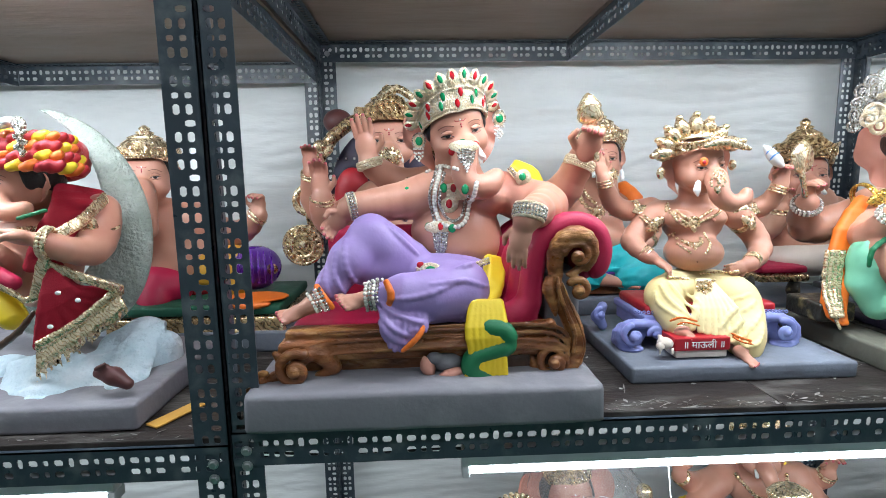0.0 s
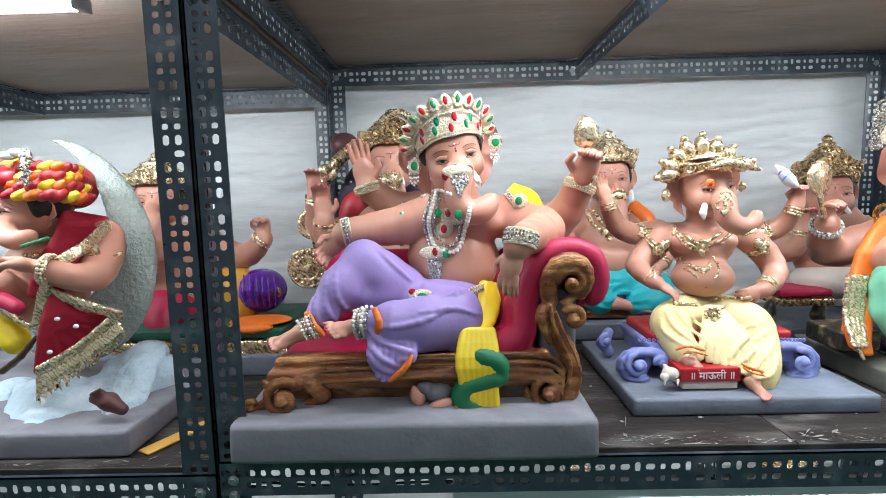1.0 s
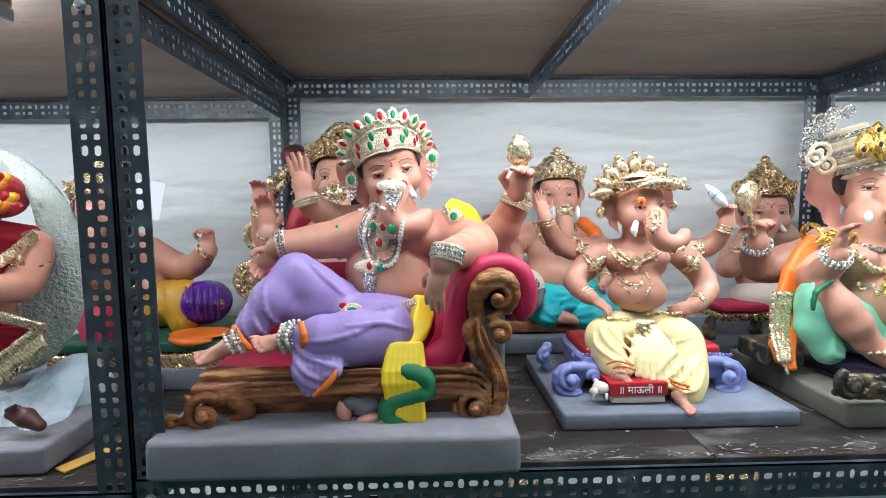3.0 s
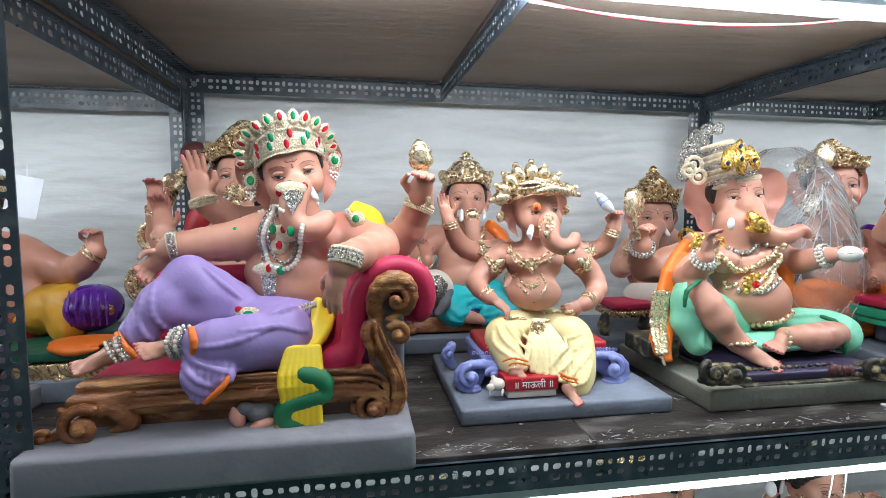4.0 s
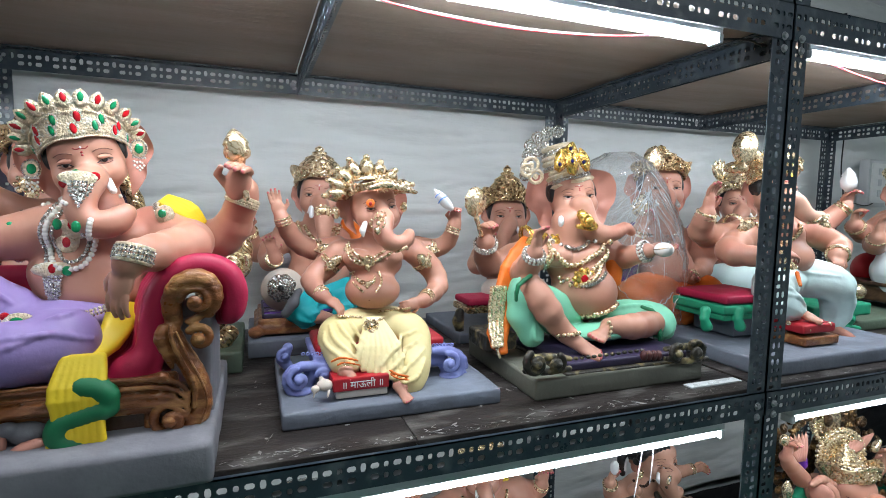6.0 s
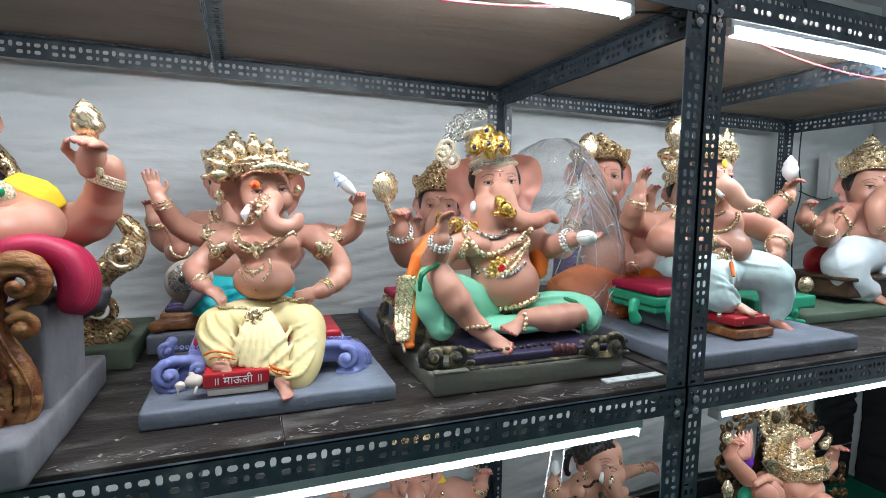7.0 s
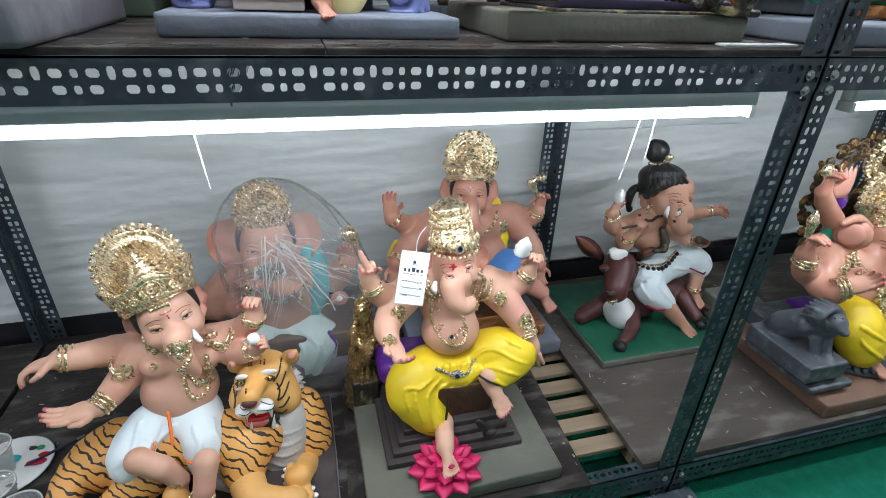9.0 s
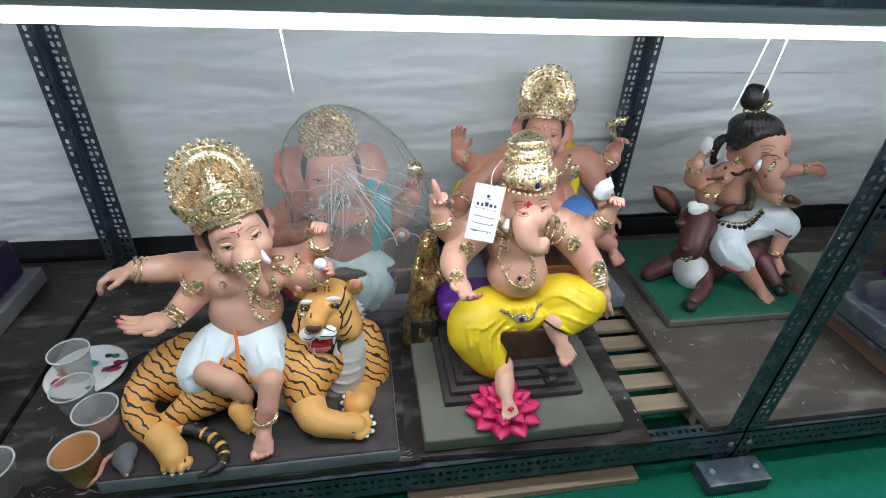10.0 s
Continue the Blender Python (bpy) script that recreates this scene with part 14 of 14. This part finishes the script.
DARKCLOTH_GAP = mat("black_cloth", (0.018, 0.018, 0.02), 0.85, 0, (0.028, 0.028, 0.03), 9, 0.5, 0.4, 60, None, 4, 0.2)
# Black strip along the wall base, its colour standing in for a dark gap.
sheet("dark_cloth_and_gap", -2.5, 3.70, 0.0, 0.205, BACK + 0.005, DARKCLOTH_GAP, "black cloth strip hung behind the lower shelf", 8.0, 0.008)
sheet("dark_cloth_and_gap", 3.40, 3.72, 0.206, 1.06, BACK + 0.01, DARKCLOTH_GAP, "black cloth hung in the corner under the shelf", 12.0, 0.02)
sheet("backdrop_sheet", 1.41, 3.41, 0.206, 0.755, BACK + 0.035, CLOTHWALL, "creased white plastic sheet hung behind the lower shelf", 5.0)

DARKEAST = sheet("dark_cloth_and_gap", -0.45, 0.45, 0.0, 1.06, 0.0, DARKCLOTH_GAP, "black cloth hung on the side wall of the corner", 15.0, 0.012)
DARKEAST.matrix_world = pose(3.72, 1.20, 0.0, 0, 0, -90)

pl = thing("plinth", pose(-0.62, 1.38, 0.157), "dark purple painted plinth on a grey base", "plinth")
box("base", (-0.2, -0.12, 0), (0.14, 0.14, 0.05), GREYSLAB, pl, 0.006)
box("block", (-0.17, -0.09, 0.051), (0.11, 0.11, 0.17), DKPURPLE, pl, 0.012)

# ---- paints and cups ----
CLEARCUP = film_mat()
CLEARCUP.name = "clear_cup_plastic"
PAINTORANGE = mat("dried_orange_paint", (0.46, 0.20, 0.06), 0.5, 0, (0.55, 0.32, 0.16), 14, 0.5, 0.4, 60)


def cup(x, y, z, h, r, label, fill=None, coat=False, lean=(0, 0)):
    ob = thing("plastic_cup", pose(x, y, z, lean[0], lean[1], 0), label, "cup", "paint cups")
    body = [(0.001, 0.002), (r * 0.72, 0.002), (r * 0.74, 0.006), (r * 0.97, h * 0.96), (r * 1.06, h * 0.965), (r * 1.07, h), (r * 1.0, h), (r * 0.95, h * 0.95), (r * 0.71, 0.008), (0.001, 0.006)]
    part("body", lathe_bm(bmesh.new(), body, 32), fill if coat else CLEARCUP, ob, "", True)
    part("rim", lathe_bm(bmesh.new(), [(r * 1.0, h), (r * 1.07, h), (r * 1.075, h + 0.0025), (r * 1.0, h + 0.0025), (r * 1.0, h)], 32, None, False), SOFTFILM, ob, "cloudy rolled rim", True)
    if fill and not coat:
        part("paint", lathe_bm(bmesh.new(), [(0.001, 0.0085), (r * 0.70, 0.0085), (r * 0.76, h * 0.28), (0.001, h * 0.26)], 28), fill, ob, "dried paint residue", True)
    return ob


cup(-0.083, 0.80, 0.1565, 0.085, 0.042, "plastic cup coated with dried orange paint", PAINTORANGE, True, (0, -3))
cup(-0.090, 0.905, 0.1565, 0.082, 0.042, "clear plastic cup with pink paint residue", PINKSKIN)
cup(-0.165, 0.975, 0.1565, 0.080, 0.042, "clear plastic cup standing empty on the board")
cup(-0.215, 1.085, 0.1645, 0.080, 0.042, "clear plastic cup standing on a paint plate")
cup(-0.235, 0.785, 0.1565, 0.082, 0.042, "clear plastic cup with maroon paint residue", COW)

pa = thing("paint_plate", pose(-0.205, 1.10, 0.157), "white plate used as a palette with red, orange and green paint", "paint plate")
part("plate", lathe_bm(bmesh.new(), [(0.001, 0), (0.06, 0), (0.085, 0.006), (0.092, 0.008), (0.088, 0.0095), (0.06, 0.004), (0.001, 0.0035)], 40), WHITE, pa, "", True)
for x, y, rx, ry, m in ((-0.05, -0.035, 0.018, 0.015, GEMRED), (-0.045, -0.008, 0.020, 0.010, ORANGE), (-0.058, 0.012, 0.008, 0.007, COW), (0.05, 0.045, 0.010, 0.007, GEMGREEN),
                        (0.032, 0.048, 0.009, 0.007, BLACK), (0.058, 0.0, 0.022, 0.010, CRIMSON), (0.068, 0.02, 0.014, 0.008, GEMRED), (0.03, -0.06, 0.012, 0.006, BLACK), (0.0, 0.02, 0.018, 0.014, TEAL)):
    bm = bmesh.new()
    bmesh.ops.create_icosphere(bm, subdivisions=2, radius=1, matrix=pose(x, y, 0.0085) @ Matrix.Diagonal((rx, ry, 0.003, 1)))
    for v in bm.verts:
        v.co += noise.noise_vector(v.co * 90) * 0.0025
        v.co.z = max(v.co.z, 0.006)
    part("paint_dab", bm, m, pa, "", True)
br = thing("paint_brush", pose(-0.165, 1.085, 0.172, 0, 4, 38), "thin dark paint brush lying across the palette", "paint brush")
part("handle", lathe_bm(bmesh.new(), [(0.001, 0), (0.0025, 0.004), (0.0038, 0.06), (0.003, 0.11)], 10, pose(0, 0, 0, 0, 90, 0)), DKPURPLE, br)
part("ferrule", lathe_bm(bmesh.new(), [(0.0031, 0), (0.0036, 0.018)], 10, pose(0.11, 0, 0, 0, 90, 0)), BOLT, br, "metal ferrule")
part("bristles", lathe_bm(bmesh.new(), [(0.0034, 0), (0.0042, 0.008), (0.001, 0.022)], 10, pose(0.128, 0, 0, 0, 90, 0)), BLACK, br, "dark bristles")

bo = thing("plastic_bottle", pose(-0.43, 1.05, 0.157), "cloudy white plastic bottle with a faded pink label", "bottle")
part("body", lathe_bm(bmesh.new(), [(0.001, 0), (0.040, 0), (0.045, 0.006), (0.045, 0.09), (0.036, 0.115), (0.016, 0.13), (0.015, 0.14), (0.001, 0.14)], 30), SOFTFILM, bo, "", True)
part("cap", lathe_bm(bmesh.new(), [(0.017, 0.136), (0.018, 0.138), (0.018, 0.155), (0.016, 0.157), (0.001, 0.157)], 20), WHITE, bo, "white screw cap", True)
part("printed_label", lathe_bm(bmesh.new(), [(0.0455, 0.025), (0.0457, 0.026), (0.0457, 0.08), (0.0455, 0.081)], 30, None, False), PINKSKIN, bo, "faded pink label", True)

# ---- odds and ends ----
tagged(box("plank", (0.57, 0.725, 0.0), (1.14, 0.775, 0.022), PINE, bevel=0.002), "raw pine plank lying on the carpet under the shelf", "plank")
SCALEWOOD = mat("yellow_wood_ruler", (0.62, 0.34, 0.07), 0.5, 0, (0.5, 0.26, 0.05), 12, 0.5, 0.1)
bm = bmesh.new()
box_bm(bm, (-0.05, -0.014, 0), (0.07, 0.014, 0.003), 0.001)
ru = part("wooden_ruler", bm, SCALEWOOD)
ru.matrix_world = pose(-0.425, 0.835, 1.1225, 0, 0, 62)
tagged(ru, "worn yellow wooden ruler sticking out under a base", "ruler")
for x in (POSTS[0], POSTS[1], POSTS[2]):
    fb = thing("foot_block", pose(x - 0.022, FRONT, 0), "grey steel foot block under the rack post", "foot block", "foot blocks")
    box("block", (-0.085, -0.075, 0.0), (0.085, -0.006, 0.040), STEEL, fb, 0.004)
    for sx in (-0.06, 0.06):
        part("bolt", lathe_bm(bmesh.new(), [(0.009, 0.040), (0.009, 0.045), (0.007, 0.047)], 6, pose(sx, -0.04, 0)), BOLT, fb)
mf = Idol("mouse_figurine", (0.0, 0.795, 0.202), "small dark grey mouse figurine with a pink tail", 0.0025, "figurine", "figurines")
mf.B(MOUSE, (0.0, 0.0, 0.016), (0.022, 0.030, 0.015))
mf.B(MOUSE, (0.012, -0.028, 0.013), (0.012, 0.016, 0.010))
mf.T(PINKSKIN, [(-0.018, 0.02, 0.008), (-0.04, 0.0, 0.005), (-0.04, -0.03, 0.004), (-0.052, -0.055, 0.003)], [0.005, 0.005, 0.004, 0.002], 0.004, 10)
mf.ell(PINKSKIN, (0.016, -0.043, 0.011), 0.004)
mf.done()
rb = Idol("red_bundle", (2.86, 1.06, 0.157), "red and white cloth bundle lying on the shelf", 0.005, "cloth bundle", "bundles")
rb.B(REDPAINT, (0, 0, 0.045), (0.07, 0.06, 0.045))
rb.T(WHITECLOTH, [(-0.05, -0.04, 0.05), (0, -0.055, 0.07), (0.05, -0.03, 0.05)], [0.008, 0.01, 0.008], 0.006, 8)
rb.done()
bl = thing("white_strip", pose(1.33, 0.80, 1.1415), "pale plastic strip lying on the shelf edge", "plastic strip")
box("strip", (-0.10, -0.012, 0), (0.05, 0.012, 0.004), SOFTFILM, bl, 0.001)

# ---- scuffs, drips and plaster crumbs ----
SCUFF = mat("chalky_scuff", (0.36, 0.35, 0.33), 0.8, 0, (0.16, 0.155, 0.15), 60, 0.5, 0.3, 90)


def scuffs(name, x0, x1, y0, y1, z, n, seed, label, edge=None):
    """Thin chalky streaks and crumbs lying on a board."""
    rng = random.Random(seed)
    bm = bmesh.new()
    for i in range(n):
        x, y = rng.uniform(x0, x1), (rng.gauss(edge, 0.012) if edge is not None and i % 2 else rng.uniform(y0, y1))
        y = min(max(y, y0), y1)
        a = rng.gauss(0, 0.5) if edge is not None and i % 2 else rng.uniform(0, math.pi)
        ln, w = rng.expovariate(1 / 0.009) + 0.002, rng.uniform(0.0005, 0.0026)
        k = 5
        left, right = [], []
        for j in range(k):
            f = j / (k - 1) - 0.5
            px, py = x + math.cos(a) * ln * f, y + math.sin(a) * ln * f
            px, py = min(max(px, x0), x1), min(max(py, y0), y1)
            ww = w * (1 - 4 * f * f + 0.1) * rng.uniform(0.4, 1.3)
            left.append(bm.verts.new((px - math.sin(a) * ww, py + math.cos(a) * ww, z)))
            right.append(bm.verts.new((px + math.sin(a) * ww, py - math.cos(a) * ww, z + 0.0006)))
        for j in range(k - 1):
            bm.faces.new((left[j], right[j], right[j + 1], left[j + 1]))
    ob = part(name, bm, SCUFF)
    return tagged(ob, label, "scuffs", kind="stuff")


scuffs("shelf_scuffs", -0.29, 1.385, 0.755, 1.5, SHELF + 0.0008, 760, 3, "chalky plaster scuffs and crumbs on the shelf board", 0.765)
scuffs("shelf_scuffs", 1.42, 2.9, 0.755, 1.5, SHELF + 0.0008, 330, 5, "chalky plaster scuffs on the shelf board", 0.765)
scuffs("shelf_scuffs", -1.4, -0.33, 0.755, 1.5, SHELF - 0.0192, 160, 6, "chalky plaster scuffs on the shelf board", 0.765)
scuffs("shelf_scuffs", -0.29, 0.58, 0.76, 1.6, 0.1568, 240, 7, "chalky scuffs and paint crumbs on the lower board", 0.765)
scuffs("shelf_scuffs", 0.61, 1.14, 0.79, 1.5, 0.1568, 170, 8, "chalky scuffs on the lower board")
scuffs("shelf_scuffs", 1.31, 2.6, 0.76, 1.5, 0.1568, 170, 9, "chalky scuffs on the lower board")
